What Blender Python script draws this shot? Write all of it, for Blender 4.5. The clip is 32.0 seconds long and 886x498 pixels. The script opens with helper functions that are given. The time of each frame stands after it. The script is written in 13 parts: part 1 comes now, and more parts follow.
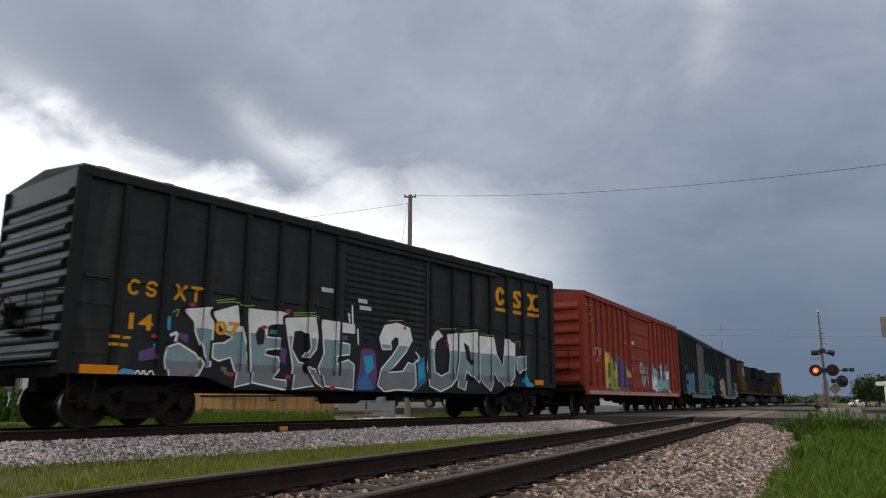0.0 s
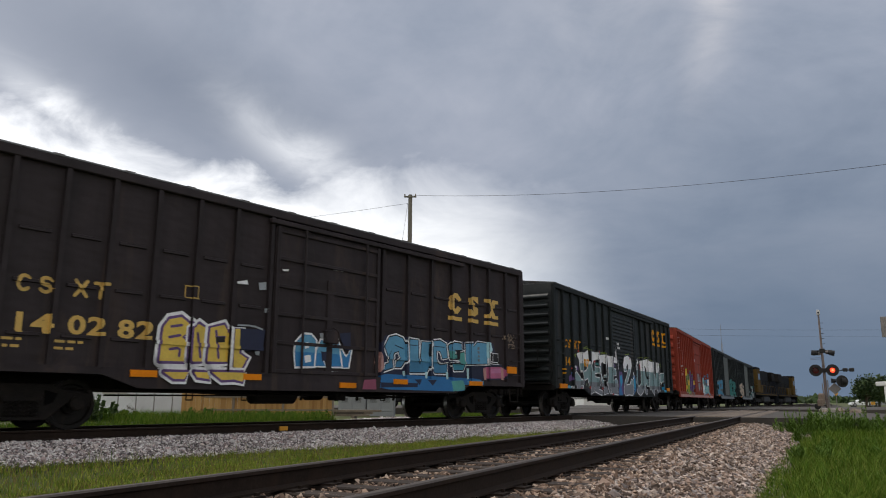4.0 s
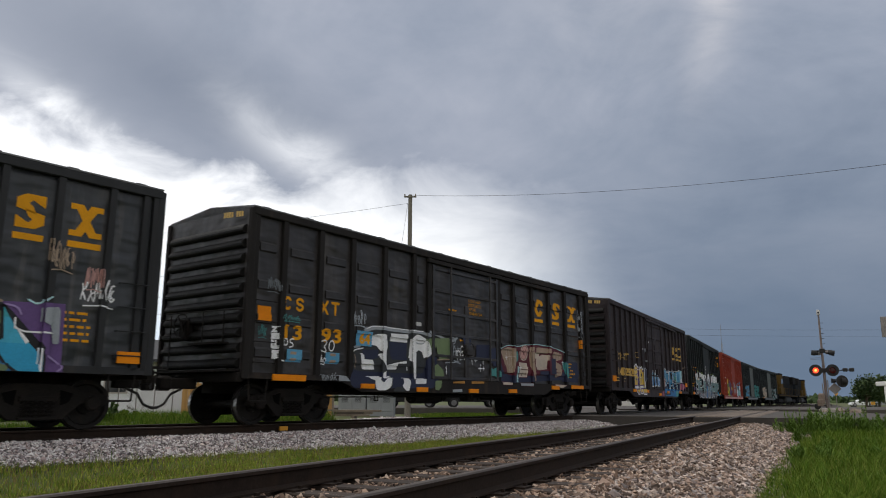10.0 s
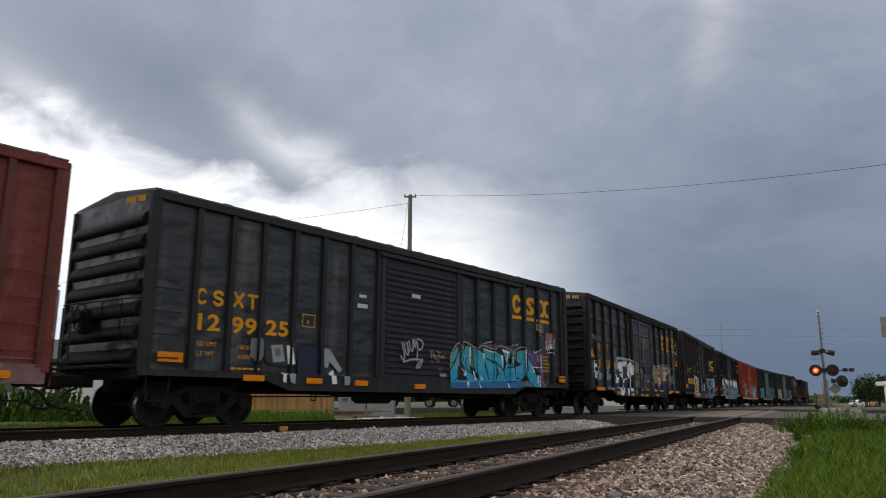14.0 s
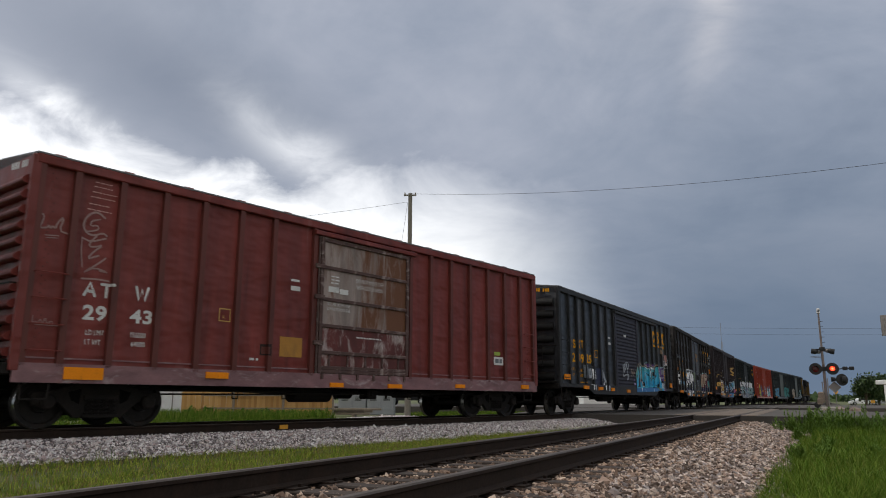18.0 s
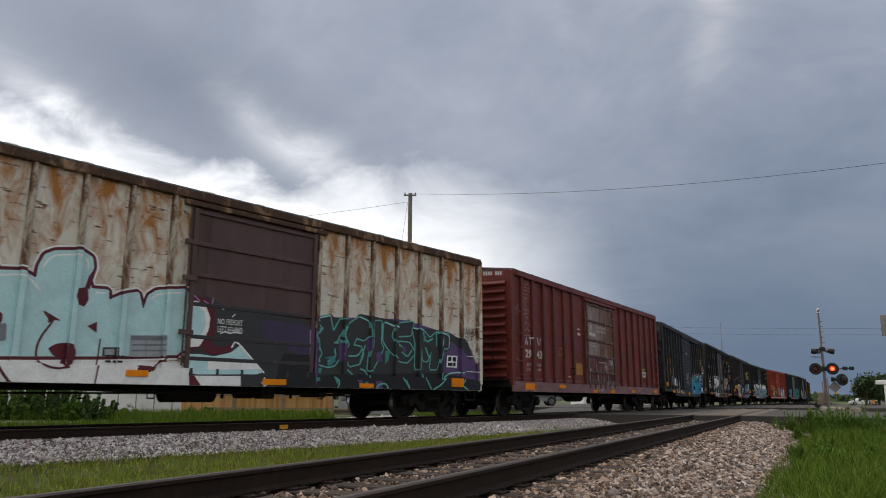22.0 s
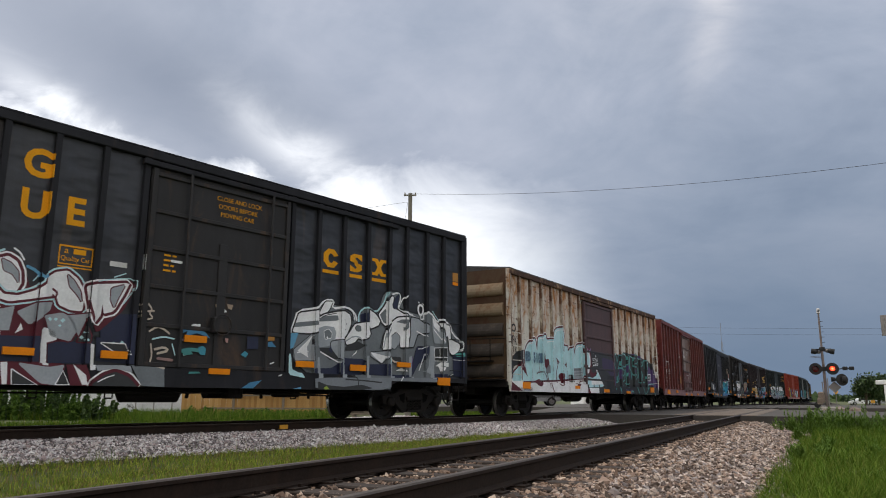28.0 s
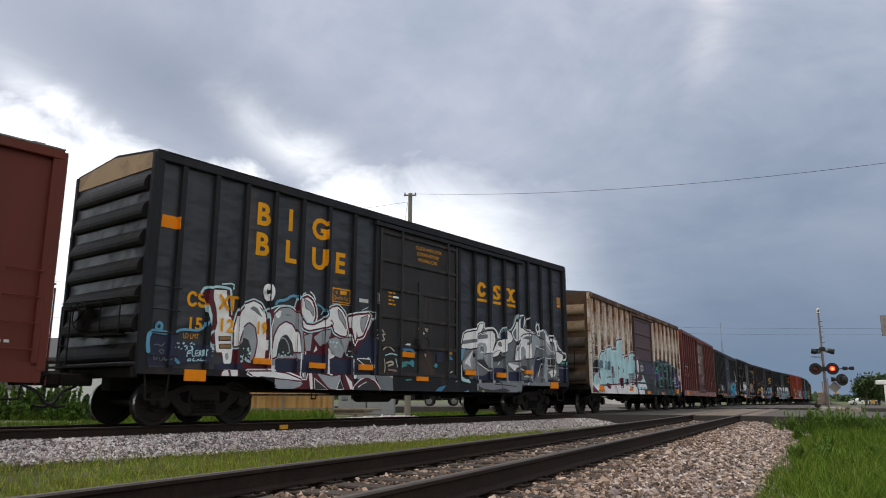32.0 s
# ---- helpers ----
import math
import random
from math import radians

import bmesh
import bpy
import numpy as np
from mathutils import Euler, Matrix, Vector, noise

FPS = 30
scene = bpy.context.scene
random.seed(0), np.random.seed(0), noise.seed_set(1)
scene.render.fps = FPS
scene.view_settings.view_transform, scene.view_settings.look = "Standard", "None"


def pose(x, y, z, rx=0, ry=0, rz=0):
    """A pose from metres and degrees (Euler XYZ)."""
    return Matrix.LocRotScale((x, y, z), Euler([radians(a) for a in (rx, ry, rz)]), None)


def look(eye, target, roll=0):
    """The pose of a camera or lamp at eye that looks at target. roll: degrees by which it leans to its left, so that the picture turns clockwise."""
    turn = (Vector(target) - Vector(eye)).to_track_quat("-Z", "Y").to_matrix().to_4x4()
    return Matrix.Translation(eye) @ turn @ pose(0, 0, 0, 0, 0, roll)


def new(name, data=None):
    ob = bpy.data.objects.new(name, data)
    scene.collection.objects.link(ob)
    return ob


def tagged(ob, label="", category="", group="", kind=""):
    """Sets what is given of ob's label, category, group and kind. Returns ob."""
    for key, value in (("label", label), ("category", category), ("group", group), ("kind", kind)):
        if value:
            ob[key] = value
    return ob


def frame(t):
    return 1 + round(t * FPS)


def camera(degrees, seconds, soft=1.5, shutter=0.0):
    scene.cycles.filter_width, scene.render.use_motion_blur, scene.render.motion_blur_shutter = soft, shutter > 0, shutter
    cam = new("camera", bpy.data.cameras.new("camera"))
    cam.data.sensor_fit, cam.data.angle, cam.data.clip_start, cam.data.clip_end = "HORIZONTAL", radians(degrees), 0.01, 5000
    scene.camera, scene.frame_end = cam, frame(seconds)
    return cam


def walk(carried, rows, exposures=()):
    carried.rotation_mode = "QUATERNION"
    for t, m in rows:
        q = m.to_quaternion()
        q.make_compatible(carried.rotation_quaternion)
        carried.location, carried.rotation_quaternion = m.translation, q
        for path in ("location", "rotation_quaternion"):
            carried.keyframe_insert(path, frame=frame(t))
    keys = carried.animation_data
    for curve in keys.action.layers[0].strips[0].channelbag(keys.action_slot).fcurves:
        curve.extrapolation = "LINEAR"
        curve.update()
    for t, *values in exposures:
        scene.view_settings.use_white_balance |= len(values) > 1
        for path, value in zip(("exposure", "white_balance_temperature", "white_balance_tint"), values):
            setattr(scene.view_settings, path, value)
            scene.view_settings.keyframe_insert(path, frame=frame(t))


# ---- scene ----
import colorsys
from collections import defaultdict

# The world: the camera stands at x = 0, y = 0 and looks along +y; z = 0 is the top of the rails.
EYE_Z = 0.512
cam = camera(62.33, 32.0, soft=1.0, shutter=0.25)


def aim(tilt):
    a = radians(tilt)
    return look((0, 0, EYE_Z), (0, math.cos(a), EYE_Z + math.sin(a)), 0.213)


walk(cam, [(0, aim(11.675)), (14.0, aim(11.675)), (15.0, aim(11.62)), (16.5, aim(11.56)), (32, aim(11.56))], [(0, 0.06), (25, 0.06), (28, 0.35), (32, 0.44)])

# ---- world and light ----
world = bpy.data.worlds.new("overcast_sky")
scene.world = world
world.use_nodes = True
SUN_EL, SUN_AZ = 60.0, -40.0  # high behind the cloud, over the train; azimuth from +y towards +x


def wn(kind, **kw):
    n = world.node_tree.nodes.new(kind)
    for k, v in kw.items():
        n.inputs[k].default_value = v
    return n


def build_world():
    nt = world.node_tree
    nt.nodes.clear()
    link = nt.links.new
    out = wn("ShaderNodeOutputWorld")
    bg = wn("ShaderNodeBackground", Strength=1.0)
    tc = wn("ShaderNodeTexCoord")
    sep = wn("ShaderNodeSeparateXYZ")
    link(tc.outputs["Generated"], sep.inputs[0])

    def math_node(op, a, b=None, c=None, clamp=False):
        n = wn("ShaderNodeMath")
        n.operation, n.use_clamp = op, clamp
        for i, v in enumerate((a, b, c)):
            if v is None:
                continue
            if isinstance(v, (int, float)):
                n.inputs[i].default_value = v
            else:
                link(v, n.inputs[i])
        return n.outputs[0]

    def ramp(fac, stops):
        n = wn("ShaderNodeValToRGB")
        cr = n.color_ramp
        cr.elements[0].position, cr.elements[0].color = stops[0][0], (*stops[0][1], 1)
        cr.elements[1].position, cr.elements[1].color = stops[-1][0], (*stops[-1][1], 1)
        for p, c in stops[1:-1]:
            cr.elements.new(p).color = (*c, 1)
        link(fac, n.inputs[0])
        return n.outputs[0]

    def mix(fac, a, b, kind="MIX"):
        n = wn("ShaderNodeMix")
        n.data_type, n.blend_type = "RGBA", kind
        for i, v in ((0, fac), (6, a), (7, b)):
            if isinstance(v, (int, float)):
                n.inputs[i].default_value = v
            elif isinstance(v, tuple):
                n.inputs[i].default_value = (*v, 1)
            else:
                link(v, n.inputs[i])
        return n.outputs[2]

    X, Y, Z = sep.outputs
    # clouds lie on a flat layer overhead: project the way of the view on it
    den = math_node("ADD", math_node("MAXIMUM", Z, 0.0), 0.16)
    comb = wn("ShaderNodeCombineXYZ")
    link(math_node("DIVIDE", X, den), comb.inputs[0])
    link(math_node("DIVIDE", Y, den), comb.inputs[1])
    big = wn("ShaderNodeTexNoise", Scale=0.8, Detail=5.0, Roughness=0.5, Distortion=0.5)
    link(comb.outputs[0], big.inputs["Vector"])
    fine = wn("ShaderNodeTexNoise", Scale=2.6, Detail=8.0, Roughness=0.6, Distortion=0.9)
    link(comb.outputs[0], fine.inputs["Vector"])
    cl = math_node("ADD", math_node("MULTIPLY", big.outputs[0], 0.68), math_node("MULTIPLY", fine.outputs[0], 0.32))
    az = math_node("MULTIPLY", math_node("ARCTAN2", X, Y), 180 / math.pi)
    el = math_node("MULTIPLY", math_node("ARCSINE", Z), 180 / math.pi)
    ang = wn("ShaderNodeCombineXYZ")
    link(math_node("MULTIPLY", az, 0.11), ang.inputs[0])
    link(math_node("MULTIPLY", el, 0.19), ang.inputs[1])
    puff = wn("ShaderNodeTexNoise", Scale=1.0, Detail=8.0, Roughness=0.58, Distortion=0.5)
    link(ang.outputs[0], puff.inputs["Vector"])
    body = wn("ShaderNodeTexNoise", Scale=0.35, Detail=7.0, Roughness=0.55, Distortion=0.8)
    link(ang.outputs[0], body.inputs["Vector"])
    cl = math_node("ADD", math_node("MULTIPLY", cl, 0.45), math_node("ADD", math_node("MULTIPLY", body.outputs[0], 0.4), math_node("MULTIPLY", puff.outputs[0], 0.15)))
    clouds = ramp(cl, [(0.38, (0.228, 0.272, 0.358)), (0.46, (0.292, 0.336, 0.424)), (0.55, (0.372, 0.408, 0.494)), (0.66, (0.490, 0.514, 0.585))])
    # paler cloud over the tail of the train
    pale = math_node("MULTIPLY", math_node("MULTIPLY_ADD", az, -0.045, -0.35, clamp=True), 0.45)
    clouds = mix(pale, clouds, (0.50, 0.52, 0.585))
    # slate-blue rain sky low on the right, a dark belt of cloud over the break
    low = math_node("MULTIPLY_ADD", el, -0.052, 1.18, clamp=True)
    right = math_node("MULTIPLY_ADD", az, 0.060, -0.20, clamp=True)
    clouds = mix(math_node("MULTIPLY", math_node("MULTIPLY", low, right), 0.9), clouds, (0.116, 0.168, 0.248))

    def glow(a0, e0, long, short, slope):
        """A slanting streak of light cloud."""
        c, s_ = math.cos(math.atan(slope)), math.sin(math.atan(slope))
        da, de = math_node("SUBTRACT", az, a0), math_node("SUBTRACT", el, e0)
        p = math_node("DIVIDE", math_node("ADD", math_node("MULTIPLY", da, c), math_node("MULTIPLY", de, s_)), long)
        q = math_node("DIVIDE", math_node("SUBTRACT", math_node("MULTIPLY", de, c), math_node("MULTIPLY", da, s_)), short)
        r = math_node("ADD", math_node("MULTIPLY", p, p), math_node("MULTIPLY", q, q))
        return math_node("POWER", 2.718, math_node("MULTIPLY", r, -1.0))

    wisp = math_node("MULTIPLY_ADD", puff.outputs[0], 5.0, -2.0, clamp=True)
    clouds = mix(math_node("MULTIPLY", glow(-20, 22.5, 14, 4.0, -0.30), 0.75), clouds, (0.205, 0.240, 0.315))
    # the break in the cloud along the horizon beyond the train: its upper edge by azimuth
    edge = ramp(math_node("MULTIPLY_ADD", az, 1 / 120, 0.5), [(0.0, (0.55,) * 3), (0.23, (0.76,) * 3), (0.28, (0.72,) * 3), (0.33, (0.66,) * 3), (0.39, (0.58,) * 3), (0.45, (0.62,) * 3), (0.475, (0.61,) * 3), (0.515, (0.57,) * 3), (0.55, (0.50,) * 3), (0.58, (0.42,) * 3), (0.61, (0.31,) * 3), (0.64, (0.16,) * 3), (0.67, (0.0,) * 3), (1.0, (0.0,) * 3)])
    rag = math_node("MULTIPLY_ADD", puff.outputs[0], 9.0, -4.0)
    shut = math_node("MULTIPLY_ADD", edge, 40.0, -6.0)
    gap = math_node("SUBTRACT", math_node("ADD", math_node("MINIMUM", math_node("MULTIPLY", edge, 25.0), shut), math_node("MULTIPLY", rag, math_node("MULTIPLY", edge, 2.0, clamp=True))), el)
    soft = math_node("MULTIPLY_ADD", az, 0.2, 3.6)
    openf = math_node("MULTIPLY_ADD", math_node("DIVIDE", gap, math_node("MAXIMUM", soft, 1.1)), 0.5, 0.5, clamp=True)
    openf = math_node("MULTIPLY", openf, math_node("MULTIPLY_ADD", az, -0.085, 1.25, clamp=True))
    clouds = mix(openf, clouds, ramp(math_node("MULTIPLY", el, 0.05), [(0.0, (0.60, 0.72, 0.86)), (0.3, (0.80, 0.88, 0.97)), (0.55, (1.02, 1.04, 1.06)), (1.0, (0.98, 1.0, 1.05))]))
    st = math_node("ADD", math_node("MULTIPLY", glow(-11.0, 18.6, 6.5, 1.9, -0.56), 0.75), math_node("MULTIPLY", glow(-29, 19.8, 4.5, 1.1, -0.5), 1.4))
    st = math_node("MULTIPLY", st, math_node("MULTIPLY_ADD", wisp, 0.6, 0.35), clamp=True)
    clouds = mix(st, clouds, (0.98, 1.0, 1.04))
    veil = math_node("ADD", math_node("MULTIPLY", glow(23.5, 32, 8.5, 1.6, 3.0), 0.8), math_node("MULTIPLY", glow(16, 30, 9, 5, 0.2), 0.2))
    clouds = mix(math_node("MULTIPLY", veil, math_node("MULTIPLY_ADD", wisp, 0.7, 0.3), clamp=True), clouds, (0.62, 0.62, 0.66))
    # behind the camera the cloud is thin and bright
    sky = wn("ShaderNodeTexSky")
    sky.sky_type, sky.sun_disc = "NISHITA", False
    sky.sun_elevation, sky.sun_rotation = radians(SUN_EL), radians(SUN_AZ)
    bright = mix(0.75, mix(1.0, sky.outputs[0], (0.07, 0.07, 0.07), "MULTIPLY"), (1.02, 0.98, 0.92))
    bright = mix(math_node("MULTIPLY", fine.outputs[0], 0.5), bright, (0.60, 0.585, 0.56))
    back = math_node("MULTIPLY_ADD", Y, -1.6, 0.12, clamp=True)
    top = math_node("MULTIPLY_ADD", Z, 2.2, -1.35, clamp=True)
    total = mix(math_node("MAXIMUM", back, top), clouds, bright)
    link(total, bg.inputs["Color"])
    link(bg.outputs[0], out.inputs[0])


build_world()
sun = new("sun", bpy.data.lights.new("sun", "SUN"))
sun.data.energy, sun.data.angle, sun.data.color = 1.5, radians(30), (1.0, 0.94, 0.85)
_e, _a = radians(SUN_EL), radians(SUN_AZ)
sun.matrix_world = look((60 * math.sin(_a) * math.cos(_e), 60 * math.cos(_a) * math.cos(_e), 60 * math.sin(_e)), (0, 0, 0))

# ---- the two tracks in plan ----
# heading of the train's track (degrees from +y towards +x) by the distance along it
S_KNOTS = [-80, -5, 3, 9, 15, 21, 27, 34, 42, 60, 75, 90, 105, 120, 135, 160, 400]
HEADINGS = [39.8, 39.76, 37.22, 33.14, 30.48, 27.9, 26.51, 26.13, 26.46, 27.18, 28.31, 30.47, 32.48, 31.28, 29.15, 27.01, 26.0]
_G = np.arange(-80, 400.01, 0.25)
_H = np.radians(np.interp(_G, S_KNOTS, HEADINGS))
_X = np.cumsum(np.sin(_H) * 0.25)
_Y = np.cumsum(np.cos(_H) * 0.25)
_X += -1.760 - np.interp(0, _G, _X)
_Y += 19.892 - np.interp(0, _G, _Y)


def far_track(s, off=0.0):
    """A point on the train's track, s metres along it and off metres to its right: x, y and heading."""
    h = float(np.interp(s, _G, _H))
    return float(np.interp(s, _G, _X)) + off * math.cos(h), float(np.interp(s, _G, _Y)) - off * math.sin(h), h


NEAR_H = radians(26.245)
NEAR_OFF = -3.038


def near_track(v, off=0.0):
    """The same for the nearer track: straight, then beside the other one."""
    h = NEAR_H
    if v <= 58:
        o = NEAR_OFF + off
        return o * math.cos(h) + v * math.sin(h), -o * math.sin(h) + v * math.cos(h), h
    x0, y0, _ = near_track(58, 0)
    fx, fy, fh = far_track(42)
    d = (fx - x0) * math.cos(h) - (fy - y0) * math.sin(h)
    return far_track(v - 58 + 42 + 0.0, off - d)


# ---- materials ----
def material(name, color, rough=0.7, metal=0.0, grain=(20.0, 0.15), blotch=(1.2, 0.2), bump=0.15, per=None, stain=None, spec=0.4, streak=0.0, rise=None, swirl=0.7, can=None, crack=None, dome=None):
    """Procedural surface: base colour with grain and blotches, an optional second colour in stains, bump, and variation by island or object."""
    m = bpy.data.materials.new(name)
    m.use_nodes = True
    nt = m.node_tree
    bs = nt.nodes["Principled BSDF"]
    L = nt.links.new

    def node(kind, **kw):
        n = nt.nodes.new(kind)
        for k, v in kw.items():
            n.inputs[k].default_value = v
        return n

    tc = node("ShaderNodeTexCoord")
    src = own = tc.outputs["Object"]
    if dome:
        # each sheet of its own has its own stains
        oi = node("ShaderNodeObjectInfo")
        sh = node("ShaderNodeVectorMath")
        sh.operation = "MULTIPLY_ADD"
        sh.inputs[1].default_value, sh.inputs[2].default_value = (37.0, 0.0, 23.0), (0.0, 0.0, 0.0)
        L(oi.outputs["Random"], sh.inputs[0])
        L(own, sh.inputs[2])
        src = sh.outputs[0]
    if streak:
        mp = node("ShaderNodeMapping")
        mp.inputs["Scale"].default_value = (1.0, 1.0, streak)
        L(src, mp.inputs[0])
        ssrc = mp.outputs[0]
    else:
        ssrc = src
    n1 = node("ShaderNodeTexNoise", Scale=grain[0], Detail=4.0, Roughness=0.6)
    n2 = node("ShaderNodeTexNoise", Scale=blotch[0], Detail=6.0, Roughness=0.62, Distortion=0.4)
    L(src, n1.inputs["Vector"])
    L(ssrc, n2.inputs["Vector"])

    def vary(col, fac, amount):
        mr = node("ShaderNodeMapRange")
        mr.inputs[1].default_value, mr.inputs[2].default_value = 0.25, 0.75
        mr.inputs[3].default_value, mr.inputs[4].default_value = 1 - amount, 1 + amount
        L(fac, mr.inputs[0])
        mx = node("ShaderNodeMix")
        mx.data_type, mx.blend_type = "RGBA", "MULTIPLY"
        mx.inputs[0].default_value = 1.0
        if isinstance(col, tuple):
            mx.inputs[6].default_value = (*col, 1)
        else:
            L(col, mx.inputs[6])
        L(mr.outputs[0], mx.inputs[7])
        return mx.outputs[2]

    col = tuple(color)
    if per:
        src_r = node("ShaderNodeNewGeometry").outputs["Random Per Island"] if per[0] == "island" else node("ShaderNodeObjectInfo").outputs["Random"]
        rp = node("ShaderNodeValToRGB")
        cols = per[1]
        for i, c in enumerate(cols):
            p = i / max(1, len(cols) - 1)
            if i == 0:
                e = rp.color_ramp.elements[0]
            elif i == len(cols) - 1:
                e = rp.color_ramp.elements[len(rp.color_ramp.elements) - 1]
            else:
                e = rp.color_ramp.elements.new(p)
            e.position, e.color = p, (*c, 1)
        L(src_r, rp.inputs[0])
        col = rp.outputs[0]
    col = vary(col, n1.outputs[0], grain[1])
    col = vary(col, n2.outputs[0], blotch[1])
    if stain:
        scol, lo, hi, sc = stain
        n3 = node("ShaderNodeTexNoise", Scale=sc, Detail=8.0, Roughness=0.68, Distortion=swirl)
        L(ssrc, n3.inputs["Vector"])
        mr = node("ShaderNodeMapRange")
        mr.inputs[1].default_value, mr.inputs[2].default_value = lo, hi
        if rise:
            # the stain has spread from one edge: more of it higher up, or further along
            sp = node("ShaderNodeSeparateXYZ")
            L(own, sp.inputs[0])
            md = node("ShaderNodeMath")
            md.operation = "MULTIPLY_ADD"
            md.inputs[1].default_value, md.inputs[2].default_value = rise[0], -rise[0] * rise[1]
            L(sp.outputs[rise[2] if len(rise) > 2 else 2], md.inputs[0])
            ad2 = node("ShaderNodeMath")
            ad2.operation = "ADD"
            L(n3.outputs[0], ad2.inputs[0])
            L(md.outputs[0], ad2.inputs[1])
            amount = ad2.outputs[0]
            if dome:
                # rust sits in the middle of a sheet, less beside its posts
                far = node("ShaderNodeMath")
                far.operation = "ABSOLUTE"
                L(sp.outputs[0], far.inputs[0])
                fade = node("ShaderNodeMath")
                fade.operation = "MULTIPLY_ADD"
                fade.inputs[1].default_value = -dome[0]
                L(far.outputs[0], fade.inputs[0])
                plus = node("ShaderNodeMath")
                plus.operation = "ADD"
                plus.inputs[1].default_value = dome[0] * dome[1]
                L(amount, plus.inputs[0])
                L(plus.outputs[0], fade.inputs[2])
                amount = fade.outputs[0]
            L(amount, mr.inputs[0])
        else:
            L(n3.outputs[0], mr.inputs[0])
        mx = node("ShaderNodeMix")
        mx.data_type = "RGBA"
        L(mr.outputs[0], mx.inputs[0])
        L(col, mx.inputs[6])
        mx.inputs[7].default_value = (*scol, 1)
        col = mx.outputs[2]
    if crack:
        # thin dark lines where the paint has split
        mp3 = node("ShaderNodeMapping")
        mp3.inputs["Scale"].default_value = (0.45, 1.0, 2.2)
        L(src, mp3.inputs[0])
        n5 = node("ShaderNodeTexNoise", Scale=crack[3], Detail=5.0, Roughness=0.6)
        L(mp3.outputs[0], n5.inputs["Vector"])
        mr5 = node("ShaderNodeMapRange")
        mr5.inputs[1].default_value, mr5.inputs[2].default_value = crack[1], crack[2]
        L(n5.outputs[0], mr5.inputs[0])
        mx5 = node("ShaderNodeMix")
        mx5.data_type = "RGBA"
        L(mr5.outputs[0], mx5.inputs[0])
        L(col, mx5.inputs[6])
        mx5.inputs[7].default_value = (*crack[0], 1)
        col = mx5.outputs[2]
    L(col, bs.inputs["Base Color"])
    rr = node("ShaderNodeMapRange")
    rr.inputs[3].default_value, rr.inputs[4].default_value = max(0.05, rough - 0.12), min(1, rough + 0.12)
    L(n2.outputs[0], rr.inputs[0])
    L(rr.outputs[0], bs.inputs["Roughness"])
    bs.inputs["Metallic"].default_value = metal
    bs.inputs["Specular IOR Level"].default_value = spec
    if bump:
        bp = node("ShaderNodeBump", Strength=bump, Distance=0.01)
        ad = node("ShaderNodeMath")
        ad.operation = "ADD"
        L(n1.outputs[0], ad.inputs[0])
        L(n2.outputs[0], ad.inputs[1])
        L(ad.outputs[0], bp.inputs["Height"])
        if can:
            # thin sheet that buckles a little between its posts
            mp2 = node("ShaderNodeMapping")
            mp2.inputs["Scale"].default_value = (0.8, 1.0, 1.7)
            L(src, mp2.inputs[0])
            n4 = node("ShaderNodeTexNoise", Scale=can[0], Detail=2.0, Roughness=0.5)
            L(mp2.outputs[0], n4.inputs["Vector"])
            b4 = node("ShaderNodeBump", Strength=can[1], Distance=0.12)
            L(n4.outputs[0], b4.inputs["Height"])
            L(b4.outputs[0], bp.inputs["Normal"])
        L(bp.outputs[0], bs.inputs["Normal"])
    return m


def glow_material(name, color, strength):
    m = bpy.data.materials.new(name)
    m.use_nodes = True
    bs = m.node_tree.nodes["Principled BSDF"]
    bs.inputs["Base Color"].default_value = (*color, 1)
    bs.inputs["Emission Color"].default_value = (*color, 1)
    bs.inputs["Emission Strength"].default_value = strength
    return m


def paint(name, color, rough=0.55, **kw):
    kw.setdefault("grain", (60.0, 0.10))
    kw.setdefault("blotch", (1.6, 0.16))
    kw.setdefault("bump", 0.10)
    return material(name, color, rough, **kw)


def tones(name, cols, *a, **k):
    """The same surface in several colours, for things of many small pieces."""
    return [material(name + "_" + "abcdefghijkl"[i], c, *a, **k) for i, c in enumerate(cols)]


RUST = (0.13, 0.055, 0.028)
M = {}
M["green"] = paint("dark_green_paint", (0.0182, 0.0240, 0.0268), 0.68, stain=((0.060, 0.050, 0.042), 0.54, 0.74, 1.6), streak=0.16, blotch=(2.2, 0.4), spec=0.3, can=(1.4, 0.5))
M["black"] = paint("brown_black_paint", (0.0310, 0.0235, 0.0265), 0.68, stain=((0.075, 0.050, 0.040), 0.54, 0.76, 1.6), streak=0.16, blotch=(2.2, 0.4), spec=0.3, can=(1.4, 0.5))
M["slate"] = paint("faded_black_paint", (0.0320, 0.0288, 0.0295), 0.42, stain=((0.085, 0.074, 0.066), 0.53, 0.74, 1.5), streak=0.15, blotch=(2.2, 0.45), spec=0.45, can=(1.3, 0.9))
M["dusk"] = paint("faded_blue_grey_paint", (0.0250, 0.0285, 0.0350), 0.38, stain=((0.105, 0.098, 0.095), 0.53, 0.76, 1.5), streak=0.15, blotch=(2.2, 0.45), spec=0.5, can=(1.3, 1.0))
M["navy"] = paint("dark_navy_paint", (0.0260, 0.0285, 0.0370), 0.42, stain=((0.075, 0.055, 0.045), 0.56, 0.76, 1.5), streak=0.16, blotch=(2.2, 0.4), spec=0.45, can=(1.3, 0.9))
M["trim_brown"] = paint("grimy_brown_black_trim", (0.0205, 0.0180, 0.0175), 0.75, stain=((0.055, 0.040, 0.032), 0.54, 0.76, 1.6), streak=0.2, blotch=(2.2, 0.4), spec=0.2)
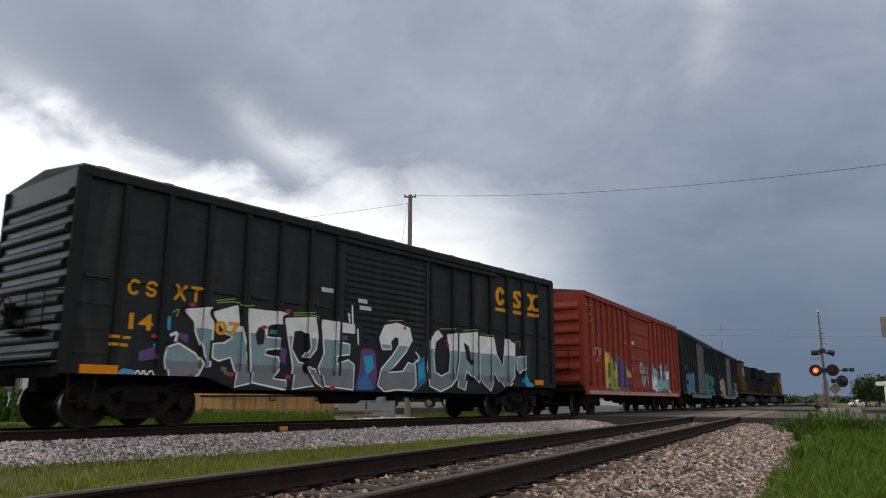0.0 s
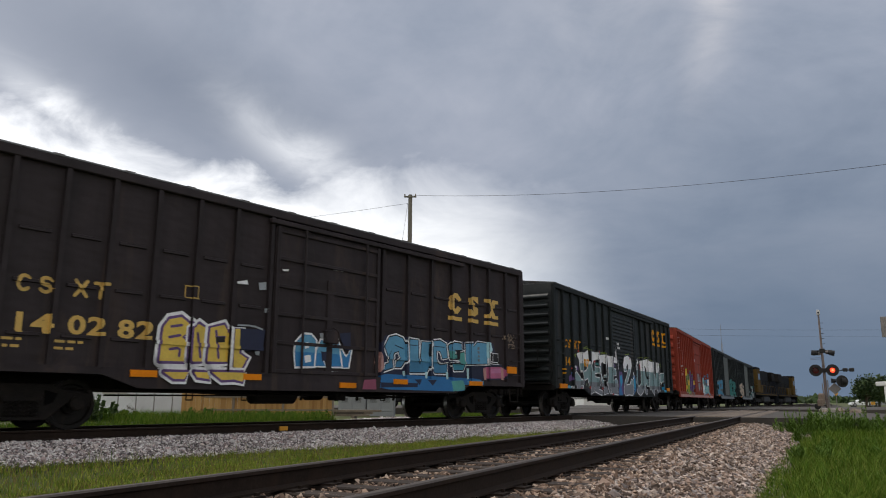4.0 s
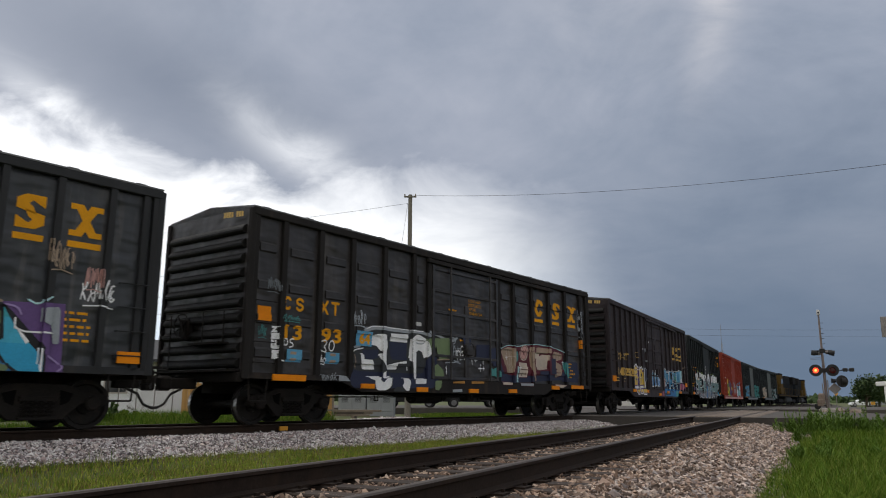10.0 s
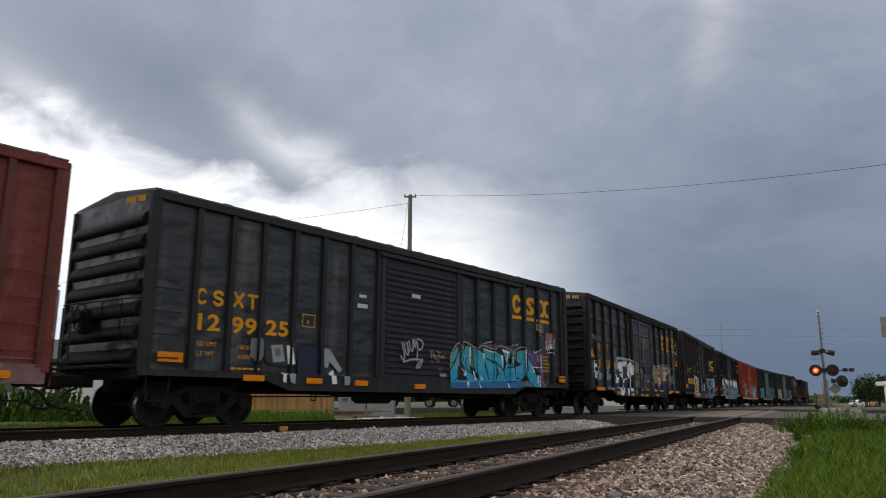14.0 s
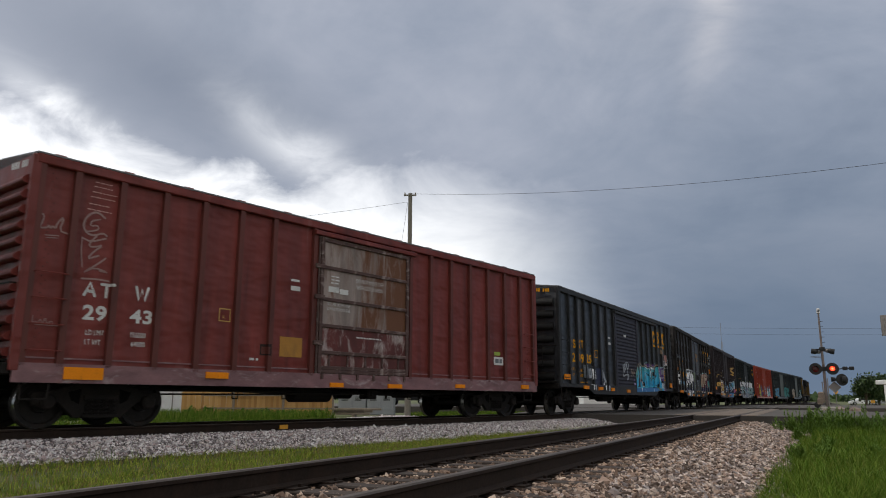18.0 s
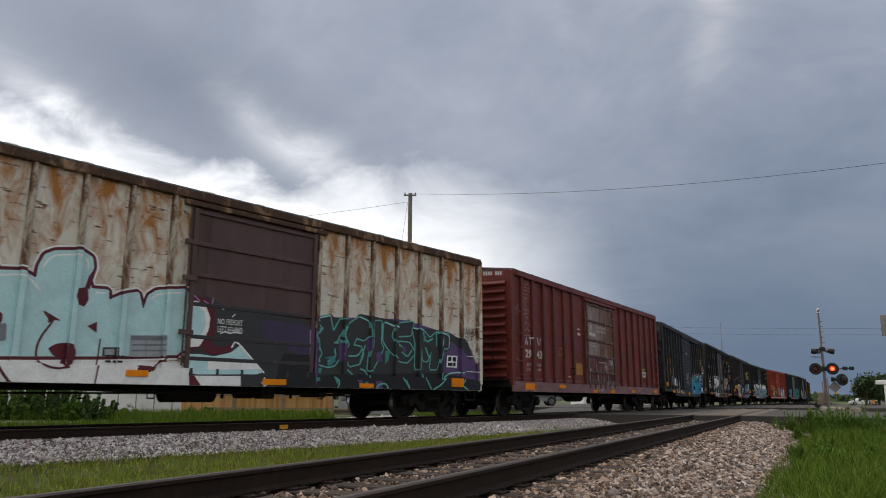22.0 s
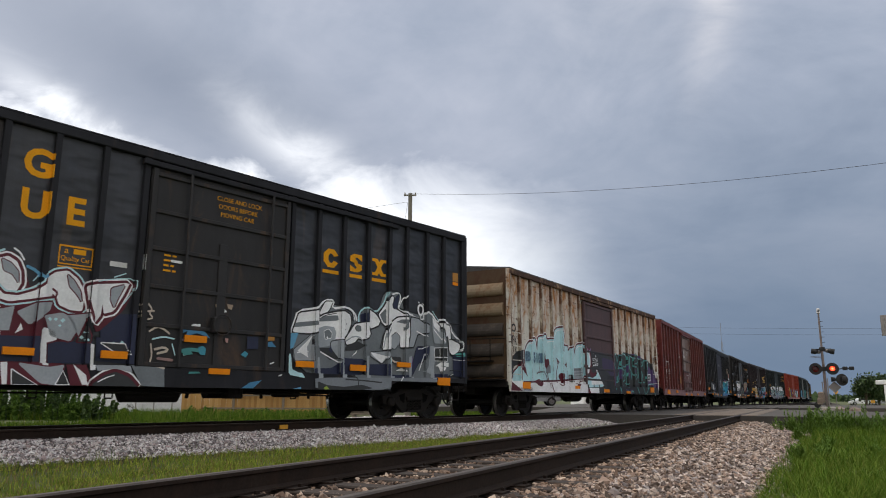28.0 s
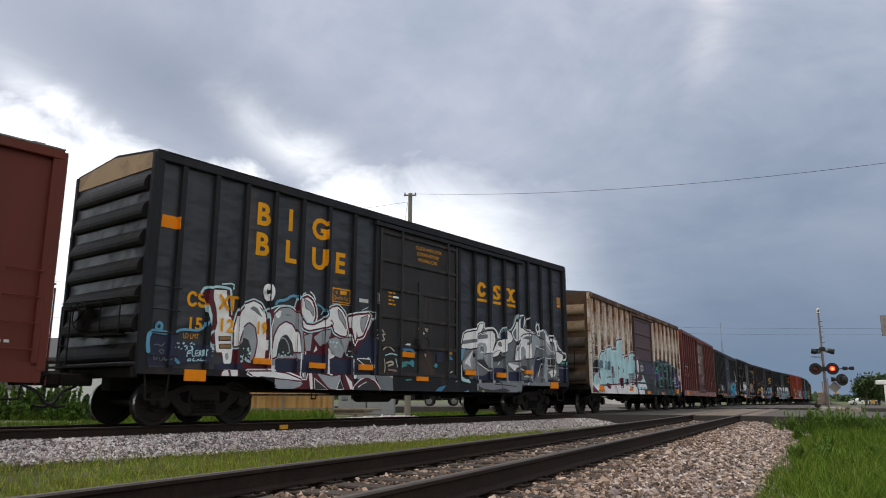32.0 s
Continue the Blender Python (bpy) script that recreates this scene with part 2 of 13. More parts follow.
M["trim_slate"] = paint("grimy_blue_black_trim", (0.0235, 0.0245, 0.0275), 0.6, stain=((0.06, 0.05, 0.044), 0.54, 0.76, 1.6), streak=0.2, blotch=(2.2, 0.4), spec=0.3)
M["trim_navy"] = paint("grimy_navy_trim", (0.0200, 0.0205, 0.0255), 0.72, stain=((0.060, 0.042, 0.034), 0.56, 0.76, 1.6), streak=0.2, blotch=(2.2, 0.4), spec=0.22)
M["trim_green"] = paint("grimy_green_black_trim", (0.0165, 0.0205, 0.0215), 0.72, stain=((0.045, 0.038, 0.034), 0.56, 0.76, 1.6), streak=0.2, blotch=(2.2, 0.4), spec=0.22)
M["maroon"] = paint("dull_maroon_paint", (0.158, 0.027, 0.022), 0.52, stain=((0.26, 0.15, 0.145), 0.60, 0.80, 2.0), streak=0.12, blotch=(2.0, 0.45), spec=0.4, can=(1.4, 0.7))
M["maroon_post"] = paint("brown_maroon_post_paint", (0.110, 0.028, 0.022), 0.55, stain=((0.26, 0.15, 0.14), 0.60, 0.80, 2.4), streak=0.3, blotch=(2.0, 0.4))
M["maroon_sill"] = paint("scuffed_faded_maroon_sill", (0.20, 0.105, 0.115), 0.6, stain=((0.40, 0.33, 0.34), 0.54, 0.74, 1.8), streak=2.5, blotch=(1.5, 0.4))
M["orange_red"] = paint("orange_red_paint", (0.29, 0.046, 0.025), 0.75, stain=((0.10, 0.035, 0.025), 0.52, 0.74, 1.4), streak=0.2, blotch=(2.0, 0.35), spec=0.3)
M["brown"] = paint("oxide_brown_paint", (0.115, 0.022, 0.014), 0.6, spec=0.3, stain=((0.085, 0.03, 0.018), 0.5, 0.8, 1.0), streak=0.3)
M["rusty_white"] = paint("white_paint_eaten_by_rust", (0.66, 0.64, 0.58), 0.6, stain=((0.345, 0.150, 0.036), 0.478, 0.625, 3.2), streak=0.36, blotch=(2.2, 0.22), rise=(0.075, 3.0), swirl=0.25, can=(1.4, 0.4), crack=((0.10, 0.04, 0.02), 0.61, 0.66, 5.5))
M["rusty_sheet"] = paint("white_sheet_with_orange_rust", (0.66, 0.635, 0.58), 0.6, stain=((0.37, 0.145, 0.026), 0.465, 0.70, 3.4), streak=0.50, blotch=(2.2, 0.16), rise=(0.085, 3.05), swirl=0.6, can=(1.4, 0.4), crack=((0.12, 0.05, 0.022), 0.59, 0.65, 5.0), dome=(0.36, 0.21))
M["end_grime"] = paint("sooty_grey_rusted_rib", (0.062, 0.050, 0.042), 0.75, stain=((0.15, 0.12, 0.09), 0.56, 0.74, 1.4), blotch=(1.6, 0.4))
M["door_scuffed"] = paint("maroon_door_panel_with_white_scuffs", (0.105, 0.026, 0.024), 0.65, stain=((0.50, 0.45, 0.44), 0.50, 0.66, 2.6), streak=0.45, blotch=(2.4, 0.5), swirl=0.5)
M["bar_scuffed"] = paint("scuffed_brown_door_bar", (0.080, 0.044, 0.040), 0.7, stain=((0.38, 0.32, 0.30), 0.54, 0.74, 2.6), streak=1.6, blotch=(2.4, 0.5))
M["bar_coal"] = paint("black_sprayed_door_bar", (0.036, 0.034, 0.040), 0.6, stain=((0.07, 0.045, 0.04), 0.54, 0.7, 3.0))
M["gold_plate"] = paint("dull_gold_plate", (0.40, 0.19, 0.030), 0.5, stain=((0.22, 0.11, 0.03), 0.5, 0.75, 3.0))
M["chord_rust"] = paint("dark_rusted_chord", (0.070, 0.036, 0.024), 0.8, stain=((0.36, 0.23, 0.14), 0.54, 0.66, 2.0), streak=0.5, blotch=(3, 0.4))
M["rib_gloss"] = paint("glossy_dark_end_rib", (0.018, 0.022, 0.023), 0.34, spec=0.55, stain=((0.05, 0.05, 0.05), 0.55, 0.75, 2.0))
M["rib_dull"] = paint("dark_end_rib", (0.014, 0.0135, 0.0135), 0.62, spec=0.22, stain=((0.06, 0.05, 0.042), 0.55, 0.75, 1.6))
M["rust_brown"] = paint("rusted_steel", (0.120, 0.056, 0.030), 0.8, stain=((0.52, 0.46, 0.38), 0.47, 0.60, 2.2), streak=0.5, blotch=(3, 0.4))
M["tan_patch"] = paint("faded_tan_patch", (0.36, 0.25, 0.14), 0.7, stain=((0.20, 0.13, 0.08), 0.5, 0.7, 2.0))
M["end_rib_tan"] = paint("tan_grey_rusted_rib", (0.30, 0.225, 0.145), 0.7, stain=((0.19, 0.085, 0.032), 0.50, 0.72, 1.6), blotch=(1.6, 0.25))
# rusted wall between the ribs, its colour darkened for shade in the grooves
M["rusty_end_shaded"] = paint("rusted_end_groove_shade", (0.105, 0.064, 0.034), 0.7, stain=((0.09, 0.04, 0.02), 0.46, 0.60, 1.6), streak=0.6)
M["plum"] = paint("purple_brown_door_paint", (0.090, 0.050, 0.053), 0.6, stain=((0.040, 0.024, 0.022), 0.54, 0.76, 1.2), streak=0.25, blotch=(2.0, 0.35))
M["steel"] = material("dark_grimy_steel", (0.013, 0.0112, 0.0105), 0.8, 0.1, (45, 0.3), (3.0, 0.35), stain=((0.028, 0.021, 0.017), 0.5, 0.75, 2.5), spec=0.2)
M["wheel"] = material("greasy_wheel_steel", (0.013, 0.0117, 0.0112), 0.6, 0.1, (40, 0.25), (5.0, 0.3), stain=((0.032, 0.024, 0.019), 0.52, 0.75, 4.0), spec=0.2)
M["tread"] = material("polished_wheel_tread", (0.33, 0.32, 0.31), 0.3, 0.9, (60, 0.1), (6, 0.15))
M["gap"] = material("painted_dark_of_casting_opening", (0.004, 0.004, 0.004), 0.9, 0, (30, 0.1), (3, 0.1), spec=0.05)
M["rubber"] = material("black_rubber_hose", (0.018, 0.018, 0.018), 0.7, 0, (30, 0.2), (4, 0.2))
M["roofzinc"] = material("weathered_galvanised_roof", (0.16, 0.165, 0.17), 0.6, 0.3, (25, 0.15), (1.2, 0.3), stain=((0.10, 0.065, 0.045), 0.55, 0.75, 1.2))
M["yellow"] = paint("golden_yellow_lettering", (0.76, 0.34, 0.016), 0.7, spec=0.12, grain=(80, 0.15), stain=((0.36, 0.16, 0.03), 0.60, 0.85, 3.0))
M["gold"] = paint("faded_golden_lettering", (0.66, 0.43, 0.12), 0.6, grain=(80, 0.18), stain=((0.2, 0.15, 0.1), 0.55, 0.8, 3.0))
M["white"] = paint("white_lettering", (0.62, 0.62, 0.62), 0.6, stain=((0.3, 0.29, 0.28), 0.56, 0.8, 3.0))
M["reflector"] = paint("orange_reflective_sheet", (0.80, 0.25, 0.008), 0.55, spec=0.15, stain=((0.34, 0.13, 0.03), 0.6, 0.8, 5.0))
M["railhead"] = material("worn_rail_head", (0.062, 0.050, 0.043), 0.62, 0.0, (30, 0.25), (3, 0.3), stain=((0.050, 0.036, 0.028), 0.52, 0.72, 2.0), spec=0.35)
M["rail"] = material("rusty_rail_web", (0.027, 0.019, 0.0153), 0.9, 0.0, (40, 0.25), (2.0, 0.3), stain=((0.042, 0.026, 0.018), 0.5, 0.75, 3.0), spec=0.15)
M["tie"] = material("weathered_creosoted_tie", (0.07, 0.05, 0.038), 0.9, 0, (30, 0.3), (3, 0.35), bump=0.5, per=("object", [(0.026, 0.018, 0.0145), (0.045, 0.032, 0.025), (0.066, 0.050, 0.040)]))
M["stone_grey"] = tones("pale_grey_ballast", [(0.15, 0.13, 0.132), (0.56, 0.525, 0.53), (0.26, 0.225, 0.225), (0.74, 0.70, 0.70), (0.42, 0.33, 0.32), (0.62, 0.585, 0.59), (0.84, 0.81, 0.80), (0.33, 0.285, 0.29), (0.66, 0.58, 0.555)], 0.9, 0, (60, 0.2), (8, 0.15), bump=0.3)
M["stone_tan"] = tones("tan_and_pink_ballast", [(0.085, 0.062, 0.050), (0.29, 0.205, 0.160), (0.47, 0.375, 0.32), (0.15, 0.107, 0.085), (0.60, 0.51, 0.455), (0.20, 0.16, 0.148), (0.37, 0.265, 0.205), (0.27, 0.24, 0.235), (0.50, 0.405, 0.34), (0.11, 0.078, 0.062)], 0.9, 0, (60, 0.2), (8, 0.15), bump=0.3)
M["stone_brown"] = tones("brown_stained_ballast", [(0.085, 0.058, 0.045), (0.25, 0.165, 0.118), (0.42, 0.30, 0.225), (0.14, 0.094, 0.068), (0.52, 0.40, 0.315), (0.30, 0.225, 0.18), (0.20, 0.135, 0.10)], 0.95, 0, (60, 0.2), (8, 0.2), bump=0.3)
# one dark brown for both beds, much darker than the stones on them
M["bed"] = material("dark_bed_between_stones", (0.034, 0.026, 0.021), 0.95, 0, (34, 0.5), (2, 0.25), bump=0.9)
M["ground"] = material("weedy_ground", (0.075, 0.090, 0.026), 0.95, 0, (14, 0.35), (0.25, 0.35), stain=((0.13, 0.115, 0.075), 0.56, 0.75, 0.3), bump=0.5)
M["grass"] = tones("grass_blades", [(0.040, 0.090, 0.009), (0.085, 0.155, 0.014), (0.130, 0.205, 0.022), (0.062, 0.120, 0.012), (0.20, 0.225, 0.045), (0.100, 0.175, 0.018)], 0.9, 0, (5, 0.1), (0.6, 0.25), bump=0, spec=0.1)
M["grass_dry"] = tones("yellow_green_grass_blades", [(0.132, 0.181, 0.025), (0.310, 0.375, 0.046), (0.184, 0.250, 0.034), (0.414, 0.438, 0.081), (0.149, 0.206, 0.030), (0.265, 0.206, 0.086), (0.161, 0.237, 0.032), (0.230, 0.163, 0.075)], 0.9, 0, (5, 0.1), (0.6, 0.25), bump=0, spec=0.1)
M["panel"] = material("stained_crossing_panel", (0.17, 0.135, 0.108), 0.85, 0, (40, 0.2), (1.2, 0.25), stain=((0.075, 0.056, 0.045), 0.47, 0.68, 1.2), bump=0.2)
M["asphalt"] = material("worn_grey_asphalt", (0.072, 0.064, 0.058), 0.9, 0, (60, 0.25), (0.6, 0.25), stain=((0.045, 0.040, 0.036), 0.52, 0.72, 0.5), bump=0.3)
M["concrete"] = material("pale_concrete", (0.40, 0.37, 0.34), 0.85, 0, (40, 0.15), (1.0, 0.2), stain=((0.24, 0.21, 0.18), 0.55, 0.75, 1.0), bump=0.2)
M["plank"] = material("cedar_fence_board", (0.42, 0.24, 0.10), 0.8, 0, (30, 0.2), (3, 0.2), streak=0.15, bump=0.2, per=("object", [(0.36, 0.19, 0.06), (0.48, 0.27, 0.09), (0.56, 0.34, 0.13)]))
M["wood_grey"] = material("grey_weathered_wood", (0.24, 0.20, 0.16), 0.85, 0, (30, 0.25), (3, 0.25), bump=0.3)
M["white_wall"] = material("flaking_white_wall_paint", (0.72, 0.73, 0.75), 0.8, 0, (20, 0.1), (1.0, 0.1), stain=((0.12, 0.11, 0.10), 0.60, 0.66, 2.2))
M["shingle"] = material("dark_grey_roofing", (0.055, 0.058, 0.066), 0.85, 0, (20, 0.25), (1, 0.2), bump=0.3)
M["grey_metal"] = material("grey_enamelled_cabinet", (0.30, 0.32, 0.34), 0.5, 0.1, (30, 0.08), (1.5, 0.12))
M["galv"] = material("galvanised_steel", (0.27, 0.25, 0.245), 0.5, 0.6, (30, 0.12), (2, 0.2))
M["pole"] = material("weathered_utility_pole", (0.19, 0.175, 0.145), 0.9, 0, (30, 0.25), (2, 0.25), streak=0.1, bump=0.4)
M["wire"] = material("black_cable", (0.03, 0.03, 0.032), 0.6, 0, (10, 0.1), (1, 0.1), bump=0)
M["dark"] = material("matt_black_enamel", (0.02, 0.02, 0.021), 0.6, 0, (30, 0.15), (2, 0.2))
M["bark"] = material("tree_bark", (0.09, 0.07, 0.05), 0.95, 0, (15, 0.3), (2, 0.25), bump=0.6)
M["leaf"] = tones("tree_leaves", [(0.030, 0.062, 0.014), (0.050, 0.095, 0.020), (0.080, 0.135, 0.030)], 0.7, 0, (3, 0.1), (0.5, 0.2), bump=0)
M["seed_grass"] = tones("pale_seed_grass", [(0.17, 0.25, 0.035), (0.23, 0.30, 0.06), (0.12, 0.21, 0.025)], 0.9, 0, (5, 0.1), (0.6, 0.25), bump=0, spec=0.1)
M["weed"] = tones("weed_leaves", [(0.055, 0.110, 0.018), (0.090, 0.165, 0.026), (0.140, 0.225, 0.040), (0.075, 0.135, 0.022)], 0.8, 0, (3, 0.1), (0.5, 0.2), bump=0, spec=0.15)
M["spire_leaf"] = tones("upright_weed_leaves", [(0.075, 0.140, 0.022), (0.115, 0.205, 0.032), (0.17, 0.265, 0.048), (0.095, 0.17, 0.027)], 0.85, 0, (3, 0.1), (0.5, 0.2), bump=0, spec=0.12)
M["leaf_dark"] = tones("dark_shrub_leaves", [(0.022, 0.045, 0.014), (0.040, 0.075, 0.020), (0.065, 0.10, 0.030)], 0.7, 0, (3, 0.1), (0.5, 0.2), bump=0)
M["red_glow"] = glow_material("lit_red_lens", (1.0, 0.055, 0.02), 2.6)
M["red_core"] = glow_material("red_lamp_core", (1.0, 0.16, 0.06), 3.2)
M["amber_core"] = glow_material("bright_lamp_core", (1.0, 0.27, 0.05), 3.6)
M["red_lens"] = paint("shutter_unlit_lens_red", (0.10, 0.008, 0.008), 0.2)
M["car_black"] = paint("black_car_paint", (0.012, 0.012, 0.013), 0.35, spec=0.2)
M["car_white"] = paint("white_car_paint", (0.68, 0.69, 0.70), 0.3, spec=0.5)
M["car_grey"] = paint("silver_car_paint", (0.30, 0.31, 0.33), 0.3, metal=0.4)
M["glass"] = paint("dark_window_glass", (0.02, 0.024, 0.028), 0.08, spec=0.8, bump=0)
M["chrome"] = material("bright_wheel_metal", (0.25, 0.25, 0.26), 0.3, 0.8, (30, 0.1), (3, 0.1))
M["sign_yellow"] = paint("yellow_sign_face", (0.70, 0.34, 0.03), 0.5)
M["loco_blue"] = paint("dark_blue_engine_paint", (0.012, 0.014, 0.019), 0.95, stain=((0.035, 0.032, 0.03), 0.55, 0.8, 0.8), spec=0.12)
M["loco_yellow"] = paint("yellow_engine_paint", (0.095, 0.060, 0.018), 0.95, stain=((0.05, 0.036, 0.024), 0.52, 0.78, 0.9), spec=0.15)
M["loco_grey"] = paint("grey_engine_paint", (0.010, 0.010, 0.011), 0.98, stain=((0.03, 0.027, 0.025), 0.52, 0.78, 0.9), spec=0.15)
PAINTS = dict(ice=(0.34, 0.55, 0.58), sky=(0.10, 0.32, 0.52), cyan=(0.03, 0.36, 0.62), teal=(0.06, 0.25, 0.25), jade=(0.10, 0.36, 0.34), mint=(0.48, 0.72, 0.78), snow=(0.84, 0.85, 0.88), silver=(0.33, 0.36, 0.40), smoke=(0.16, 0.18, 0.20), ink=(0.012, 0.012, 0.016), coal=(0.034, 0.036, 0.040),
              wine=(0.10, 0.010, 0.022), violet=(0.13, 0.07, 0.22), lilac=(0.36, 0.26, 0.52), lemon=(0.72, 0.52, 0.10), pink=(0.46, 0.13, 0.25), azure=(0.03, 0.17, 0.42), tan=(0.36, 0.27, 0.20), cream=(0.55, 0.47, 0.40), olive=(0.16, 0.22, 0.11), navy=(0.02, 0.025, 0.06), red=(0.45, 0.03, 0.03), lime=(0.30, 0.40, 0.06), rose=(0.50, 0.28, 0.26), scuff=(0.30, 0.19, 0.18), cyan_light=(0.06, 0.42, 0.62), turquoise=(0.05, 0.36, 0.44), teal_blue=(0.05, 0.26, 0.36), smoke_blue=(0.20, 0.22, 0.25), ice_dull=(0.24, 0.36, 0.39), sky_deep=(0.06, 0.22, 0.40), sky_mid=(0.12, 0.34, 0.54), azure_mid=(0.035, 0.20, 0.46), plum_pink=(0.30, 0.08, 0.14), lilac_pink=(0.52, 0.20, 0.36), rust_orange=(0.42, 0.20, 0.04), violet_dark=(0.050, 0.034, 0.085), violet_mid=(0.105, 0.062, 0.175), jade_light=(0.12, 0.42, 0.40), gold_dull=(0.30, 0.16, 0.05))


def spray(key):
    k = "spray_" + key
    if k not in M:
        M[k] = paint("sprayed_paint_" + key, PAINTS[key], 0.55, grain=(25, 0.10), blotch=(2.2, 0.16), stain=(tuple(c * 0.55 for c in PAINTS[key]), 0.62, 0.85, 1.5), bump=0)
    return M[k]


# ---- mesh helpers ----
def box(bm, x0, x1, y0, y1, z0, z1, bev=0.0):
    vs = [bm.verts.new((x, y, z)) for x in (x0, x1) for y in (y0, y1) for z in (z0, z1)]
    fs = [bm.faces.new([vs[i] for i in f]) for f in ((0, 1, 3, 2), (4, 6, 7, 5), (0, 4, 5, 1), (2, 3, 7, 6), (0, 2, 6, 4), (1, 5, 7, 3))]
    if bev:
        es = list({e for f in fs for e in f.edges})
        bmesh.ops.bevel(bm, geom=es, offset=bev, segments=1, affect="EDGES")
    return bm


def boxes(*rows, bev=0.0):
    bm = bmesh.new()
    for r in rows:
        box(bm, *r, bev=bev)
    return bm


def prism(pts, axis, a, b, bm=None):
    """A polygon swept along an axis from a to b; pts are the two other coordinates in order."""
    bm = bm or bmesh.new()

    def at(p, q):
        return {"x": (q, p[0], p[1]), "y": (p[0], q, p[1]), "z": (p[0], p[1], q)}[axis]

    A = [bm.verts.new(at(p, a)) for p in pts]
    B = [bm.verts.new(at(p, b)) for p in pts]
    n = len(pts)
    bm.faces.new(A[::-1])
    bm.faces.new(B)
    for i in range(n):
        bm.faces.new((A[i], A[(i + 1) % n], B[(i + 1) % n], B[i]))
    bmesh.ops.recalc_face_normals(bm, faces=bm.faces[:])
    return bm


def rod(bm, a, b, r, n=8, r2=None):
    a, b = Vector(a), Vector(b)
    d = b - a
    m = Matrix.Translation((a + b) / 2) @ d.to_track_quat("Z", "Y").to_matrix().to_4x4()
    bmesh.ops.create_cone(bm, cap_ends=True, segments=n, radius1=r, radius2=r if r2 is None else r2, depth=d.length, matrix=m)
    return bm


def rods(paths, r, n=6):
    bm = bmesh.new()
    for p in paths:
        for a, b in zip(p, p[1:]):
            rod(bm, a, b, r, n)
    return bm


def lathe(profile, n=24, axis="y", bm=None):
    """Rings of (radius, position along the axis) joined round it."""
    bm = bm or bmesh.new()
    rings = []
    for r, p in profile:
        ring = []
        for i in range(n):
            a = 2 * math.pi * i / n
            c, s = r * math.cos(a), r * math.sin(a)
            ring.append(bm.verts.new({"y": (c, p, s), "x": (p, c, s), "z": (c, s, p)}[axis]))
        rings.append(ring)
    for A, B in zip(rings, rings[1:]):
        for i in range(n):
            bm.faces.new((A[i], A[(i + 1) % n], B[(i + 1) % n], B[i]))
    bm.faces.new(rings[0])
    bm.faces.new(rings[-1])
    bmesh.ops.recalc_face_normals(bm, faces=bm.faces[:])
    return bm


def to_mesh(name, bm, mats, smooth=False):
    me = bpy.data.meshes.new(name)
    bm.to_mesh(me)
    bm.free()
    for m in mats if isinstance(mats, (list, tuple)) else (mats,):
        me.materials.append(m)
    if smooth:
        me.shade_smooth()
    return me


def part(name, bm, mat, parent, label="", at=None, smooth=False):
    """Link a bmesh, or a mesh that is shared, as one object under a thing or a part."""
    me = bm if isinstance(bm, bpy.types.Mesh) else to_mesh(name, bm, mat, smooth)
    ob = new(name, me)
    ob.parent = parent
    if at is not None:
        ob.matrix_basis = at if isinstance(at, Matrix) else Matrix.Translation(at)
    if label:
        ob["label"] = label
    return ob


def thing(name, m=None, **tags):
    ob = new(name)
    ob.empty_display_size = 0.2
    if m is not None:
        ob.matrix_basis = m
    return tagged(ob, **tags)


def solid(name, bm, mat, m=None, smooth=False, **tags):
    ob = new(name, bm if isinstance(bm, bpy.types.Mesh) else to_mesh(name, bm, mat, smooth))
    if m is not None:
        ob.matrix_basis = m
    return tagged(ob, **tags)


def raw(name, verts, faces, mat, piece_of=None):
    """A mesh from arrays: verts (n, 3), faces (m, 3 or 4); with several materials each piece (piece_of: its number, by face) takes one by chance."""
    me = bpy.data.meshes.new(name)
    k = faces.shape[1]
    me.vertices.add(len(verts))
    me.vertices.foreach_set("co", np.ascontiguousarray(verts, dtype=np.float32).ravel())
    me.loops.add(faces.size)
    me.loops.foreach_set("vertex_index", np.ascontiguousarray(faces, dtype=np.int32).ravel())
    me.polygons.add(len(faces))
    me.polygons.foreach_set("loop_start", np.arange(0, faces.size, k, dtype=np.int32))
    me.update(calc_edges=True)
    me.validate()
    me.shade_flat()
    mats = mat if isinstance(mat, list) else [mat]
    for m in mats:
        me.materials.append(m)
    if len(mats) > 1:
        own = np.arange(len(faces)) if piece_of is None else piece_of
        pick = np.random.default_rng(len(faces)).integers(0, len(mats), int(own.max()) + 1)
        me.polygons.foreach_set("material_index", pick[own].astype(np.int32))
    return me


_FONT = {}


def letters(text, size, spread=1.0, fat=0.0):
    """The outline of a text in the built-in font as flat polygons (x, z), left end at 0, feet at 0."""
    key = (text, size, spread, fat)
    if key not in _FONT:
        cu = bpy.data.curves.new("lettering", "FONT")
        cu.body, cu.size, cu.space_character, cu.offset, cu.resolution_u = text, size, spread, fat, 3
        ob = new("lettering", cu)
        dg = bpy.context.evaluated_depsgraph_get()
        dg.update()
        ev = ob.evaluated_get(dg)
        me = ev.to_mesh()
        vs = [(v.co.x, v.co.y) for v in me.vertices]
        fs = [tuple(p.vertices) for p in me.polygons]
        ev.to_mesh_clear()
        bpy.data.objects.remove(ob)
        bpy.data.curves.remove(cu)
        _FONT[key] = (vs, fs)
    return _FONT[key]


# ---- ground, road and tracks ----
GROUND = -0.47


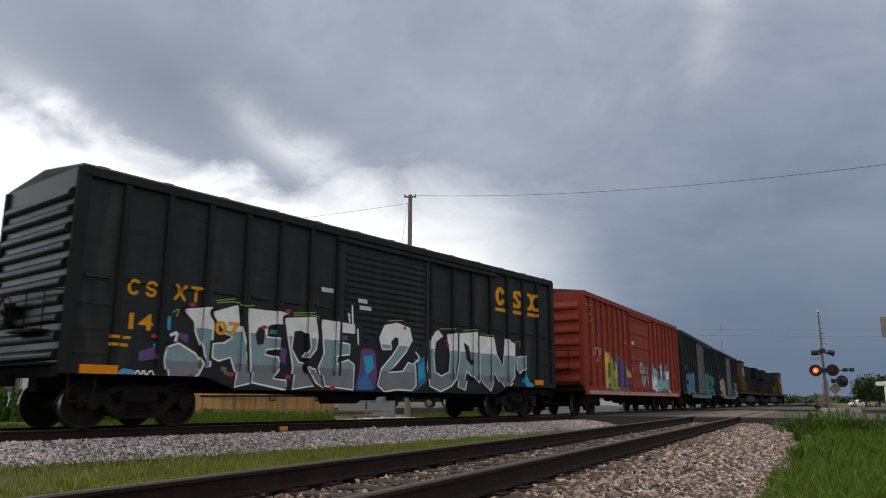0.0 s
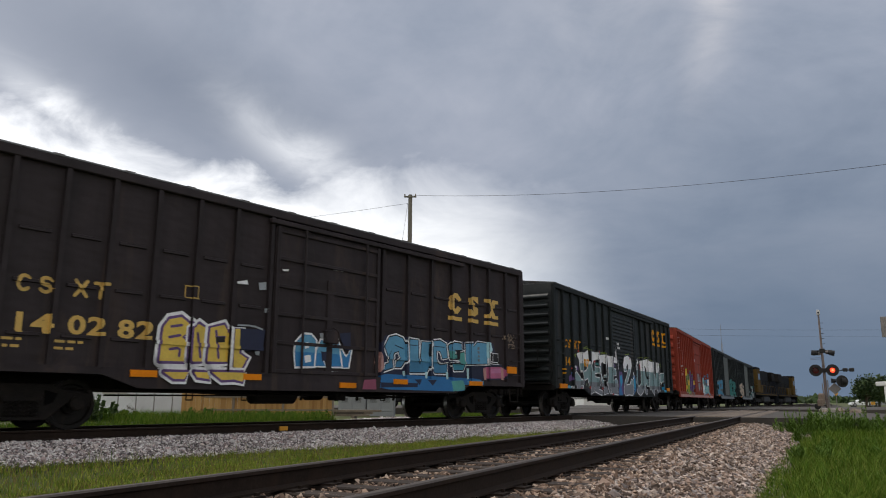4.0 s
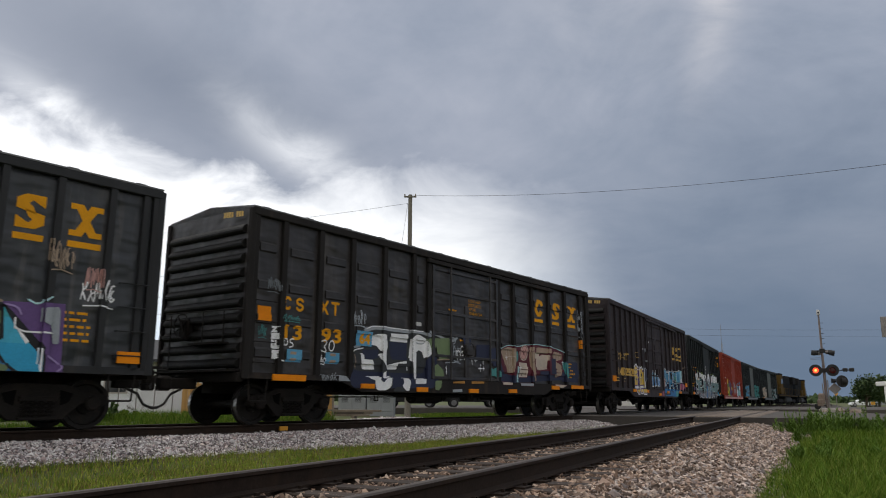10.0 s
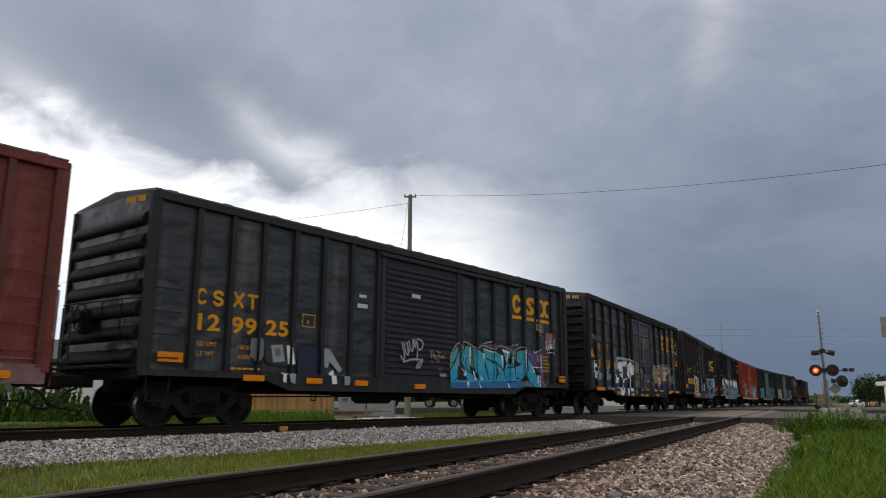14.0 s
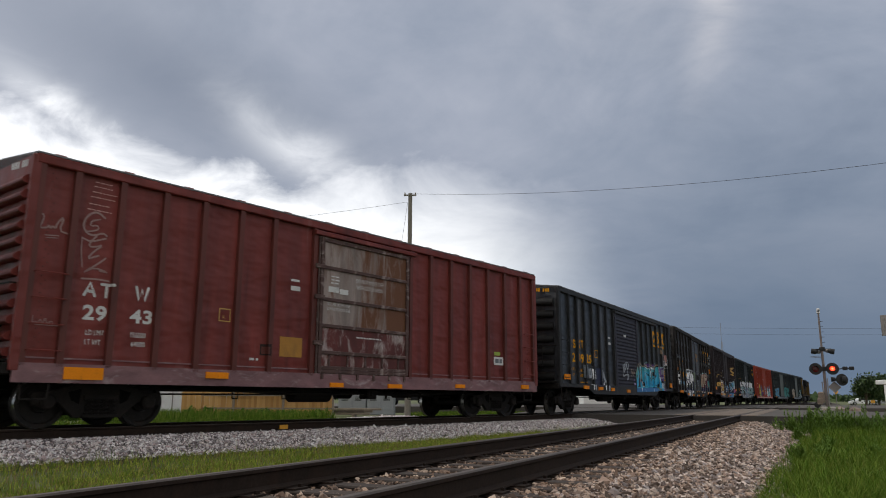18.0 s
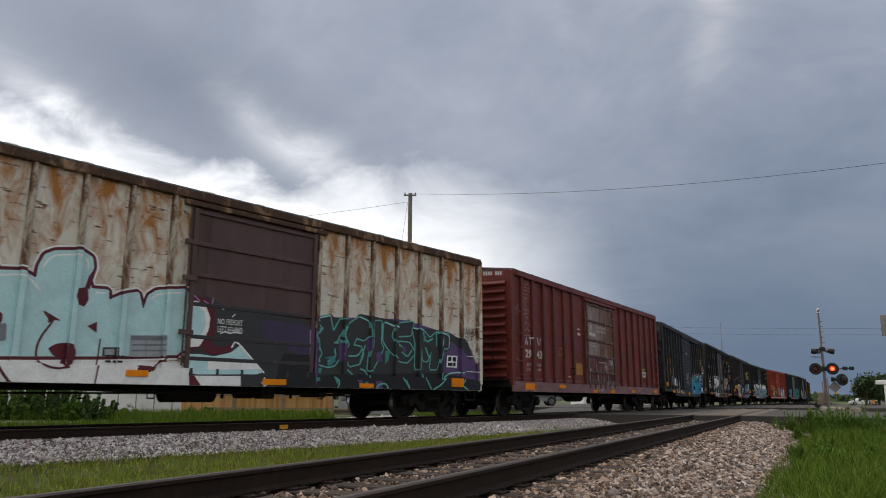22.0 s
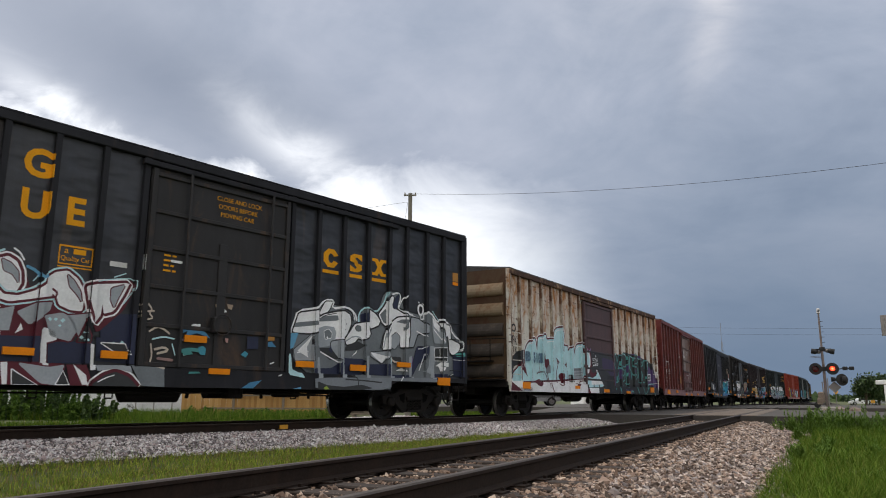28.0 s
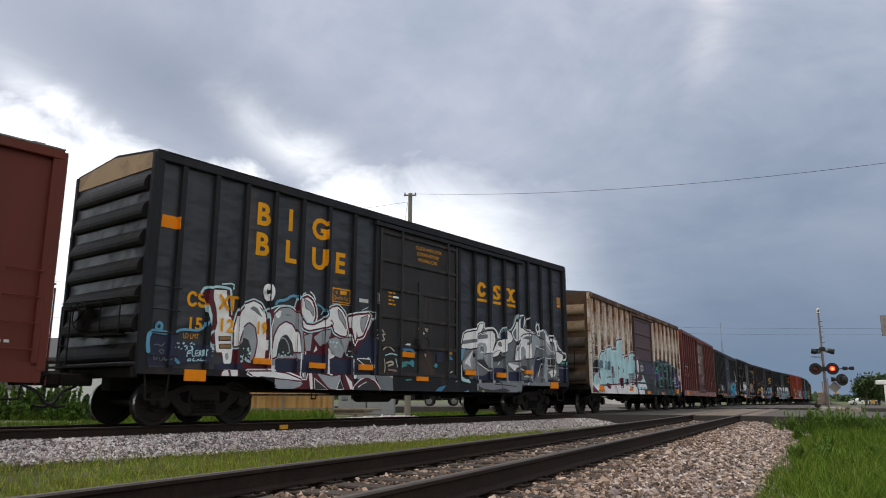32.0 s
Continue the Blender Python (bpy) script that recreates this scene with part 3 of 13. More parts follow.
def strip(fn, a, b, step, offs, zs, name, mat, **tags):
    """A band along a track: offsets and heights across, swept from a to b."""
    n = max(2, int((b - a) / step) + 1)
    vs, fs, k = [], [], len(offs)
    for s in np.linspace(a, b, n):
        for o, z in zip(offs, zs):
            x, y, _ = fn(float(s), o)
            vs.append((x, y, z))
    for i in range(n - 1):
        for j in range(k - 1):
            fs.append((i * k + j, i * k + j + 1, (i + 1) * k + j + 1, (i + 1) * k + j))
    return solid(name, raw(name, np.array(vs), np.array(fs), mat), None, **tags)


def ground():
    bm = bmesh.new()
    rings = [0, 15, 30, 60, 120, 300, 900, 3000]
    n = 40
    prev = [bm.verts.new((10, 30, GROUND))]
    for r in rings[1:]:
        ring = [bm.verts.new((10 + r * math.cos(2 * math.pi * i / n), 30 + r * math.sin(2 * math.pi * i / n), GROUND)) for i in range(n)]
        for i in range(n):
            j = (i + 1) % n
            if len(prev) == 1:
                bm.faces.new((prev[0], ring[i], ring[j]))
            else:
                bm.faces.new((prev[i], prev[j], ring[j], ring[i])[::-1])
        prev = ring
    bmesh.ops.recalc_face_normals(bm, faces=bm.faces[:])
    solid("ground", bm, M["ground"], None, label="weedy level ground beside the tracks, green with bare patches", category="ground", kind="structure")


ground()
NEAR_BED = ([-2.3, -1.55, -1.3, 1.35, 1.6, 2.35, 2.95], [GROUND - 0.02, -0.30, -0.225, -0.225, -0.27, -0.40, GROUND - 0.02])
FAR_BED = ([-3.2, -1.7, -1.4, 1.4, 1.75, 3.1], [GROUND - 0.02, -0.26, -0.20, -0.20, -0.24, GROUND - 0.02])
strip(near_track, -40, 260, 2.0, *NEAR_BED, "ballast_bed_near", M["bed"], label="dark brown bed under the tan ballast of the nearer track", category="ballast", kind="structure")
strip(far_track, -60, 300, 2.0, *FAR_BED, "ballast_bed_far", M["bed"], label="dark brown bed under the pale grey ballast of the train's track", category="ballast", kind="structure")


def rail_profile():
    """Half outline of a rail, top at 0."""
    half = [(0.0365, -0.012), (0.0365, -0.036), (0.009, -0.048), (0.009, -0.140), (0.075, -0.158), (0.075, -0.170)]
    top = [(0.026, -0.001), (-0.026, -0.001)]
    return top + [(-a, z) for a, z in half] + [(a, z) for a, z in reversed(half)]


def rail_mesh(fn, a, b, step, off):
    prof = rail_profile()
    k = len(prof)
    n = int((b - a) / step) + 1
    bm = bmesh.new()
    rows = []
    for s in np.linspace(a, b, n):
        rows.append([])
        for o, z in prof:
            x, y, _ = fn(float(s), off - o)
            rows[-1].append(bm.verts.new((x, y, z)))
    for A, B in zip(rows, rows[1:]):
        for i in range(k):
            f = bm.faces.new((A[i], A[(i + 1) % k], B[(i + 1) % k], B[i]))
            f.material_index = 0 if i in (0, 1, k - 1) else 1
    bmesh.ops.recalc_face_normals(bm, faces=bm.faces[:])
    return bm


def track(name, fn, a, b, step, tie_a, tie_b, label):
    t = tagged(new(name), label=label, category="railway track", kind="structure")
    for off in (-0.7525, 0.7525):
        me = to_mesh("rail", rail_mesh(fn, a, b, step, off), [M["railhead"], M["rail"]])
        part("rail", me, None, t, "dark rusty rail with a worn head")
    rnd = random.Random(5)
    tie = to_mesh("tie", boxes((-1.3, 1.3, -0.115, 0.115, -0.18, 0.0), bev=0.012), M["tie"])
    plate = to_mesh("tie_plate", boxes((-0.16, 0.16, -0.09, 0.09, -0.004, 0.012), (-0.13, -0.10, -0.06, -0.03, 0.0, 0.035), (0.10, 0.13, 0.03, 0.06, 0.0, 0.035), (-0.13, -0.10, 0.03, 0.06, 0.0, 0.03)), M["rail"])
    s = tie_a
    while s < tie_b:
        x, y, h = fn(s)
        ob = part("tie", tie, None, t, at=pose(x, y, -0.188, 0, 0, -math.degrees(h) + rnd.uniform(-1.5, 1.5)))
        if name == "near_track_rails" and s < 30:
            for off in (-0.7525, 0.7525):
                part("tie_plate", plate, None, ob, at=(off, 0, 0.004))
        s += 0.53 + rnd.uniform(-0.03, 0.03)
    return t


track("near_track_rails", near_track, -30, 240, 1.0, -10, 56, "nearer railway track on timber ties in tan ballast")
track("far_track_rails", far_track, -60, 300, 1.0, -26, 40, "railway track in pale ballast under the freight train")


def scatter(name, spots, size, mat, seed, label, category="ballast"):
    """Loose stones: spots (n, 3) are their centres; angular lumps of about that size."""
    rng = np.random.default_rng(seed)
    # crushed stone: eight faces, six knocked-about corners, turned any way
    bv = np.array([(0.62, 0, 0), (-0.62, 0, 0), (0, 0.62, 0), (0, -0.62, 0), (0, 0, 0.62), (0, 0, -0.62)])
    bf = np.array([(0, 2, 4), (2, 1, 4), (1, 3, 4), (3, 0, 4), (2, 0, 5), (1, 2, 5), (3, 1, 5), (0, 3, 5)])
    n = len(spots)
    V = bv[None] * rng.uniform(0.7, 1.15, (n, 6, 1)) + rng.normal(0, 0.14, (n, 6, 3))
    V = V * (size * np.exp(rng.normal(0, 0.34, (n, 1, 1)))) * rng.uniform(0.55, 1.25, (n, 1, 3))
    q = rng.normal(0, 1, (n, 4))
    q /= np.linalg.norm(q, axis=1)[:, None]
    w, x, y, z = q.T
    R = np.stack([1 - 2 * (y * y + z * z), 2 * (x * y - z * w), 2 * (x * z + y * w), 2 * (x * y + z * w), 1 - 2 * (x * x + z * z), 2 * (y * z - x * w), 2 * (x * z - y * w), 2 * (y * z + x * w), 1 - 2 * (x * x + y * y)], 1).reshape(n, 3, 3)
    V = np.einsum("nij,nkj->nki", R, V) * np.array([1, 1, 0.8]) + spots[:, None, :]
    F = (bf[None] + (np.arange(n) * len(bv))[:, None, None]).reshape(-1, 3)
    return solid(name, raw(name, V.reshape(-1, 3), F, mat, np.repeat(np.arange(n), 8)), None, label=label, category=category, kind="stuff")


def stones():
    rng = np.random.default_rng(3)

    def spread(fn, prof, a, b, near, count, lo, hi, lift):
        s = a + (b - a) * rng.random(count) ** near
        o = rng.uniform(lo, hi, count)
        z = np.interp(o, *prof) + rng.uniform(-0.022, 0.024, count) + lift
        P = np.array([fn(float(p), float(q))[:2] for p, q in zip(s, o)])
        return np.c_[P, z]

    scatter("ballast_stones", spread(near_track, NEAR_BED, 2.5, 27, 1.5, 62000, 1.25, 2.95, 0.006), 0.043, M["stone_tan"], 11, "loose tan and grey ballast stones on the track shoulder")
    scatter("ballast_stones", spread(near_track, NEAR_BED, 2.5, 27, 1.4, 22000, 0.86, 1.5, 0.004), 0.038, M["stone_brown"], 16, "brown-stained ballast stones at the tie ends")
    scatter("ballast_stones", spread(near_track, NEAR_BED, 1.5, 27, 1.3, 24000, -0.66, 0.66, 0.004), 0.034, M["stone_brown"], 12, "brownish ballast stones between the rails")
    scatter("ballast_stones", spread(near_track, NEAR_BED, 1.5, 27, 1.2, 7000, -1.5, -0.85, -0.004), 0.038, M["stone_brown"], 13, "brownish ballast stones beside the rail")
    scatter("ballast_stones", spread(far_track, FAR_BED, -16, 19, 1.0, 84000, 0.82, 2.75, 0.008), 0.036, M["stone_grey"], 14, "clean pale grey ballast stones beside the train's track")
    scatter("ballast_stones", spread(far_track, FAR_BED, -16, 19, 1.0, 5000, -0.66, 0.66, 0.0), 0.05, M["stone_grey"], 15, "pale grey ballast stones between the rails")

    # behind the camera the same ballast goes on
    scatter("ballast_stones", spread(near_track, NEAR_BED, -9, 2.6, 1.0, 9000, 0.9, 2.95, 0.006), 0.055, M["stone_tan"], 17, "loose tan ballast stones on the track shoulder")
    scatter("ballast_stones", spread(near_track, NEAR_BED, -9, 1.6, 1.0, 6000, -1.5, 0.66, 0.0), 0.05, M["stone_brown"], 18, "brownish ballast stones between the rails")


stones()


def blades(name, pts, tall, wide, mat, seed, label, lean=0.35, category="grass"):
    """Grass: every blade two quads, bent over."""
    rng = np.random.default_rng(seed)
    n = len(pts)
    h = tall * rng.uniform(0.45, 1.25, n)
    w = wide * rng.uniform(0.6, 1.3, n)
    a = rng.uniform(0, 2 * math.pi, n)
    b = rng.uniform(0, 2 * math.pi, n)
    ln = lean * rng.uniform(0.2, 1.3, n) * h
    sx, sy = np.cos(a) * w / 2, np.sin(a) * w / 2
    dx, dy = np.cos(b) * ln, np.sin(b) * ln
    V = np.zeros((n, 6, 3))
    for k, (up, bend, th) in enumerate(((0, 0, 1), (0.55, 0.35, 0.8), (1, 1, 0.12))):
        for j, sg in enumerate((-1, 1)):
            V[:, 2 * k + j, 0] = pts[:, 0] + dx * bend + sx * th * sg
            V[:, 2 * k + j, 1] = pts[:, 1] + dy * bend + sy * th * sg
            V[:, 2 * k + j, 2] = pts[:, 2] + h * up * (1 if k < 2 else 0.93)
    base = np.arange(n)[:, None] * 6
    F = np.concatenate([base + np.array([[0, 1, 3, 2]]), base + np.array([[2, 3, 5, 4]])])
    return solid(name, raw(name, V.reshape(-1, 3), F, mat, np.r_[np.arange(n), np.arange(n)]), None, label=label, category=category, kind="stuff")


def grass():
    rng = np.random.default_rng(8)

    def cloud(fn, a, b, near, count, lo, hi, z, thin=0.0, scale=1.6):
        s = a + (b - a) * rng.random(count) ** near
        o = rng.uniform(lo, hi, count)
        P = np.array([fn(float(p), float(q))[:2] for p, q in zip(s, o)])
        if thin:
            keep = np.array([noise.noise(Vector((x * scale, y * scale, 3))) > thin - 0.5 + rng.random() * 0.3 for x, y in P])
            P = P[keep]
        return np.c_[P, np.full(len(P), z)]

    tall = cloud(near_track, 3.5, 20, 1.5, 120000, 2.75, 7.5, GROUND, 0.12, 0.8)
    blades("tall_grass", tall, 0.22, 0.0055, M["grass"], 21, "lush tall green grass along the track shoulder", 0.65)
    blades("tall_grass", cloud(near_track, 3.5, 18, 1.5, 4000, 2.8, 7.0, GROUND), 0.13, 0.022, M["grass"], 26, "broad-leaved green weeds in the grass", 1.3)
    blades("tall_grass", cloud(near_track, 16, 27.5, 1.0, 42000, 3.0, 16, GROUND), 0.29, 0.012, M["grass"], 22, "tall green grass before the road", 0.5)
    blades("tall_grass", cloud(near_track, -8, 3.6, 1.0, 16000, 2.8, 7.5, GROUND), 0.2, 0.009, M["grass"], 28, "lush green grass along the track shoulder", 0.7)
    blades("tall_grass", cloud(near_track, 3.5, 13, 1.4, 9000, 2.52, 2.9, GROUND + 0.01, 0.46, 2.2), 0.17, 0.0065, M["grass"], 29, "ragged edge of green grass over the ballast", 0.8)
    blades("seed_grass", cloud(near_track, 3.5, 15, 1.5, 9000, 2.75, 7.2, GROUND + 0.03, 0.3, 1.1), 0.22, 0.006, M["seed_grass"], 30, "pale drooping seed grass in the green sward", 1.1)
    blades("grass_tufts", cloud(near_track, 5, 22, 1.4, 800, 2.55, 3.1, GROUND + 0.02), 0.16, 0.012, M["grass"], 23, "thin grass creeping into the ballast")
    # the strip between the tracks
    spots = []
    for _ in range(80000):
        v = 3 + 22 * rng.random() ** 1.1
        o = rng.uniform(-4.6, -1.45)
        x, y, _h = near_track(v, o)
        i = int(np.argmin((_X - x) ** 2 + (_Y - y) ** 2))
        d = (x - _X[i]) * math.cos(_H[i]) - (y - _Y[i]) * math.sin(_H[i])
        edge = 2.35 + 0.25 * noise.noise(Vector((x * 0.9, y * 0.9, 0)))
        if d > edge and (noise.noise(Vector((x * 2.2, y * 2.2, 1))) > -0.30 + 0.25 * rng.random()):
            spots.append((x, y, np.interp(o, *NEAR_BED) if o > -2.3 else GROUND + 0.04))
    for _ in range(16000):
        s = -16 + 40 * rng.random()
        o = 2.35 + abs(rng.normal(0, 1.1))
        x, y, h = far_track(s, o)
        u = x * math.cos(NEAR_H) - y * math.sin(NEAR_H) - NEAR_OFF
        if u < -1.4:
            spots.append((x, y, GROUND + 0.03))
    for _ in range(70000):
        x, y, _h = near_track(2 + 24 * rng.random(), rng.uniform(-13.0, -4.4))
        i = int(np.argmin((_X - x) ** 2 + (_Y - y) ** 2))
        d = (x - _X[i]) * math.cos(_H[i]) - (y - _Y[i]) * math.sin(_H[i])
        if d > 2.4 + 0.3 * noise.noise(Vector((x * 0.9, y * 0.9, 0))) and noise.noise(Vector((x * 2.2, y * 2.2, 1))) > -0.38 + 0.2 * rng.random():
            spots.append((x, y, GROUND + 0.02))
    blades("grass_strip", np.array(spots), 0.095, 0.0075, M["grass_dry"], 24, "short yellow-green grass between the two tracks", 0.6)
    pick = np.array(spots)[rng.random(len(spots)) < 0.035]
    keep = np.array([noise.noise(Vector((x * 1.7, y * 1.7, 7))) > 0.02 for x, y, _z in pick])
    blades("seed_grass", pick[keep], 0.24, 0.0065, M["seed_grass"], 31, "taller pale seed heads in the short grass", 0.45)
    blades("weed_leaves", pick[~keep], 0.07, 0.024, M["weed"], 32, "broad weed leaves low in the short grass", 1.4)
    # beyond the train
    P = []
    for _ in range(70000):
        s = -26 + 60 * rng.random()
        x, y, _h = far_track(s, -rng.uniform(2.6, 15))
        if ((x + 2.2) / 3.2) ** 2 + ((y - 34.0) / 8.0) ** 2 > 1 and not (-7.5 < x < -2.0 and y > 37):
            P.append((x, y, GROUND))
    Q = []
    for _ in range(16000):
        x = rng.uniform(-30, -5.4)
        Q.append((x, rng.uniform(32.5, 38.0), GROUND))
    blades("meadow_grass", np.array(Q), 0.46, 0.022, M["grass"], 27, "long green grass at the foot of the fence", 0.6)
    blades("meadow_grass", np.array(P), 0.20, 0.022, M["grass"], 25, "rough green grass beyond the train's track")


grass()


def road():
    """The level crossing: a road that runs across both tracks."""
    bm = bmesh.new()
    h = NEAR_H
    d, n = Vector((math.sin(h), math.cos(h), 0)), Vector((math.cos(h), -math.sin(h), 0))
    o = n * NEAR_OFF
    spans = [[(-120, -0.06), (-30, -0.06), (-12, -0.05), (-7.3, -0.03), (-0.86, -0.012)], [(-0.66, -0.02), (0.66, -0.02)], [(0.86, -0.012), (4, -0.02), (9, -0.14), (22, GROUND + 0.06), (160, GROUND + 0.05)]]
    for span in spans:
        row = []
        for u, z in span:
            a = o + n * u + d * (27.0 + (4.0 * max(0, -7.3 - u) if u < 0 else 0))
            b = o + n * u + d * (45.0 + (4.0 * max(0, -7.3 - u) if u < 0 else 0))
            row.append((bm.verts.new((a.x, a.y, z)), bm.verts.new((b.x, b.y, z)), bm.verts.new((a.x, a.y, z - 0.4)), bm.verts.new((b.x, b.y, z - 0.4))))
        for p, q in zip(row, row[1:]):
            bm.faces.new((p[0], q[0], q[1], p[1]))
            bm.faces.new((p[0], p[2], q[2], q[0]))
            bm.faces.new((p[1], q[1], q[3], p[3]))
    bmesh.ops.recalc_face_normals(bm, faces=bm.faces[:])
    r = solid("road", bm, M["asphalt"], None, label="worn grey asphalt road across the railway", category="road", kind="structure")
    # crossing panels on the nearer track
    k = 0
    rnd = random.Random(2)
    for v in np.arange(27.4, 44.5, 2.44):
        for o1, o2 in ((-0.64, -0.01), (0.01, 0.64), (0.86, 1.35), (-1.35, -0.86)):
            x, y, hh = near_track(float(v) + 1.22, 0)
            part("crossing_panel", boxes((o1, o2, -1.21, 1.21, -0.16, 0.002 + rnd.uniform(0, 0.004)), bev=0.015), M["panel"], r, at=pose(x, y, 0, 0, 0, -math.degrees(hh)))
            k += 1


road()

from mathutils.geometry import tessellate_polygon


# ---- rolling stock ----
HALF = 1.42      # plane of the side sheets
PROUD = 0.085    # depth of the side posts
WHEEL_R = 0.42
SILL_TOP = 1.05
SHARED = {}


def shared(key, make):
    if key not in SHARED:
        SHARED[key] = make()
    return SHARED[key]


def wheel_mesh():
    prof = [(0.10, -0.075), (0.15, -0.075), (0.17, -0.02), (0.33, -0.012), (0.355, -0.06), (WHEEL_R, -0.06), (WHEEL_R + 0.003, 0.045), (WHEEL_R + 0.028, 0.06), (WHEEL_R + 0.025, 0.085), (0.36, 0.088), (0.33, 0.03), (0.17, 0.03), (0.13, 0.09)]
    bm = lathe(prof, 32, "y")
    for f in bm.faces:
        c = f.calc_center_median()
        if math.hypot(c.x, c.z) > 0.395 and -0.062 < c.y < 0.05 and abs(f.normal.y) < 0.4:
            f.material_index = 1
    return to_mesh("wheel", bm, [M["wheel"], M["tread"]])


def sideframe_mesh():
    """Cast truck side frame: arched top, dropped belly, two near-black plates painted as the shade of openings beside
    the spring group.
    """
    out = [(-1.16, 0.56), (-1.12, 0.60), (-0.72, 0.64), (-0.45, 0.76), (0.45, 0.76), (0.72, 0.64), (1.12, 0.60), (1.16, 0.56), (1.12, 0.38), (0.98, 0.36), (0.86, 0.46), (0.70, 0.42), (0.42, 0.17), (-0.42, 0.17), (-0.70, 0.42), (-0.86, 0.46), (-0.98, 0.36), (-1.12, 0.38)]
    bm = prism(out, "y", -0.06, 0.06)
    bmesh.ops.bevel(bm, geom=bm.edges[:], offset=0.012, segments=1, affect="EDGES")
    # no holes are cut: near-black plates on the face carry the openings' darkness
    for sx in (-1, 1):
        pts = [(0.34 * sx, 0.66), (0.56 * sx, 0.60), (0.50 * sx, 0.46), (0.36 * sx, 0.40)]
        prism(pts if sx > 0 else pts[::-1], "y", -0.066, -0.058, bm)
    for f in bm.faces:
        if f.calc_center_median().y < -0.0655:
            f.material_index = 1
    return to_mesh("side_frame", bm, [M["steel"], M["gap"]])


def spring_mesh():
    bm = bmesh.new()
    prev, turns, n = None, 4, 48
    for i in range(n + 1):
        a = 2 * math.pi * turns * i / n
        p = Vector((0.055 * math.cos(a), 0.055 * math.sin(a), 0.25 * i / n))
        if prev is not None:
            rod(bm, prev, p, 0.014, 5)
        prev = p
    return to_mesh("spring", bm, M["steel"])


def truck(car, x, wheels):
    """One two-axle truck: side frames with springs and bearing caps, bolster, brake beam and wheelsets."""
    for sy in (-1, 1):
        fr = part("side_frame", shared("sideframe", sideframe_mesh), None, car, "cast steel truck side frame", at=pose(x, sy * 1.0, 0, 0, 0, 0 if sy < 0 else 180))
        for dx in (-0.20, -0.07, 0.07, 0.20):
            part("spring", shared("spring", spring_mesh), None, fr, at=(dx, -0.075, 0.22))
        part("spring_seat", shared("seat", lambda: to_mesh("spring_seat", boxes((-0.30, 0.30, -0.13, 0.0, 0.17, 0.225), (-0.30, 0.30, -0.12, 0.0, 0.47, 0.56), bev=0.012), M["steel"])), None, fr)
        for ax in (-0.89, 0.89):
            part("bearing_cap", shared("cap", lambda: to_mesh("bearing_cap", lathe([(0.13, 0.03), (0.13, -0.07), (0.10, -0.10), (0.04, -0.105)], 14, "y"), M["steel"])), None, fr, at=(ax, -0.05, WHEEL_R + 0.02))
    part("bolster", shared("bolster", lambda: to_mesh("bolster", boxes((-0.2, 0.2, -1.05, 1.05, 0.48, 0.70), bev=0.03), M["steel"])), None, car, at=(x, 0, 0))
    part("brake_beam", shared("beam", lambda: to_mesh("brake_beam", boxes((-0.42, -0.36, -0.72, 0.72, 0.30, 0.40), (0.36, 0.42, -0.72, 0.72, 0.30, 0.40), (-0.46, -0.40, -0.80, -0.66, 0.22, 0.5), (0.40, 0.46, -0.80, -0.66, 0.22, 0.5)), M["steel"])), None, car, at=(x, 0, 0))
    for ax in (-0.89, 0.89):
        ws = part("wheelset", shared("axle", lambda: to_mesh("wheelset", lathe([(0.07, -0.98), (0.085, -0.75), (0.08, 0), (0.085, 0.75), (0.07, 0.98)], 12, "y"), M["wheel"])), None, car, "steel axle with two wheels", at=(x + ax, 0, WHEEL_R))
        for sy in (-1, 1):
            part("wheel", shared("wheel", wheel_mesh), None, ws, at=pose(0, sy * 0.78, 0, 0, 0, 0 if sy < 0 else 180))
        wheels.append((ws, x + ax))


def coupler(car, x, sgn):
    bm = bmesh.new()
    box(bm, 0, 0.62, -0.09, 0.09, 0.72, 0.94, bev=0.02)
    box(bm, 0.55, 0.80, -0.17, 0.04, 0.68, 0.98, bev=0.04)
    box(bm, 0.62, 0.86, 0.06, 0.17, 0.70, 0.96, bev=0.04)
    part("coupler", bm, M["steel"], car, at=pose(x, 0, 0, 0, 0, 0 if sgn > 0 else 180))
    pts = [(0.1, -0.32, 0.72), (0.35, -0.30, 0.62), (0.52, -0.24, 0.42), (0.75, -0.16, 0.34), (0.95, -0.05, 0.36)]
    part("air_hose", rods([pts], 0.026, 7), M["rubber"], car, "black rubber air hose", at=pose(x, 0, 0, 0, 0, 0 if sgn > 0 else 180))
    lever = [(0.02, -1.35, 0.78), (0.06, -1.35, 0.95), (0.10, -0.6, 0.98), (0.30, -0.15, 1.0)]
    part("uncoupling_lever", rods([lever], 0.016, 5), M["steel"], car, at=pose(x, 0, 0, 0, 0, 0 if sgn > 0 else 180))


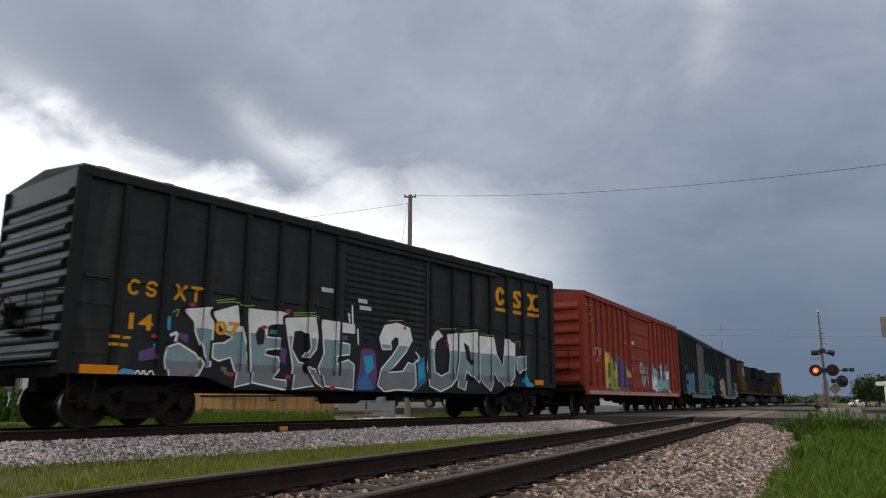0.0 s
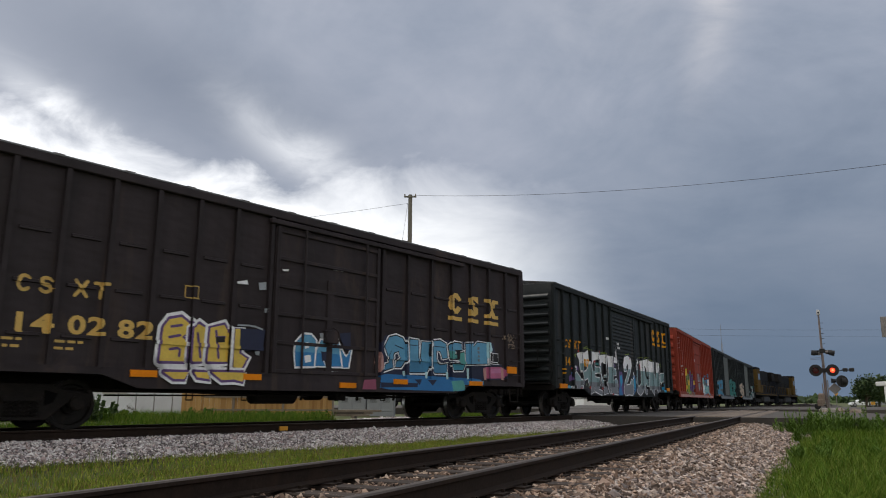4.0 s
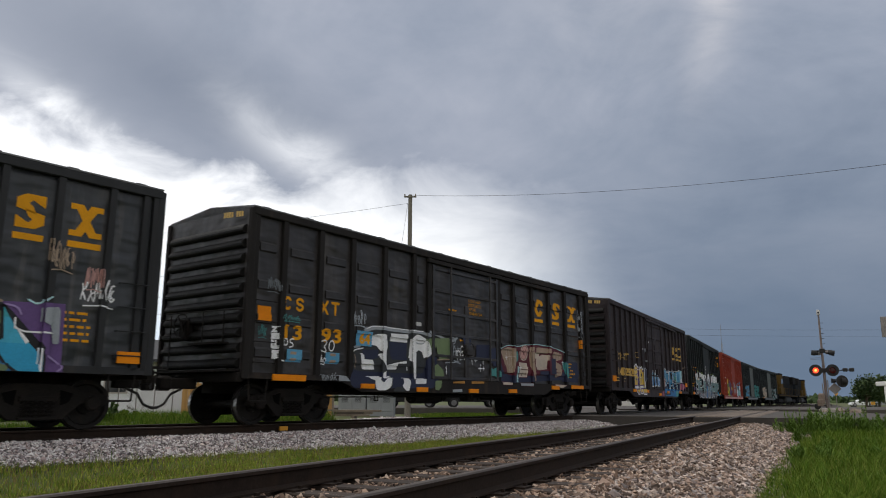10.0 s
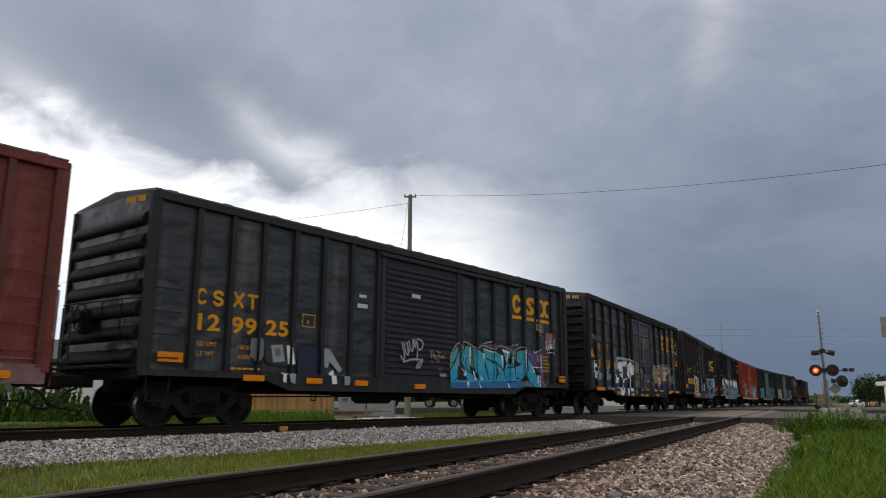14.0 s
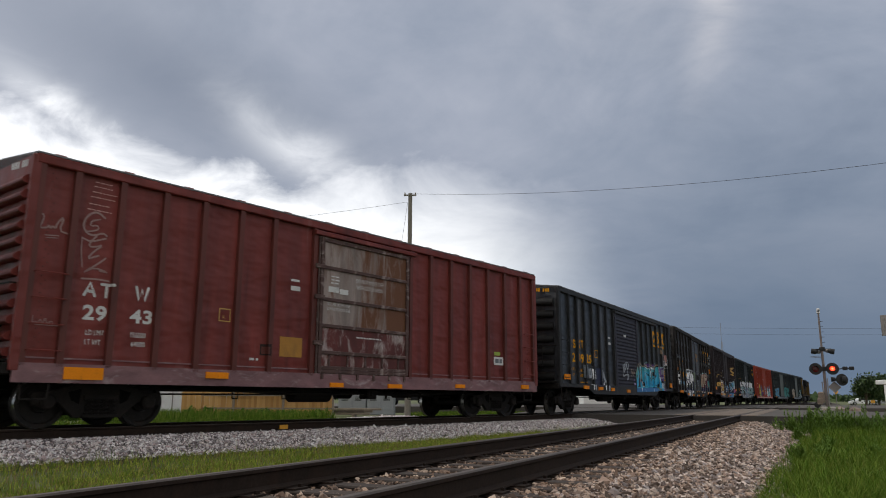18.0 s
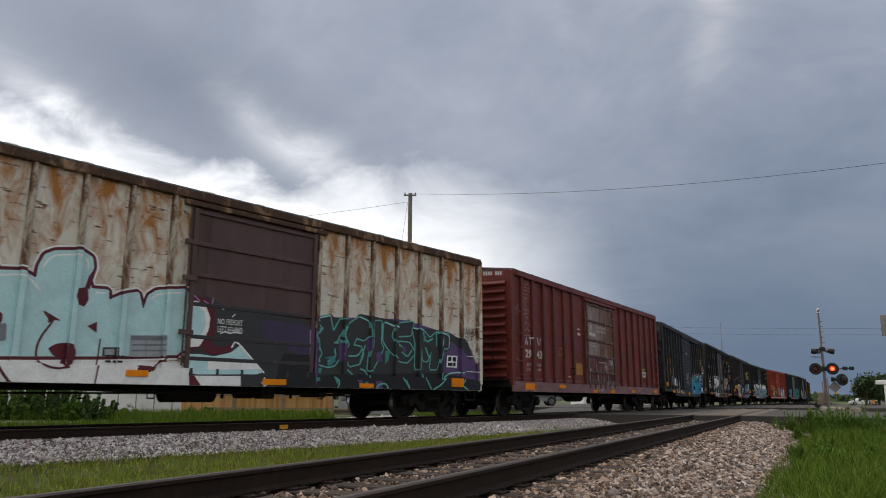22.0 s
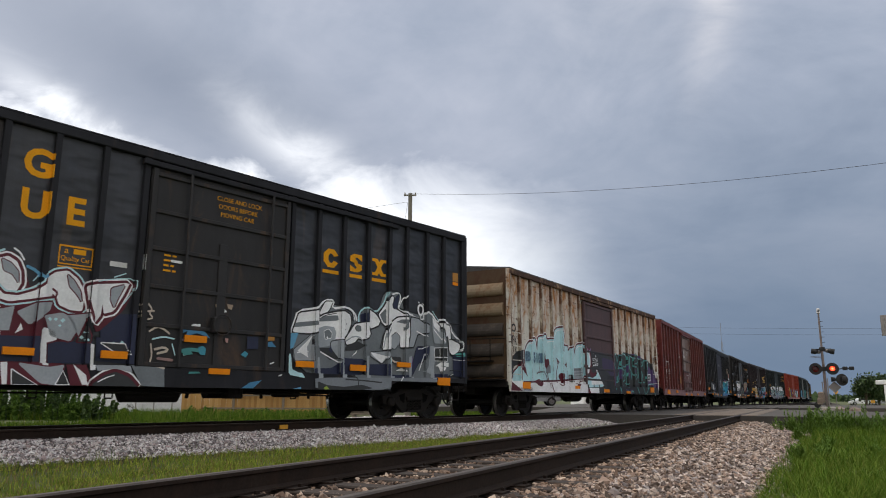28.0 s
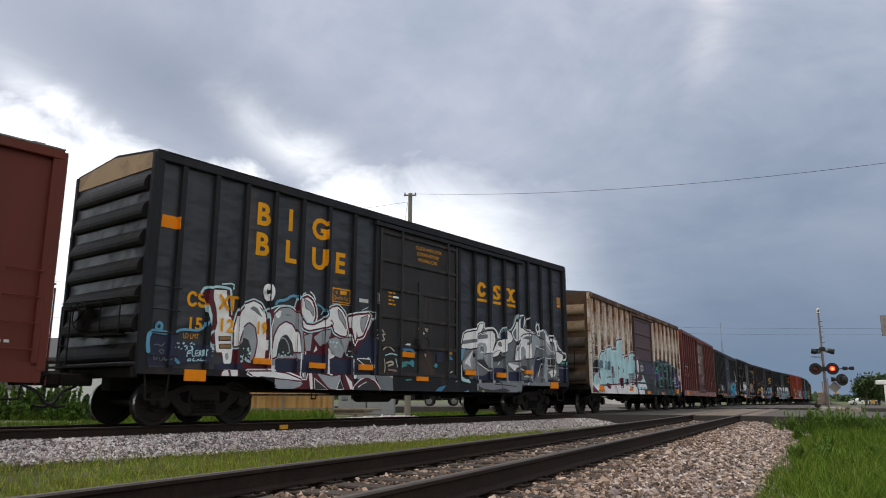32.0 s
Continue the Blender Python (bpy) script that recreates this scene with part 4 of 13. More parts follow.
def side_plane(bm_faces, spans, depth, mat_list, bands=(), foot=(0.745, 99.0)):
    """Lay flat shapes (polygons in x, z with a layer number and a material index) on the side sheet, over posts, door and sill.
    spans: stretches (x0, x1, how far they stand out); bands: the same for the pressed beads, by height."""
    bm = bmesh.new()
    for poly, layer, mi in bm_faces:
        try:
            f = bm.faces.new([bm.verts.new((x, layer, z)) for x, z in poly])
            f.material_index = mi
        except ValueError:
            pass

    def cut(k, at):
        near = [f for f in bm.faces if min(v.co[k] for v in f.verts) < at < max(v.co[k] for v in f.verts)]
        if near:
            geom = list({e for f in near for e in f.edges} | {v for f in near for v in f.verts}) + near
            no = (1, 0, 0) if k == 0 else (0, 0, 1)
            bmesh.ops.bisect_plane(bm, geom=geom, plane_co=tuple(at * c for c in no), plane_no=no, dist=1e-5)

    for p0, p1, _d in spans:
        cut(0, p0)
        cut(0, p1)
    cut(2, SILL_TOP)
    cut(2, foot[0])
    if foot[1] < 90:
        cut(2, 0.935)
        cut(0, foot[1])
        cut(0, -foot[1])
    for z0, z1 in bands:
        cut(2, z0)
        cut(2, z1)
    vs, fs, mi = [], [], []
    for f in bm.faces:
        c = f.calc_center_median()
        if c.z < foot[0] or (abs(c.x) > foot[1] and c.z < 0.935):
            continue
        over = next((p for p in spans if p[0] < c.x < p[1]), None)
        out = over[2] if over else 0.0
        if c.z < SILL_TOP:
            over, out = None, PROUD
        elif not over and any(z0 < c.z < z1 for z0, z1 in bands):
            out = 0.036
        y0 = -(HALF + depth + out)
        idx = []
        for v in f.verts:
            idx.append(len(vs))
            vs.append((v.co.x, y0 - 0.0007 * v.co.y - 0.003, v.co.z))
        fs.append(idx)
        mi.append(f.material_index)
        if over:
            n = len(f.verts)
            for i in range(n):
                a, b = f.verts[i].co, f.verts[(i + 1) % n].co
                if abs(a.x - over[0]) < 1e-4 and abs(b.x - over[0]) < 1e-4 and abs(a.z - b.z) > 1e-3:
                    k = len(vs)
                    yy = 0.0007 * a.y + 0.002
                    vs += [(a.x - yy, y0 - 0.003, a.z), (b.x - yy, y0 - 0.003, b.z), (b.x - yy, y0 + out, b.z), (a.x - yy, y0 + out, a.z)]
                    fs.append([k, k + 1, k + 2, k + 3])
                    mi.append(f.material_index)
    bm.free()
    me = bpy.data.meshes.new("paint_shapes")
    me.from_pydata(vs, [], fs)
    for m in mat_list:
        me.materials.append(m)
    me.polygons.foreach_set("material_index", mi)
    me.update()
    return me


def stroke(pts, w, taper=1.0):
    """A brush stroke: quads along a line with mitred joints and round-ish ends."""
    P = [Vector(p) for p in pts]
    out = []
    n = len(P)
    L, R = [], []
    for i in range(n):
        d = (P[min(i + 1, n - 1)] - P[max(i - 1, 0)])
        d = d.normalized() if d.length > 1e-6 else Vector((1, 0))
        nn = Vector((-d.y, d.x))
        ww = w / 2 * (1 if i < n - 1 else taper)
        L.append(P[i] + nn * ww)
        R.append(P[i] - nn * ww)
    for i in range(n - 1):
        out.append([L[i][:], R[i][:], R[i + 1][:], L[i + 1][:]])
    for q in (P[0], P[-1]):
        out.append([(q.x + w / 2 * math.cos(a), q.y + w / 2 * math.sin(a)) for a in [2 * math.pi * k / 10 for k in range(10)]])
    return out


def arc(cx, cz, rx, rz, a0, a1, n=9):
    return [(cx + rx * math.cos(radians(a0 + (a1 - a0) * i / n)), cz + rz * math.sin(radians(a0 + (a1 - a0) * i / n))) for i in range(n + 1)]


# loops, hooks, wedges and waves: the strokes of the big sprayed pieces
GLYPHS = [
    [arc(0.5, 0.55, 0.40, 0.42, 215, -30) + [(0.98, 0.0)], [(0.2, 0.35), (0.8, 0.3)]],
    [[(0.0, 0.05), (0.2, 0.92), (0.45, 0.28), (0.68, 0.98), (1.0, 0.15)]],
    [[(0.1, 0.98), (0.2, 0.45)] + arc(0.52, 0.32, 0.32, 0.3, 170, 400)],
    [arc(0.5, 0.5, 0.44, 0.48, 60, 330), arc(0.55, 0.45, 0.2, 0.22, 60, 300)],
    [[(0.05, 0.92), (0.95, 0.8), (0.2, 0.5), (0.95, 0.3), (0.05, 0.02)]],
    [[(0.5, 1.08), (0.12, 0.5), (0.5, 0.0), (0.9, 0.5), (0.5, 1.08)]],
    [[(0.05, 0.1), (0.35, 0.65), (0.2, 1.0)], [(0.35, 0.65), (0.75, 0.75), (1.0, 1.1)], [(0.4, 0.5), (0.85, 0.1)]],
    [arc(0.3, 0.72, 0.26, 0.25, -60, 250), arc(0.68, 0.3, 0.3, 0.27, 120, 430)],
    [[(0.0, 0.9), (0.5, 1.0), (0.42, 0.4), (0.62, 0.0)], [(0.5, 0.9), (1.0, 0.7), (0.85, 0.35)]],
    [[(0.1, 0.0), (0.3, 0.75), (0.6, 0.9), (0.95, 0.6), (0.6, 0.35), (1.02, 0.0)]],
]


_GROUP = [0]


def grouped(fn):
    """Every call makes one mark of its own."""
    def inner(*a, **k):
        out = fn(*a, **k)
        _GROUP[0] += 1
        return [f if len(f) == 4 else (*f, _GROUP[0]) for f in out]
    return inner


@grouped
def piece(x0, z0, w, h, count, seed, fill, edge, halo=None, fill2=None, shine=None, fat=0.17, order=None, wild=0.08, shade=None):
    """A wall piece of letter-like bubbles that spell nothing: cloud, drop shade, edge, fill, second tone and shine, from the back to the front."""
    rnd = random.Random(seed)
    faces, cell = [], w / count
    lay = 0
    glyphs = []
    for i in range(count):
        g = GLYPHS[(order[i] if order else rnd.randrange(len(GLYPHS)))]
        sx, sz, tilt = cell * rnd.uniform(1.0, 1.3), h * rnd.uniform(0.85, 1.08), rnd.uniform(-wild, wild)
        ox, oz = x0 + cell * i + rnd.uniform(-0.05, 0.05) * cell, z0 + rnd.uniform(-0.05, 0.05) * h
        glyphs.append([[(ox + (px + tilt * pz) * sx, oz + pz * sz) for px, pz in line] for line in g])
    ww = fat * h

    def put(width, key, dx=0.0, dz=0.0, clip=None, taper=1.0):
        nonlocal lay
        for g in glyphs:
            for line in g:
                for q in stroke([(a + dx, b + dz) for a, b in line], width, taper):
                    if clip and sum(p[1] for p in q) / len(q) < clip:
                        continue
                    lay += 0.02
                    faces.append((q, lay, key))

    if halo:
        put(ww * 2.1, halo)
    if shade:
        put(ww * 1.35, shade, ww * 0.45, -ww * 0.4)
    put(ww * 1.5, edge)
    put(ww * 1.0, fill)
    if fill2:
        put(ww * 0.98, fill2, clip=z0 + h * 0.55)
    if shine:
        put(ww * 0.16, shine, -ww * 0.22, ww * 0.2)
    return faces


@grouped
def wild(x0, z0, w, h, count, seed, fills, line, halo=None, shine=None, lean=0.35, edge=0.055):
    """A sharp-edged wall piece: leaning shards side by side, outlined, with notches and shine; it spells nothing."""
    rnd = random.Random(seed)
    out, lay = [], 0.0
    cell = w / count
    shards = []
    for i in range(count):
        a = x0 + cell * (i + rnd.uniform(-0.12, 0.12))
        b = a + cell * rnd.uniform(1.0, 1.35)
        t0, t1 = z0 + h * rnd.uniform(0.62, 1.05), z0 + h * rnd.uniform(0.62, 1.05)
        b0, b1 = z0 + h * rnd.uniform(-0.08, 0.14), z0 + h * rnd.uniform(-0.08, 0.14)
        k = lean * cell * rnd.uniform(-1, 1)
        mid = (a + b) / 2 + k
        zn = z0 + h * rnd.uniform(0.3, 0.6)
        poly = [(a + k, t0), (mid, t0 - h * rnd.uniform(-0.08, 0.2)), (b + k, t1), (b - cell * rnd.uniform(0.0, 0.35), zn), (b, b1), (mid, b1 + h * rnd.uniform(-0.05, 0.22)), (a, b0), (a + cell * rnd.uniform(0.0, 0.3), zn + h * rnd.uniform(-0.1, 0.1))]
        shards.append((poly, rnd.choice(fills)))

    def closed(poly, width, key):
        nonlocal lay
        for p, q in zip(poly, poly[1:] + poly[:1]):
            for f in stroke([p, q], width):
                lay += 0.004
                out.append((f, lay, key))

    if halo:
        for poly, _ in shards:
            closed(poly, edge * 5.5, halo)
    for poly, key in shards:
        closed(poly, edge * 2.0, line)
        lay += 0.02
        c = (sum(p[0] for p in poly) / 8, sum(p[1] for p in poly) / 8)
        for p, q in zip(poly, poly[1:] + poly[:1]):
            out.append(([p, q, c], lay, key))
        # a second tone low in the shard, and thin inner lines
        lay += 0.02
        k2 = rnd.choice(fills)
        if k2 != key:
            out.append(([poly[3], poly[4], poly[5], c], lay, k2))
            out.append(([c, poly[5], poly[6], poly[7]], lay, k2))
        for _ in range(2):
            p, q = rnd.choice(poly), rnd.choice(poly)
            a1 = (c[0] * 0.4 + p[0] * 0.6, c[1] * 0.4 + p[1] * 0.6)
            b1 = (c[0] * 0.6 + q[0] * 0.4, c[1] * 0.6 + q[1] * 0.4)
            for f in stroke([a1, b1], edge * 0.8)[:1]:
                lay += 0.01
                out.append((f, lay, line))
        if shine:
            p, q = poly[0], poly[7]
            for f in stroke([(p[0] + edge * 1.6, p[1] - edge * 1.5), (q[0] + edge * 1.6, q[1])], edge * 0.7)[:1]:
                lay += 0.01
                out.append((f, lay, shine))
    return out


@grouped
def scrawl(x0, z0, w, h, seed, key, width=0.025, n=5):
    """A quick marker tag: letter-like strokes in a row that spell nothing, with a tail under them."""
    rnd = random.Random(seed)
    out, lay, cell = [], 14, w / n
    for i in range(n):
        g = GLYPHS[rnd.randrange(len(GLYPHS))]
        sx, sz, tilt = cell * rnd.uniform(0.75, 1.1), h * rnd.uniform(0.6, 1.0), rnd.uniform(-0.05, 0.3)
        ox, oz = x0 + cell * i, z0 + rnd.uniform(0.0, 0.22) * h
        for row in g:
            for q in stroke([(ox + (px + tilt * pz) * sx, oz + pz * sz) for px, pz in row], width * rnd.uniform(0.7, 1.1))[:-2]:
                lay += 0.01
                out.append((q, lay, key))
    for q in stroke([(x0 + w * 0.1, z0 - h * 0.08), (x0 + w * 0.55, z0 - h * 0.02), (x0 + w * 0.95, z0 - h * 0.12)], width * 0.8):
        out.append((q, lay + 0.02, key))
    return out


def lettered(text, x0, z0, size, key, spread=1.0, fat=0.0, layer=1.0, narrow=1.0, fit=None):
    """Text in the built-in font; fit: the box x0, x1, z0, z1 that the letters (without fat) shall fill."""
    vs, fs = letters(text, size, spread, fat)
    if fit:
        b = letters(text, size, spread, 0.0)[0]
        bx0, bx1 = min(v[0] for v in b), max(v[0] for v in b)
        bz0, bz1 = min(v[1] for v in b), max(v[1] for v in b)
        kx, kz = (fit[1] - fit[0]) / (bx1 - bx0), (fit[3] - fit[2]) / (bz1 - bz0)
        vs = [(fit[0] + (x - bx0) * kx, fit[2] + (z - bz0) * kz) for x, z in vs]
    else:
        vs = [(x0 + x * narrow, z0 + z) for x, z in vs]
    # every letter is a mark of its own
    own = list(range(len(vs)))

    def root(i):
        while own[i] != i:
            i = own[i]
        return i

    for f in fs:
        for i in f[1:]:
            own[root(i)] = root(f[0])
    _GROUP[0] += 1
    return [([vs[i] for i in f], layer, key, (_GROUP[0], root(f[0]) if size > 0.2 else 0)) for f in fs]


@grouped
def plate(x0, x1, z0, z1, key, layer=2.0):
    return [([(x0, z0), (x1, z0), (x1, z1), (x0, z1)], layer, key)]


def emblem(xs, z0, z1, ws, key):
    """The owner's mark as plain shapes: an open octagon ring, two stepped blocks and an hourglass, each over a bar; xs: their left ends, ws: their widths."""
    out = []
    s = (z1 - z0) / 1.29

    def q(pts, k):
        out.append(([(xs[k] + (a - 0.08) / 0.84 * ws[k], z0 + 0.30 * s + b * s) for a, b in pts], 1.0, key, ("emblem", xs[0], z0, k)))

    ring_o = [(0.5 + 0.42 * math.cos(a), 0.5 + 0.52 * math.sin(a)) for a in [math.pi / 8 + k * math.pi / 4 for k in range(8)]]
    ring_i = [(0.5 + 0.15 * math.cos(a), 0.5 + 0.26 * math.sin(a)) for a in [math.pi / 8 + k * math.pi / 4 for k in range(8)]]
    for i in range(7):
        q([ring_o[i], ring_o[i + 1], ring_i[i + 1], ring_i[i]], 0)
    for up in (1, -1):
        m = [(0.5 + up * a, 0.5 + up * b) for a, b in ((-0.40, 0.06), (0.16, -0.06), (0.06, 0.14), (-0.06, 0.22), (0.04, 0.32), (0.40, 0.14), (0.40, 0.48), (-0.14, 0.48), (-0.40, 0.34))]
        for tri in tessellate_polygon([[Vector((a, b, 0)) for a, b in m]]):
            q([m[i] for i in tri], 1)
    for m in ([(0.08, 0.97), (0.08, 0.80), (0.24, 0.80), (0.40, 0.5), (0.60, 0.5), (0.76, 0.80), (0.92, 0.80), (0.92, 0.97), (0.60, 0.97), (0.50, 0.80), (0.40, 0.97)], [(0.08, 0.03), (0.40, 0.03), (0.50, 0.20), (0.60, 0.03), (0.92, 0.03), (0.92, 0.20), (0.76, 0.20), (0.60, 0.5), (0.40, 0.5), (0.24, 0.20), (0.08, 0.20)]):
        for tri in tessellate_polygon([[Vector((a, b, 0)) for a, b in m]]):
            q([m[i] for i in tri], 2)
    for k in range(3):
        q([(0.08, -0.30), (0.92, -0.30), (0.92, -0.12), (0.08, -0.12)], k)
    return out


def small_print(x, z, w, rows, h, key, seed=1, layer=1.2):
    """Unreadable stencilling as bars."""
    rnd, out = random.Random(seed), []
    for r in range(rows):
        ww, a = w * rnd.uniform(0.75, 1.0), 0.0
        while a < ww - 0.02:
            b = min(ww, a + h * rnd.uniform(1.2, 3.2))
            out += [(q, l, k, ("print", x, z)) for q, l, k, _n in plate(x + a, x + b, z - r * h * 1.9, z - r * h * 1.9 + h * 0.75, key, layer)]
            a = b + h * 0.7
    return out


def eased(pts, cut, shut=False, times=1):
    """The same path with its corners rounded, as a spray can leaves them."""
    for _ in range(times):
        if len(pts) < 3:
            return pts
        out = [] if shut else [pts[0]]
        for (ax, az), (bx, bz) in zip(pts, pts[1:] + (pts[:1] if shut else [])):
            out += [(ax + (bx - ax) * cut, az + (bz - az) * cut), (bx - (bx - ax) * cut, bz - (bz - az) * cut)]
        pts = out if shut else out + [pts[-1]]
    return pts


@grouped
def line(pts, w, key, layer):
    return [(q, layer, key) for q in stroke(eased(pts, 0.25), w)]


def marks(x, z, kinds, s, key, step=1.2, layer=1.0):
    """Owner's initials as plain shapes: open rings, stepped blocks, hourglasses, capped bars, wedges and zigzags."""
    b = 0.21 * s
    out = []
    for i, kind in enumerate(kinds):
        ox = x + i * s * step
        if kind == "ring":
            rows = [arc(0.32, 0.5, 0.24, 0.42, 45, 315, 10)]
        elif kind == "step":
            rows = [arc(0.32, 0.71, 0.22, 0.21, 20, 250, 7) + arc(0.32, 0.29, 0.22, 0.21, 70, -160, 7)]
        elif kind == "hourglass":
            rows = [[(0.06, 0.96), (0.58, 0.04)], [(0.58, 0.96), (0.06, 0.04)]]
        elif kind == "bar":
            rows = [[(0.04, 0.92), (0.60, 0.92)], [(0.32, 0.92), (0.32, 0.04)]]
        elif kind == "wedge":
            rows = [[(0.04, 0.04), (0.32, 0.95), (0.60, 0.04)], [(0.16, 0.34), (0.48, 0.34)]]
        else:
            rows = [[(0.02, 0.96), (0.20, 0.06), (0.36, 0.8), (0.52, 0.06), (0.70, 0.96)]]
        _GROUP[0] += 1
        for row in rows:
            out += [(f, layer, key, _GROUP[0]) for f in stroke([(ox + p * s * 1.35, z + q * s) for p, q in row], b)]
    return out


def bands(faces, cuts, keys):
    """Cut flat shapes at heights and paint each band its own colour, from the bottom up."""
    out = []
    for poly, layer, _k, n in faces:
        for lo, hi, key in zip([-9, *cuts], [*cuts, 9], keys):
            p = poly
            for lim, sg in ((lo, 1), (hi, -1)):
                q = []
                for a, b in zip(p, p[1:] + p[:1]):
                    ia, ib = sg * (a[1] - lim) >= 0, sg * (b[1] - lim) >= 0
                    if ia:
                        q.append(a)
                    if ia != ib:
                        f = (lim - a[1]) / (b[1] - a[1])
                        q.append((a[0] + f * (b[0] - a[0]), lim))
                p = q
            if len(p) > 2:
                out.append((p, layer, key, n))
    return out


@grouped
def flat(pts, fill, edge, ew, halo, layer):
    """A plain sprayed shape with an optional edge line and a line round it."""
    out = []
    pts = eased(pts, 0.1, True) if len(pts) > 4 else pts
    loop = pts + pts[:1]
    if halo:
        out += [(q, layer + 0.1, halo) for q in stroke(loop, ew * 2 + 0.06)]
    if edge:
        out += [(q, layer + 0.2, edge) for q in stroke(loop, ew * 2)]
    return out + [([pts[i] for i in tri], layer + 0.34, fill) for tri in tessellate_polygon([[Vector((x, z, 0)) for x, z in pts]])]


@grouped
def letter(pts, cuts, keys, edge, ew, halo, hw, layer):
    """A sprayed letter that fades from one colour to the next at the cuts, with an edge line and a line round that."""
    out = []
    loop = pts + pts[:1]
    if halo:
        out += [(q, layer + 0.1, halo) for q in stroke(loop, hw * 2)]
    out += [(q, layer + 0.2, edge) for q in stroke(loop, ew * 2)]
    fills = [([pts[i] for i in tri], layer + 0.34, keys[0], 0) for tri in tessellate_polygon([[Vector((x, z, 0)) for x, z in pts]])]
    return out + [f[:3] for f in bands(fills, list(cuts), list(keys))]


def boxcar(tag, L=15.5, H=4.5, skin="green", posts=(7, 6), door=(-0.6, 2.6), door_kind="plug", door_skin=None, end_skin=None, end_ribs=7, roof_ribs=13, post_w=0.09, beads=(), sill="fish", refl=(), paint_faces=(), mats=(), label="", end_flat=False, roof_bumps=True, end_label=None, chord=None, gable_patch=None, post_skin=None, post_xs=None, rib_skin=None, sill_skin=None, rivets=False, end_marks=None, trim=None, door_bars=None, bar_skin=None, low_bar=None, low_panels=None, sheets=None, rib_low=None):
    """An outside-braced boxcar. x runs forward, the side that is seen faces -y, z = 0 is the rail top."""
    car = thing("boxcar", label=label, category="boxcar", group="freight train cars")
    wheels = []
    sheet, mat = M[skin], M[trim or skin]
    dmat, emat = M[door_skin or skin], M[end_skin or skin]
    h2, FL = L / 2, 1.02
    # body shell
    part("body_shell", boxes((-h2 + 0.05, h2 - 0.05, -HALF, HALF, FL, H - 0.02)), sheet, car)
    part("top_chord", boxes((-h2, h2, -HALF - PROUD - 0.02, -HALF + 0.02, H - 0.16, H), bev=0.015), M[chord] if chord else mat, car)
    part("top_chord", boxes((-h2, h2, HALF - 0.02, HALF + PROUD + 0.02, H - 0.16, H), bev=0.015), M[chord] if chord else mat, car)
    # posts
    d0, d1 = door
    xs = list(np.linspace(-h2 + 0.05, d0 - 0.12, posts[0] + 1)) + list(np.linspace(d1 + 0.12, h2 - 0.05, posts[1] + 1))
    if post_xs:
        xs = [-h2 + 0.05, *post_xs, h2 - 0.05]
    pw = post_w
    spans = []
    pm = to_mesh("side_post", prism([(-pw * 0.62, 0.0), (-pw * 0.62, -PROUD), (pw * 0.62, -PROUD), (pw * 0.62, 0.0)], "z", FL - 0.02, H - 0.15), M[post_skin] if post_skin else mat)
    for x in xs:
        xx = x + (0.06 if x < -h2 + 0.2 else -0.06 if x > h2 - 0.2 else 0)
        spans.append((xx - pw * 0.62, xx + pw * 0.62))
        part("side_post", pm, None, car, at=(xx, -HALF, 0))
        part("side_post", pm, None, car, at=pose(xx, HALF, 0, 0, 0, 180))
    # sheets between the posts
    if sheets:
        for (a0, a1), (b0, b1) in zip(spans, spans[1:]):
            if d0 - 0.02 < (a1 + b0) / 2 < d1 + 0.02:
                continue
            w = round(b0 - a1, 2)
            me = shared(("sheet", sheets, w), lambda: to_mesh("side_sheet", boxes((-w / 2, w / 2, -0.0025, 0.0, FL + 0.04, H - 0.15)), M[sheets]))
            part("side_sheet", me, None, car, at=((a1 + b0) / 2, -HALF, 0))
    # pressed beads in the sheets
    if beads:
        for a, b in zip(xs, xs[1:]):
            if a < (d0 + d1) / 2 < b or b - a < 0.4:
                continue
            w = round(b - a - 2 * pw - 0.2, 2)
            for zb, dz in beads:
                me = shared(("bead", skin, w, dz), lambda: to_mesh("sheet_bead", prism([(0, 0), (-0.035, dz * 0.15), (-0.035, dz * 0.8), (0, dz)], "x", -w / 2, w / 2), sheet))
                part("sheet_bead", me, None, car, at=((a + b) / 2, -HALF, zb))
    # side sill
    if sill == "fish":
        out = [(-h2, FL + 0.03), (-h2, 0.93), (-h2 + 2.7, 0.93), (-h2 + 3.4, 0.70), (h2 - 3.4, 0.70), (h2 - 2.7, 0.93), (h2, 0.93), (h2, FL + 0.03)]
    else:
        out = [(-h2, FL + 0.03), (-h2, 0.74), (h2, 0.74), (h2, FL + 0.03)]
    for sy in (-1, 1):
        part("side_sill", prism(out, "y", sy * (HALF + 0.055) - 0.03, sy * (HALF + 0.055) + 0.03), M[sill_skin] if sill_skin else mat, car)
    if sill_skin:
        for a, b in ((-h2 + 0.1, d0 - 0.16), (d1 + 0.16, h2 - 0.1)):
            part("sill_lip", boxes((a, b, -HALF - 0.020, -HALF, 1.125, 1.15)), M[sill_skin] if sill_skin else mat, car)
    part("floor", boxes((-h2 + 0.1, h2 - 0.1, -HALF + 0.03, HALF - 0.03, 0.94, 1.0)), M["steel"], car)
    part("centre_sill", boxes((-h2 + 0.2, h2 - 0.2, -0.17, 0.17, 0.64, 0.93), bev=0.01), M["steel"], car)
    # roof
    peak = 0.20
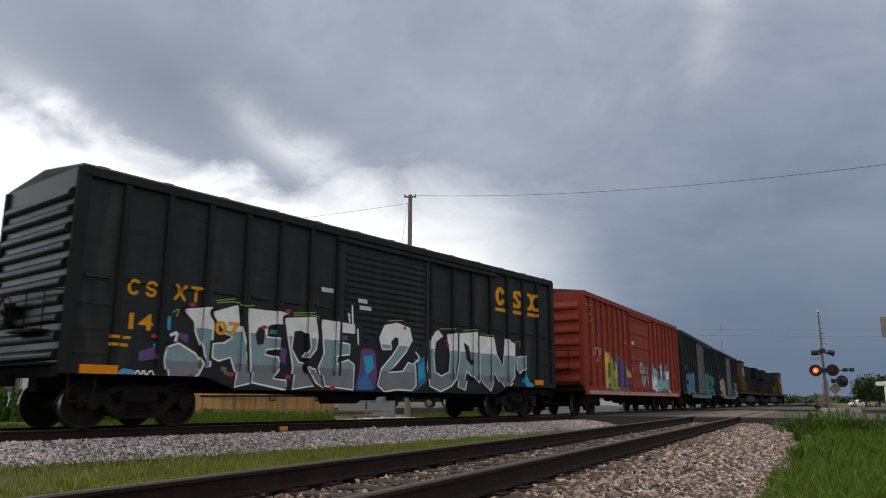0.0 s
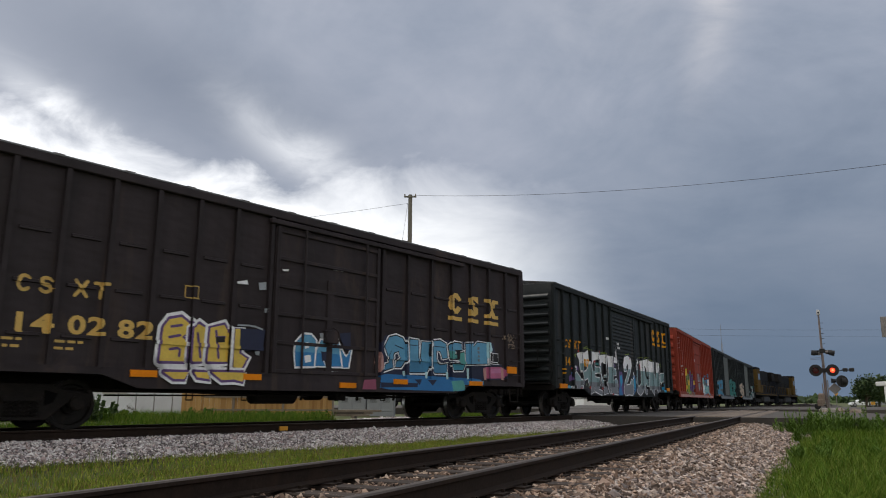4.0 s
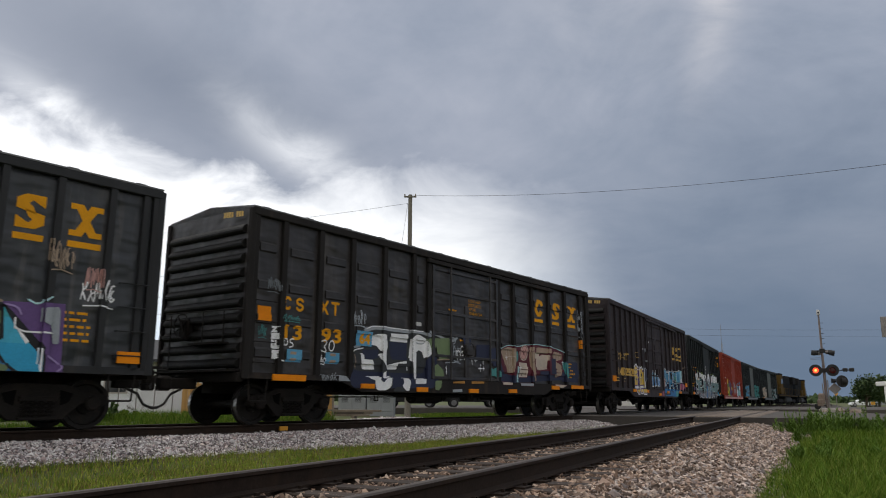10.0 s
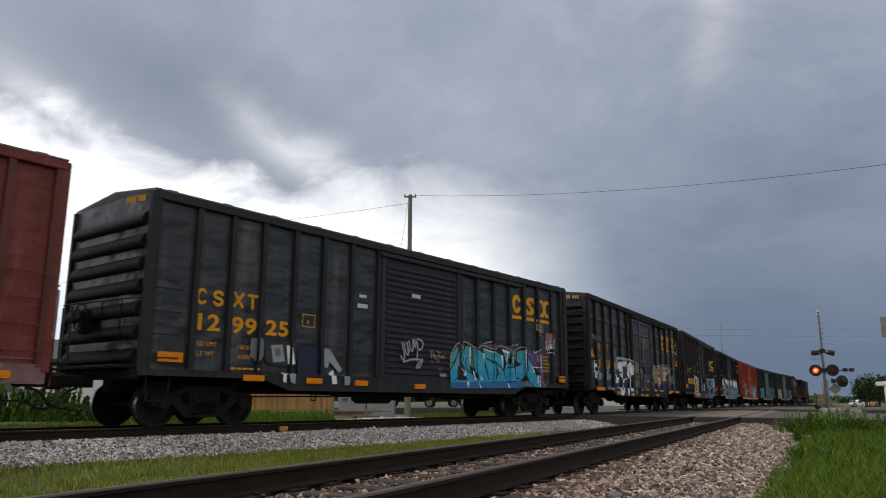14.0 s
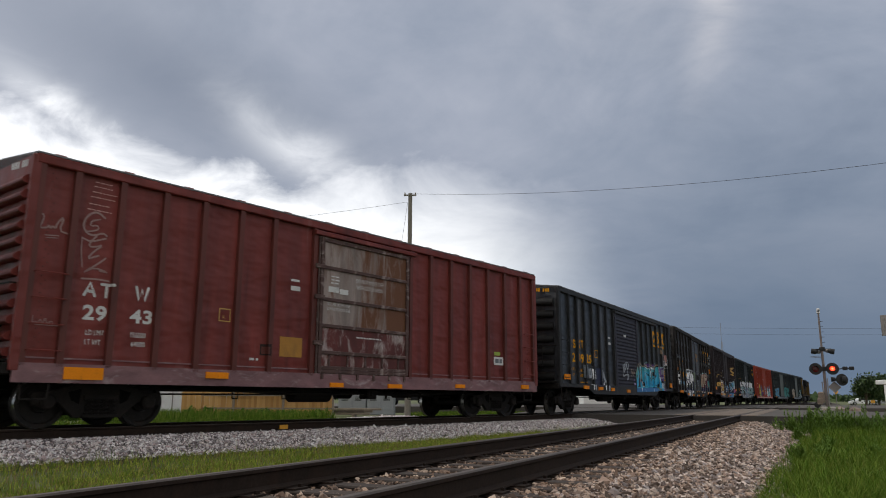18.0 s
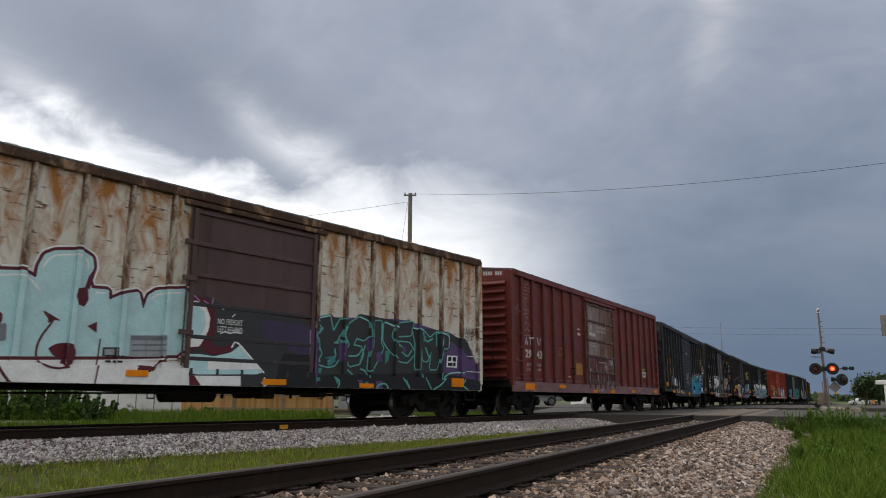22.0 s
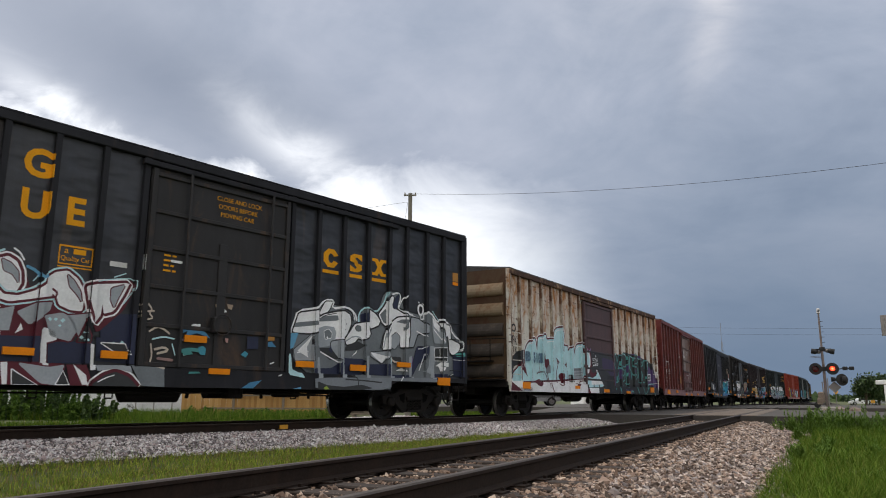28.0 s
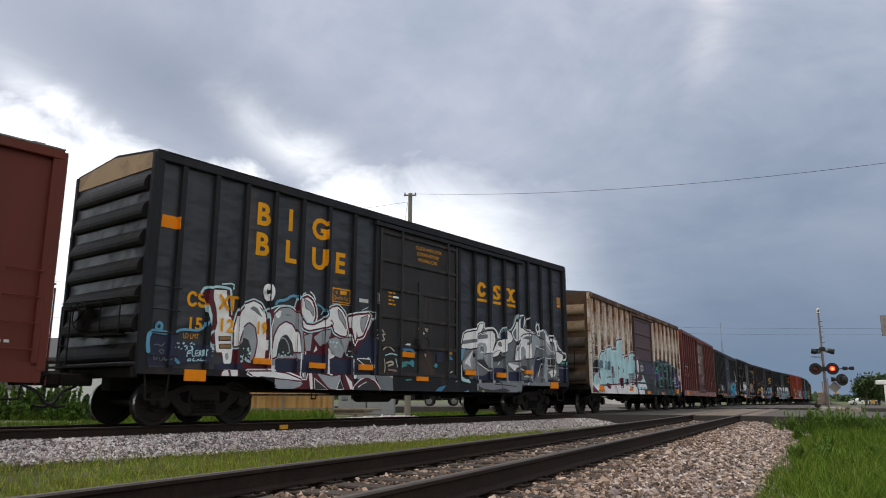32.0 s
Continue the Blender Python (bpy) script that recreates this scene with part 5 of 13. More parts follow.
    part("roof", prism([(-HALF - 0.10, H + 0.002), (-HALF - 0.10, H + 0.03), (0, H + peak), (HALF + 0.10, H + 0.03), (HALF + 0.10, H + 0.002)], "x", -h2, h2), M["roofzinc"] if roof_bumps else mat, car)
    if roof_bumps:
        rm = shared(("rib", skin), lambda: to_mesh("roof_rib", prism([(-HALF - 0.06, 0.02), (-HALF - 0.02, 0.07), (0, peak + 0.045), (HALF + 0.02, 0.07), (HALF + 0.06, 0.02)], "x", -0.09, 0.09), mat))
        for x in np.linspace(-h2 + 0.4, h2 - 0.4, roof_ribs):
            part("roof_rib", rm, None, car, at=(float(x), 0, H))
    # ends
    for sx in (-1, 1):
        gable = [(-HALF - 0.06, FL - 0.05), (-HALF - 0.06, H), (0, H + peak - 0.02), (HALF + 0.06, H), (HALF + 0.06, FL - 0.05)]
        en = part("end_wall", prism(gable, "x", sx * (h2 - 0.05), sx * h2), emat, car, end_label or "")
        for sy in (-1, 1):
            part("corner_post", boxes((-0.07, 0.07, -0.05, 0.05, FL - 0.1, H - 0.02), bev=0.012), mat, car, at=(sx * (h2 - 0.01), sy * (HALF + 0.045), 0))
        zt = (H - 0.35 - FL) / end_ribs
        rib = shared(("endrib", end_skin or skin, round(zt, 3)), lambda: to_mesh("end_rib", prism([(0, zt * 0.06), (0.075, zt * 0.10), (0.112, zt * 0.20), (0.118, zt * 0.32), (0.098, zt * 0.46), (0.055, zt * 0.60), (0, zt * 0.70)], "y", -HALF + 0.12, HALF - 0.12), M[rib_skin] if rib_skin else emat))
        low = shared(("endrib", rib_low, round(zt, 3)), lambda: to_mesh("end_rib", prism([(0, zt * 0.06), (0.075, zt * 0.10), (0.112, zt * 0.20), (0.118, zt * 0.32), (0.098, zt * 0.46), (0.055, zt * 0.60), (0, zt * 0.70)], "y", -HALF + 0.12, HALF - 0.12), M[rib_low])) if rib_low else rib
        for k in range(end_ribs):
            part("end_rib", low if k < end_ribs * 0.6 else rib, None, en, at=pose(sx * h2, 0, FL + 0.1 + k * zt, 0, 0, 0 if sx > 0 else 180))
        if gable_patch:
            part("gable_plate", prism([(-HALF, H - 0.32), (-HALF, H - 0.02), (0, H + peak - 0.06), (HALF, H - 0.02), (HALF, H - 0.32)], "x", sx * (h2 + 0.002), sx * (h2 + 0.03)), M[gable_patch], en, "faded tan plate under the roof")
        # end ladder, brake step and rods
        lad = part("ladder", rods([[(0.16, -1.30, 0.7), (0.16, -1.30, 2.3)], [(0.16, -0.92, 0.7), (0.16, -0.92, 2.3)]], 0.016, 5), mat, car, at=pose(sx * h2, 0, 0, 0, 0, 0 if sx > 0 else 180))
        rung = shared("rung", lambda: to_mesh("rung", rods([[(0, -0.19, 0), (0, 0.19, 0)]], 0.013, 5), M["steel"]))
        for k in range(5):
            part("rung", rung, None, lad, at=(0.16, -1.11, 0.78 + 0.36 * k))
        part("end_handrail", rods([[(0.04, -1.38, 2.36), (0.14, -1.36, 2.36), (0.14, 1.36, 2.30), (0.04, 1.38, 2.30)], [(0.14, 0.2, 2.33), (0.14, 0.2, 1.66)], [(0.14, 0.9, 2.31), (0.14, 0.9, 1.66)]], 0.014, 5), M["steel"], car, at=pose(sx * h2, 0, 0, 0, 0, 0 if sx > 0 else 180))
        part("end_platform", boxes((0.02, 0.34, -1.36, 1.36, 1.06, 1.10), (0.02, 0.06, -1.36, 1.36, 0.98, 1.06)), M["steel"], car, at=pose(sx * h2, 0, 0, 0, 0, 0 if sx > 0 else 180))
        part("end_sill", boxes((0.0, 0.14, -1.45, 1.45, 0.86, 1.04), bev=0.015), M["steel"], car, at=pose(sx * h2, 0, 0, 0, 0, 0 if sx > 0 else 180))
        part("brake_step", boxes((0.02, 0.30, -0.05, 0.95, 1.62, 1.66)), M["steel"], car, at=pose(sx * h2, 0, 0, 0, 0, 0 if sx > 0 else 180))
        coupler(car, sx * (h2 + 0.10), sx)
    hw = rods([[(0.22, -0.45 + 0.26 * math.cos(a), 2.05 + 0.26 * math.sin(a)) for a in [2 * math.pi * k / 16 for k in range(17)]]] + [[(0.2, -0.45, 2.05), (0.22, -0.45 + 0.26 * math.cos(a), 2.05 + 0.26 * math.sin(a))] for a in (0.5, 2.1, 3.7, 5.2)], 0.014, 5)
    part("brake_wheel", hw, M["steel"], car, "spoked hand-brake wheel", at=pose(-h2, 0, 0, 0, 0, 180))
    part("brake_housing", boxes((0.0, 0.19, -0.58, -0.32, 1.75, 2.2), bev=0.02), M["steel"], car, at=pose(-h2, 0, 0, 0, 0, 180))
    # side ladder irons and stirrup steps
    grab = shared(("grab", skin), lambda: to_mesh("grab_iron", rods([[(-0.26, 0, 0), (-0.26, -0.07, 0), (0.26, -0.07, 0), (0.26, 0, 0)]], 0.013, 5), mat))
    for xe in (-h2 + 0.42, h2 - 0.42):
        for k in range(4):
            part("grab_iron", grab, None, car, at=(xe, -HALF - 0.06, 1.25 + 0.42 * k))
        part("stirrup_step", shared("stirrup", lambda: to_mesh("stirrup_step", rods([[(-0.24, 0, 0.93), (-0.20, 0, 0.48), (0.20, 0, 0.48), (0.24, 0, 0.93)]], 0.018, 5), M["steel"])), None, car, at=(xe - 0.05, -HALF - 0.03, 0))
    if rivets:
        # a double row of rivets down each corner sheet
        for x in (-h2 + 0.34, h2 - 0.34):
            bm = bmesh.new()
            for k in range(44):
                rod(bm, (x + (0.03 if k % 2 else -0.03), -HALF - 0.012, FL + 0.15 + k * 0.072), (x + (0.03 if k % 2 else -0.03), -HALF + 0.002, FL + 0.15 + k * 0.072), 0.013, 6)
            tagged(part("rivet_row", bm, M[post_skin] if post_skin else mat, car), kind="stuff")
    if end_marks:
        bm = bmesh.new()
        for k in range(8):
            if k != 3:
                box(bm, -h2 - 0.006, -h2 - 0.001, -1.15 + k * 0.085, -1.09 + k * 0.085, H - 0.16 + k * 0.006, H - 0.04 + k * 0.006)
        part("end_number", bm, M[end_marks], car, "small unreadable stencilled number")
    # door
    dw = d1 - d0
    if door_kind == "corrugated":
        dr = part("door", boxes((d0, d1, -HALF - 0.05, -HALF + 0.0, FL + 0.02, H - 0.28), bev=0.01), dmat, car, "horizontally corrugated sliding door")
        n = 19
        zt = (H - 0.45 - FL - 0.1) / n
        rb = to_mesh("door_rib", prism([(0, 0), (-0.035, zt * 0.18), (-0.035, zt * 0.5), (0, zt * 0.68)], "x", d0 + 0.1, d1 - 0.1), dmat)
        for k in range(n):
            part("door_rib", rb, None, dr, at=(0, -HALF - 0.05, FL + 0.12 + k * zt))
        part("door_stile", boxes((d0 - 0.10, d0 + 0.06, -HALF - 0.10, -HALF, FL, H - 0.2), bev=0.012), dmat, dr)
        part("door_stile", boxes((d1 - 0.06, d1 + 0.08, -HALF - 0.10, -HALF, FL, H - 0.2), bev=0.012), dmat, dr)
    else:
        dr = part("door", boxes((d0, d1, -HALF - 0.06, -HALF + 0.0, FL + 0.02, H - 0.30), bev=0.012), dmat, car, "plug door with cross bars and lock rods")
        zs = door_bars or np.linspace(FL + 0.08, H - 0.42, 6)
        bmat = M[bar_skin] if bar_skin else dmat
        bar = to_mesh("door_bar", boxes((d0 + 0.03, d1 - 0.03, -0.045, 0.0, -0.04, 0.04), bev=0.01), bmat)
        bar_low = to_mesh("door_bar", boxes((d0 + 0.03, d1 - 0.03, -0.045, 0.0, -0.04, 0.04), bev=0.01), M[low_bar]) if low_bar else bar
        for z in zs:
            part("door_bar", bar_low if z < 2.4 else bar, None, dr, at=(0, -HALF - 0.058, float(z)))
        if low_panels:
            # the lower panels, patched and painted apart from the rest of the door
            for za, zb in zip(zs, zs[1:]):
                if zb < 2.3:
                    part("door_panel", boxes((d0 + 0.10, d1 - 0.10, -HALF - 0.064, -HALF - 0.058, za + 0.045, zb - 0.045)), M[low_panels], dr, "maroon panel with white scuffs")
                    for k in range(5 if zb - za < 0.45 else 0):
                        x = d0 + dw * (0.12 + 0.19 * k)
                        part("door_stiffener", boxes((x - 0.03, x + 0.03, -HALF - 0.09, -HALF - 0.06, za + 0.04, zb - 0.04), bev=0.006), bmat, dr)
        up = to_mesh("door_stile", boxes((-0.05, 0.05, -0.05, 0.0, FL + 0.04, H - 0.32), bev=0.01), bmat)
        for x in (d0 + 0.06, d1 - 0.06):
            part("door_stile", up, None, dr, at=(x, -HALF - 0.062, 0))
        if door_kind == "slide":
            # hasps and their long rod beside the sliding door
            part("hasp_rod", rods([[(d0 - 0.06, -HALF - 0.11, 1.1), (d0 - 0.06, -HALF - 0.11, H - 0.34)]], 0.018, 6), bmat, dr)
            for z in (1.72, 2.75, 3.45):
                part("hasp", boxes((d0 - 0.16, d0 + 0.14, -HALF - 0.135, -HALF - 0.085, z - 0.05, z + 0.05), bev=0.012), bmat, dr)
            for k in range(6):
                x = d0 + dw * (0.05 + 0.18 * k)
                part("roller_bracket", boxes((x - 0.035, x + 0.035, -HALF - 0.12, -HALF - 0.085, 0.93, 1.06), bev=0.008), M[low_bar] if low_bar else bmat, dr)
        if door_kind == "plug":
            rr = to_mesh("lock_rod", rods([[(0, 0, FL + 0.05), (0, 0, H - 0.30)]], 0.028, 7), dmat)
            for x in (d0 + dw * 0.24, d0 + dw * 0.84):
                part("lock_rod", rr, None, dr, at=(x, -HALF - 0.15, 0))
            part("lock_post", boxes((d0 + dw * 0.47, d0 + dw * 0.53, -HALF - 0.10, -HALF - 0.055, FL + 0.05, FL + (H - FL) * 0.62), bev=0.01), dmat, dr)
            part("lock_gear", boxes((d0 + dw * 0.44, d0 + dw * 0.56, -HALF - 0.20, -HALF - 0.06, 1.75, 2.05), bev=0.02), dmat, dr)
            hwheel = rods([[(d0 + dw * 0.5 + 0.2 * math.cos(a), -HALF - 0.21, 1.9 + 0.2 * math.sin(a)) for a in [2 * math.pi * k / 12 for k in range(13)]]], 0.015, 5)
            part("door_crank", hwheel, dmat, dr)
    part("door_rail", boxes((d0 - 0.3, min(d1 + dw + 0.2, h2 - 0.3), -HALF - 0.084, -HALF - 0.03, 0.90, 0.985), bev=0.01), M[chord] if chord else mat, car, "lower door track")
    part("door_rail", boxes((d0 - 0.2, d1 + 0.25 if door_kind == "slide" else min(d1 + dw + 0.2, h2 - 0.3), -HALF - 0.15, -HALF - 0.03, H - 0.30, H - 0.20), bev=0.01), M[chord] if chord else mat, car, "upper door track")
    # under the floor
    part("air_reservoir", lathe([(0.02, -1.42), (0.2, -1.3), (0.2, -0.2), (0.02, -0.08)], 14, "x"), M["steel"], car, at=(-0.2, -0.65, 0.62))
    part("brake_cylinder", lathe([(0.16, -0.1), (0.16, 0.35), (0.06, 0.4), (0.05, 0.7)], 14, "x"), M["steel"], car, at=(1.1, 0.5, 0.66))
    part("brake_rod", rods([[(-4.6, -0.35, 0.58), (-1.2, -0.4, 0.60), (1.4, -0.35, 0.62)], [(1.6, -0.45, 0.60), (4.7, -0.4, 0.56)], [(-4.2, -0.9, 0.66), (4.2, -0.95, 0.66)]], 0.018, 5), M["steel"], car)
    part("train_pipe", rods([[(-h2 + 0.4, -0.62, 0.70), (-3.6, -0.95, 0.66), (-1.6, -1.02, 0.60), (0.4, -0.98, 0.62), (2.6, -1.02, 0.60), (4.2, -0.9, 0.68), (h2 - 0.4, -0.62, 0.70)]], 0.022, 6), M["steel"], car)
    part("control_valve", boxes((0.52, 0.86, -1.12, -0.80, 0.50, 0.90), (0.60, 0.78, -1.16, -1.10, 0.56, 0.74), bev=0.03), M["steel"], car)
    part("slack_adjuster", lathe([(0.03, 0.0), (0.07, 0.05), (0.07, 0.75), (0.03, 0.8)], 10, "x"), M["steel"], car, at=(2.0, -0.55, 0.60))
    for x, lean in ((-0.15, 0.10), (1.55, -0.14), (2.95, 0.08)):
        part("brake_lever", boxes((-0.035, 0.035, -0.02, 0.02, -0.40, 0.0), bev=0.01), M["steel"], car, at=pose(x, -0.72, 0.90, 0, math.degrees(lean), 0))
    for x in (-3.9, -2.6, -0.9, 0.9, 2.6, 3.9):
        part("cross_bearer", prism([(-1.36, 0.94), (-0.2, 0.70), (0.2, 0.70), (1.36, 0.94)], "x", x - 0.05, x + 0.05), M["steel"], car)
    for x in (-3.2, -1.9, 2.3, 3.4):
        part("rod_hanger", rods([[(x, -0.85, 0.9), (x, -0.85, 0.50), (x + 0.14, -0.85, 0.50), (x + 0.14, -0.85, 0.9)]], 0.014, 5), M["steel"], car)
    for x in (-h2 + 1.65, h2 - 1.65):
        truck(car, x, wheels)
    # reflective plates
    for x0, x1, z0, z1 in refl:
        over = HALF + PROUD + 0.004
        part("reflector", boxes((x0, x1, -over - 0.036, -over + 0.002, z0, z1)), M["reflector"], car, "orange reflective strip")
    # lettering and spray paint
    by = defaultdict(list)
    for f in paint_faces:
        by[(f[2][0] if isinstance(f[2], tuple) else "lettering", f[3] if len(f) > 3 else 0)].append(f[:3])
    for (kind, _n), fl in by.items():
        keys = sorted({f[2][1] if isinstance(f[2], tuple) else f[2] for f in fl})
        ml = [spray(k) if k in PAINTS else M[k] for k in keys]
        conv = [(q, l, keys.index(k[1] if isinstance(k, tuple) else k)) for q, l, k in fl]
        sp = [(a, b, PROUD) for a, b in spans if not d0 - 0.02 < (a + b) / 2 < d1 + 0.02] + [(d0, d1, 0.088 if door_kind == "corrugated" else 0.066)]
        me = side_plane(conv, sp, 0.004, ml, [(z, z + d) for z, d in beads], (0.705, h2 - 3.0) if sill == "fish" else (0.745, 99.0))
        part(kind, me, None, car)
    return car, wheels


def G(faces):
    """Marks shapes as spray paint."""
    return [(f[0], f[1], ("graffiti", f[2]), *f[3:]) for f in faces]


def bubbles_on_u():
    g = []
    g += flat([(-7.77, 1.65), (-7.09, 1.7), (-7.03, 1.11), (-7.69, 1.08)], "navy", None, 0, None, 1.4)
    g += flat([(-7.02, 1.54), (-6.37, 1.49), (-6.34, 1.18), (-6.99, 1.15)], "navy", None, 0, None, 1.8)
    g += flat([(-6.63, 2.51), (-6.41, 2.61), (-5.98, 2.65), (-5.93, 2.35), (-5.87, 2.15), (-5.79, 2.3), (-5.57, 2.47), (-5.34, 2.52), (-5.08, 2.31), (-4.74, 2.44), (-4.32, 2.46), (-4.18, 2.68), (-4.02, 2.79), (-3.73, 2.66), (-3.56, 2.22), (-3.08, 2.59), (-2.93, 0.77), (-3.72, 0.71), (-4.41, 0.7), (-5.41, 1.04), (-6.26, 1.38), (-6.34, 1.61), (-6.37, 1.92), (-6.51, 2.29)], "wine", None, 0, None, 2.2)
    g += line([(-6.64, 2.51), (-6.58, 2.62), (-6.43, 2.62), (-6.31, 2.67), (-6, 2.67), (-5.96, 2.61), (-5.93, 2.16)], 0.05, "mint", 2.6)
    g += line([(-6.18, 2.73), (-5.9, 2.78), (-5.91, 2.66)], 0.03, "mint", 3)
    g += line([(-6.52, 2.24), (-6.44, 2.03), (-6.39, 1.92)], 0.07, "mint", 3.4)
    g += line([(-6.31, 1.79), (-6.39, 1.72), (-6.4, 1.57), (-6.31, 1.47)], 0.05, "mint", 3.8)
    g += flat([(-6.43, 2.59), (-6.02, 2.62), (-5.96, 2.12), (-5.87, 1.97), (-5.85, 1.5), (-5.87, 1.18), (-6.04, 1.17), (-6.09, 1.39), (-6.23, 1.38), (-6.29, 1.77), (-6.24, 1.95), (-6.29, 2.25)], "snow", None, 0, None, 4.2)
    g += line([(-6.05, 2.6), (-5.99, 2.34), (-5.96, 2.12)], 0.05, "wine", 4.6)
    g += flat([(-6.2, 1.7), (-5.91, 1.72), (-5.9, 1.62), (-6.19, 1.6)], "coal", None, 0, None, 5)
    g += flat([(-6.18, 1.55), (-5.89, 1.57), (-5.88, 1.47), (-6.17, 1.45)], "coal", None, 0, None, 5.4)
    g += flat([(-6.17, 1.69), (-5.92, 1.71), (-5.91, 1.65), (-6.16, 1.63)], "gold_dull", None, 0, None, 5.8)
    g += flat([(-6.15, 1.54), (-5.9, 1.55), (-5.9, 1.49), (-6.15, 1.47)], "gold_dull", None, 0, None, 6.2)
    g += flat([(-6.02, 1.37), (-5.96, 1.39), (-5.93, 1.3), (-5.97, 1.23), (-6.02, 1.29)], "silver", None, 0, None, 6.6)
    g += flat([(-5.83, 1.52), (-5.84, 1.89), (-5.76, 2.2), (-5.61, 2.38), (-5.39, 2.47), (-5.21, 2.41), (-5.07, 2.21), (-5.02, 1.57), (-5.05, 1.3), (-5.33, 1.28), (-5.29, 1.56), (-5.38, 1.86), (-5.46, 2), (-5.57, 1.91), (-5.71, 1.69), (-5.77, 1.53)], "snow", "wine", 0.035, "mint", 7)
    g += flat([(-5.75, 1.57), (-5.66, 1.86), (-5.49, 2.01), (-5.34, 1.93), (-5.27, 1.64), (-5.32, 1.35), (-5.42, 1.22), (-5.41, 1.51), (-5.48, 1.67), (-5.58, 1.7), (-5.71, 1.59)], "silver", "wine", 0.03, None, 7.4)
    g += flat([(-5.77, 1.53), (-5.6, 1.72), (-5.46, 1.63), (-5.42, 1.51), (-5.47, 1.22), (-5.67, 1.19), (-5.75, 1.28)], "coal", None, 0, None, 7.8)
    g += flat([(-5.49, 2.31), (-5.4, 2.37), (-5.28, 2.32), (-5.16, 2.16), (-5.24, 2.19), (-5.37, 2.26)], "smoke", None, 0, None, 8.2)
    g += flat([(-5.26, 2.38), (-5.16, 2.33), (-5.12, 2.24)], "smoke", None, 0, None, 8.6)
    g += flat([(-4.91, 1.54), (-4.93, 1.96), (-4.85, 2.25), (-4.69, 2.39), (-4.43, 2.43), (-4.21, 2.31), (-4.05, 2.04), (-3.99, 1.59), (-3.98, 0.95), (-4.08, 0.95), (-4.17, 1.36), (-4.78, 1.33), (-4.75, 0.93), (-4.85, 0.95)], "silver", "wine", 0.03, "snow", 9)
    g += flat([(-4.86, 1.5), (-4.82, 1.8), (-4.71, 2), (-4.54, 2.11), (-4.35, 2.06), (-4.2, 1.85), (-4.14, 1.49), (-4.28, 1.49), (-4.35, 1.7), (-4.49, 1.85), (-4.62, 1.81), (-4.71, 1.64), (-4.74, 1.38), (-4.85, 1.33)], "snow", "wine", 0.035, None, 9.4)
    g += flat([(-4.74, 1.4), (-4.71, 1.64), (-4.6, 1.81), (-4.46, 1.83), (-4.32, 1.66), (-4.28, 1.4)], "coal", None, 0, None, 9.8)
    g += line([(-4.66, 1.75), (-4.56, 1.78), (-4.44, 1.67), (-4.39, 1.48)], 0.03, "silver", 10.2)
    g += flat([(-4.83, 2.25), (-4.73, 2.34), (-4.66, 2.34), (-4.7, 2.2), (-4.77, 2.17)], "snow", None, 0, None, 10.6)
    g += flat([(-4.57, 2.28), (-4.49, 2.24), (-4.36, 2.28)], "smoke", None, 0, None, 11)
    g += flat([(-4.28, 2.24), (-4.17, 2.12), (-4.12, 2.03)], "smoke", None, 0, None, 11.4)
    g += flat([(-6.16, 0.84), (-6.12, 1.01), (-6.01, 1.07), (-5.96, 0.96), (-5.97, 0.82), (-6.1, 0.81)], "snow", "wine", 0.03, None, 11.8)
    g += flat([(-5.95, 1.06), (-5.77, 1.06), (-5.76, 0.88), (-5.88, 0.84)], "snow", "wine", 0.03, None, 12.2)
    g += flat([(-5.52, 1.03), (-4.93, 1.05), (-4.53, 1.02), (-4.05, 0.88), (-4.92, 0.93), (-5.4, 0.97)], "snow", "wine", 0.03, "snow", 12.6)
    g += flat([(-4.97, 0.9), (-4.52, 0.89), (-4.05, 0.84), (-4.15, 0.75), (-4.51, 0.69), (-4.76, 0.74)], "silver", None, 0, None, 13)
    g += line([(-5.4, 0.97), (-5.21, 0.94), (-5.14, 0.88)], 0.03, "snow", 13.4)
    g += flat([(-6.24, 1.16), (-5.67, 1.19), (-5.66, 1.07), (-6.23, 1.07)], "navy", None, 0, None, 13.8)
    g += flat([(-4.77, 1.32), (-4, 1.34), (-3.98, 1.06), (-4.74, 1.05)], "navy", None, 0, None, 13.8)
    g += flat([(-4.01, 1.45), (-3.33, 1.48), (-3.31, 1.07), (-3.98, 1.06)], "navy", None, 0, None, 13.8)
    g += flat([(-3.21, 1.4), (-2.5, 1.44), (-2.53, 1.07), (-3.18, 1.06)], "navy", None, 0, None, 13.8)
    g += flat([(-2.39, 1.92), (-1.79, 1.97), (-1.76, 1.53), (-2.36, 1.52)], "navy", None, 0, None, 13.8)
    g += flat([(-2.43, 1.52), (-1.77, 1.53), (-1.76, 1.09), (-2.4, 1.12)], "navy", None, 0, None, 13.8)
    g += flat([(-4.32, 2.45), (-4.29, 2.58), (-4.2, 2.7), (-4.06, 2.78), (-3.89, 2.79), (-3.73, 2.68), (-3.66, 2.47), (-3.73, 2.21), (-3.53, 2.27), (-3.35, 2.42), (-3.2, 2.57), (-2.99, 2.62), (-2.79, 2.51), (-2.68, 2.37), (-2.51, 2.43), (-1.9, 2.57), (-1.81, 2.46), (-1.99, 2.02), (-2.44, 1.58), (-2.57, 1.93), (-2.71, 1.94), (-2.85, 1.88), (-4.02, 1.89), (-4.11, 2.21)], "wine", None, 0, None, 14.2)
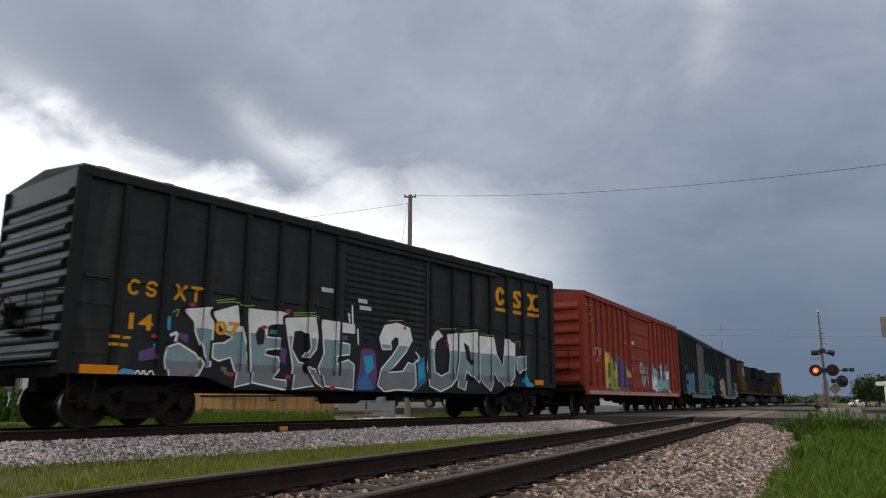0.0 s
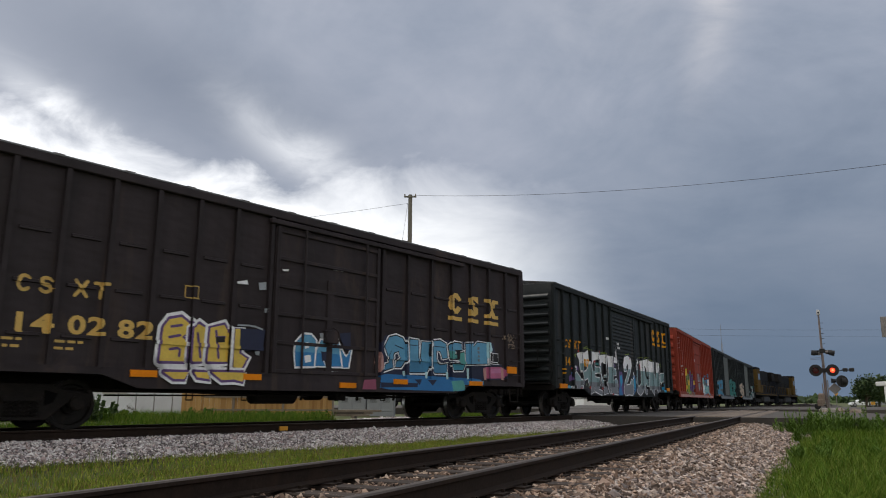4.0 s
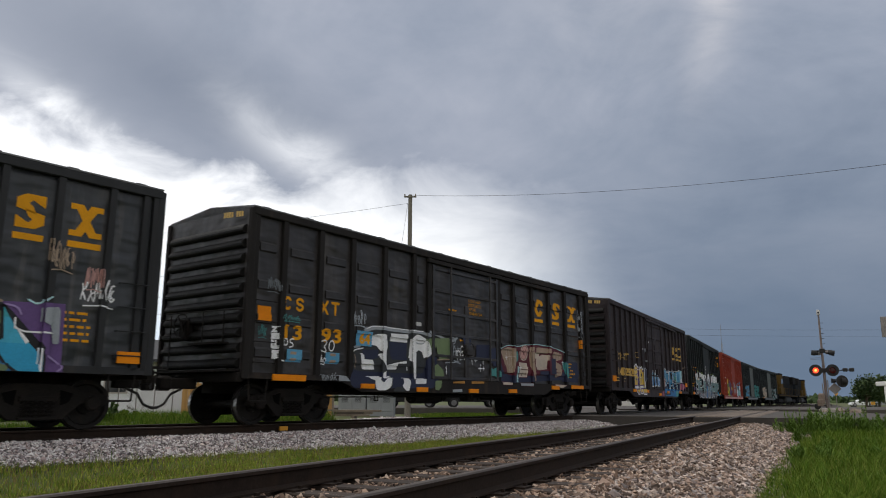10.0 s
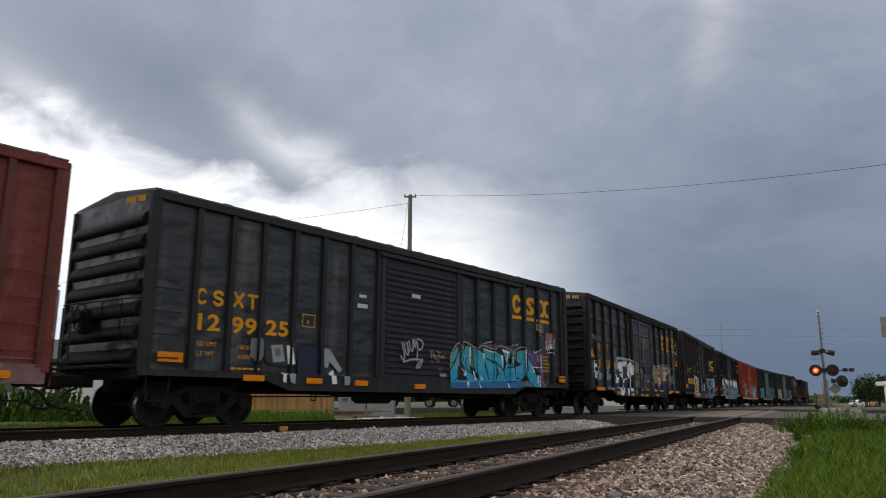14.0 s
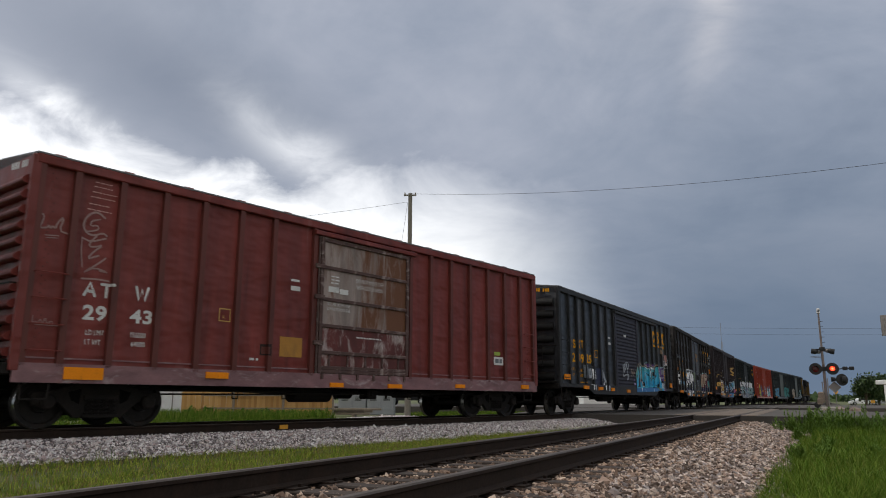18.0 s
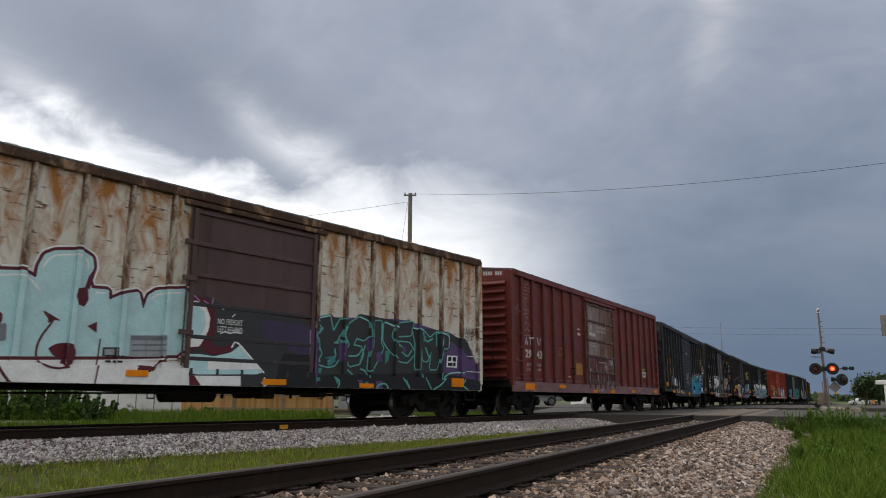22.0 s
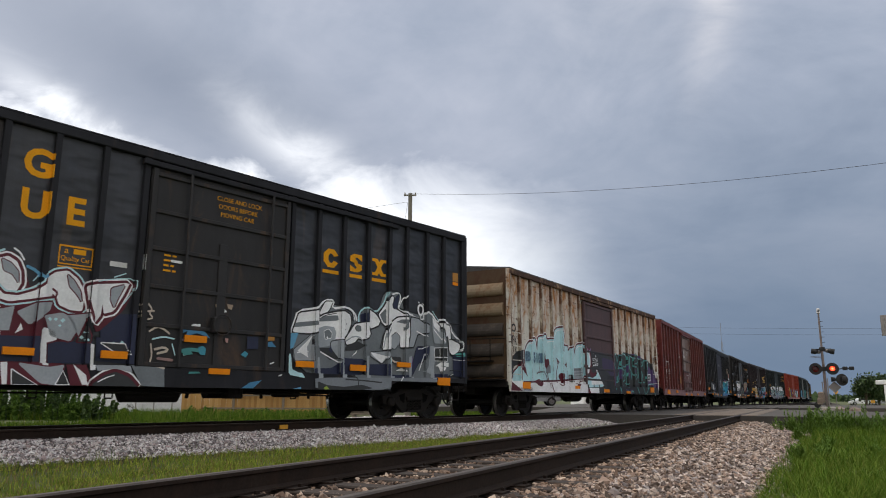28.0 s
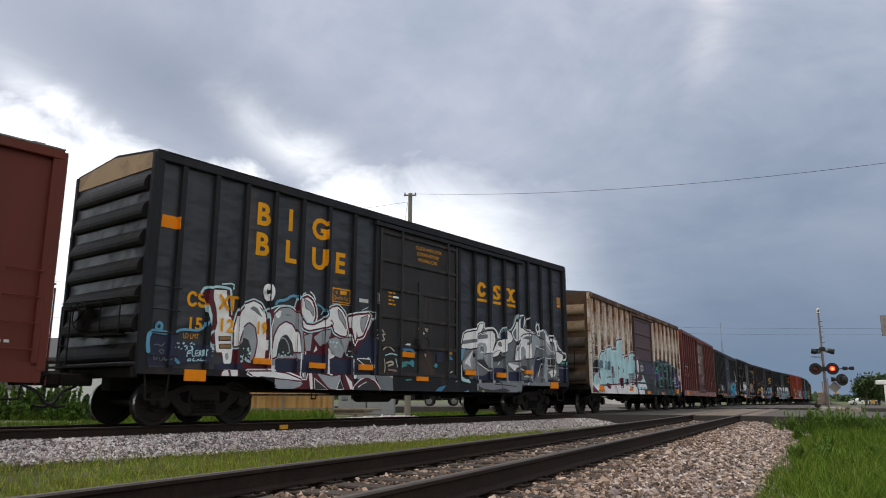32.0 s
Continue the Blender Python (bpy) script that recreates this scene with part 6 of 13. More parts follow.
    g += flat([(-4.12, 2.58), (-4.07, 2.66), (-3.95, 2.71), (-3.81, 2.64), (-3.73, 2.48), (-3.71, 2.3), (-3.78, 2.14), (-3.87, 2.11), (-4, 2.18), (-4.09, 2.34)], "snow", "wine", 0.05, "snow", 14.6)
    g += flat([(-4.04, 2.66), (-3.9, 2.61), (-3.77, 2.48), (-3.75, 2.29), (-3.86, 2.43), (-3.99, 2.47)], "silver", "wine", 0.015, None, 15)
    g += line([(-3.87, 2.84), (-3.78, 2.79), (-3.71, 2.68)], 0.03, "snow", 15.4)
    g += line([(-3.91, 2.09), (-3.7, 2.15), (-3.53, 2.23), (-3.36, 2.36)], 0.06, "snow", 15.8)
    g += flat([(-4.07, 2.21), (-3.95, 2.1), (-3.74, 2.1), (-3.48, 2.21), (-3.34, 2.34), (-3.32, 2.45), (-3.2, 2.55), (-3.01, 2.6), (-2.83, 2.48), (-2.69, 2.27), (-2.71, 1.94), (-2.91, 1.94), (-3.1, 2.01), (-3.16, 2.16), (-3.43, 2.09), (-3.86, 1.99), (-4.03, 2.03)], "snow", "wine", 0.04, "mint", 16.2)
    g += flat([(-3.01, 2.53), (-2.9, 2.45), (-2.77, 2.27), (-2.73, 2.09), (-2.83, 2.22), (-2.96, 2.34)], "silver", "wine", 0.02, None, 16.6)
    g += line([(-3.22, 2.26), (-3.14, 2.21), (-3.17, 2.12), (-3.21, 2.16)], 0.035, "wine", 17)
    g += flat([(-2.68, 2.37), (-2.51, 2.43), (-1.92, 2.52), (-2.01, 2.3), (-2.17, 1.99), (-2.34, 1.93), (-2.38, 2.1), (-2.39, 1.9), (-2.48, 1.76), (-2.61, 2.1)], "snow", "wine", 0.05, "snow", 17.4)
    g += flat([(-2.25, 2.39), (-2, 2.48), (-2.12, 2.2), (-2.17, 2.05), (-2.24, 2.18)], "silver", "wine", 0.02, None, 17.8)
    g += line([(-2.49, 2.48), (-2.21, 2.56), (-1.82, 2.61), (-1.83, 2.41), (-2, 2.14)], 0.02, "mint", 18.2)
    g += line([(-2.21, 2.59), (-2.01, 2.68)], 0.02, "mint", 18.6)
    g += flat([(-4.01, 1.85), (-3.77, 1.93), (-3.81, 1.54), (-3.94, 1.53)], "silver", "wine", 0.028, None, 18.6)
    g += flat([(-3.74, 1.84), (-3.47, 2), (-3.2, 2.05), (-3.23, 1.9), (-3.52, 1.64)], "silver", "wine", 0.028, None, 18.6)
    g += flat([(-3.31, 1.82), (-3.04, 1.89), (-2.85, 1.82), (-2.76, 1.61), (-2.86, 1.42), (-3.19, 1.49), (-3.26, 1.7)], "silver", "wine", 0.028, None, 18.6)
    g += flat([(-2.95, 1.85), (-2.59, 1.91), (-2.67, 1.7), (-2.73, 1.52)], "silver", "wine", 0.028, None, 18.6)
    g += flat([(-3.72, 1.5), (-3.65, 1.67), (-3.61, 1.57)], "snow", "wine", 0.028, None, 18.6)
    g += flat([(-2.74, 1.43), (-2.62, 1.7), (-2.56, 1.53), (-2.56, 1.43)], "coal", "wine", 0.028, None, 18.6)
    g += flat([(-3.35, 1.48), (-3.3, 1.63), (-3.11, 1.58), (-3.07, 1.44), (-3.23, 1.38)], "snow", "wine", 0.028, None, 18.6)
    g += line([(-3.65, 1.86), (-3.46, 1.97), (-3.47, 1.83)], 0.02, "snow", 18.6)
    g += line([(-3.44, 1.96), (-3.4, 1.77), (-3.25, 1.87)], 0.02, "snow", 18.6)
    g += line([(-4.01, 1.83), (-3.96, 1.75), (-3.84, 1.8)], 0.02, "snow", 18.6)
    g += flat([(-3.16, 1.77), (-3.13, 1.8), (-3.09, 1.78), (-3.12, 1.74)], "mint", None, 0, None, 19)
    g += flat([(-3.05, 1.76), (-3.01, 1.8), (-2.97, 1.77), (-3.01, 1.72)], "mint", None, 0, None, 19)
    g += flat([(-3.08, 1.67), (-3.05, 1.7), (-3.02, 1.67), (-3.05, 1.65)], "mint", None, 0, None, 19)
    g += flat([(-3.25, 1.77), (-3.22, 1.8), (-3.18, 1.77), (-3.21, 1.73)], "mint", None, 0, None, 19)
    g += flat([(-2.72, 1.5), (-2.68, 1.54), (-2.64, 1.5), (-2.67, 1.47)], "mint", None, 0, None, 19)
    g += flat([(-2.63, 1.46), (-2.6, 1.49), (-2.57, 1.46), (-2.6, 1.44)], "mint", None, 0, None, 19)
    g += flat([(-2.66, 1.59), (-2.64, 1.61), (-2.61, 1.59), (-2.63, 1.57)], "mint", None, 0, None, 19)
    g += flat([(-4.71, 1.42), (-4.69, 1.44), (-4.66, 1.42), (-4.68, 1.4)], "mint", None, 0, None, 19)
    g += flat([(-4.6, 1.47), (-4.58, 1.49), (-4.55, 1.47), (-4.57, 1.44)], "mint", None, 0, None, 19)
    g += flat([(-4.64, 1.38), (-4.61, 1.42), (-4.57, 1.39), (-4.6, 1.35)], "mint", None, 0, None, 19)
    g += flat([(-4.54, 1.41), (-4.52, 1.44), (-4.49, 1.41), (-4.51, 1.38)], "mint", None, 0, None, 19)
    g += flat([(-4.46, 1.45), (-4.44, 1.48), (-4.42, 1.46), (-4.44, 1.43)], "mint", None, 0, None, 19)
    g += flat([(-4.38, 1.4), (-4.36, 1.43), (-4.33, 1.4), (-4.35, 1.37)], "mint", None, 0, None, 19)
    g += flat([(-2.01, 1.45), (-1.97, 1.49), (-1.93, 1.46), (-1.97, 1.42)], "mint", None, 0, None, 19)
    g += flat([(-1.94, 1.39), (-1.91, 1.41), (-1.88, 1.39), (-1.91, 1.36)], "mint", None, 0, None, 19)
    g += flat([(-2.15, 1.44), (-2.12, 1.47), (-2.1, 1.45), (-2.12, 1.42)], "mint", None, 0, None, 19)
    g += flat([(-2.33, 1.43), (-1.91, 1.43), (-1.82, 1.26), (-2.11, 1.31)], "coal", "snow", 0.02, None, 19.4)
    g += flat([(-3.34, 1.55), (-3.24, 1.55), (-3.2, 1.01), (-3.29, 1.02)], "snow", None, 0, None, 19.8)
    g += flat([(-2.55, 1.4), (-2.45, 1.4), (-2.43, 0.97), (-2.52, 0.96)], "snow", None, 0, None, 19.8)
    g += flat([(-4.89, 1.18), (-4.79, 1.18), (-4.78, 0.96), (-4.87, 0.97)], "snow", None, 0, None, 19.8)
    g += flat([(-4.13, 1.48), (-4.04, 1.48), (-4.05, 0.96), (-4.08, 0.98)], "snow", None, 0, None, 19.8)
    g += flat([(-3.93, 1.04), (-3.42, 1.02), (-3.3, 0.69), (-3.9, 0.68)], "wine", None, 0, None, 20.2)
    g += flat([(-3.91, 1.04), (-3.81, 1.05), (-3.78, 0.71), (-3.85, 0.7)], "snow", None, 0, None, 20.6)
    g += flat([(-3.68, 1.05), (-3.19, 0.99), (-2.94, 1.04), (-3.03, 0.7), (-3.3, 0.73)], "silver", "wine", 0.02, None, 21)
    g += flat([(-3.73, 0.93), (-3.67, 0.89), (-3.35, 0.71), (-3.71, 0.71)], "coal", "snow", 0.02, None, 21.4)
    g += flat([(-3.05, 0.72), (-2.96, 0.93), (-2.85, 0.72)], "coal", "snow", 0.02, None, 21.8)
    g += flat([(-2.92, 1.04), (-2.59, 1.05), (-2.44, 0.7), (-2.82, 0.7)], "wine", None, 0, None, 22.2)
    g += flat([(-2.81, 1.05), (-2.58, 0.88), (-2.54, 0.72), (-2.63, 0.72)], "snow", None, 0, None, 22.6)
    g += flat([(-2.47, 0.73), (-2.28, 0.88), (-2.08, 0.95), (-1.84, 0.87), (-1.65, 0.69), (-2.44, 0.68)], "coal", "wine", 0.06, "snow", 23)
    g += line([(-2.37, 0.77), (-2.25, 0.84), (-2.1, 0.89)], 0.02, "snow", 23.4)
    g += flat([(-2.44, 1.05), (-1.83, 1.07), (-1.77, 0.94), (-2.09, 1), (-2.39, 0.95)], "silver", None, 0, None, 23.8)
    g += flat([(-1.81, 1.07), (-1.18, 1.05), (-1.15, 0.7), (-1.59, 0.72)], "smoke", None, 0, None, 24.2)
    g += flat([(-4.91, 0.76), (-4.61, 0.73), (-4.17, 0.78), (-4.3, 0.71), (-4.72, 0.7)], "silver", None, 0, None, 24.6)
    g += line([(-5.12, 2.3), (-4.98, 2.37), (-4.68, 2.46), (-4.46, 2.46), (-4.32, 2.43), (-4.29, 2.58), (-4.18, 2.71), (-4.02, 2.8)], 0.035, "mint", 25)
    g += line([(-4.83, 2.47), (-4.77, 2.55), (-4.57, 2.58), (-4.41, 2.7), (-4.24, 2.69)], 0.06, "sky_mid", 25)
    g += line([(-3.65, 2.58), (-3.51, 2.53), (-3.41, 2.42), (-3.33, 2.47)], 0.05, "sky_mid", 25)
    g += line([(-5.14, 2.68), (-5.13, 2.78), (-5.07, 2.84), (-5, 2.8), (-4.97, 2.69), (-5.02, 2.56), (-5.08, 2.54), (-5.14, 2.68)], 0.09, "snow", 25)
    g += line([(-3.46, 2.47), (-3.54, 2.36)], 0.02, "mint", 25)
    g += line([(-7.54, 1.81), (-7.55, 1.75), (-7.49, 1.72), (-7.43, 1.75), (-7.43, 1.83), (-7.49, 1.87), (-7.54, 1.81)], 0.055, "sky_mid", 25)
    g += line([(-7.71, 1.33), (-7.74, 1.48), (-7.73, 1.62), (-7.63, 1.7), (-7.49, 1.69), (-7.34, 1.68)], 0.08, "sky_mid", 25)
    g += line([(-7.15, 1.7), (-7.02, 1.77), (-6.81, 1.77), (-6.61, 1.78), (-6.48, 1.95)], 0.05, "sky_mid", 25)
    g += line([(-7.12, 1.22), (-7.04, 1.15)], 0.06, "sky_mid", 25)
    g += line([(-7.56, 1.27), (-7.53, 1.16), (-7.51, 1.24), (-7.48, 1.17), (-7.47, 1.26)], 0.018, "smoke", 25)
    g += line([(-7.44, 1.24), (-7.42, 1.17), (-7.37, 1.17), (-7.35, 1.26), (-7.32, 1.17), (-7.23, 1.21)], 0.018, "smoke", 25)
    g += line([(-7.55, 1.45), (-7.48, 1.47), (-7.42, 1.42), (-7.34, 1.5)], 0.016, "smoke", 25)
    g += line([(-7.45, 1.35), (-7.4, 1.38), (-7.34, 1.34), (-7.39, 1.29), (-7.45, 1.35)], 0.016, "smoke", 25)
    g += line([(-6.87, 1.27), (-6.87, 1.37), (-6.79, 1.39)], 0.022, "mint", 25)
    g += line([(-6.87, 1.33), (-6.8, 1.34)], 0.022, "mint", 25)
    g += line([(-6.77, 1.39), (-6.76, 1.28), (-6.71, 1.28)], 0.022, "mint", 25)
    g += line([(-6.64, 1.4), (-6.7, 1.38), (-6.69, 1.29), (-6.63, 1.3)], 0.022, "mint", 25)
    g += line([(-6.69, 1.33), (-6.64, 1.35)], 0.022, "mint", 25)
    g += line([(-6.61, 1.29), (-6.61, 1.4), (-6.56, 1.38), (-6.6, 1.34), (-6.54, 1.29)], 0.022, "mint", 25)
    g += line([(-6.55, 1.4), (-6.48, 1.41)], 0.022, "mint", 25)
    g += line([(-6.51, 1.4), (-6.51, 1.3)], 0.022, "mint", 25)
    g += line([(-6.85, 1.21), (-6.81, 1.24), (-6.77, 1.2), (-6.85, 1.19)], 0.02, "mint", 25)
    g += line([(-6.73, 1.24), (-6.75, 1.19), (-6.69, 1.2)], 0.02, "mint", 25)
    g += line([(-6.65, 1.2), (-6.63, 1.24), (-6.6, 1.21)], 0.02, "mint", 25)
    g += line([(-6.57, 1.25), (-6.57, 1.2), (-6.52, 1.21)], 0.02, "mint", 25)
    g += flat([(-7.07, 1.5), (-7.06, 1.52), (-7.04, 1.51), (-7.05, 1.49)], "mint", None, 0, None, 25)
    g += flat([(-7.11, 1.51), (-7.09, 1.53), (-7.07, 1.51), (-7.09, 1.49)], "mint", None, 0, None, 25)
    g += flat([(-6.79, 1.42), (-6.77, 1.44), (-6.74, 1.42), (-6.76, 1.4)], "mint", None, 0, None, 25)
    g += flat([(-7.07, 1.44), (-7.06, 1.46), (-7.04, 1.44), (-7.05, 1.43)], "mint", None, 0, None, 25)
    g += flat([(-7.1, 1.5), (-7.08, 1.52), (-7.07, 1.5), (-7.08, 1.49)], "mint", None, 0, None, 25)
    g += flat([(-6.79, 1.41), (-6.76, 1.44), (-6.74, 1.42), (-6.76, 1.39)], "mint", None, 0, None, 25)
    g += flat([(-6.84, 1.51), (-6.83, 1.52), (-6.81, 1.51), (-6.82, 1.49)], "mint", None, 0, None, 25)
    g += flat([(-6.91, 1.42), (-6.89, 1.45), (-6.86, 1.42), (-6.88, 1.4)], "mint", None, 0, None, 25)
    g += flat([(-6.81, 1.52), (-6.79, 1.55), (-6.77, 1.53), (-6.79, 1.51)], "mint", None, 0, None, 25)
    g += flat([(-6.89, 1.46), (-6.87, 1.47), (-6.86, 1.46), (-6.87, 1.44)], "mint", None, 0, None, 25)
    g += flat([(-6.99, 1.51), (-6.96, 1.54), (-6.93, 1.52), (-6.96, 1.49)], "mint", None, 0, None, 25)
    g += flat([(-6.81, 1.45), (-6.79, 1.47), (-6.78, 1.46), (-6.79, 1.44)], "mint", None, 0, None, 25)
    g += flat([(-6.8, 1.45), (-6.78, 1.48), (-6.75, 1.45), (-6.77, 1.43)], "mint", None, 0, None, 25)
    g += flat([(-6.82, 1.46), (-6.8, 1.48), (-6.78, 1.46), (-6.8, 1.44)], "mint", None, 0, None, 25)
    g += flat([(-6.92, 1.47), (-6.9, 1.48), (-6.89, 1.47), (-6.9, 1.45)], "mint", None, 0, None, 25)
    g += flat([(-7.03, 1.4), (-7.02, 1.41), (-7, 1.4), (-7.02, 1.39)], "mint", None, 0, None, 25)
    g += flat([(-7.14, 1.42), (-7.12, 1.44), (-7.11, 1.42), (-7.12, 1.41)], "mint", None, 0, None, 25)
    g += flat([(-6.95, 1.46), (-6.93, 1.48), (-6.91, 1.46), (-6.93, 1.44)], "mint", None, 0, None, 25)
    g += flat([(-6.76, 1.51), (-6.74, 1.53), (-6.72, 1.51), (-6.74, 1.49)], "mint", None, 0, None, 25)
    g += flat([(-7.08, 1.43), (-7.06, 1.44), (-7.04, 1.43), (-7.06, 1.41)], "mint", None, 0, None, 25)
    g += flat([(-7.01, 1.41), (-7, 1.43), (-6.98, 1.41), (-7, 1.4)], "mint", None, 0, None, 25)
    g += flat([(-6.93, 1.39), (-6.91, 1.41), (-6.9, 1.39), (-6.91, 1.38)], "mint", None, 0, None, 25)
    g += flat([(-6.33, 1.39), (-6.32, 1.41), (-6.3, 1.4), (-6.31, 1.38)], "mint", None, 0, None, 25)
    g += flat([(-6.39, 1.54), (-6.37, 1.56), (-6.34, 1.54), (-6.36, 1.51)], "mint", None, 0, None, 25)
    g += flat([(-6.32, 1.31), (-6.31, 1.32), (-6.3, 1.31), (-6.31, 1.3)], "mint", None, 0, None, 25)
    g += flat([(-6.35, 1.44), (-6.32, 1.47), (-6.29, 1.45), (-6.32, 1.42)], "mint", None, 0, None, 25)
    g += flat([(-6.4, 1.5), (-6.38, 1.52), (-6.36, 1.5), (-6.38, 1.48)], "mint", None, 0, None, 25)
    g += flat([(-6.31, 1.47), (-6.3, 1.48), (-6.28, 1.47), (-6.3, 1.46)], "mint", None, 0, None, 25)
    g += flat([(-6.34, 1.46), (-6.32, 1.47), (-6.3, 1.46), (-6.32, 1.44)], "mint", None, 0, None, 25)
    g += flat([(-6.38, 1.49), (-6.36, 1.51), (-6.35, 1.5), (-6.36, 1.48)], "mint", None, 0, None, 25)
    g += flat([(-6.35, 1.51), (-6.34, 1.52), (-6.32, 1.51), (-6.33, 1.5)], "mint", None, 0, None, 25)
    g += flat([(-6.32, 1.52), (-6.3, 1.54), (-6.28, 1.52), (-6.3, 1.5)], "mint", None, 0, None, 25)
    g += flat([(-6.31, 1.43), (-6.29, 1.45), (-6.27, 1.43), (-6.29, 1.42)], "mint", None, 0, None, 25)
    g += flat([(-6.39, 1.48), (-6.37, 1.51), (-6.34, 1.49), (-6.36, 1.46)], "mint", None, 0, None, 25)
    g += flat([(-5.5, 1.37), (-5.49, 1.38), (-5.47, 1.37), (-5.48, 1.36)], "mint", None, 0, None, 25)
    g += flat([(-5.68, 1.44), (-5.66, 1.46), (-5.64, 1.44), (-5.66, 1.42)], "mint", None, 0, None, 25)
    g += flat([(-5.67, 1.25), (-5.65, 1.26), (-5.64, 1.25), (-5.65, 1.23)], "mint", None, 0, None, 25)
    g += flat([(-5.73, 1.23), (-5.71, 1.25), (-5.68, 1.23), (-5.7, 1.2)], "mint", None, 0, None, 25)
    g += flat([(-5.48, 1.4), (-5.44, 1.44), (-5.4, 1.4), (-5.44, 1.37)], "mint", None, 0, None, 25)
    g += flat([(-5.57, 1.28), (-5.53, 1.31), (-5.5, 1.28), (-5.53, 1.25)], "mint", None, 0, None, 25)
    g += flat([(-5.62, 1.49), (-5.6, 1.51), (-5.58, 1.49), (-5.6, 1.47)], "mint", None, 0, None, 25)
    g += flat([(-5.5, 1.25), (-5.47, 1.28), (-5.42, 1.25), (-5.46, 1.21)], "mint", None, 0, None, 25)
    g += flat([(-5.66, 1.31), (-5.63, 1.35), (-5.59, 1.32), (-5.63, 1.28)], "mint", None, 0, None, 25)
    g += flat([(-5.56, 1.27), (-5.54, 1.3), (-5.51, 1.27), (-5.53, 1.25)], "mint", None, 0, None, 25)
    g += flat([(-5.55, 1.31), (-5.54, 1.33), (-5.51, 1.31), (-5.53, 1.29)], "mint", None, 0, None, 25)
    g += flat([(-5.46, 1.23), (-5.45, 1.24), (-5.43, 1.23), (-5.45, 1.22)], "mint", None, 0, None, 25)
    g += flat([(-5.46, 1.23), (-5.43, 1.26), (-5.4, 1.23), (-5.43, 1.2)], "mint", None, 0, None, 25)
    g += flat([(-5.72, 1.24), (-5.71, 1.25), (-5.69, 1.24), (-5.71, 1.22)], "mint", None, 0, None, 25)
    g += flat([(-5.46, 1.32), (-5.44, 1.33), (-5.42, 1.32), (-5.44, 1.31)], "mint", None, 0, None, 25)
    g += flat([(-5.71, 1.32), (-5.68, 1.34), (-5.65, 1.32), (-5.68, 1.29)], "mint", None, 0, None, 25)
    g += flat([(-5.52, 1.24), (-5.5, 1.25), (-5.48, 1.24), (-5.5, 1.22)], "mint", None, 0, None, 25)
    g += flat([(-5.73, 1.23), (-5.72, 1.24), (-5.71, 1.23), (-5.72, 1.22)], "mint", None, 0, None, 25)
    g += flat([(-5.52, 1.49), (-5.48, 1.52), (-5.45, 1.49), (-5.48, 1.46)], "mint", None, 0, None, 25)
    g += flat([(-5.52, 1.25), (-5.49, 1.28), (-5.46, 1.25), (-5.49, 1.23)], "mint", None, 0, None, 25)
    g += flat([(-5.51, 1.46), (-5.48, 1.49), (-5.45, 1.46), (-5.48, 1.43)], "mint", None, 0, None, 25)
    g += flat([(-5.66, 1.24), (-5.63, 1.27), (-5.59, 1.24), (-5.62, 1.21)], "mint", None, 0, None, 25)
    g += flat([(-5.61, 1.35), (-5.59, 1.37), (-5.58, 1.36), (-5.59, 1.34)], "mint", None, 0, None, 25)
    g += flat([(-5.74, 1.33), (-5.72, 1.35), (-5.69, 1.33), (-5.72, 1.3)], "mint", None, 0, None, 25)
    g += flat([(-5.49, 1.34), (-5.47, 1.35), (-5.46, 1.34), (-5.47, 1.32)], "mint", None, 0, None, 25)
    g += flat([(-5.65, 1.28), (-5.62, 1.31), (-5.59, 1.28), (-5.62, 1.26)], "mint", None, 0, None, 25)
    g += line([(-1.74, 2.14), (-1.65, 2.17), (-1.59, 2.08), (-1.66, 2), (-1.71, 1.93)], 0.03, "cream", 25)
    g += line([(-1.58, 2.18), (-1.49, 2.09), (-1.55, 2.01), (-1.46, 1.93), (-1.56, 1.9)], 0.03, "cream", 25)
    g += line([(-1.75, 2.02), (-1.46, 2.06)], 0.03, "cream", 25)
    g += line([(-1.7, 3.05), (-1.7, 2.81)], 0.045, "snow", 25)
    g += line([(-1.64, 2.5), (-1.63, 2.22)], 0.07, "silver", 25)
    g += flat([(-0.78, 1.64), (-0.76, 1.75), (-0.58, 1.8), (-0.37, 1.75), (-0.25, 1.63), (-0.36, 1.67), (-0.55, 1.72)], "sky_deep", None, 0, None, 25)
    g += flat([(-0.64, 1.89), (-0.51, 1.89), (-0.53, 1.83), (-0.62, 1.84)], "snow", None, 0, None, 25)
    g += flat([(-0.51, 1.45), (-0.41, 1.49), (-0.33, 1.43), (-0.35, 1.31), (-0.46, 1.32)], "teal_blue", None, 0, None, 25)
    g += flat([(-0.84, 1.39), (-0.71, 1.42), (-0.6, 1.32), (-0.81, 1.29)], "teal", None, 0, None, 25)
    g += flat([(0.46, 1.36), (0.55, 1.44), (0.64, 1.39), (0.58, 1.31)], "teal_blue", None, 0, None, 25)
    g += flat([(0.59, 1.73), (0.86, 1.74), (0.87, 1.49), (0.6, 1.48)], "navy", None, 0, None, 25)
    g += flat([(1.08, 1.64), (1.2, 1.67), (1.32, 1.56), (1.11, 1.55)], "sky_deep", None, 0, None, 25)
    g += flat([(1.07, 1.8), (1.27, 1.81), (1.27, 1.69), (1.07, 1.68)], "rust_orange", None, 0, None, 25)
    g += flat([(-0.06, 1.95), (0.02, 1.98), (0.01, 1.82), (-0.07, 1.82)], "snow", None, 0, None, 25)
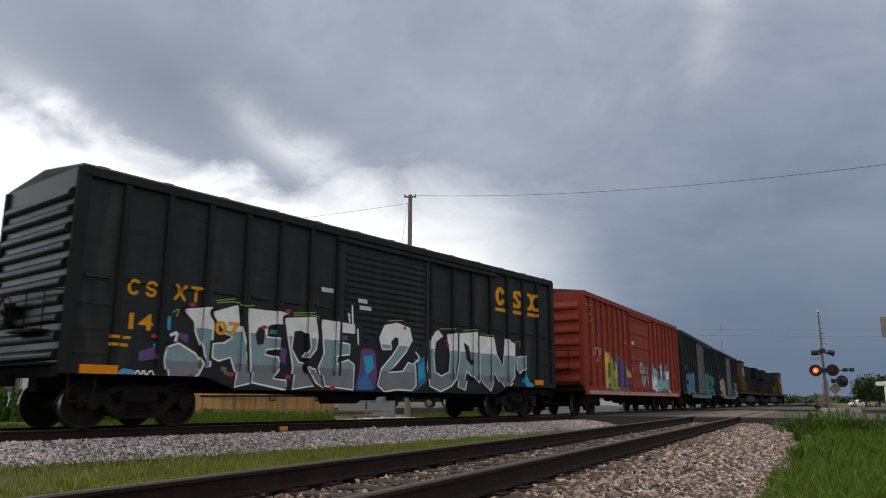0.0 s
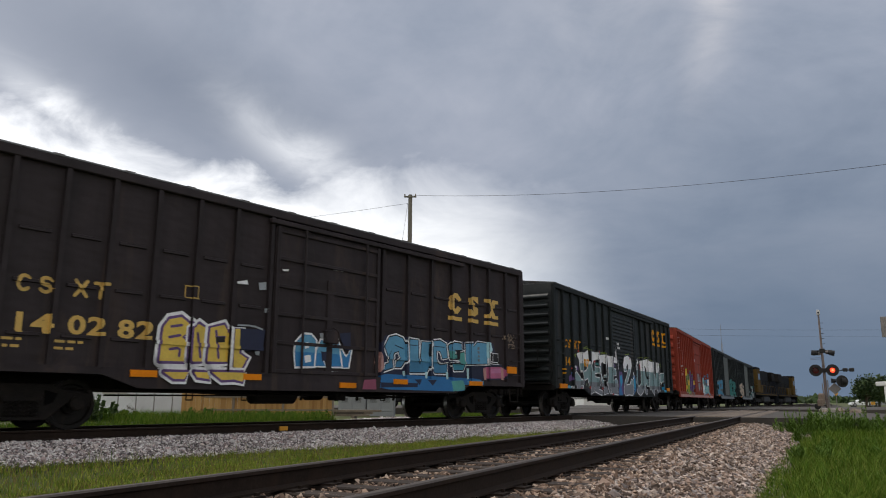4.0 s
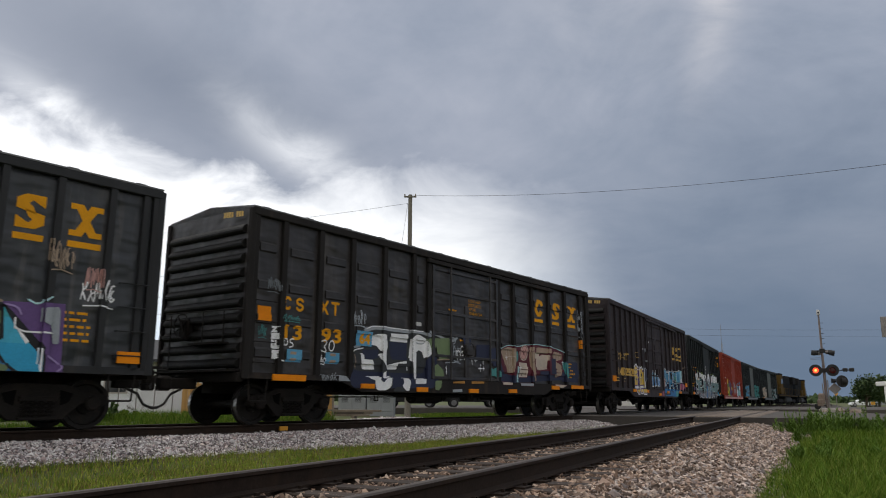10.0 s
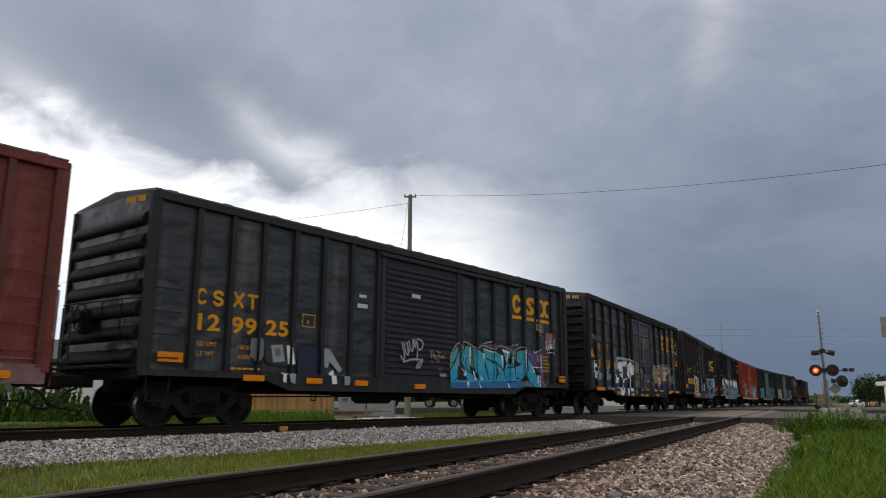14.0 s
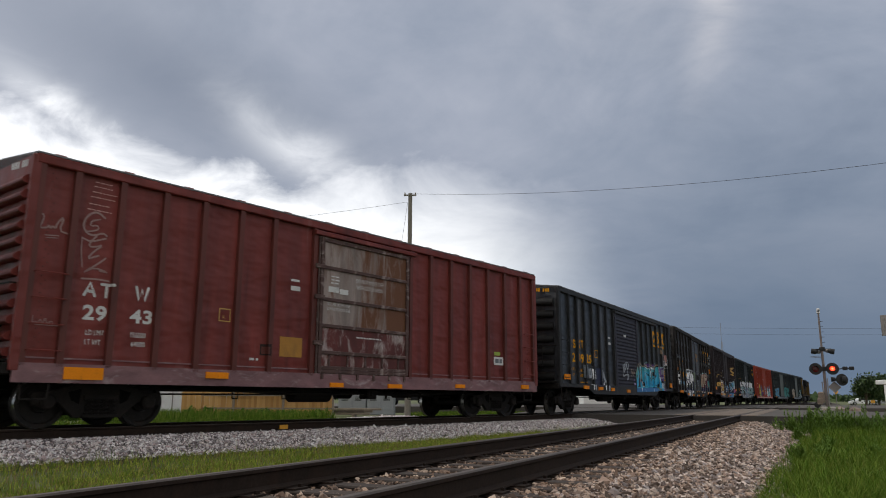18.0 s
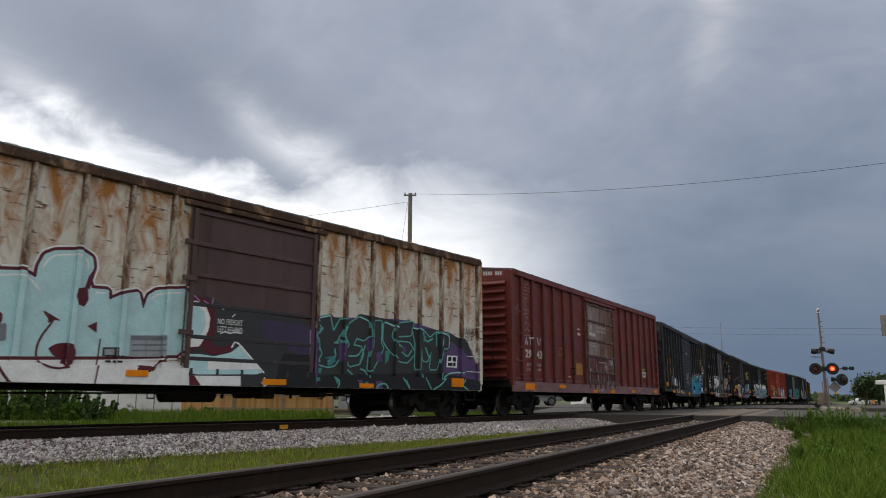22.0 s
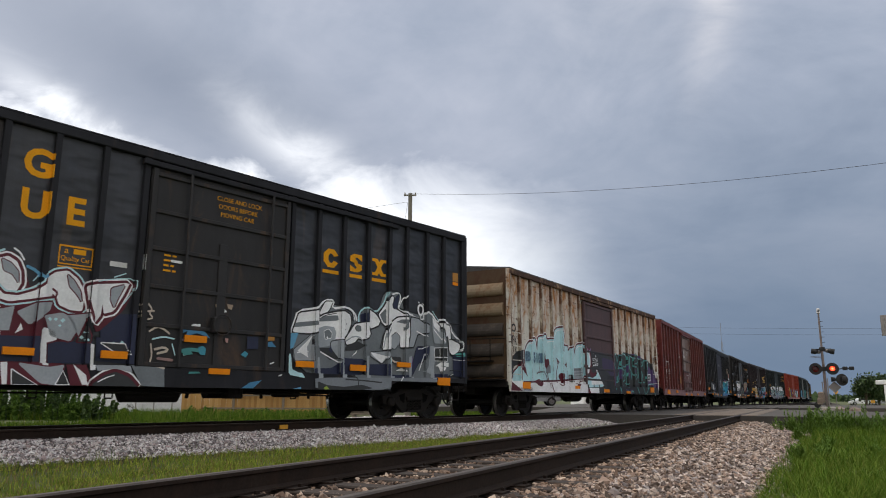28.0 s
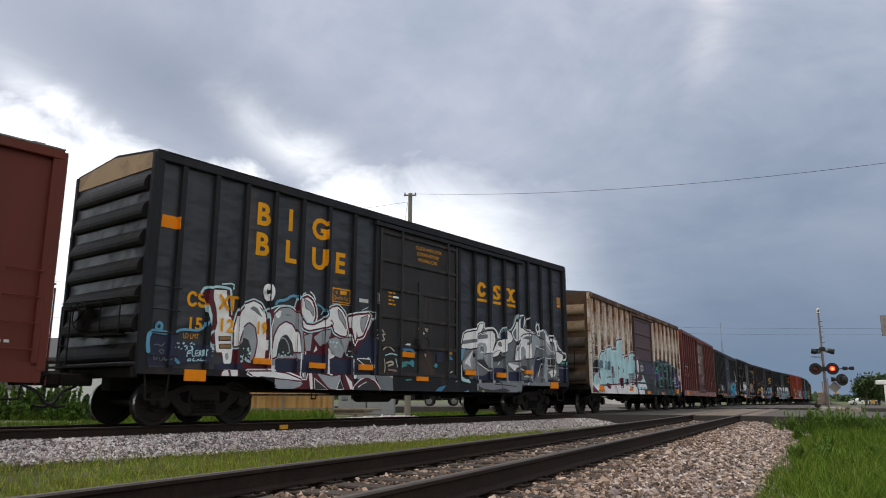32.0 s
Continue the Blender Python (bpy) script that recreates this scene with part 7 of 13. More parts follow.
    g += flat([(-0.06, 2.21), (0.02, 2.24), (0.08, 2.18), (-0.03, 2.15)], "snow", None, 0, None, 25)
    g += flat([(-0.19, 2.31), (-0.01, 2.28), (-0.01, 2.22), (-0.18, 2.25)], "tan", None, 0, None, 25)
    g += flat([(0.07, 2.34), (0.21, 2.33), (0.19, 2.23), (0.1, 2.25)], "tan", None, 0, None, 25)
    g += flat([(0.07, 1.67), (0.15, 1.66), (0.14, 1.57), (0.09, 1.59)], "rose", None, 0, None, 25)
    g += flat([(1.65, 1.44), (1.78, 1.44), (1.83, 1.12), (2.03, 1.05), (2.13, 0.94), (1.67, 1)], "mint", None, 0, None, 25)
    g += flat([(1.71, 1.87), (1.96, 1.91), (1.84, 1.59), (1.71, 1.51)], "sky_mid", None, 0, None, 25)
    g += flat([(-0.68, 0.99), (-0.48, 1), (-0.42, 0.97), (-0.68, 0.95)], "teal", None, 0, None, 25)
    g += flat([(0.47, 0.68), (0.7, 0.82), (0.99, 0.87), (0.76, 0.69)], "sky_deep", None, 0, None, 25)
    g += flat([(1.75, 0.7), (2.01, 0.75), (2.04, 0.68)], "sky_mid", None, 0, None, 25)
    g += line([(0.65, 1.7), (0.74, 1.71)], 0.025, "snow", 25)
    g += line([(0.64, 1.64), (0.74, 1.66)], 0.025, "snow", 25)
    g += line([(0.69, 1.6), (0.72, 1.58)], 0.025, "snow", 25)
    g += line([(1.19, 1.21), (1.28, 1.24)], 0.025, "snow", 25)
    g += line([(1.42, 0.97), (1.48, 0.99)], 0.025, "snow", 25)
    g += line([(-1.51, 1.69), (-1.38, 1.78), (-1.24, 1.75), (-1.12, 1.67)], 0.035, "cream", 25)
    g += line([(-1.44, 1.55), (-1.23, 1.61), (-1.02, 1.58)], 0.03, "mint", 25)
    g += line([(-1.38, 1.37), (-1.21, 1.42), (-1.1, 1.36), (-1.32, 1.3)], 0.045, "cream", 25)
    g += line([(-1.36, 1.09), (-1.19, 1.04)], 0.05, "cream", 25)
    g += line([(-0.86, 1.73), (-0.72, 1.81), (-0.47, 1.81)], 0.07, "sky_deep", 25)
    g += line([(-0.84, 1.37), (-0.66, 1.41), (-0.45, 1.39)], 0.07, "teal", 25)
    g += line([(-0.8, 1.3), (-0.69, 1.34)], 0.04, "mint", 25)
    g += line([(-1.18, 3.02), (-0.99, 3.02)], 0.05, "snow", 25)
    g += line([(-0.66, 1.85), (-0.51, 1.87)], 0.05, "snow", 25)
    g += line([(-1.47, 1.46), (-1.43, 1.27), (-1.46, 1.13)], 0.03, "cream", 25)
    g += line([(-1.05, 1.48), (-0.98, 1.29)], 0.025, "mint", 25)
    g += line([(-1.31, 1.21), (-1.03, 1.19)], 0.05, "scuff", 25)
    g += line([(-0.88, 1.58), (-0.52, 1.55)], 0.04, "scuff", 25)
    return g


def shards_on_u():
    g = []
    g += flat([(1.78, 1.92), (1.84, 2.09), (1.96, 2.37), (2.51, 2.46), (2.68, 2.63), (3.38, 2.59), (3.66, 2.36), (4.08, 2.71), (4.41, 2.55), (4.87, 3.17), (5.22, 3.12), (5.36, 2.71), (5.63, 2.62), (5.63, 1.23), (2.28, 1.04), (1.87, 1.31)], "smoke", "ink", 0.035, None, 1.45)
    g += flat([(3.61, 1.13), (3.73, 1.31), (4.14, 1.38), (4.03, 2.56), (4.23, 2.52), (4.38, 2.51), (4.59, 3.02), (4.69, 3.11), (5.17, 3.17), (5.15, 2.73), (5.95, 2.65), (6.37, 2.78), (6.7, 2.52), (7.23, 2.47), (7.74, 2.04), (7.48, 1.72), (7.38, 1.15), (4.89, 0.71), (3.63, 0.95)], "smoke", "ink", 0.035, None, 1.9)
    g += line([(1.74, 1.89), (1.83, 2.11), (1.92, 2.39), (2.5, 2.5), (2.68, 2.7), (2.99, 2.73), (2.9, 2.52), (3.38, 2.62), (3.65, 2.49), (3.7, 2.33)], 0.05, "snow", 2.35)
    g += line([(3.78, 2.26), (3.76, 2.51), (4.02, 2.69), (4.33, 2.55), (4.61, 2.81), (4.73, 3.1)], 0.045, "mint", 2.8)
    g += line([(4.9, 3.07), (5.14, 3.15), (5.24, 3.04), (5.1, 2.72), (5.43, 2.66), (5.69, 2.62)], 0.045, "snow", 3.25)
    g += line([(5.42, 3.09), (5.27, 2.97), (5.15, 2.75)], 0.03, "snow", 3.7)
    g += line([(5.69, 2.59), (6.13, 2.51), (6.12, 2.73), (6.4, 2.77), (6.7, 2.49), (6.77, 2.63), (7.24, 2.5), (7.31, 2.26), (7.73, 2.06), (7.72, 1.85), (7.49, 1.73)], 0.05, "snow", 4.15)
    g += line([(6.48, 2.79), (6.75, 2.55)], 0.025, "mint", 4.6)
    g += flat([(1.81, 1.94), (1.87, 2.09), (1.96, 2.34), (2.51, 2.45), (2.63, 2.02), (2.31, 1.92), (1.84, 1.91)], "snow", "ink", 0.036, None, 5.05)
    g += flat([(1.87, 2.12), (2.44, 2.21), (2.52, 2.12), (1.84, 2.02)], "smoke", None, 0, None, 5.5)
    g += flat([(2.54, 2.39), (2.71, 2.67), (2.94, 2.69), (2.83, 2.49), (2.65, 2.3)], "snow", "ink", 0.024, None, 5.95)
    g += flat([(1.86, 1.54), (2.35, 1.91), (2.4, 1.33), (1.9, 1.31)], "silver", "ink", 0.02, None, 6.4)
    g += flat([(1.96, 1.52), (2.38, 1.89), (2.22, 1.61), (2.26, 1.39)], "snow", None, 0, None, 6.85)
    g += line([(2.26, 1.52), (1.96, 1.48)], 0.02, "snow", 7.3)
    g += flat([(1.73, 1.87), (1.94, 1.91), (1.79, 1.63), (1.71, 1.49)], "sky_mid", None, 0, None, 7.75)
    g += flat([(2.51, 2.27), (2.68, 2.37), (3.04, 2.46), (3.32, 2.5), (3.49, 2.43), (3.53, 2.23), (3.4, 1.97), (3.28, 1.85), (2.58, 1.81)], "snow", "ink", 0.038, None, 8.2)
    g += flat([(2.53, 2.23), (2.68, 2.34), (3.11, 2.39), (3.13, 2.27), (2.55, 2.2)], "smoke", None, 0, None, 8.65)
    g += line([(2.55, 2.26), (2.72, 2.36), (3.05, 2.43)], 0.02, "coal", 9.1)
    g += flat([(2.51, 2.05), (2.74, 2.12), (3, 2.11), (3.07, 1.98), (3.03, 1.78), (2.87, 1.67), (2.56, 1.62)], "silver", None, 0, None, 9.55)
    g += flat([(2.7, 1.99), (2.83, 2.05), (2.93, 1.97), (2.92, 1.86), (2.74, 1.82)], "smoke", "snow", 0.015, None, 10)
    g += flat([(2.77, 1.85), (2.79, 1.89), (2.83, 1.87), (2.81, 1.82)], "snow", None, 0, None, 10.45)
    g += flat([(2.9, 1.77), (3.26, 1.84), (3.32, 1.4), (3.2, 1.39), (2.93, 1.52)], "silver", "ink", 0.022, None, 10.9)
    g += flat([(2.57, 1.62), (2.92, 1.63), (3.17, 1.41), (2.91, 1.35), (2.61, 1.54)], "coal", None, 0, None, 11.35)
    g += line([(2.61, 1.53), (2.86, 1.43), (3.16, 1.32)], 0.03, "snow", 11.8)
    g += flat([(2.85, 1.56), (2.91, 1.71), (2.97, 1.52)], "navy", None, 0, None, 12.25)
    g += line([(3.47, 2.58), (3.59, 2.49), (3.63, 2.33)], 0.03, "snow", 12.7)
    g += line([(3.32, 2.56), (3.55, 2.5), (3.58, 2.3)], 0.04, "ink", 13.15)
    g += flat([(3.24, 2.29), (3.25, 2.31), (3.27, 2.29), (3.26, 2.27)], "smoke", None, 0, None, 13.6)
    g += flat([(3.29, 2.36), (3.3, 2.38), (3.32, 2.36), (3.31, 2.34)], "smoke", None, 0, None, 14.05)
    g += flat([(3.27, 2.18), (3.29, 2.2), (3.31, 2.18), (3.29, 2.16)], "smoke", None, 0, None, 14.5)
    g += flat([(3.33, 2.07), (3.35, 2.09), (3.37, 2.08), (3.35, 2.06)], "smoke", None, 0, None, 14.95)
    g += flat([(3.25, 1.93), (3.27, 1.95), (3.29, 1.94), (3.27, 1.92)], "smoke", None, 0, None, 15.4)
    g += flat([(3.36, 2.21), (3.37, 2.23), (3.39, 2.21), (3.37, 2.19)], "smoke", None, 0, None, 15.85)
    g += flat([(3.34, 1.85), (3.52, 2.07), (3.64, 2.23), (4.06, 2.31), (4.29, 2.37), (4.44, 2.37), (4.43, 2.26), (4.11, 2.2), (4.18, 2.02), (3.91, 1.88), (3.76, 1.91), (3.64, 1.79), (3.39, 1.73)], "snow", "ink", 0.036, None, 16.3)
    g += flat([(3.65, 2.13), (3.71, 2.2), (3.83, 2.19), (3.85, 2.09), (3.73, 2.07)], "smoke", "ink", 0.012, None, 16.75)
    g += line([(3.38, 1.82), (3.62, 1.95), (3.88, 1.92), (3.92, 1.75)], 0.03, "silver", 17.2)
    g += flat([(3.36, 1.68), (3.72, 1.84), (4.01, 1.75), (3.75, 1.62), (3.35, 1.59)], "coal", None, 0, None, 17.65)
    g += flat([(3.58, 1.48), (3.74, 1.64), (3.71, 1.55), (3.5, 1.43)], "snow", None, 0, None, 18.1)
    g += flat([(4.05, 2.64), (4.33, 2.53), (4.49, 2.37), (4.43, 2.26), (4.17, 2.16), (4.08, 2.36)], "snow", "ink", 0.034, None, 18.55)
    g += flat([(3.8, 2.47), (4.03, 2.54), (4.05, 2.32), (3.83, 2.3)], "navy", None, 0, None, 19)
    g += flat([(4.42, 2.53), (4.64, 2.76), (4.78, 3), (4.96, 3.03), (4.93, 2.77), (5.15, 2.68), (5.44, 2.59), (4.95, 2.46), (4.68, 2.26), (4.55, 2.34)], "snow", "ink", 0.038, None, 19.45)
    g += flat([(4.49, 2.52), (4.67, 2.69), (4.68, 2.33), (4.6, 2.37)], "smoke", "ink", 0.012, None, 19.9)
    g += flat([(4.92, 2.82), (5.02, 2.99), (5.17, 3.13), (5.09, 2.72), (4.96, 2.73)], "navy", "ink", 0.015, None, 20.35)
    g += flat([(4.58, 1.68), (4.65, 2.06), (4.81, 2.32), (5.11, 2.51), (5.44, 2.55), (5.59, 2.4), (5.6, 2.1), (5.49, 1.94), (5.59, 1.94), (5.5, 1.79), (5.23, 1.77), (5.18, 2.01), (5.03, 2.15), (4.89, 1.99), (4.81, 1.7)], "snow", "ink", 0.036, None, 20.8)
    g += flat([(4.85, 1.77), (4.91, 2.04), (5.06, 2.13), (5.2, 2.04), (5.19, 1.87), (5.02, 1.71)], "silver", "ink", 0.018, None, 21.25)
    g += line([(4.63, 1.73), (4.7, 2.04), (4.86, 2.29)], 0.04, "silver", 21.7)
    g += flat([(5.04, 2.39), (5.28, 2.48), (5.5, 2.48), (5.46, 2.29), (5.33, 2.18), (5.37, 2.38)], "smoke", None, 0, None, 22.15)
    g += line([(4.5, 1.7), (4.62, 2.11), (4.78, 2.29)], 0.02, "ink", 22.6)
    g += flat([(4.17, 1.6), (4.76, 1.65), (4.82, 1.55), (4.58, 1.34), (4.18, 1.51)], "silver", "ink", 0.02, None, 23.05)
    g += flat([(4.18, 1.6), (4.76, 1.53), (4.56, 1.35), (4.27, 1.52)], "snow", None, 0, None, 23.5)
    g += flat([(5.61, 2.56), (5.9, 2.54), (6.31, 2.37), (6.29, 2.22), (5.87, 2.15), (5.72, 1.81), (5.55, 1.8), (5.62, 2.1)], "silver", "ink", 0.034, None, 23.95)
    g += line([(5.84, 2.22), (6.2, 2.11)], 0.025, "snow", 24.4)
    g += flat([(6.45, 2.65), (6.74, 2.39), (6.95, 2.14), (6.97, 1.96), (6.54, 1.95), (6.46, 2.34)], "silver", None, 0, None, 24.85)
    g += line([(6.53, 2.32), (6.96, 1.98)], 0.03, "snow", 25.3)
    g += flat([(6.46, 2.63), (6.77, 2.42), (6.75, 2.26), (6.52, 2.4)], "snow", None, 0, None, 25.75)
    g += flat([(6.74, 2.5), (6.93, 2.5), (7.2, 2.46), (7.26, 2.09), (7.67, 1.98), (7.61, 1.81), (7.32, 1.66), (7.18, 1.76), (7.13, 2.18), (6.95, 2.14), (6.91, 2.33)], "snow", "ink", 0.036, None, 26.2)
    g += flat([(5.84, 1.82), (6.31, 1.86), (6.1, 1.43), (5.93, 1.42), (5.62, 1.01), (5.7, 1.41)], "navy", "ink", 0.015, None, 26.65)
    g += flat([(6.37, 1.88), (6.56, 1.87), (6.57, 1.46), (6.48, 1.14), (6.12, 1.18), (6.34, 1.5)], "silver", None, 0, None, 27.1)
    g += line([(5.9, 1.77), (6.08, 1.78), (6.19, 1.85)], 0.02, "snow", 27.55)
    g += line([(6.15, 1.64), (5.94, 1.22)], 0.03, "snow", 28)
    g += flat([(5.58, 1.53), (5.69, 1.56), (5.68, 1.31), (5.58, 1.16)], "violet", None, 0, None, 28.45)
    g += flat([(6.58, 1.35), (6.84, 1.47), (7.16, 1.46), (7.14, 1.35), (6.84, 1.37)], "snow", None, 0, None, 28.9)
    g += flat([(6.65, 1.41), (6.97, 1.32), (6.82, 1.21)], "snow", None, 0, None, 29.35)
    g += flat([(6.56, 1.82), (7.1, 1.86), (7.09, 1.51), (6.57, 1.5)], "coal", "snow", 0.02, None, 29.8)
    g += line([(6.78, 1.81), (6.78, 1.57)], 0.02, "snow", 30.25)
    g += line([(6.58, 1.59), (7.09, 1.6)], 0.02, "snow", 30.7)
    g += flat([(2.38, 1.16), (2.93, 1.18), (3.2, 1.32), (3.3, 1.42), (3.97, 1.43), (4.01, 1.05), (2.39, 1.04)], "navy", None, 0, None, 31.15)
    g += flat([(4.1, 1.31), (4.81, 1.34), (4.84, 1.06), (4.12, 1.06)], "navy", None, 0, None, 31.15)
    g += flat([(4.86, 1.09), (5.61, 1.09), (5.59, 1.04), (4.87, 0.99)], "navy", None, 0, None, 31.15)
    g += flat([(6.54, 1.15), (7.11, 1.16), (7.13, 0.98), (6.55, 0.99)], "navy", None, 0, None, 31.15)
    g += flat([(7.32, 1.66), (7.87, 1.69), (7.88, 1.08), (7.35, 1.12)], "navy", None, 0, None, 31.15)
    g += flat([(2.48, 1.41), (2.58, 1.41), (2.64, 0.94), (2.51, 0.94)], "silver", None, 0, None, 31.6)
    g += flat([(3.22, 1.41), (3.32, 1.42), (3.36, 0.95), (3.22, 0.94)], "silver", None, 0, None, 31.6)
    g += flat([(3.97, 1.5), (4.08, 1.51), (4.11, 0.95), (3.99, 0.97)], "silver", None, 0, None, 31.6)
    g += flat([(4.8, 1.36), (4.9, 1.56), (4.96, 0.81), (4.81, 0.8)], "silver", None, 0, None, 31.6)
    g += flat([(6.37, 1.65), (6.52, 1.66), (6.56, 0.94), (6.41, 0.89)], "silver", None, 0, None, 31.6)
    g += flat([(5.55, 1.55), (5.66, 1.58), (5.65, 0.94), (5.57, 0.94)], "silver", None, 0, None, 31.6)
    g += flat([(4.85, 1.53), (5.24, 1.53), (5.26, 1.39), (4.84, 1.37)], "coal", None, 0, None, 32.05)
    g += line([(4.88, 1.51), (4.94, 1.42), (5.18, 1.38)], 0.05, "cream", 32.5)
    g += line([(4.85, 1.27), (4.91, 1.42), (4.87, 1.53)], 0.03, "mint", 32.95)
    g += flat([(5.06, 1.19), (5.27, 1.27), (5.44, 1.18)], "snow", None, 0, None, 33.4)
    g += flat([(4.04, 1.23), (4.05, 1.33), (4.11, 1.26), (4.1, 1.2)], "cream", None, 0, None, 33.85)
    g += flat([(2.4, 0.96), (6.55, 1.04), (6.5, 0.84), (4.94, 0.81), (4.49, 0.71), (2.42, 0.72)], "smoke_blue", None, 0, None, 34.3)
    g += flat([(2.48, 0.88), (2.76, 0.8), (3.26, 0.77), (3.82, 0.83), (4.2, 0.75), (3.66, 0.69), (2.5, 0.68)], "coal", None, 0, None, 34.75)
    g += flat([(2.65, 0.74), (2.73, 0.78), (2.81, 0.72), (2.7, 0.69)], "lime", None, 0, None, 35.2)
    g += line([(5.11, 0.86), (5.26, 1.04)], 0.03, "snow", 35.65)
    g += flat([(5.35, 0.89), (5.51, 0.92), (5.57, 0.84), (5.38, 0.82)], "mint", None, 0, None, 36.1)
    g += line([(3.49, 1.04), (3.72, 0.96), (3.71, 0.78)], 0.03, "coal", 36.55)
    g += line([(3.31, 0.94), (3.95, 0.92), (4.48, 0.89)], 0.03, "coal", 37)
    g += flat([(4.96, 0.81), (5.97, 0.84), (5.98, 0.69), (4.97, 0.68)], "navy", None, 0, None, 37.45)
    g += line([(5.87, 2.77), (5.88, 2.87), (5.96, 2.92), (6.06, 2.88), (6.08, 2.74), (6.01, 2.65), (5.92, 2.66), (5.87, 2.77)], 0.06, "snow", 37.9)
    g += line([(5.88, 2.98), (5.91, 2.96)], 0.03, "snow", 38.35)
    g += line([(6.05, 2.95), (6.08, 2.93)], 0.03, "snow", 38.8)
    g += line([(5.97, 2.65), (5.96, 2.54)], 0.02, "snow", 39.25)
    g += line([(7.32, 1.55), (7.8, 1.55)], 0.015, "snow", 39.7)
    g += flat([(7.41, 1.72), (7.9, 1.78), (7.9, 1.66), (7.49, 1.64)], "jade", None, 0, None, 40.15)
    g += line([(7.23, 1.13), (7.34, 1.17)], 0.02, "snow", 40.6)
    return g


def pale_piece_on_w():
    g = []
    g += flat([(-7.8, 1.6), (-7.56, 1.73), (-7.3, 1.88), (-7.15, 1.95), (-6.97, 2.01), (-6.61, 2.04), (-6.53, 1.96), (-6.54, 1.39), (-6.68, 1.43), (-6.92, 1.77), (-7, 1.63), (-7.04, 1.54), (-7.34, 1.51), (-7.74, 1.12)], "coal", None, 0, None, 1.6)
    g += line([(-7.41, 1.39), (-7.58, 1.27), (-7.7, 1.17)], 0.03, "snow", 2.2)
    g += flat([(-7.72, 1.14), (-7.33, 1.43), (-7.03, 1.53), (-6.97, 1.07), (-7.61, 1.04)], "mint", None, 0, None, 2.8)
    g += flat([(-6.96, 1.54), (-6.62, 1.32), (-6.44, 1.24), (-6.58, 1.52), (-6.62, 1.89), (-6.57, 2.03), (-6.47, 2.17), (-6.28, 2.3), (-6.1, 2.34), (-6.06, 2.41), (-5.8, 2.44), (-5.67, 2.04), (-5.61, 2.46), (-5.52, 2.51), (-5.24, 2.57), (-5.19, 2.6), (-4.96, 2.63), (-4.89, 2.47), (-4.52, 2.51), (-4.31, 2.41), (-4.3, 2.61), (-4.22, 2.82), (-4.06, 2.91), (-3.63, 2.98), (-3.43, 2.89), (-3.39, 2.71), (-3.45, 2.49), (-3.4, 2.35), (-3.09, 2.36), (-3.08, 2.18), (-2.85, 2.31), (-2.54, 2.39), (-2.44, 2.07), (-2.36, 2.35), (-2.21, 2.46), (-1.57, 2.56), (-1.55, 1.3), (-2.98, 1.21), (-4.49, 1.14), (-5.25, 1.12), (-6.1, 1.08), (-6.93, 1.06)], "mint", "wine", 0.055, "snow", 3.4)
    g += line([(-7.76, 1.1), (-7.45, 1.32), (-7.04, 1.53), (-7.01, 1.66), (-6.92, 1.76), (-6.63, 1.47), (-6.46, 1.24)], 0.06, "wine", 4)
    g += line([(-6.94, 1.66), (-6.83, 1.61), (-6.52, 1.3)], 0.03, "snow", 4.6)
    g += flat([(-6.9, 1.71), (-6.63, 1.46), (-6.44, 1.24), (-6.67, 1.38), (-6.82, 1.57)], "wine", None, 0, None, 5.2)
    g += line([(-6.53, 2), (-6.44, 2.14), (-6.25, 2.27), (-6.07, 2.3)], 0.028, "snow", 5.8)
    g += line([(-6.02, 2.36), (-5.83, 2.38), (-5.73, 2.08)], 0.028, "snow", 6.4)
    g += line([(-5.56, 2.41), (-5.46, 2.46), (-5.2, 2.51), (-4.99, 2.56)], 0.028, "snow", 7)
    g += line([(-4.87, 2.39), (-4.53, 2.44), (-4.37, 2.37), (-4.23, 2.22)], 0.028, "snow", 7.6)
    g += line([(-4.22, 2.61), (-4.15, 2.76), (-4.02, 2.84), (-3.66, 2.9), (-3.51, 2.83), (-3.49, 2.69)], 0.028, "snow", 8.2)
    g += line([(-3.31, 2.29), (-3.16, 2.29)], 0.028, "snow", 8.8)
    g += line([(-2.29, 2.3), (-2.14, 2.4), (-1.67, 2.47)], 0.028, "snow", 9.4)
    g += flat([(-5.02, 2.14), (-5.05, 1.97), (-5.01, 1.8), (-4.83, 1.84), (-4.74, 1.79), (-4.73, 1.68), (-4.84, 1.53), (-4.97, 1.47), (-5.1, 1.59), (-5.12, 1.75), (-5.08, 1.95)], "wine", None, 0, None, 10)
    g += flat([(-3.65, 2.32), (-3.47, 2.36), (-3.43, 2.15), (-3.49, 2.02), (-3.63, 2.06), (-3.68, 2.19)], "wine", None, 0, None, 10.6)
    g += flat([(-3.41, 1.7), (-3.25, 1.79), (-3.24, 1.6)], "wine", None, 0, None, 11.2)
    g += flat([(-4.14, 1.86), (-3.91, 1.77), (-4.05, 1.7), (-4.06, 1.78)], "wine", None, 0, None, 11.8)
    g += flat([(-4.01, 1.29), (-3.9, 1.37), (-3.74, 1.4), (-3.59, 1.36), (-3.55, 1.24), (-3.59, 1.09), (-3.73, 0.99), (-3.8, 1.06), (-3.78, 1.15), (-3.92, 1.18)], "wine", None, 0, None, 12.4)
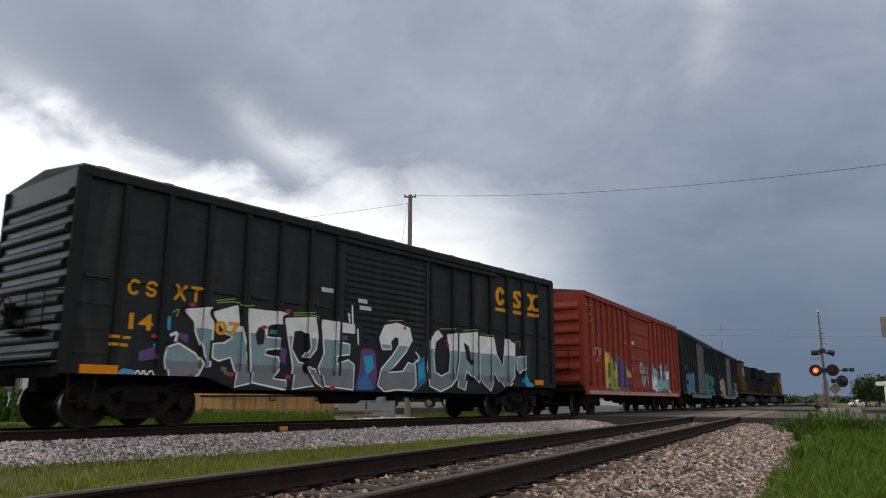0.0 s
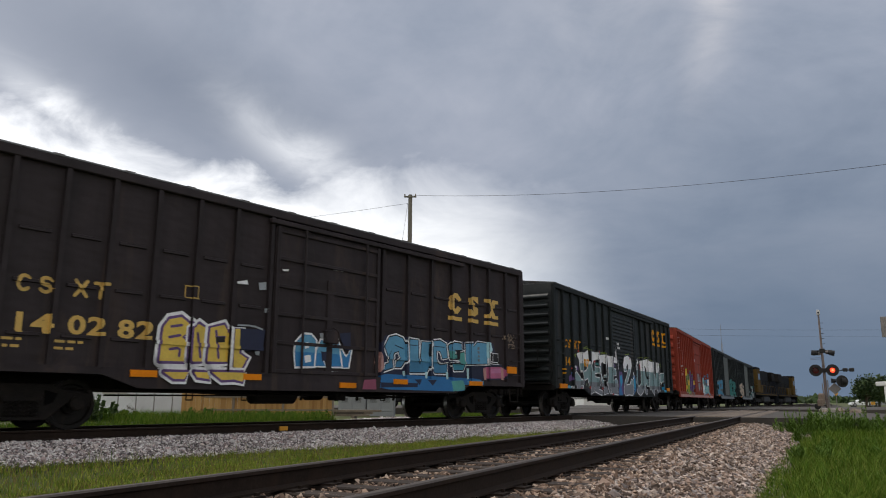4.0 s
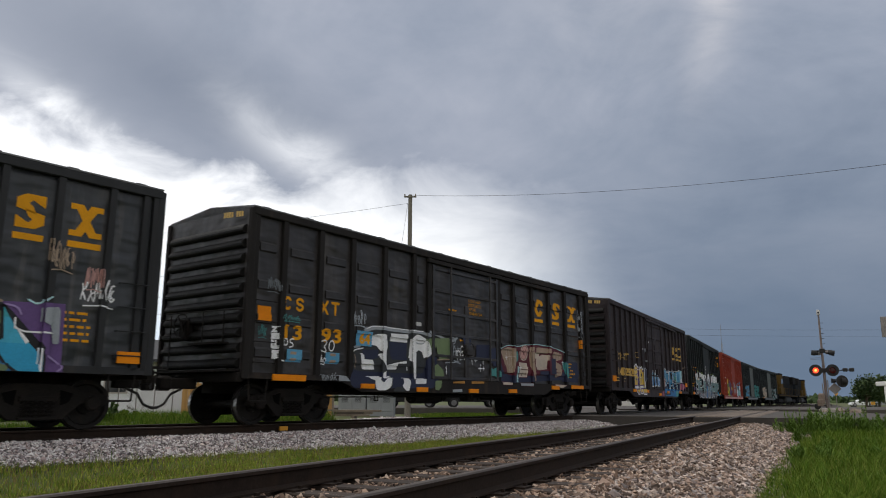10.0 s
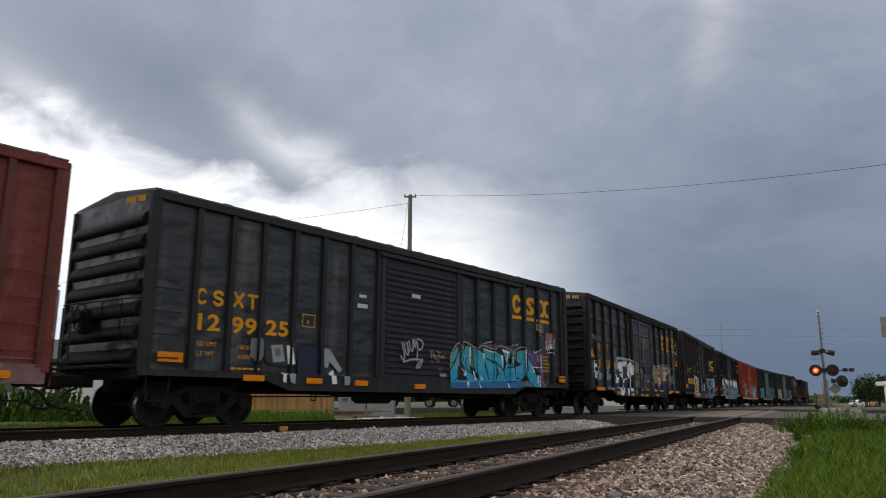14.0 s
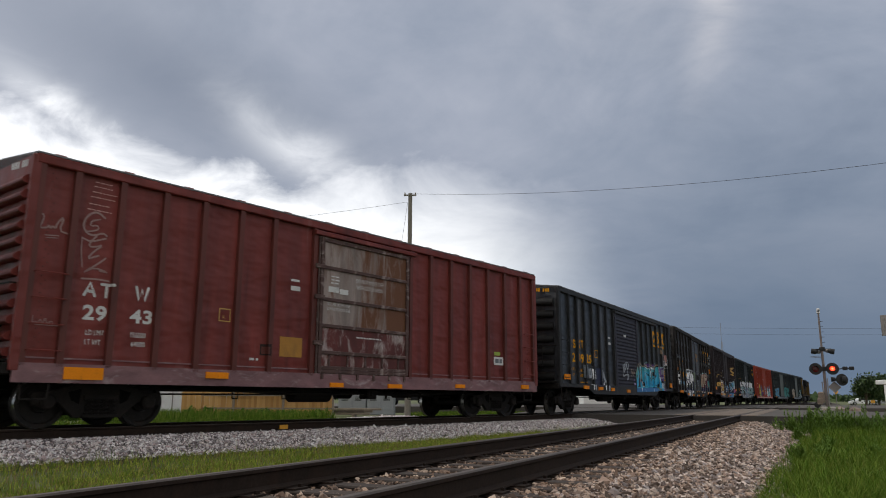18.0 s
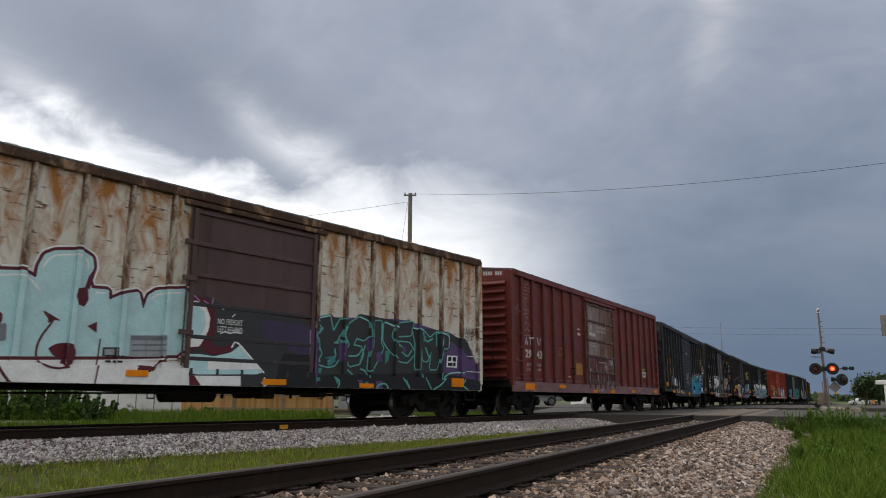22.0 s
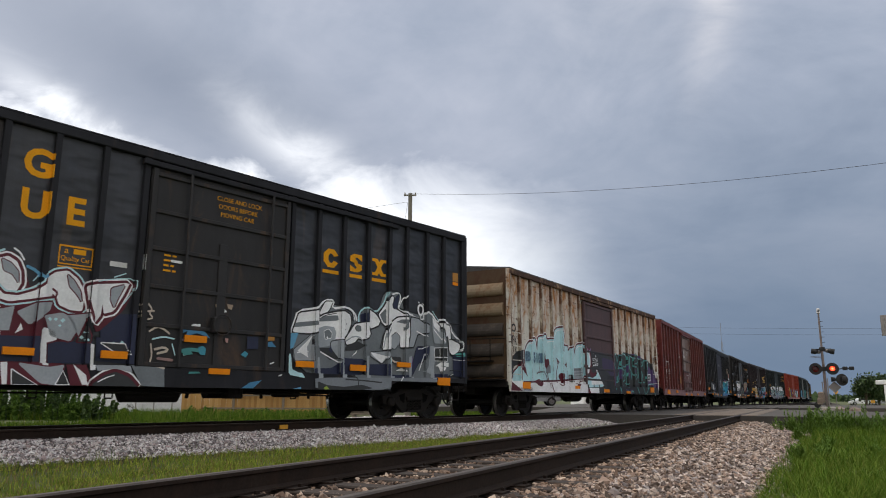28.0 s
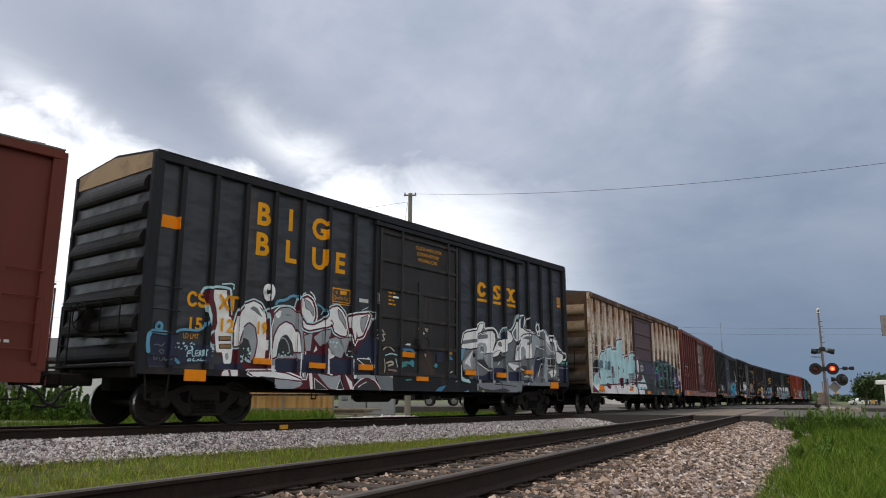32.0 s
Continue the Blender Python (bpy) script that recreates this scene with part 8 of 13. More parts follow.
    g += flat([(-6.06, 1.04), (-5.84, 1.1), (-5.58, 1.16), (-5.46, 1.1), (-5.45, 0.98), (-5.56, 0.91), (-5.78, 0.93)], "wine", None, 0, None, 13)
    g += flat([(-2.5, 1.02), (-2.43, 1.08), (-2.17, 1.07), (-2.16, 1), (-2.38, 0.92), (-2.49, 0.93)], "wine", None, 0, None, 13.6)
    g += flat([(-3.47, 2.55), (-3.39, 2.69), (-3.43, 2.33), (-3.52, 2.33)], "wine", None, 0, None, 14.2)
    g += line([(-4.93, 1.53), (-4.88, 1.22), (-4.71, 0.92), (-4.55, 0.73)], 0.045, "wine", 14.8)
    g += line([(-5.74, 1.33), (-5.54, 1.38), (-5.21, 1.39), (-5.03, 1.31), (-4.9, 1.1), (-4.83, 0.89)], 0.035, "wine", 15.4)
    g += line([(-5.58, 1.7), (-5.53, 1.45), (-5.65, 1.35)], 0.02, "wine", 16)
    g += line([(-3.99, 1.72), (-4.16, 1.44), (-4.2, 1.2), (-4.12, 1.04), (-3.91, 0.97), (-3.68, 1)], 0.035, "wine", 16.6)
    g += line([(-3.17, 1.49), (-3.18, 1.21), (-3.23, 0.75)], 0.025, "wine", 17.2)
    g += line([(-2.16, 1.04), (-1.98, 1.21), (-1.8, 1.28), (-1.64, 1.23)], 0.03, "wine", 17.8)
    g += line([(-4.13, 1.88), (-3.89, 1.76)], 0.03, "wine", 18.4)
    g += line([(-4.7, 1.64), (-4.81, 1.48)], 0.02, "wine", 19)
    g += flat([(-2.64, 1.6), (-1.97, 1.64), (-1.97, 1.25), (-2.62, 1.22)], "silver", None, 0, None, 19.6)
    g += flat([(-2.62, 1.59), (-1.99, 1.62), (-1.99, 1.54), (-2.62, 1.51)], "smoke", None, 0, None, 20.2)
    g += line([(-2.59, 1.43), (-1.99, 1.46)], 0.03, "smoke", 20.8)
    g += line([(-2.59, 1.33), (-1.98, 1.36)], 0.03, "smoke", 21.4)
    g += line([(-2.34, 1.61), (-2.32, 1.24)], 0.015, "smoke", 22)
    g += flat([(-3.11, 1.36), (-2.86, 1.37), (-2.86, 1.22), (-3.11, 1.21)], "coal", None, 0, None, 22.6)
    g += flat([(-3.08, 1.33), (-2.9, 1.34), (-2.9, 1.24), (-3.07, 1.23)], "silver", None, 0, None, 23.2)
    g += flat([(-4.82, 1.63), (-4.67, 1.64), (-4.65, 1.37), (-5.05, 1.35), (-5.04, 1.47)], "smoke_blue", None, 0, None, 23.8)
    g += line([(-7.28, 0.86), (-7.28, 0.76)], 0.02, "wine", 24.4)
    g += line([(-7.24, 0.86), (-7.25, 0.76)], 0.02, "wine", 25)
    g += line([(-7.21, 0.86), (-7.21, 0.76)], 0.02, "wine", 25.6)
    g += line([(-6.4, 0.88), (-6.4, 0.78)], 0.02, "wine", 26.2)
    g += line([(-6.36, 0.88), (-6.36, 0.78)], 0.02, "wine", 26.8)
    g += line([(-6.32, 0.89), (-6.32, 0.78)], 0.02, "wine", 27.4)
    g += flat([(-1.61, 2.31), (-1.2, 2.46), (-0.83, 2.31), (-0.53, 2.28), (0.39, 2.24), (1.39, 2.17), (1.54, 1.96), (1.62, 0.72), (-1.45, 0.68)], "coal", None, 0, None, 28)
    g += flat([(0.14, 2.12), (1.33, 2.06), (1.54, 1.99), (1.58, 1.48), (1.15, 1.37), (0.81, 1.58), (0.18, 1.63)], "violet_dark", None, 0, None, 28.6)
    g += flat([(0.71, 1.44), (1.58, 1.43), (1.63, 0.72), (0.46, 0.71)], "ink", None, 0, None, 29.2)
    g += flat([(-1.62, 2.37), (-1.46, 2.43), (-1.15, 2.4), (-1.03, 2.27), (-0.97, 1.68), (-1.16, 1.62), (-1.28, 1.45), (-1.52, 1.36)], "wine", None, 0, None, 29.8)
    g += flat([(-1.61, 2.27), (-1.43, 2.34), (-1.22, 2.26), (-1.1, 2.05), (-1.11, 1.82), (-1.21, 1.61), (-1.3, 1.47), (-1.53, 1.44)], "snow", None, 0, None, 30.4)
    g += flat([(-1.6, 2.17), (-1.39, 2.24), (-1.24, 2.14), (-1.18, 1.92), (-1.26, 1.7), (-1.55, 1.64)], "mint", None, 0, None, 31)
    g += flat([(-1.28, 1.49), (-1.23, 1.58), (-1, 1.72), (-0.95, 1.66), (-1.07, 1.53), (-0.8, 1.48), (-0.58, 1.56), (-0.5, 1.65), (-0.59, 1.41), (-0.92, 1.33), (-1.1, 1.34)], "wine", None, 0, None, 31.6)
    g += flat([(-1.51, 1.32), (-1.27, 1.33), (-0.96, 1.3), (-0.59, 1.39), (-0.38, 1.55), (-0.14, 1.33), (0.22, 0.99), (-1.48, 0.94)], "mint", None, 0, None, 32.2)
    g += line([(-0.57, 1.5), (-0.49, 1.64), (-0.19, 1.39), (0.24, 1.01)], 0.035, "snow", 32.8)
    g += flat([(-1.08, 1.22), (-0.03, 1.2), (0.18, 1.09), (-1.09, 1.04)], "snow", None, 0, None, 33.4)
    g += flat([(-1.48, 0.92), (-0.34, 0.94), (-0.32, 0.72), (-1.45, 0.7)], "snow", None, 0, None, 34)
    g += flat([(-1.48, 0.92), (-1.37, 0.92), (-1.21, 0.73), (-1.46, 0.72)], "wine", None, 0, None, 34.6)
    g += line([(0.24, 0.92), (0.26, 0.75)], 0.02, "snow", 35.2)
    g += line([(0.17, 0.83), (0.25, 0.75), (0.42, 0.84)], 0.02, "snow", 35.8)
    g += line([(-1.48, 2.43), (-1.36, 2.34)], 0.022, "lilac", 36.4)
    g += line([(-1.26, 2.35), (-1.09, 2.26), (-1.06, 2.41)], 0.022, "lilac", 37)
    g += line([(-0.87, 2.26), (-0.82, 2.23)], 0.022, "snow", 37.6)
    g += line([(-0.6, 2.1), (-0.54, 2.15)], 0.022, "snow", 38.2)
    g += line([(-0.85, 1.75), (-0.74, 1.8), (-0.64, 1.75), (-0.53, 1.81), (-0.39, 1.78)], 0.022, "snow", 38.8)
    return g


def dark_piece_on_w():
    g = []
    g += flat([(1.4, 1.99), (1.62, 2.04), (1.61, 2.3), (4.49, 2.49), (6.19, 2.28), (6.48, 2.19), (7.01, 2.15), (7.4, 1.88), (7.62, 1.48), (7.71, 0.75), (1.69, 0.69), (1.45, 1.02)], "violet_mid", None, 0, None, 1.6)
    g += flat([(1.61, 2.3), (2.08, 2.4), (2.2, 2.33), (2.58, 2.33), (2.75, 2.28), (3, 2.49), (3.36, 2.47), (4.05, 2.44), (4.39, 2.4), (4.79, 2.5), (5, 2.29), (5.53, 2.33), (6.42, 2.29), (6.77, 2.17), (7.19, 2.14), (7.37, 1.88), (7.4, 1.55), (7.13, 1.76), (6.48, 2.05), (6.45, 1.83), (6.14, 1.71), (6.03, 1.22), (7.74, 1.01), (7.71, 0.75), (1.69, 0.69)], "coal", None, 0, None, 2.2)
    g += flat([(1.67, 1.03), (6.03, 1.18), (7.72, 1.01), (7.71, 0.73), (1.65, 0.69)], "ink", None, 0, None, 2.8)
    g += flat([(1.67, 2.26), (2.06, 2.37), (2.18, 1.99), (2.37, 2.3), (2.64, 2.32), (2.35, 1.88), (2.25, 1.76), (2.53, 1.76), (2.48, 1.53), (2.25, 1.25), (2.05, 1.21), (1.74, 1.26), (1.88, 1.5), (1.76, 1.7), (1.63, 1.89), (1.86, 2.06)], "coal", "jade_light", 0.034, None, 3.4)
    g += flat([(2.35, 1.85), (2.65, 2.21), (3, 2.41), (3.29, 2.34), (3.37, 2.01), (3.15, 1.87), (2.92, 1.92), (2.81, 1.73), (3.07, 1.71), (3.16, 1.56), (3.04, 1.32), (2.7, 1.24), (2.59, 1.53), (2.72, 1.78)], "coal", "jade_light", 0.034, None, 4)
    g += flat([(3.45, 2.35), (3.77, 2.38), (3.74, 1.85), (3.84, 1.72), (3.49, 1.2), (3.29, 1.16), (3.34, 1.57), (3.47, 1.83)], "coal", "jade_light", 0.034, None, 4.6)
    g += flat([(3.84, 2.36), (4.38, 2.25), (4.41, 2.38), (4.95, 2.46), (4.85, 2.1), (4.35, 2.05), (4.31, 1.91), (4.8, 1.91), (5.01, 1.65), (4.71, 1.41), (4.42, 1.43), (3.98, 1.73), (3.81, 1.91)], "coal", "jade_light", 0.034, None, 5.2)
    g += flat([(4.88, 2.29), (5.32, 2.27), (5.59, 2.08), (5.86, 2.25), (6.4, 2.23), (6.38, 1.86), (6.08, 1.83), (5.89, 1.28), (5.59, 1.27), (5.66, 1.75), (5.49, 1.47), (5.33, 1.48), (5.17, 1.8), (5.14, 1.26), (5, 1.25), (5.01, 1.92)], "coal", "jade_light", 0.034, None, 5.8)
    g += line([(1.86, 2.06), (1.69, 1.87), (1.8, 1.67), (1.71, 1.49), (1.8, 1.32)], 0.045, "jade_light", 6.4)
    g += line([(2.23, 1.76), (2.51, 1.78)], 0.045, "jade_light", 7)
    g += line([(2.5, 2.14), (2.47, 1.86), (2.67, 1.78)], 0.045, "jade_light", 7.6)
    g += line([(2.24, 1.61), (2.28, 1.43), (2.05, 1.33)], 0.045, "jade_light", 8.2)
    g += line([(2.69, 1.48), (2.97, 1.49), (3.1, 1.65)], 0.045, "jade_light", 8.8)
    g += line([(3.45, 2.27), (3.42, 1.83)], 0.045, "jade_light", 9.4)
    g += line([(3.2, 1.75), (3.04, 1.31)], 0.045, "jade_light", 10)
    g += line([(3.77, 2.3), (3.76, 1.91)], 0.045, "jade_light", 10.6)
    g += line([(4.2, 2.23), (4.11, 1.97), (4.51, 1.79)], 0.045, "jade_light", 11.2)
    g += line([(4.51, 1.66), (4.71, 1.54), (4.86, 1.71)], 0.045, "jade_light", 11.8)
    g += line([(5.32, 2.21), (5.43, 1.95), (5.69, 2.07)], 0.045, "jade_light", 12.4)
    g += line([(5.41, 1.81), (5.54, 1.61)], 0.045, "jade_light", 13)
    g += line([(5.86, 2.22), (5.86, 1.9)], 0.045, "jade_light", 13.6)
    g += line([(6.08, 2.13), (6.03, 1.91)], 0.045, "jade_light", 14.2)
    g += flat([(2.35, 1.79), (2.56, 1.74), (2.49, 1.35), (2.37, 1.34)], "violet_mid", None, 0, None, 14.8)
    g += flat([(3.24, 1.91), (3.42, 1.95), (3.38, 1.64), (3.25, 1.63)], "violet_mid", None, 0, None, 15.4)
    g += flat([(3.56, 1.58), (3.75, 1.65), (3.8, 1.4), (3.62, 1.39)], "violet_mid", None, 0, None, 16)
    g += flat([(4.51, 1.81), (4.66, 1.8), (4.63, 1.63), (4.51, 1.66)], "violet_mid", None, 0, None, 16.6)
    g += flat([(3.5, 0.92), (3.72, 0.93), (3.73, 0.74), (3.5, 0.75)], "violet_mid", None, 0, None, 17.2)
    g += flat([(2.88, 0.94), (3.06, 0.94), (3.06, 0.73)], "violet_mid", None, 0, None, 17.8)
    g += flat([(1.93, 1.41), (2.2, 1.46), (2.27, 1.34), (2.05, 1.21), (2.01, 1.3), (2.13, 1.36)], "teal", None, 0, None, 18.4)
    g += flat([(1.63, 1.81), (1.75, 1.81), (1.72, 1.72), (1.64, 1.72)], "teal", None, 0, None, 19)
    g += flat([(3.89, 1.66), (4.07, 1.67), (4.01, 1.44), (3.89, 1.34)], "teal", None, 0, None, 19.6)
    g += flat([(1.74, 1.17), (1.86, 1.18), (1.83, 1.06), (1.73, 1.06)], "teal", None, 0, None, 20.2)
    g += flat([(5.32, 2.11), (5.42, 2.12), (5.4, 1.98), (5.32, 1.98)], "teal", None, 0, None, 20.8)
    g += flat([(1.64, 0.97), (1.75, 0.96), (1.74, 0.89), (1.64, 0.88)], "teal", None, 0, None, 21.4)
    g += flat([(2.18, 0.95), (2.32, 0.94), (2.27, 0.81)], "teal", None, 0, None, 22)
    g += flat([(3.14, 0.88), (3.23, 0.92), (3.28, 0.73)], "teal", None, 0, None, 22.6)
    g += flat([(4.52, 0.94), (4.62, 0.98), (4.68, 0.75)], "teal", None, 0, None, 23.2)
    g += line([(2.18, 0.98), (2.35, 0.9), (2.27, 0.72)], 0.04, "jade_light", 23.8)
    g += line([(3.5, 0.74), (3.63, 0.86), (3.86, 0.87), (3.94, 0.72)], 0.04, "jade_light", 24.4)
    g += line([(4.47, 1.01), (4.67, 0.85), (4.73, 0.72)], 0.04, "jade_light", 25)
    g += line([(5.23, 1.19), (5.55, 0.76)], 0.04, "jade_light", 25.6)
    g += line([(5.6, 0.73), (6.03, 0.91), (6.31, 1.19), (7.01, 1.24), (7.01, 0.96), (6.77, 0.92), (7.13, 0.75)], 0.04, "jade_light", 26.2)
    g += line([(6.03, 1.18), (5.98, 0.97), (6.37, 1.16)], 0.04, "jade_light", 26.8)
    g += line([(3.05, 1.19), (3.22, 1.16), (3.3, 1.01)], 0.04, "jade_light", 27.4)
    g += line([(2.62, 1.17), (2.79, 1.06)], 0.04, "jade_light", 28)
    g += line([(1.69, 2.27), (2.05, 2.36)], 0.022, "mint", 28.6)
    g += line([(3, 2.41), (3.29, 2.34)], 0.022, "mint", 29.2)
    g += line([(5.91, 2.24), (6.4, 2.22), (6.38, 1.88)], 0.022, "mint", 29.8)
    g += line([(3.87, 2.35), (4.35, 2.25)], 0.022, "mint", 30.4)
    g += line([(4.92, 2.29), (5.32, 2.27)], 0.022, "mint", 31)
    g += line([(6.37, 1.18), (6.98, 1.23)], 0.022, "mint", 31.6)
    g += flat([(6.29, 1.66), (6.75, 1.67), (6.71, 1.34), (6.26, 1.35)], "snow", None, 0, None, 32.2)
    g += flat([(6.34, 1.63), (6.48, 1.63), (6.47, 1.51), (6.33, 1.51)], "ink", None, 0, None, 32.8)
    g += flat([(6.54, 1.63), (6.69, 1.63), (6.68, 1.51), (6.53, 1.51)], "ink", None, 0, None, 33.4)
    g += flat([(6.33, 1.47), (6.67, 1.48), (6.65, 1.38), (6.32, 1.38)], "ink", None, 0, None, 34)
    g += line([(6.54, 1.47), (6.53, 1.38)], 0.02, "snow", 34.6)
    g += flat([(1.41, 1.97), (1.51, 2.03), (1.52, 1.31), (1.44, 1.25)], "lilac", None, 0, None, 35.2)
    g += flat([(1.51, 2.03), (1.59, 2.01), (1.58, 1.6), (1.53, 1.54)], "violet", None, 0, None, 35.8)
    return g


def bubbles_on_b():
    g = []
    g += flat([(1.21, 1.67), (1.68, 2.1), (2.27, 2.1), (2.96, 2.05), (3.77, 2.12), (4.87, 2.11), (6.31, 2.21), (6.49, 1.6), (6.94, 1.44), (6.92, 1.12), (5.7, 1.08), (1.42, 1.02), (1.32, 1.22)], "navy", None, 0, None, 1.6)
    g += flat([(1.24, 1.58), (1.4, 1.72), (1.52, 1.59), (1.55, 1.27), (1.31, 1.03), (1.23, 1.35)], "rose", None, 0, None, 2.2)
    g += flat([(0.89, 0.98), (1.28, 1), (1.3, 0.76), (0.83, 0.76)], "plum_pink", None, 0, None, 2.8)
    g += flat([(1.46, 1.14), (3.95, 1.13), (5.7, 1.11), (5.69, 0.89), (4.54, 0.75), (1.43, 0.77)], "azure", None, 0, None, 3.4)
    g += flat([(1.45, 0.93), (2.83, 0.94), (2.81, 0.84), (1.46, 0.81)], "navy", None, 0, None, 4)
    g += flat([(2.7, 1.03), (2.97, 1.04), (2.89, 0.89)], "navy", None, 0, None, 4.6)
    g += flat([(3.21, 1.03), (3.58, 1.04), (3.42, 0.89)], "navy", None, 0, None, 5.2)
    g += flat([(4.21, 1.02), (4.72, 1.06), (4.88, 0.8), (4.29, 0.75)], "jade", None, 0, None, 5.8)
    g += flat([(4.91, 1.04), (5.7, 1.08), (5.64, 0.89), (5.07, 0.8)], "sky", None, 0, None, 6.4)
    g += letter([(1.66, 1.81), (1.81, 2.04), (2.06, 2.1), (2.32, 2.04), (2.45, 1.84), (2.44, 1.53), (2.26, 1.33), (2.05, 1.32), (2.08, 1.44), (2.23, 1.56), (2.16, 1.72), (2, 1.68), (1.92, 1.5), (1.96, 1.31), (1.63, 1.22), (1.7, 1.37), (1.83, 1.42), (1.77, 1.61)], [1.48, 1.83], ["sky_deep", "sky_mid", "sky_mid"], "ink", 0.03, "snow", 0.065, 7)
    g += letter([(2.49, 2.04), (2.91, 2.04), (2.93, 1.5), (3, 1.41), (3.06, 2.01), (3.36, 2.01), (3.33, 1.7), (3.42, 1.5), (3.27, 1.23), (2.57, 1.21), (2.52, 1.55)], [1.48, 1.83], ["sky_deep", "sky_mid", "sky_mid"], "ink", 0.03, "snow", 0.065, 7.6)
    g += letter([(3.43, 1.86), (3.53, 2.05), (3.81, 2.09), (4.06, 2.01), (4.13, 1.64), (3.93, 1.61), (3.82, 1.81), (3.66, 1.81), (3.65, 1.51), (3.82, 1.43), (4.1, 1.47), (4.11, 1.24), (3.6, 1.23), (3.43, 1.4)], [1.48, 1.83], ["sky_deep", "sky_mid", "sky_mid"], "ink", 0.03, "snow", 0.065, 8.2)
    g += letter([(4.17, 1.96), (4.35, 2.07), (4.76, 2.06), (4.77, 1.89), (4.5, 1.87), (4.48, 1.74), (4.88, 1.83), (4.97, 1.58), (4.82, 1.34), (4.3, 1.32), (4.26, 1.48), (4.67, 1.51), (4.66, 1.64), (4.26, 1.62)], [1.48, 1.83], ["teal_blue", "jade", "sky_mid"], "ink", 0.035, "snow", 0.065, 8.8)
    g += letter([(4.95, 2.07), (5.23, 2.09), (5.35, 2.01), (5.51, 2.14), (5.96, 2.14), (5.98, 1.56), (4.97, 1.51)], [1.48, 1.83], ["sky_deep", "sky_mid", "sky_mid"], "ink", 0.03, "snow", 0.06, 9.4)
    g += flat([(5.96, 2.19), (6.19, 2.15), (6.28, 1.99), (6.14, 1.75), (5.97, 1.71)], "mint", None, 0, None, 10)
    g += flat([(5.21, 1.99), (5.31, 1.99), (5.31, 1.92), (5.22, 1.92)], "smoke", None, 0, None, 10.6)
    g += flat([(5.22, 1.88), (5.31, 1.88), (5.31, 1.81), (5.22, 1.81)], "smoke", None, 0, None, 11.2)
    g += flat([(5.22, 1.77), (5.32, 1.77), (5.32, 1.7), (5.22, 1.7)], "smoke", None, 0, None, 11.8)
    g += flat([(5.22, 1.66), (5.32, 1.66), (5.32, 1.59), (5.23, 1.59)], "smoke", None, 0, None, 12.4)
    g += flat([(5.51, 2.01), (5.61, 2.01), (5.61, 1.94), (5.51, 1.94)], "smoke", None, 0, None, 13)
    g += flat([(5.51, 1.9), (5.61, 1.9), (5.61, 1.83), (5.52, 1.83)], "smoke", None, 0, None, 13.6)
    g += flat([(5.52, 1.78), (5.61, 1.78), (5.62, 1.72), (5.52, 1.72)], "smoke", None, 0, None, 14.2)
    g += flat([(5.52, 1.67), (5.62, 1.67), (5.62, 1.6), (5.52, 1.61)], "smoke", None, 0, None, 14.8)
    g += line([(2.02, 1.86), (2.32, 1.79)], 0.02, "navy", 15.4)
    g += line([(2.59, 1.9), (2.88, 1.9)], 0.02, "navy", 16)
    g += line([(3.57, 1.92), (3.99, 1.92)], 0.02, "navy", 16.6)
    g += line([(4.35, 1.87), (4.73, 1.86)], 0.02, "navy", 17.2)
    g += line([(1.78, 1.51), (1.88, 1.71)], 0.02, "navy", 17.8)
    g += line([(4.36, 1.76), (4.4, 1.66), (4.66, 1.64)], 0.02, "navy", 18.4)
    g += line([(4.29, 1.54), (4.82, 1.49)], 0.02, "navy", 19)
    g += flat([(4.5, 1.88), (4.69, 1.89), (4.68, 1.63), (4.57, 1.62)], "ink", None, 0, None, 19.6)
    g += flat([(2.31, 1.23), (2.4, 1.23), (2.4, 1.11), (2.32, 1.1)], "mint", None, 0, None, 20.2)
    g += flat([(3.18, 1.24), (3.28, 1.24), (3.28, 1.07), (3.2, 1.07)], "mint", None, 0, None, 20.8)
    g += flat([(4.05, 1.26), (4.15, 1.27), (4.16, 1.07), (4.07, 1.07)], "mint", None, 0, None, 21.4)
    g += flat([(4.98, 1.39), (5.09, 1.39), (5.09, 1.1), (5, 1.09)], "mint", None, 0, None, 22)
    g += flat([(5.81, 1.45), (6.71, 1.5), (6.97, 1.37), (6.85, 1.16), (5.86, 1.13)], "pink", None, 0, None, 22.6)
    g += flat([(5.77, 1.42), (5.91, 1.42), (5.93, 1.09), (5.81, 1.09)], "rose", None, 0, None, 23.2)
    g += flat([(6.67, 1.48), (6.8, 1.46), (6.81, 1.11), (6.69, 1.11)], "rose", None, 0, None, 23.8)
    g += flat([(6.02, 1.4), (6.67, 1.45), (6.67, 1.31), (6.04, 1.28)], "lilac_pink", None, 0, None, 24.4)
    g += flat([(6.03, 1.87), (6.52, 1.86), (6.52, 1.56), (6.03, 1.57)], "ink", "snow", 0.022, None, 25)
    g += line([(6.27, 1.86), (6.26, 1.61)], 0.02, "snow", 25.6)
    g += line([(6.05, 1.62), (6.5, 1.61)], 0.02, "snow", 26.2)
    g += line([(6.77, 2.32), (6.83, 2.39), (6.9, 2.32)], 0.022, "tan", 26.8)
    g += line([(6.83, 2.41), (7.06, 2.44)], 0.022, "tan", 27.4)
    g += line([(6.94, 2.45), (7, 2.2)], 0.022, "tan", 28)
    g += line([(7.02, 2.41), (7.07, 2.23), (7.12, 2.45), (7.16, 2.24)], 0.022, "tan", 28.6)
    g += line([(7.07, 2.5), (7.11, 2.36)], 0.022, "tan", 29.2)
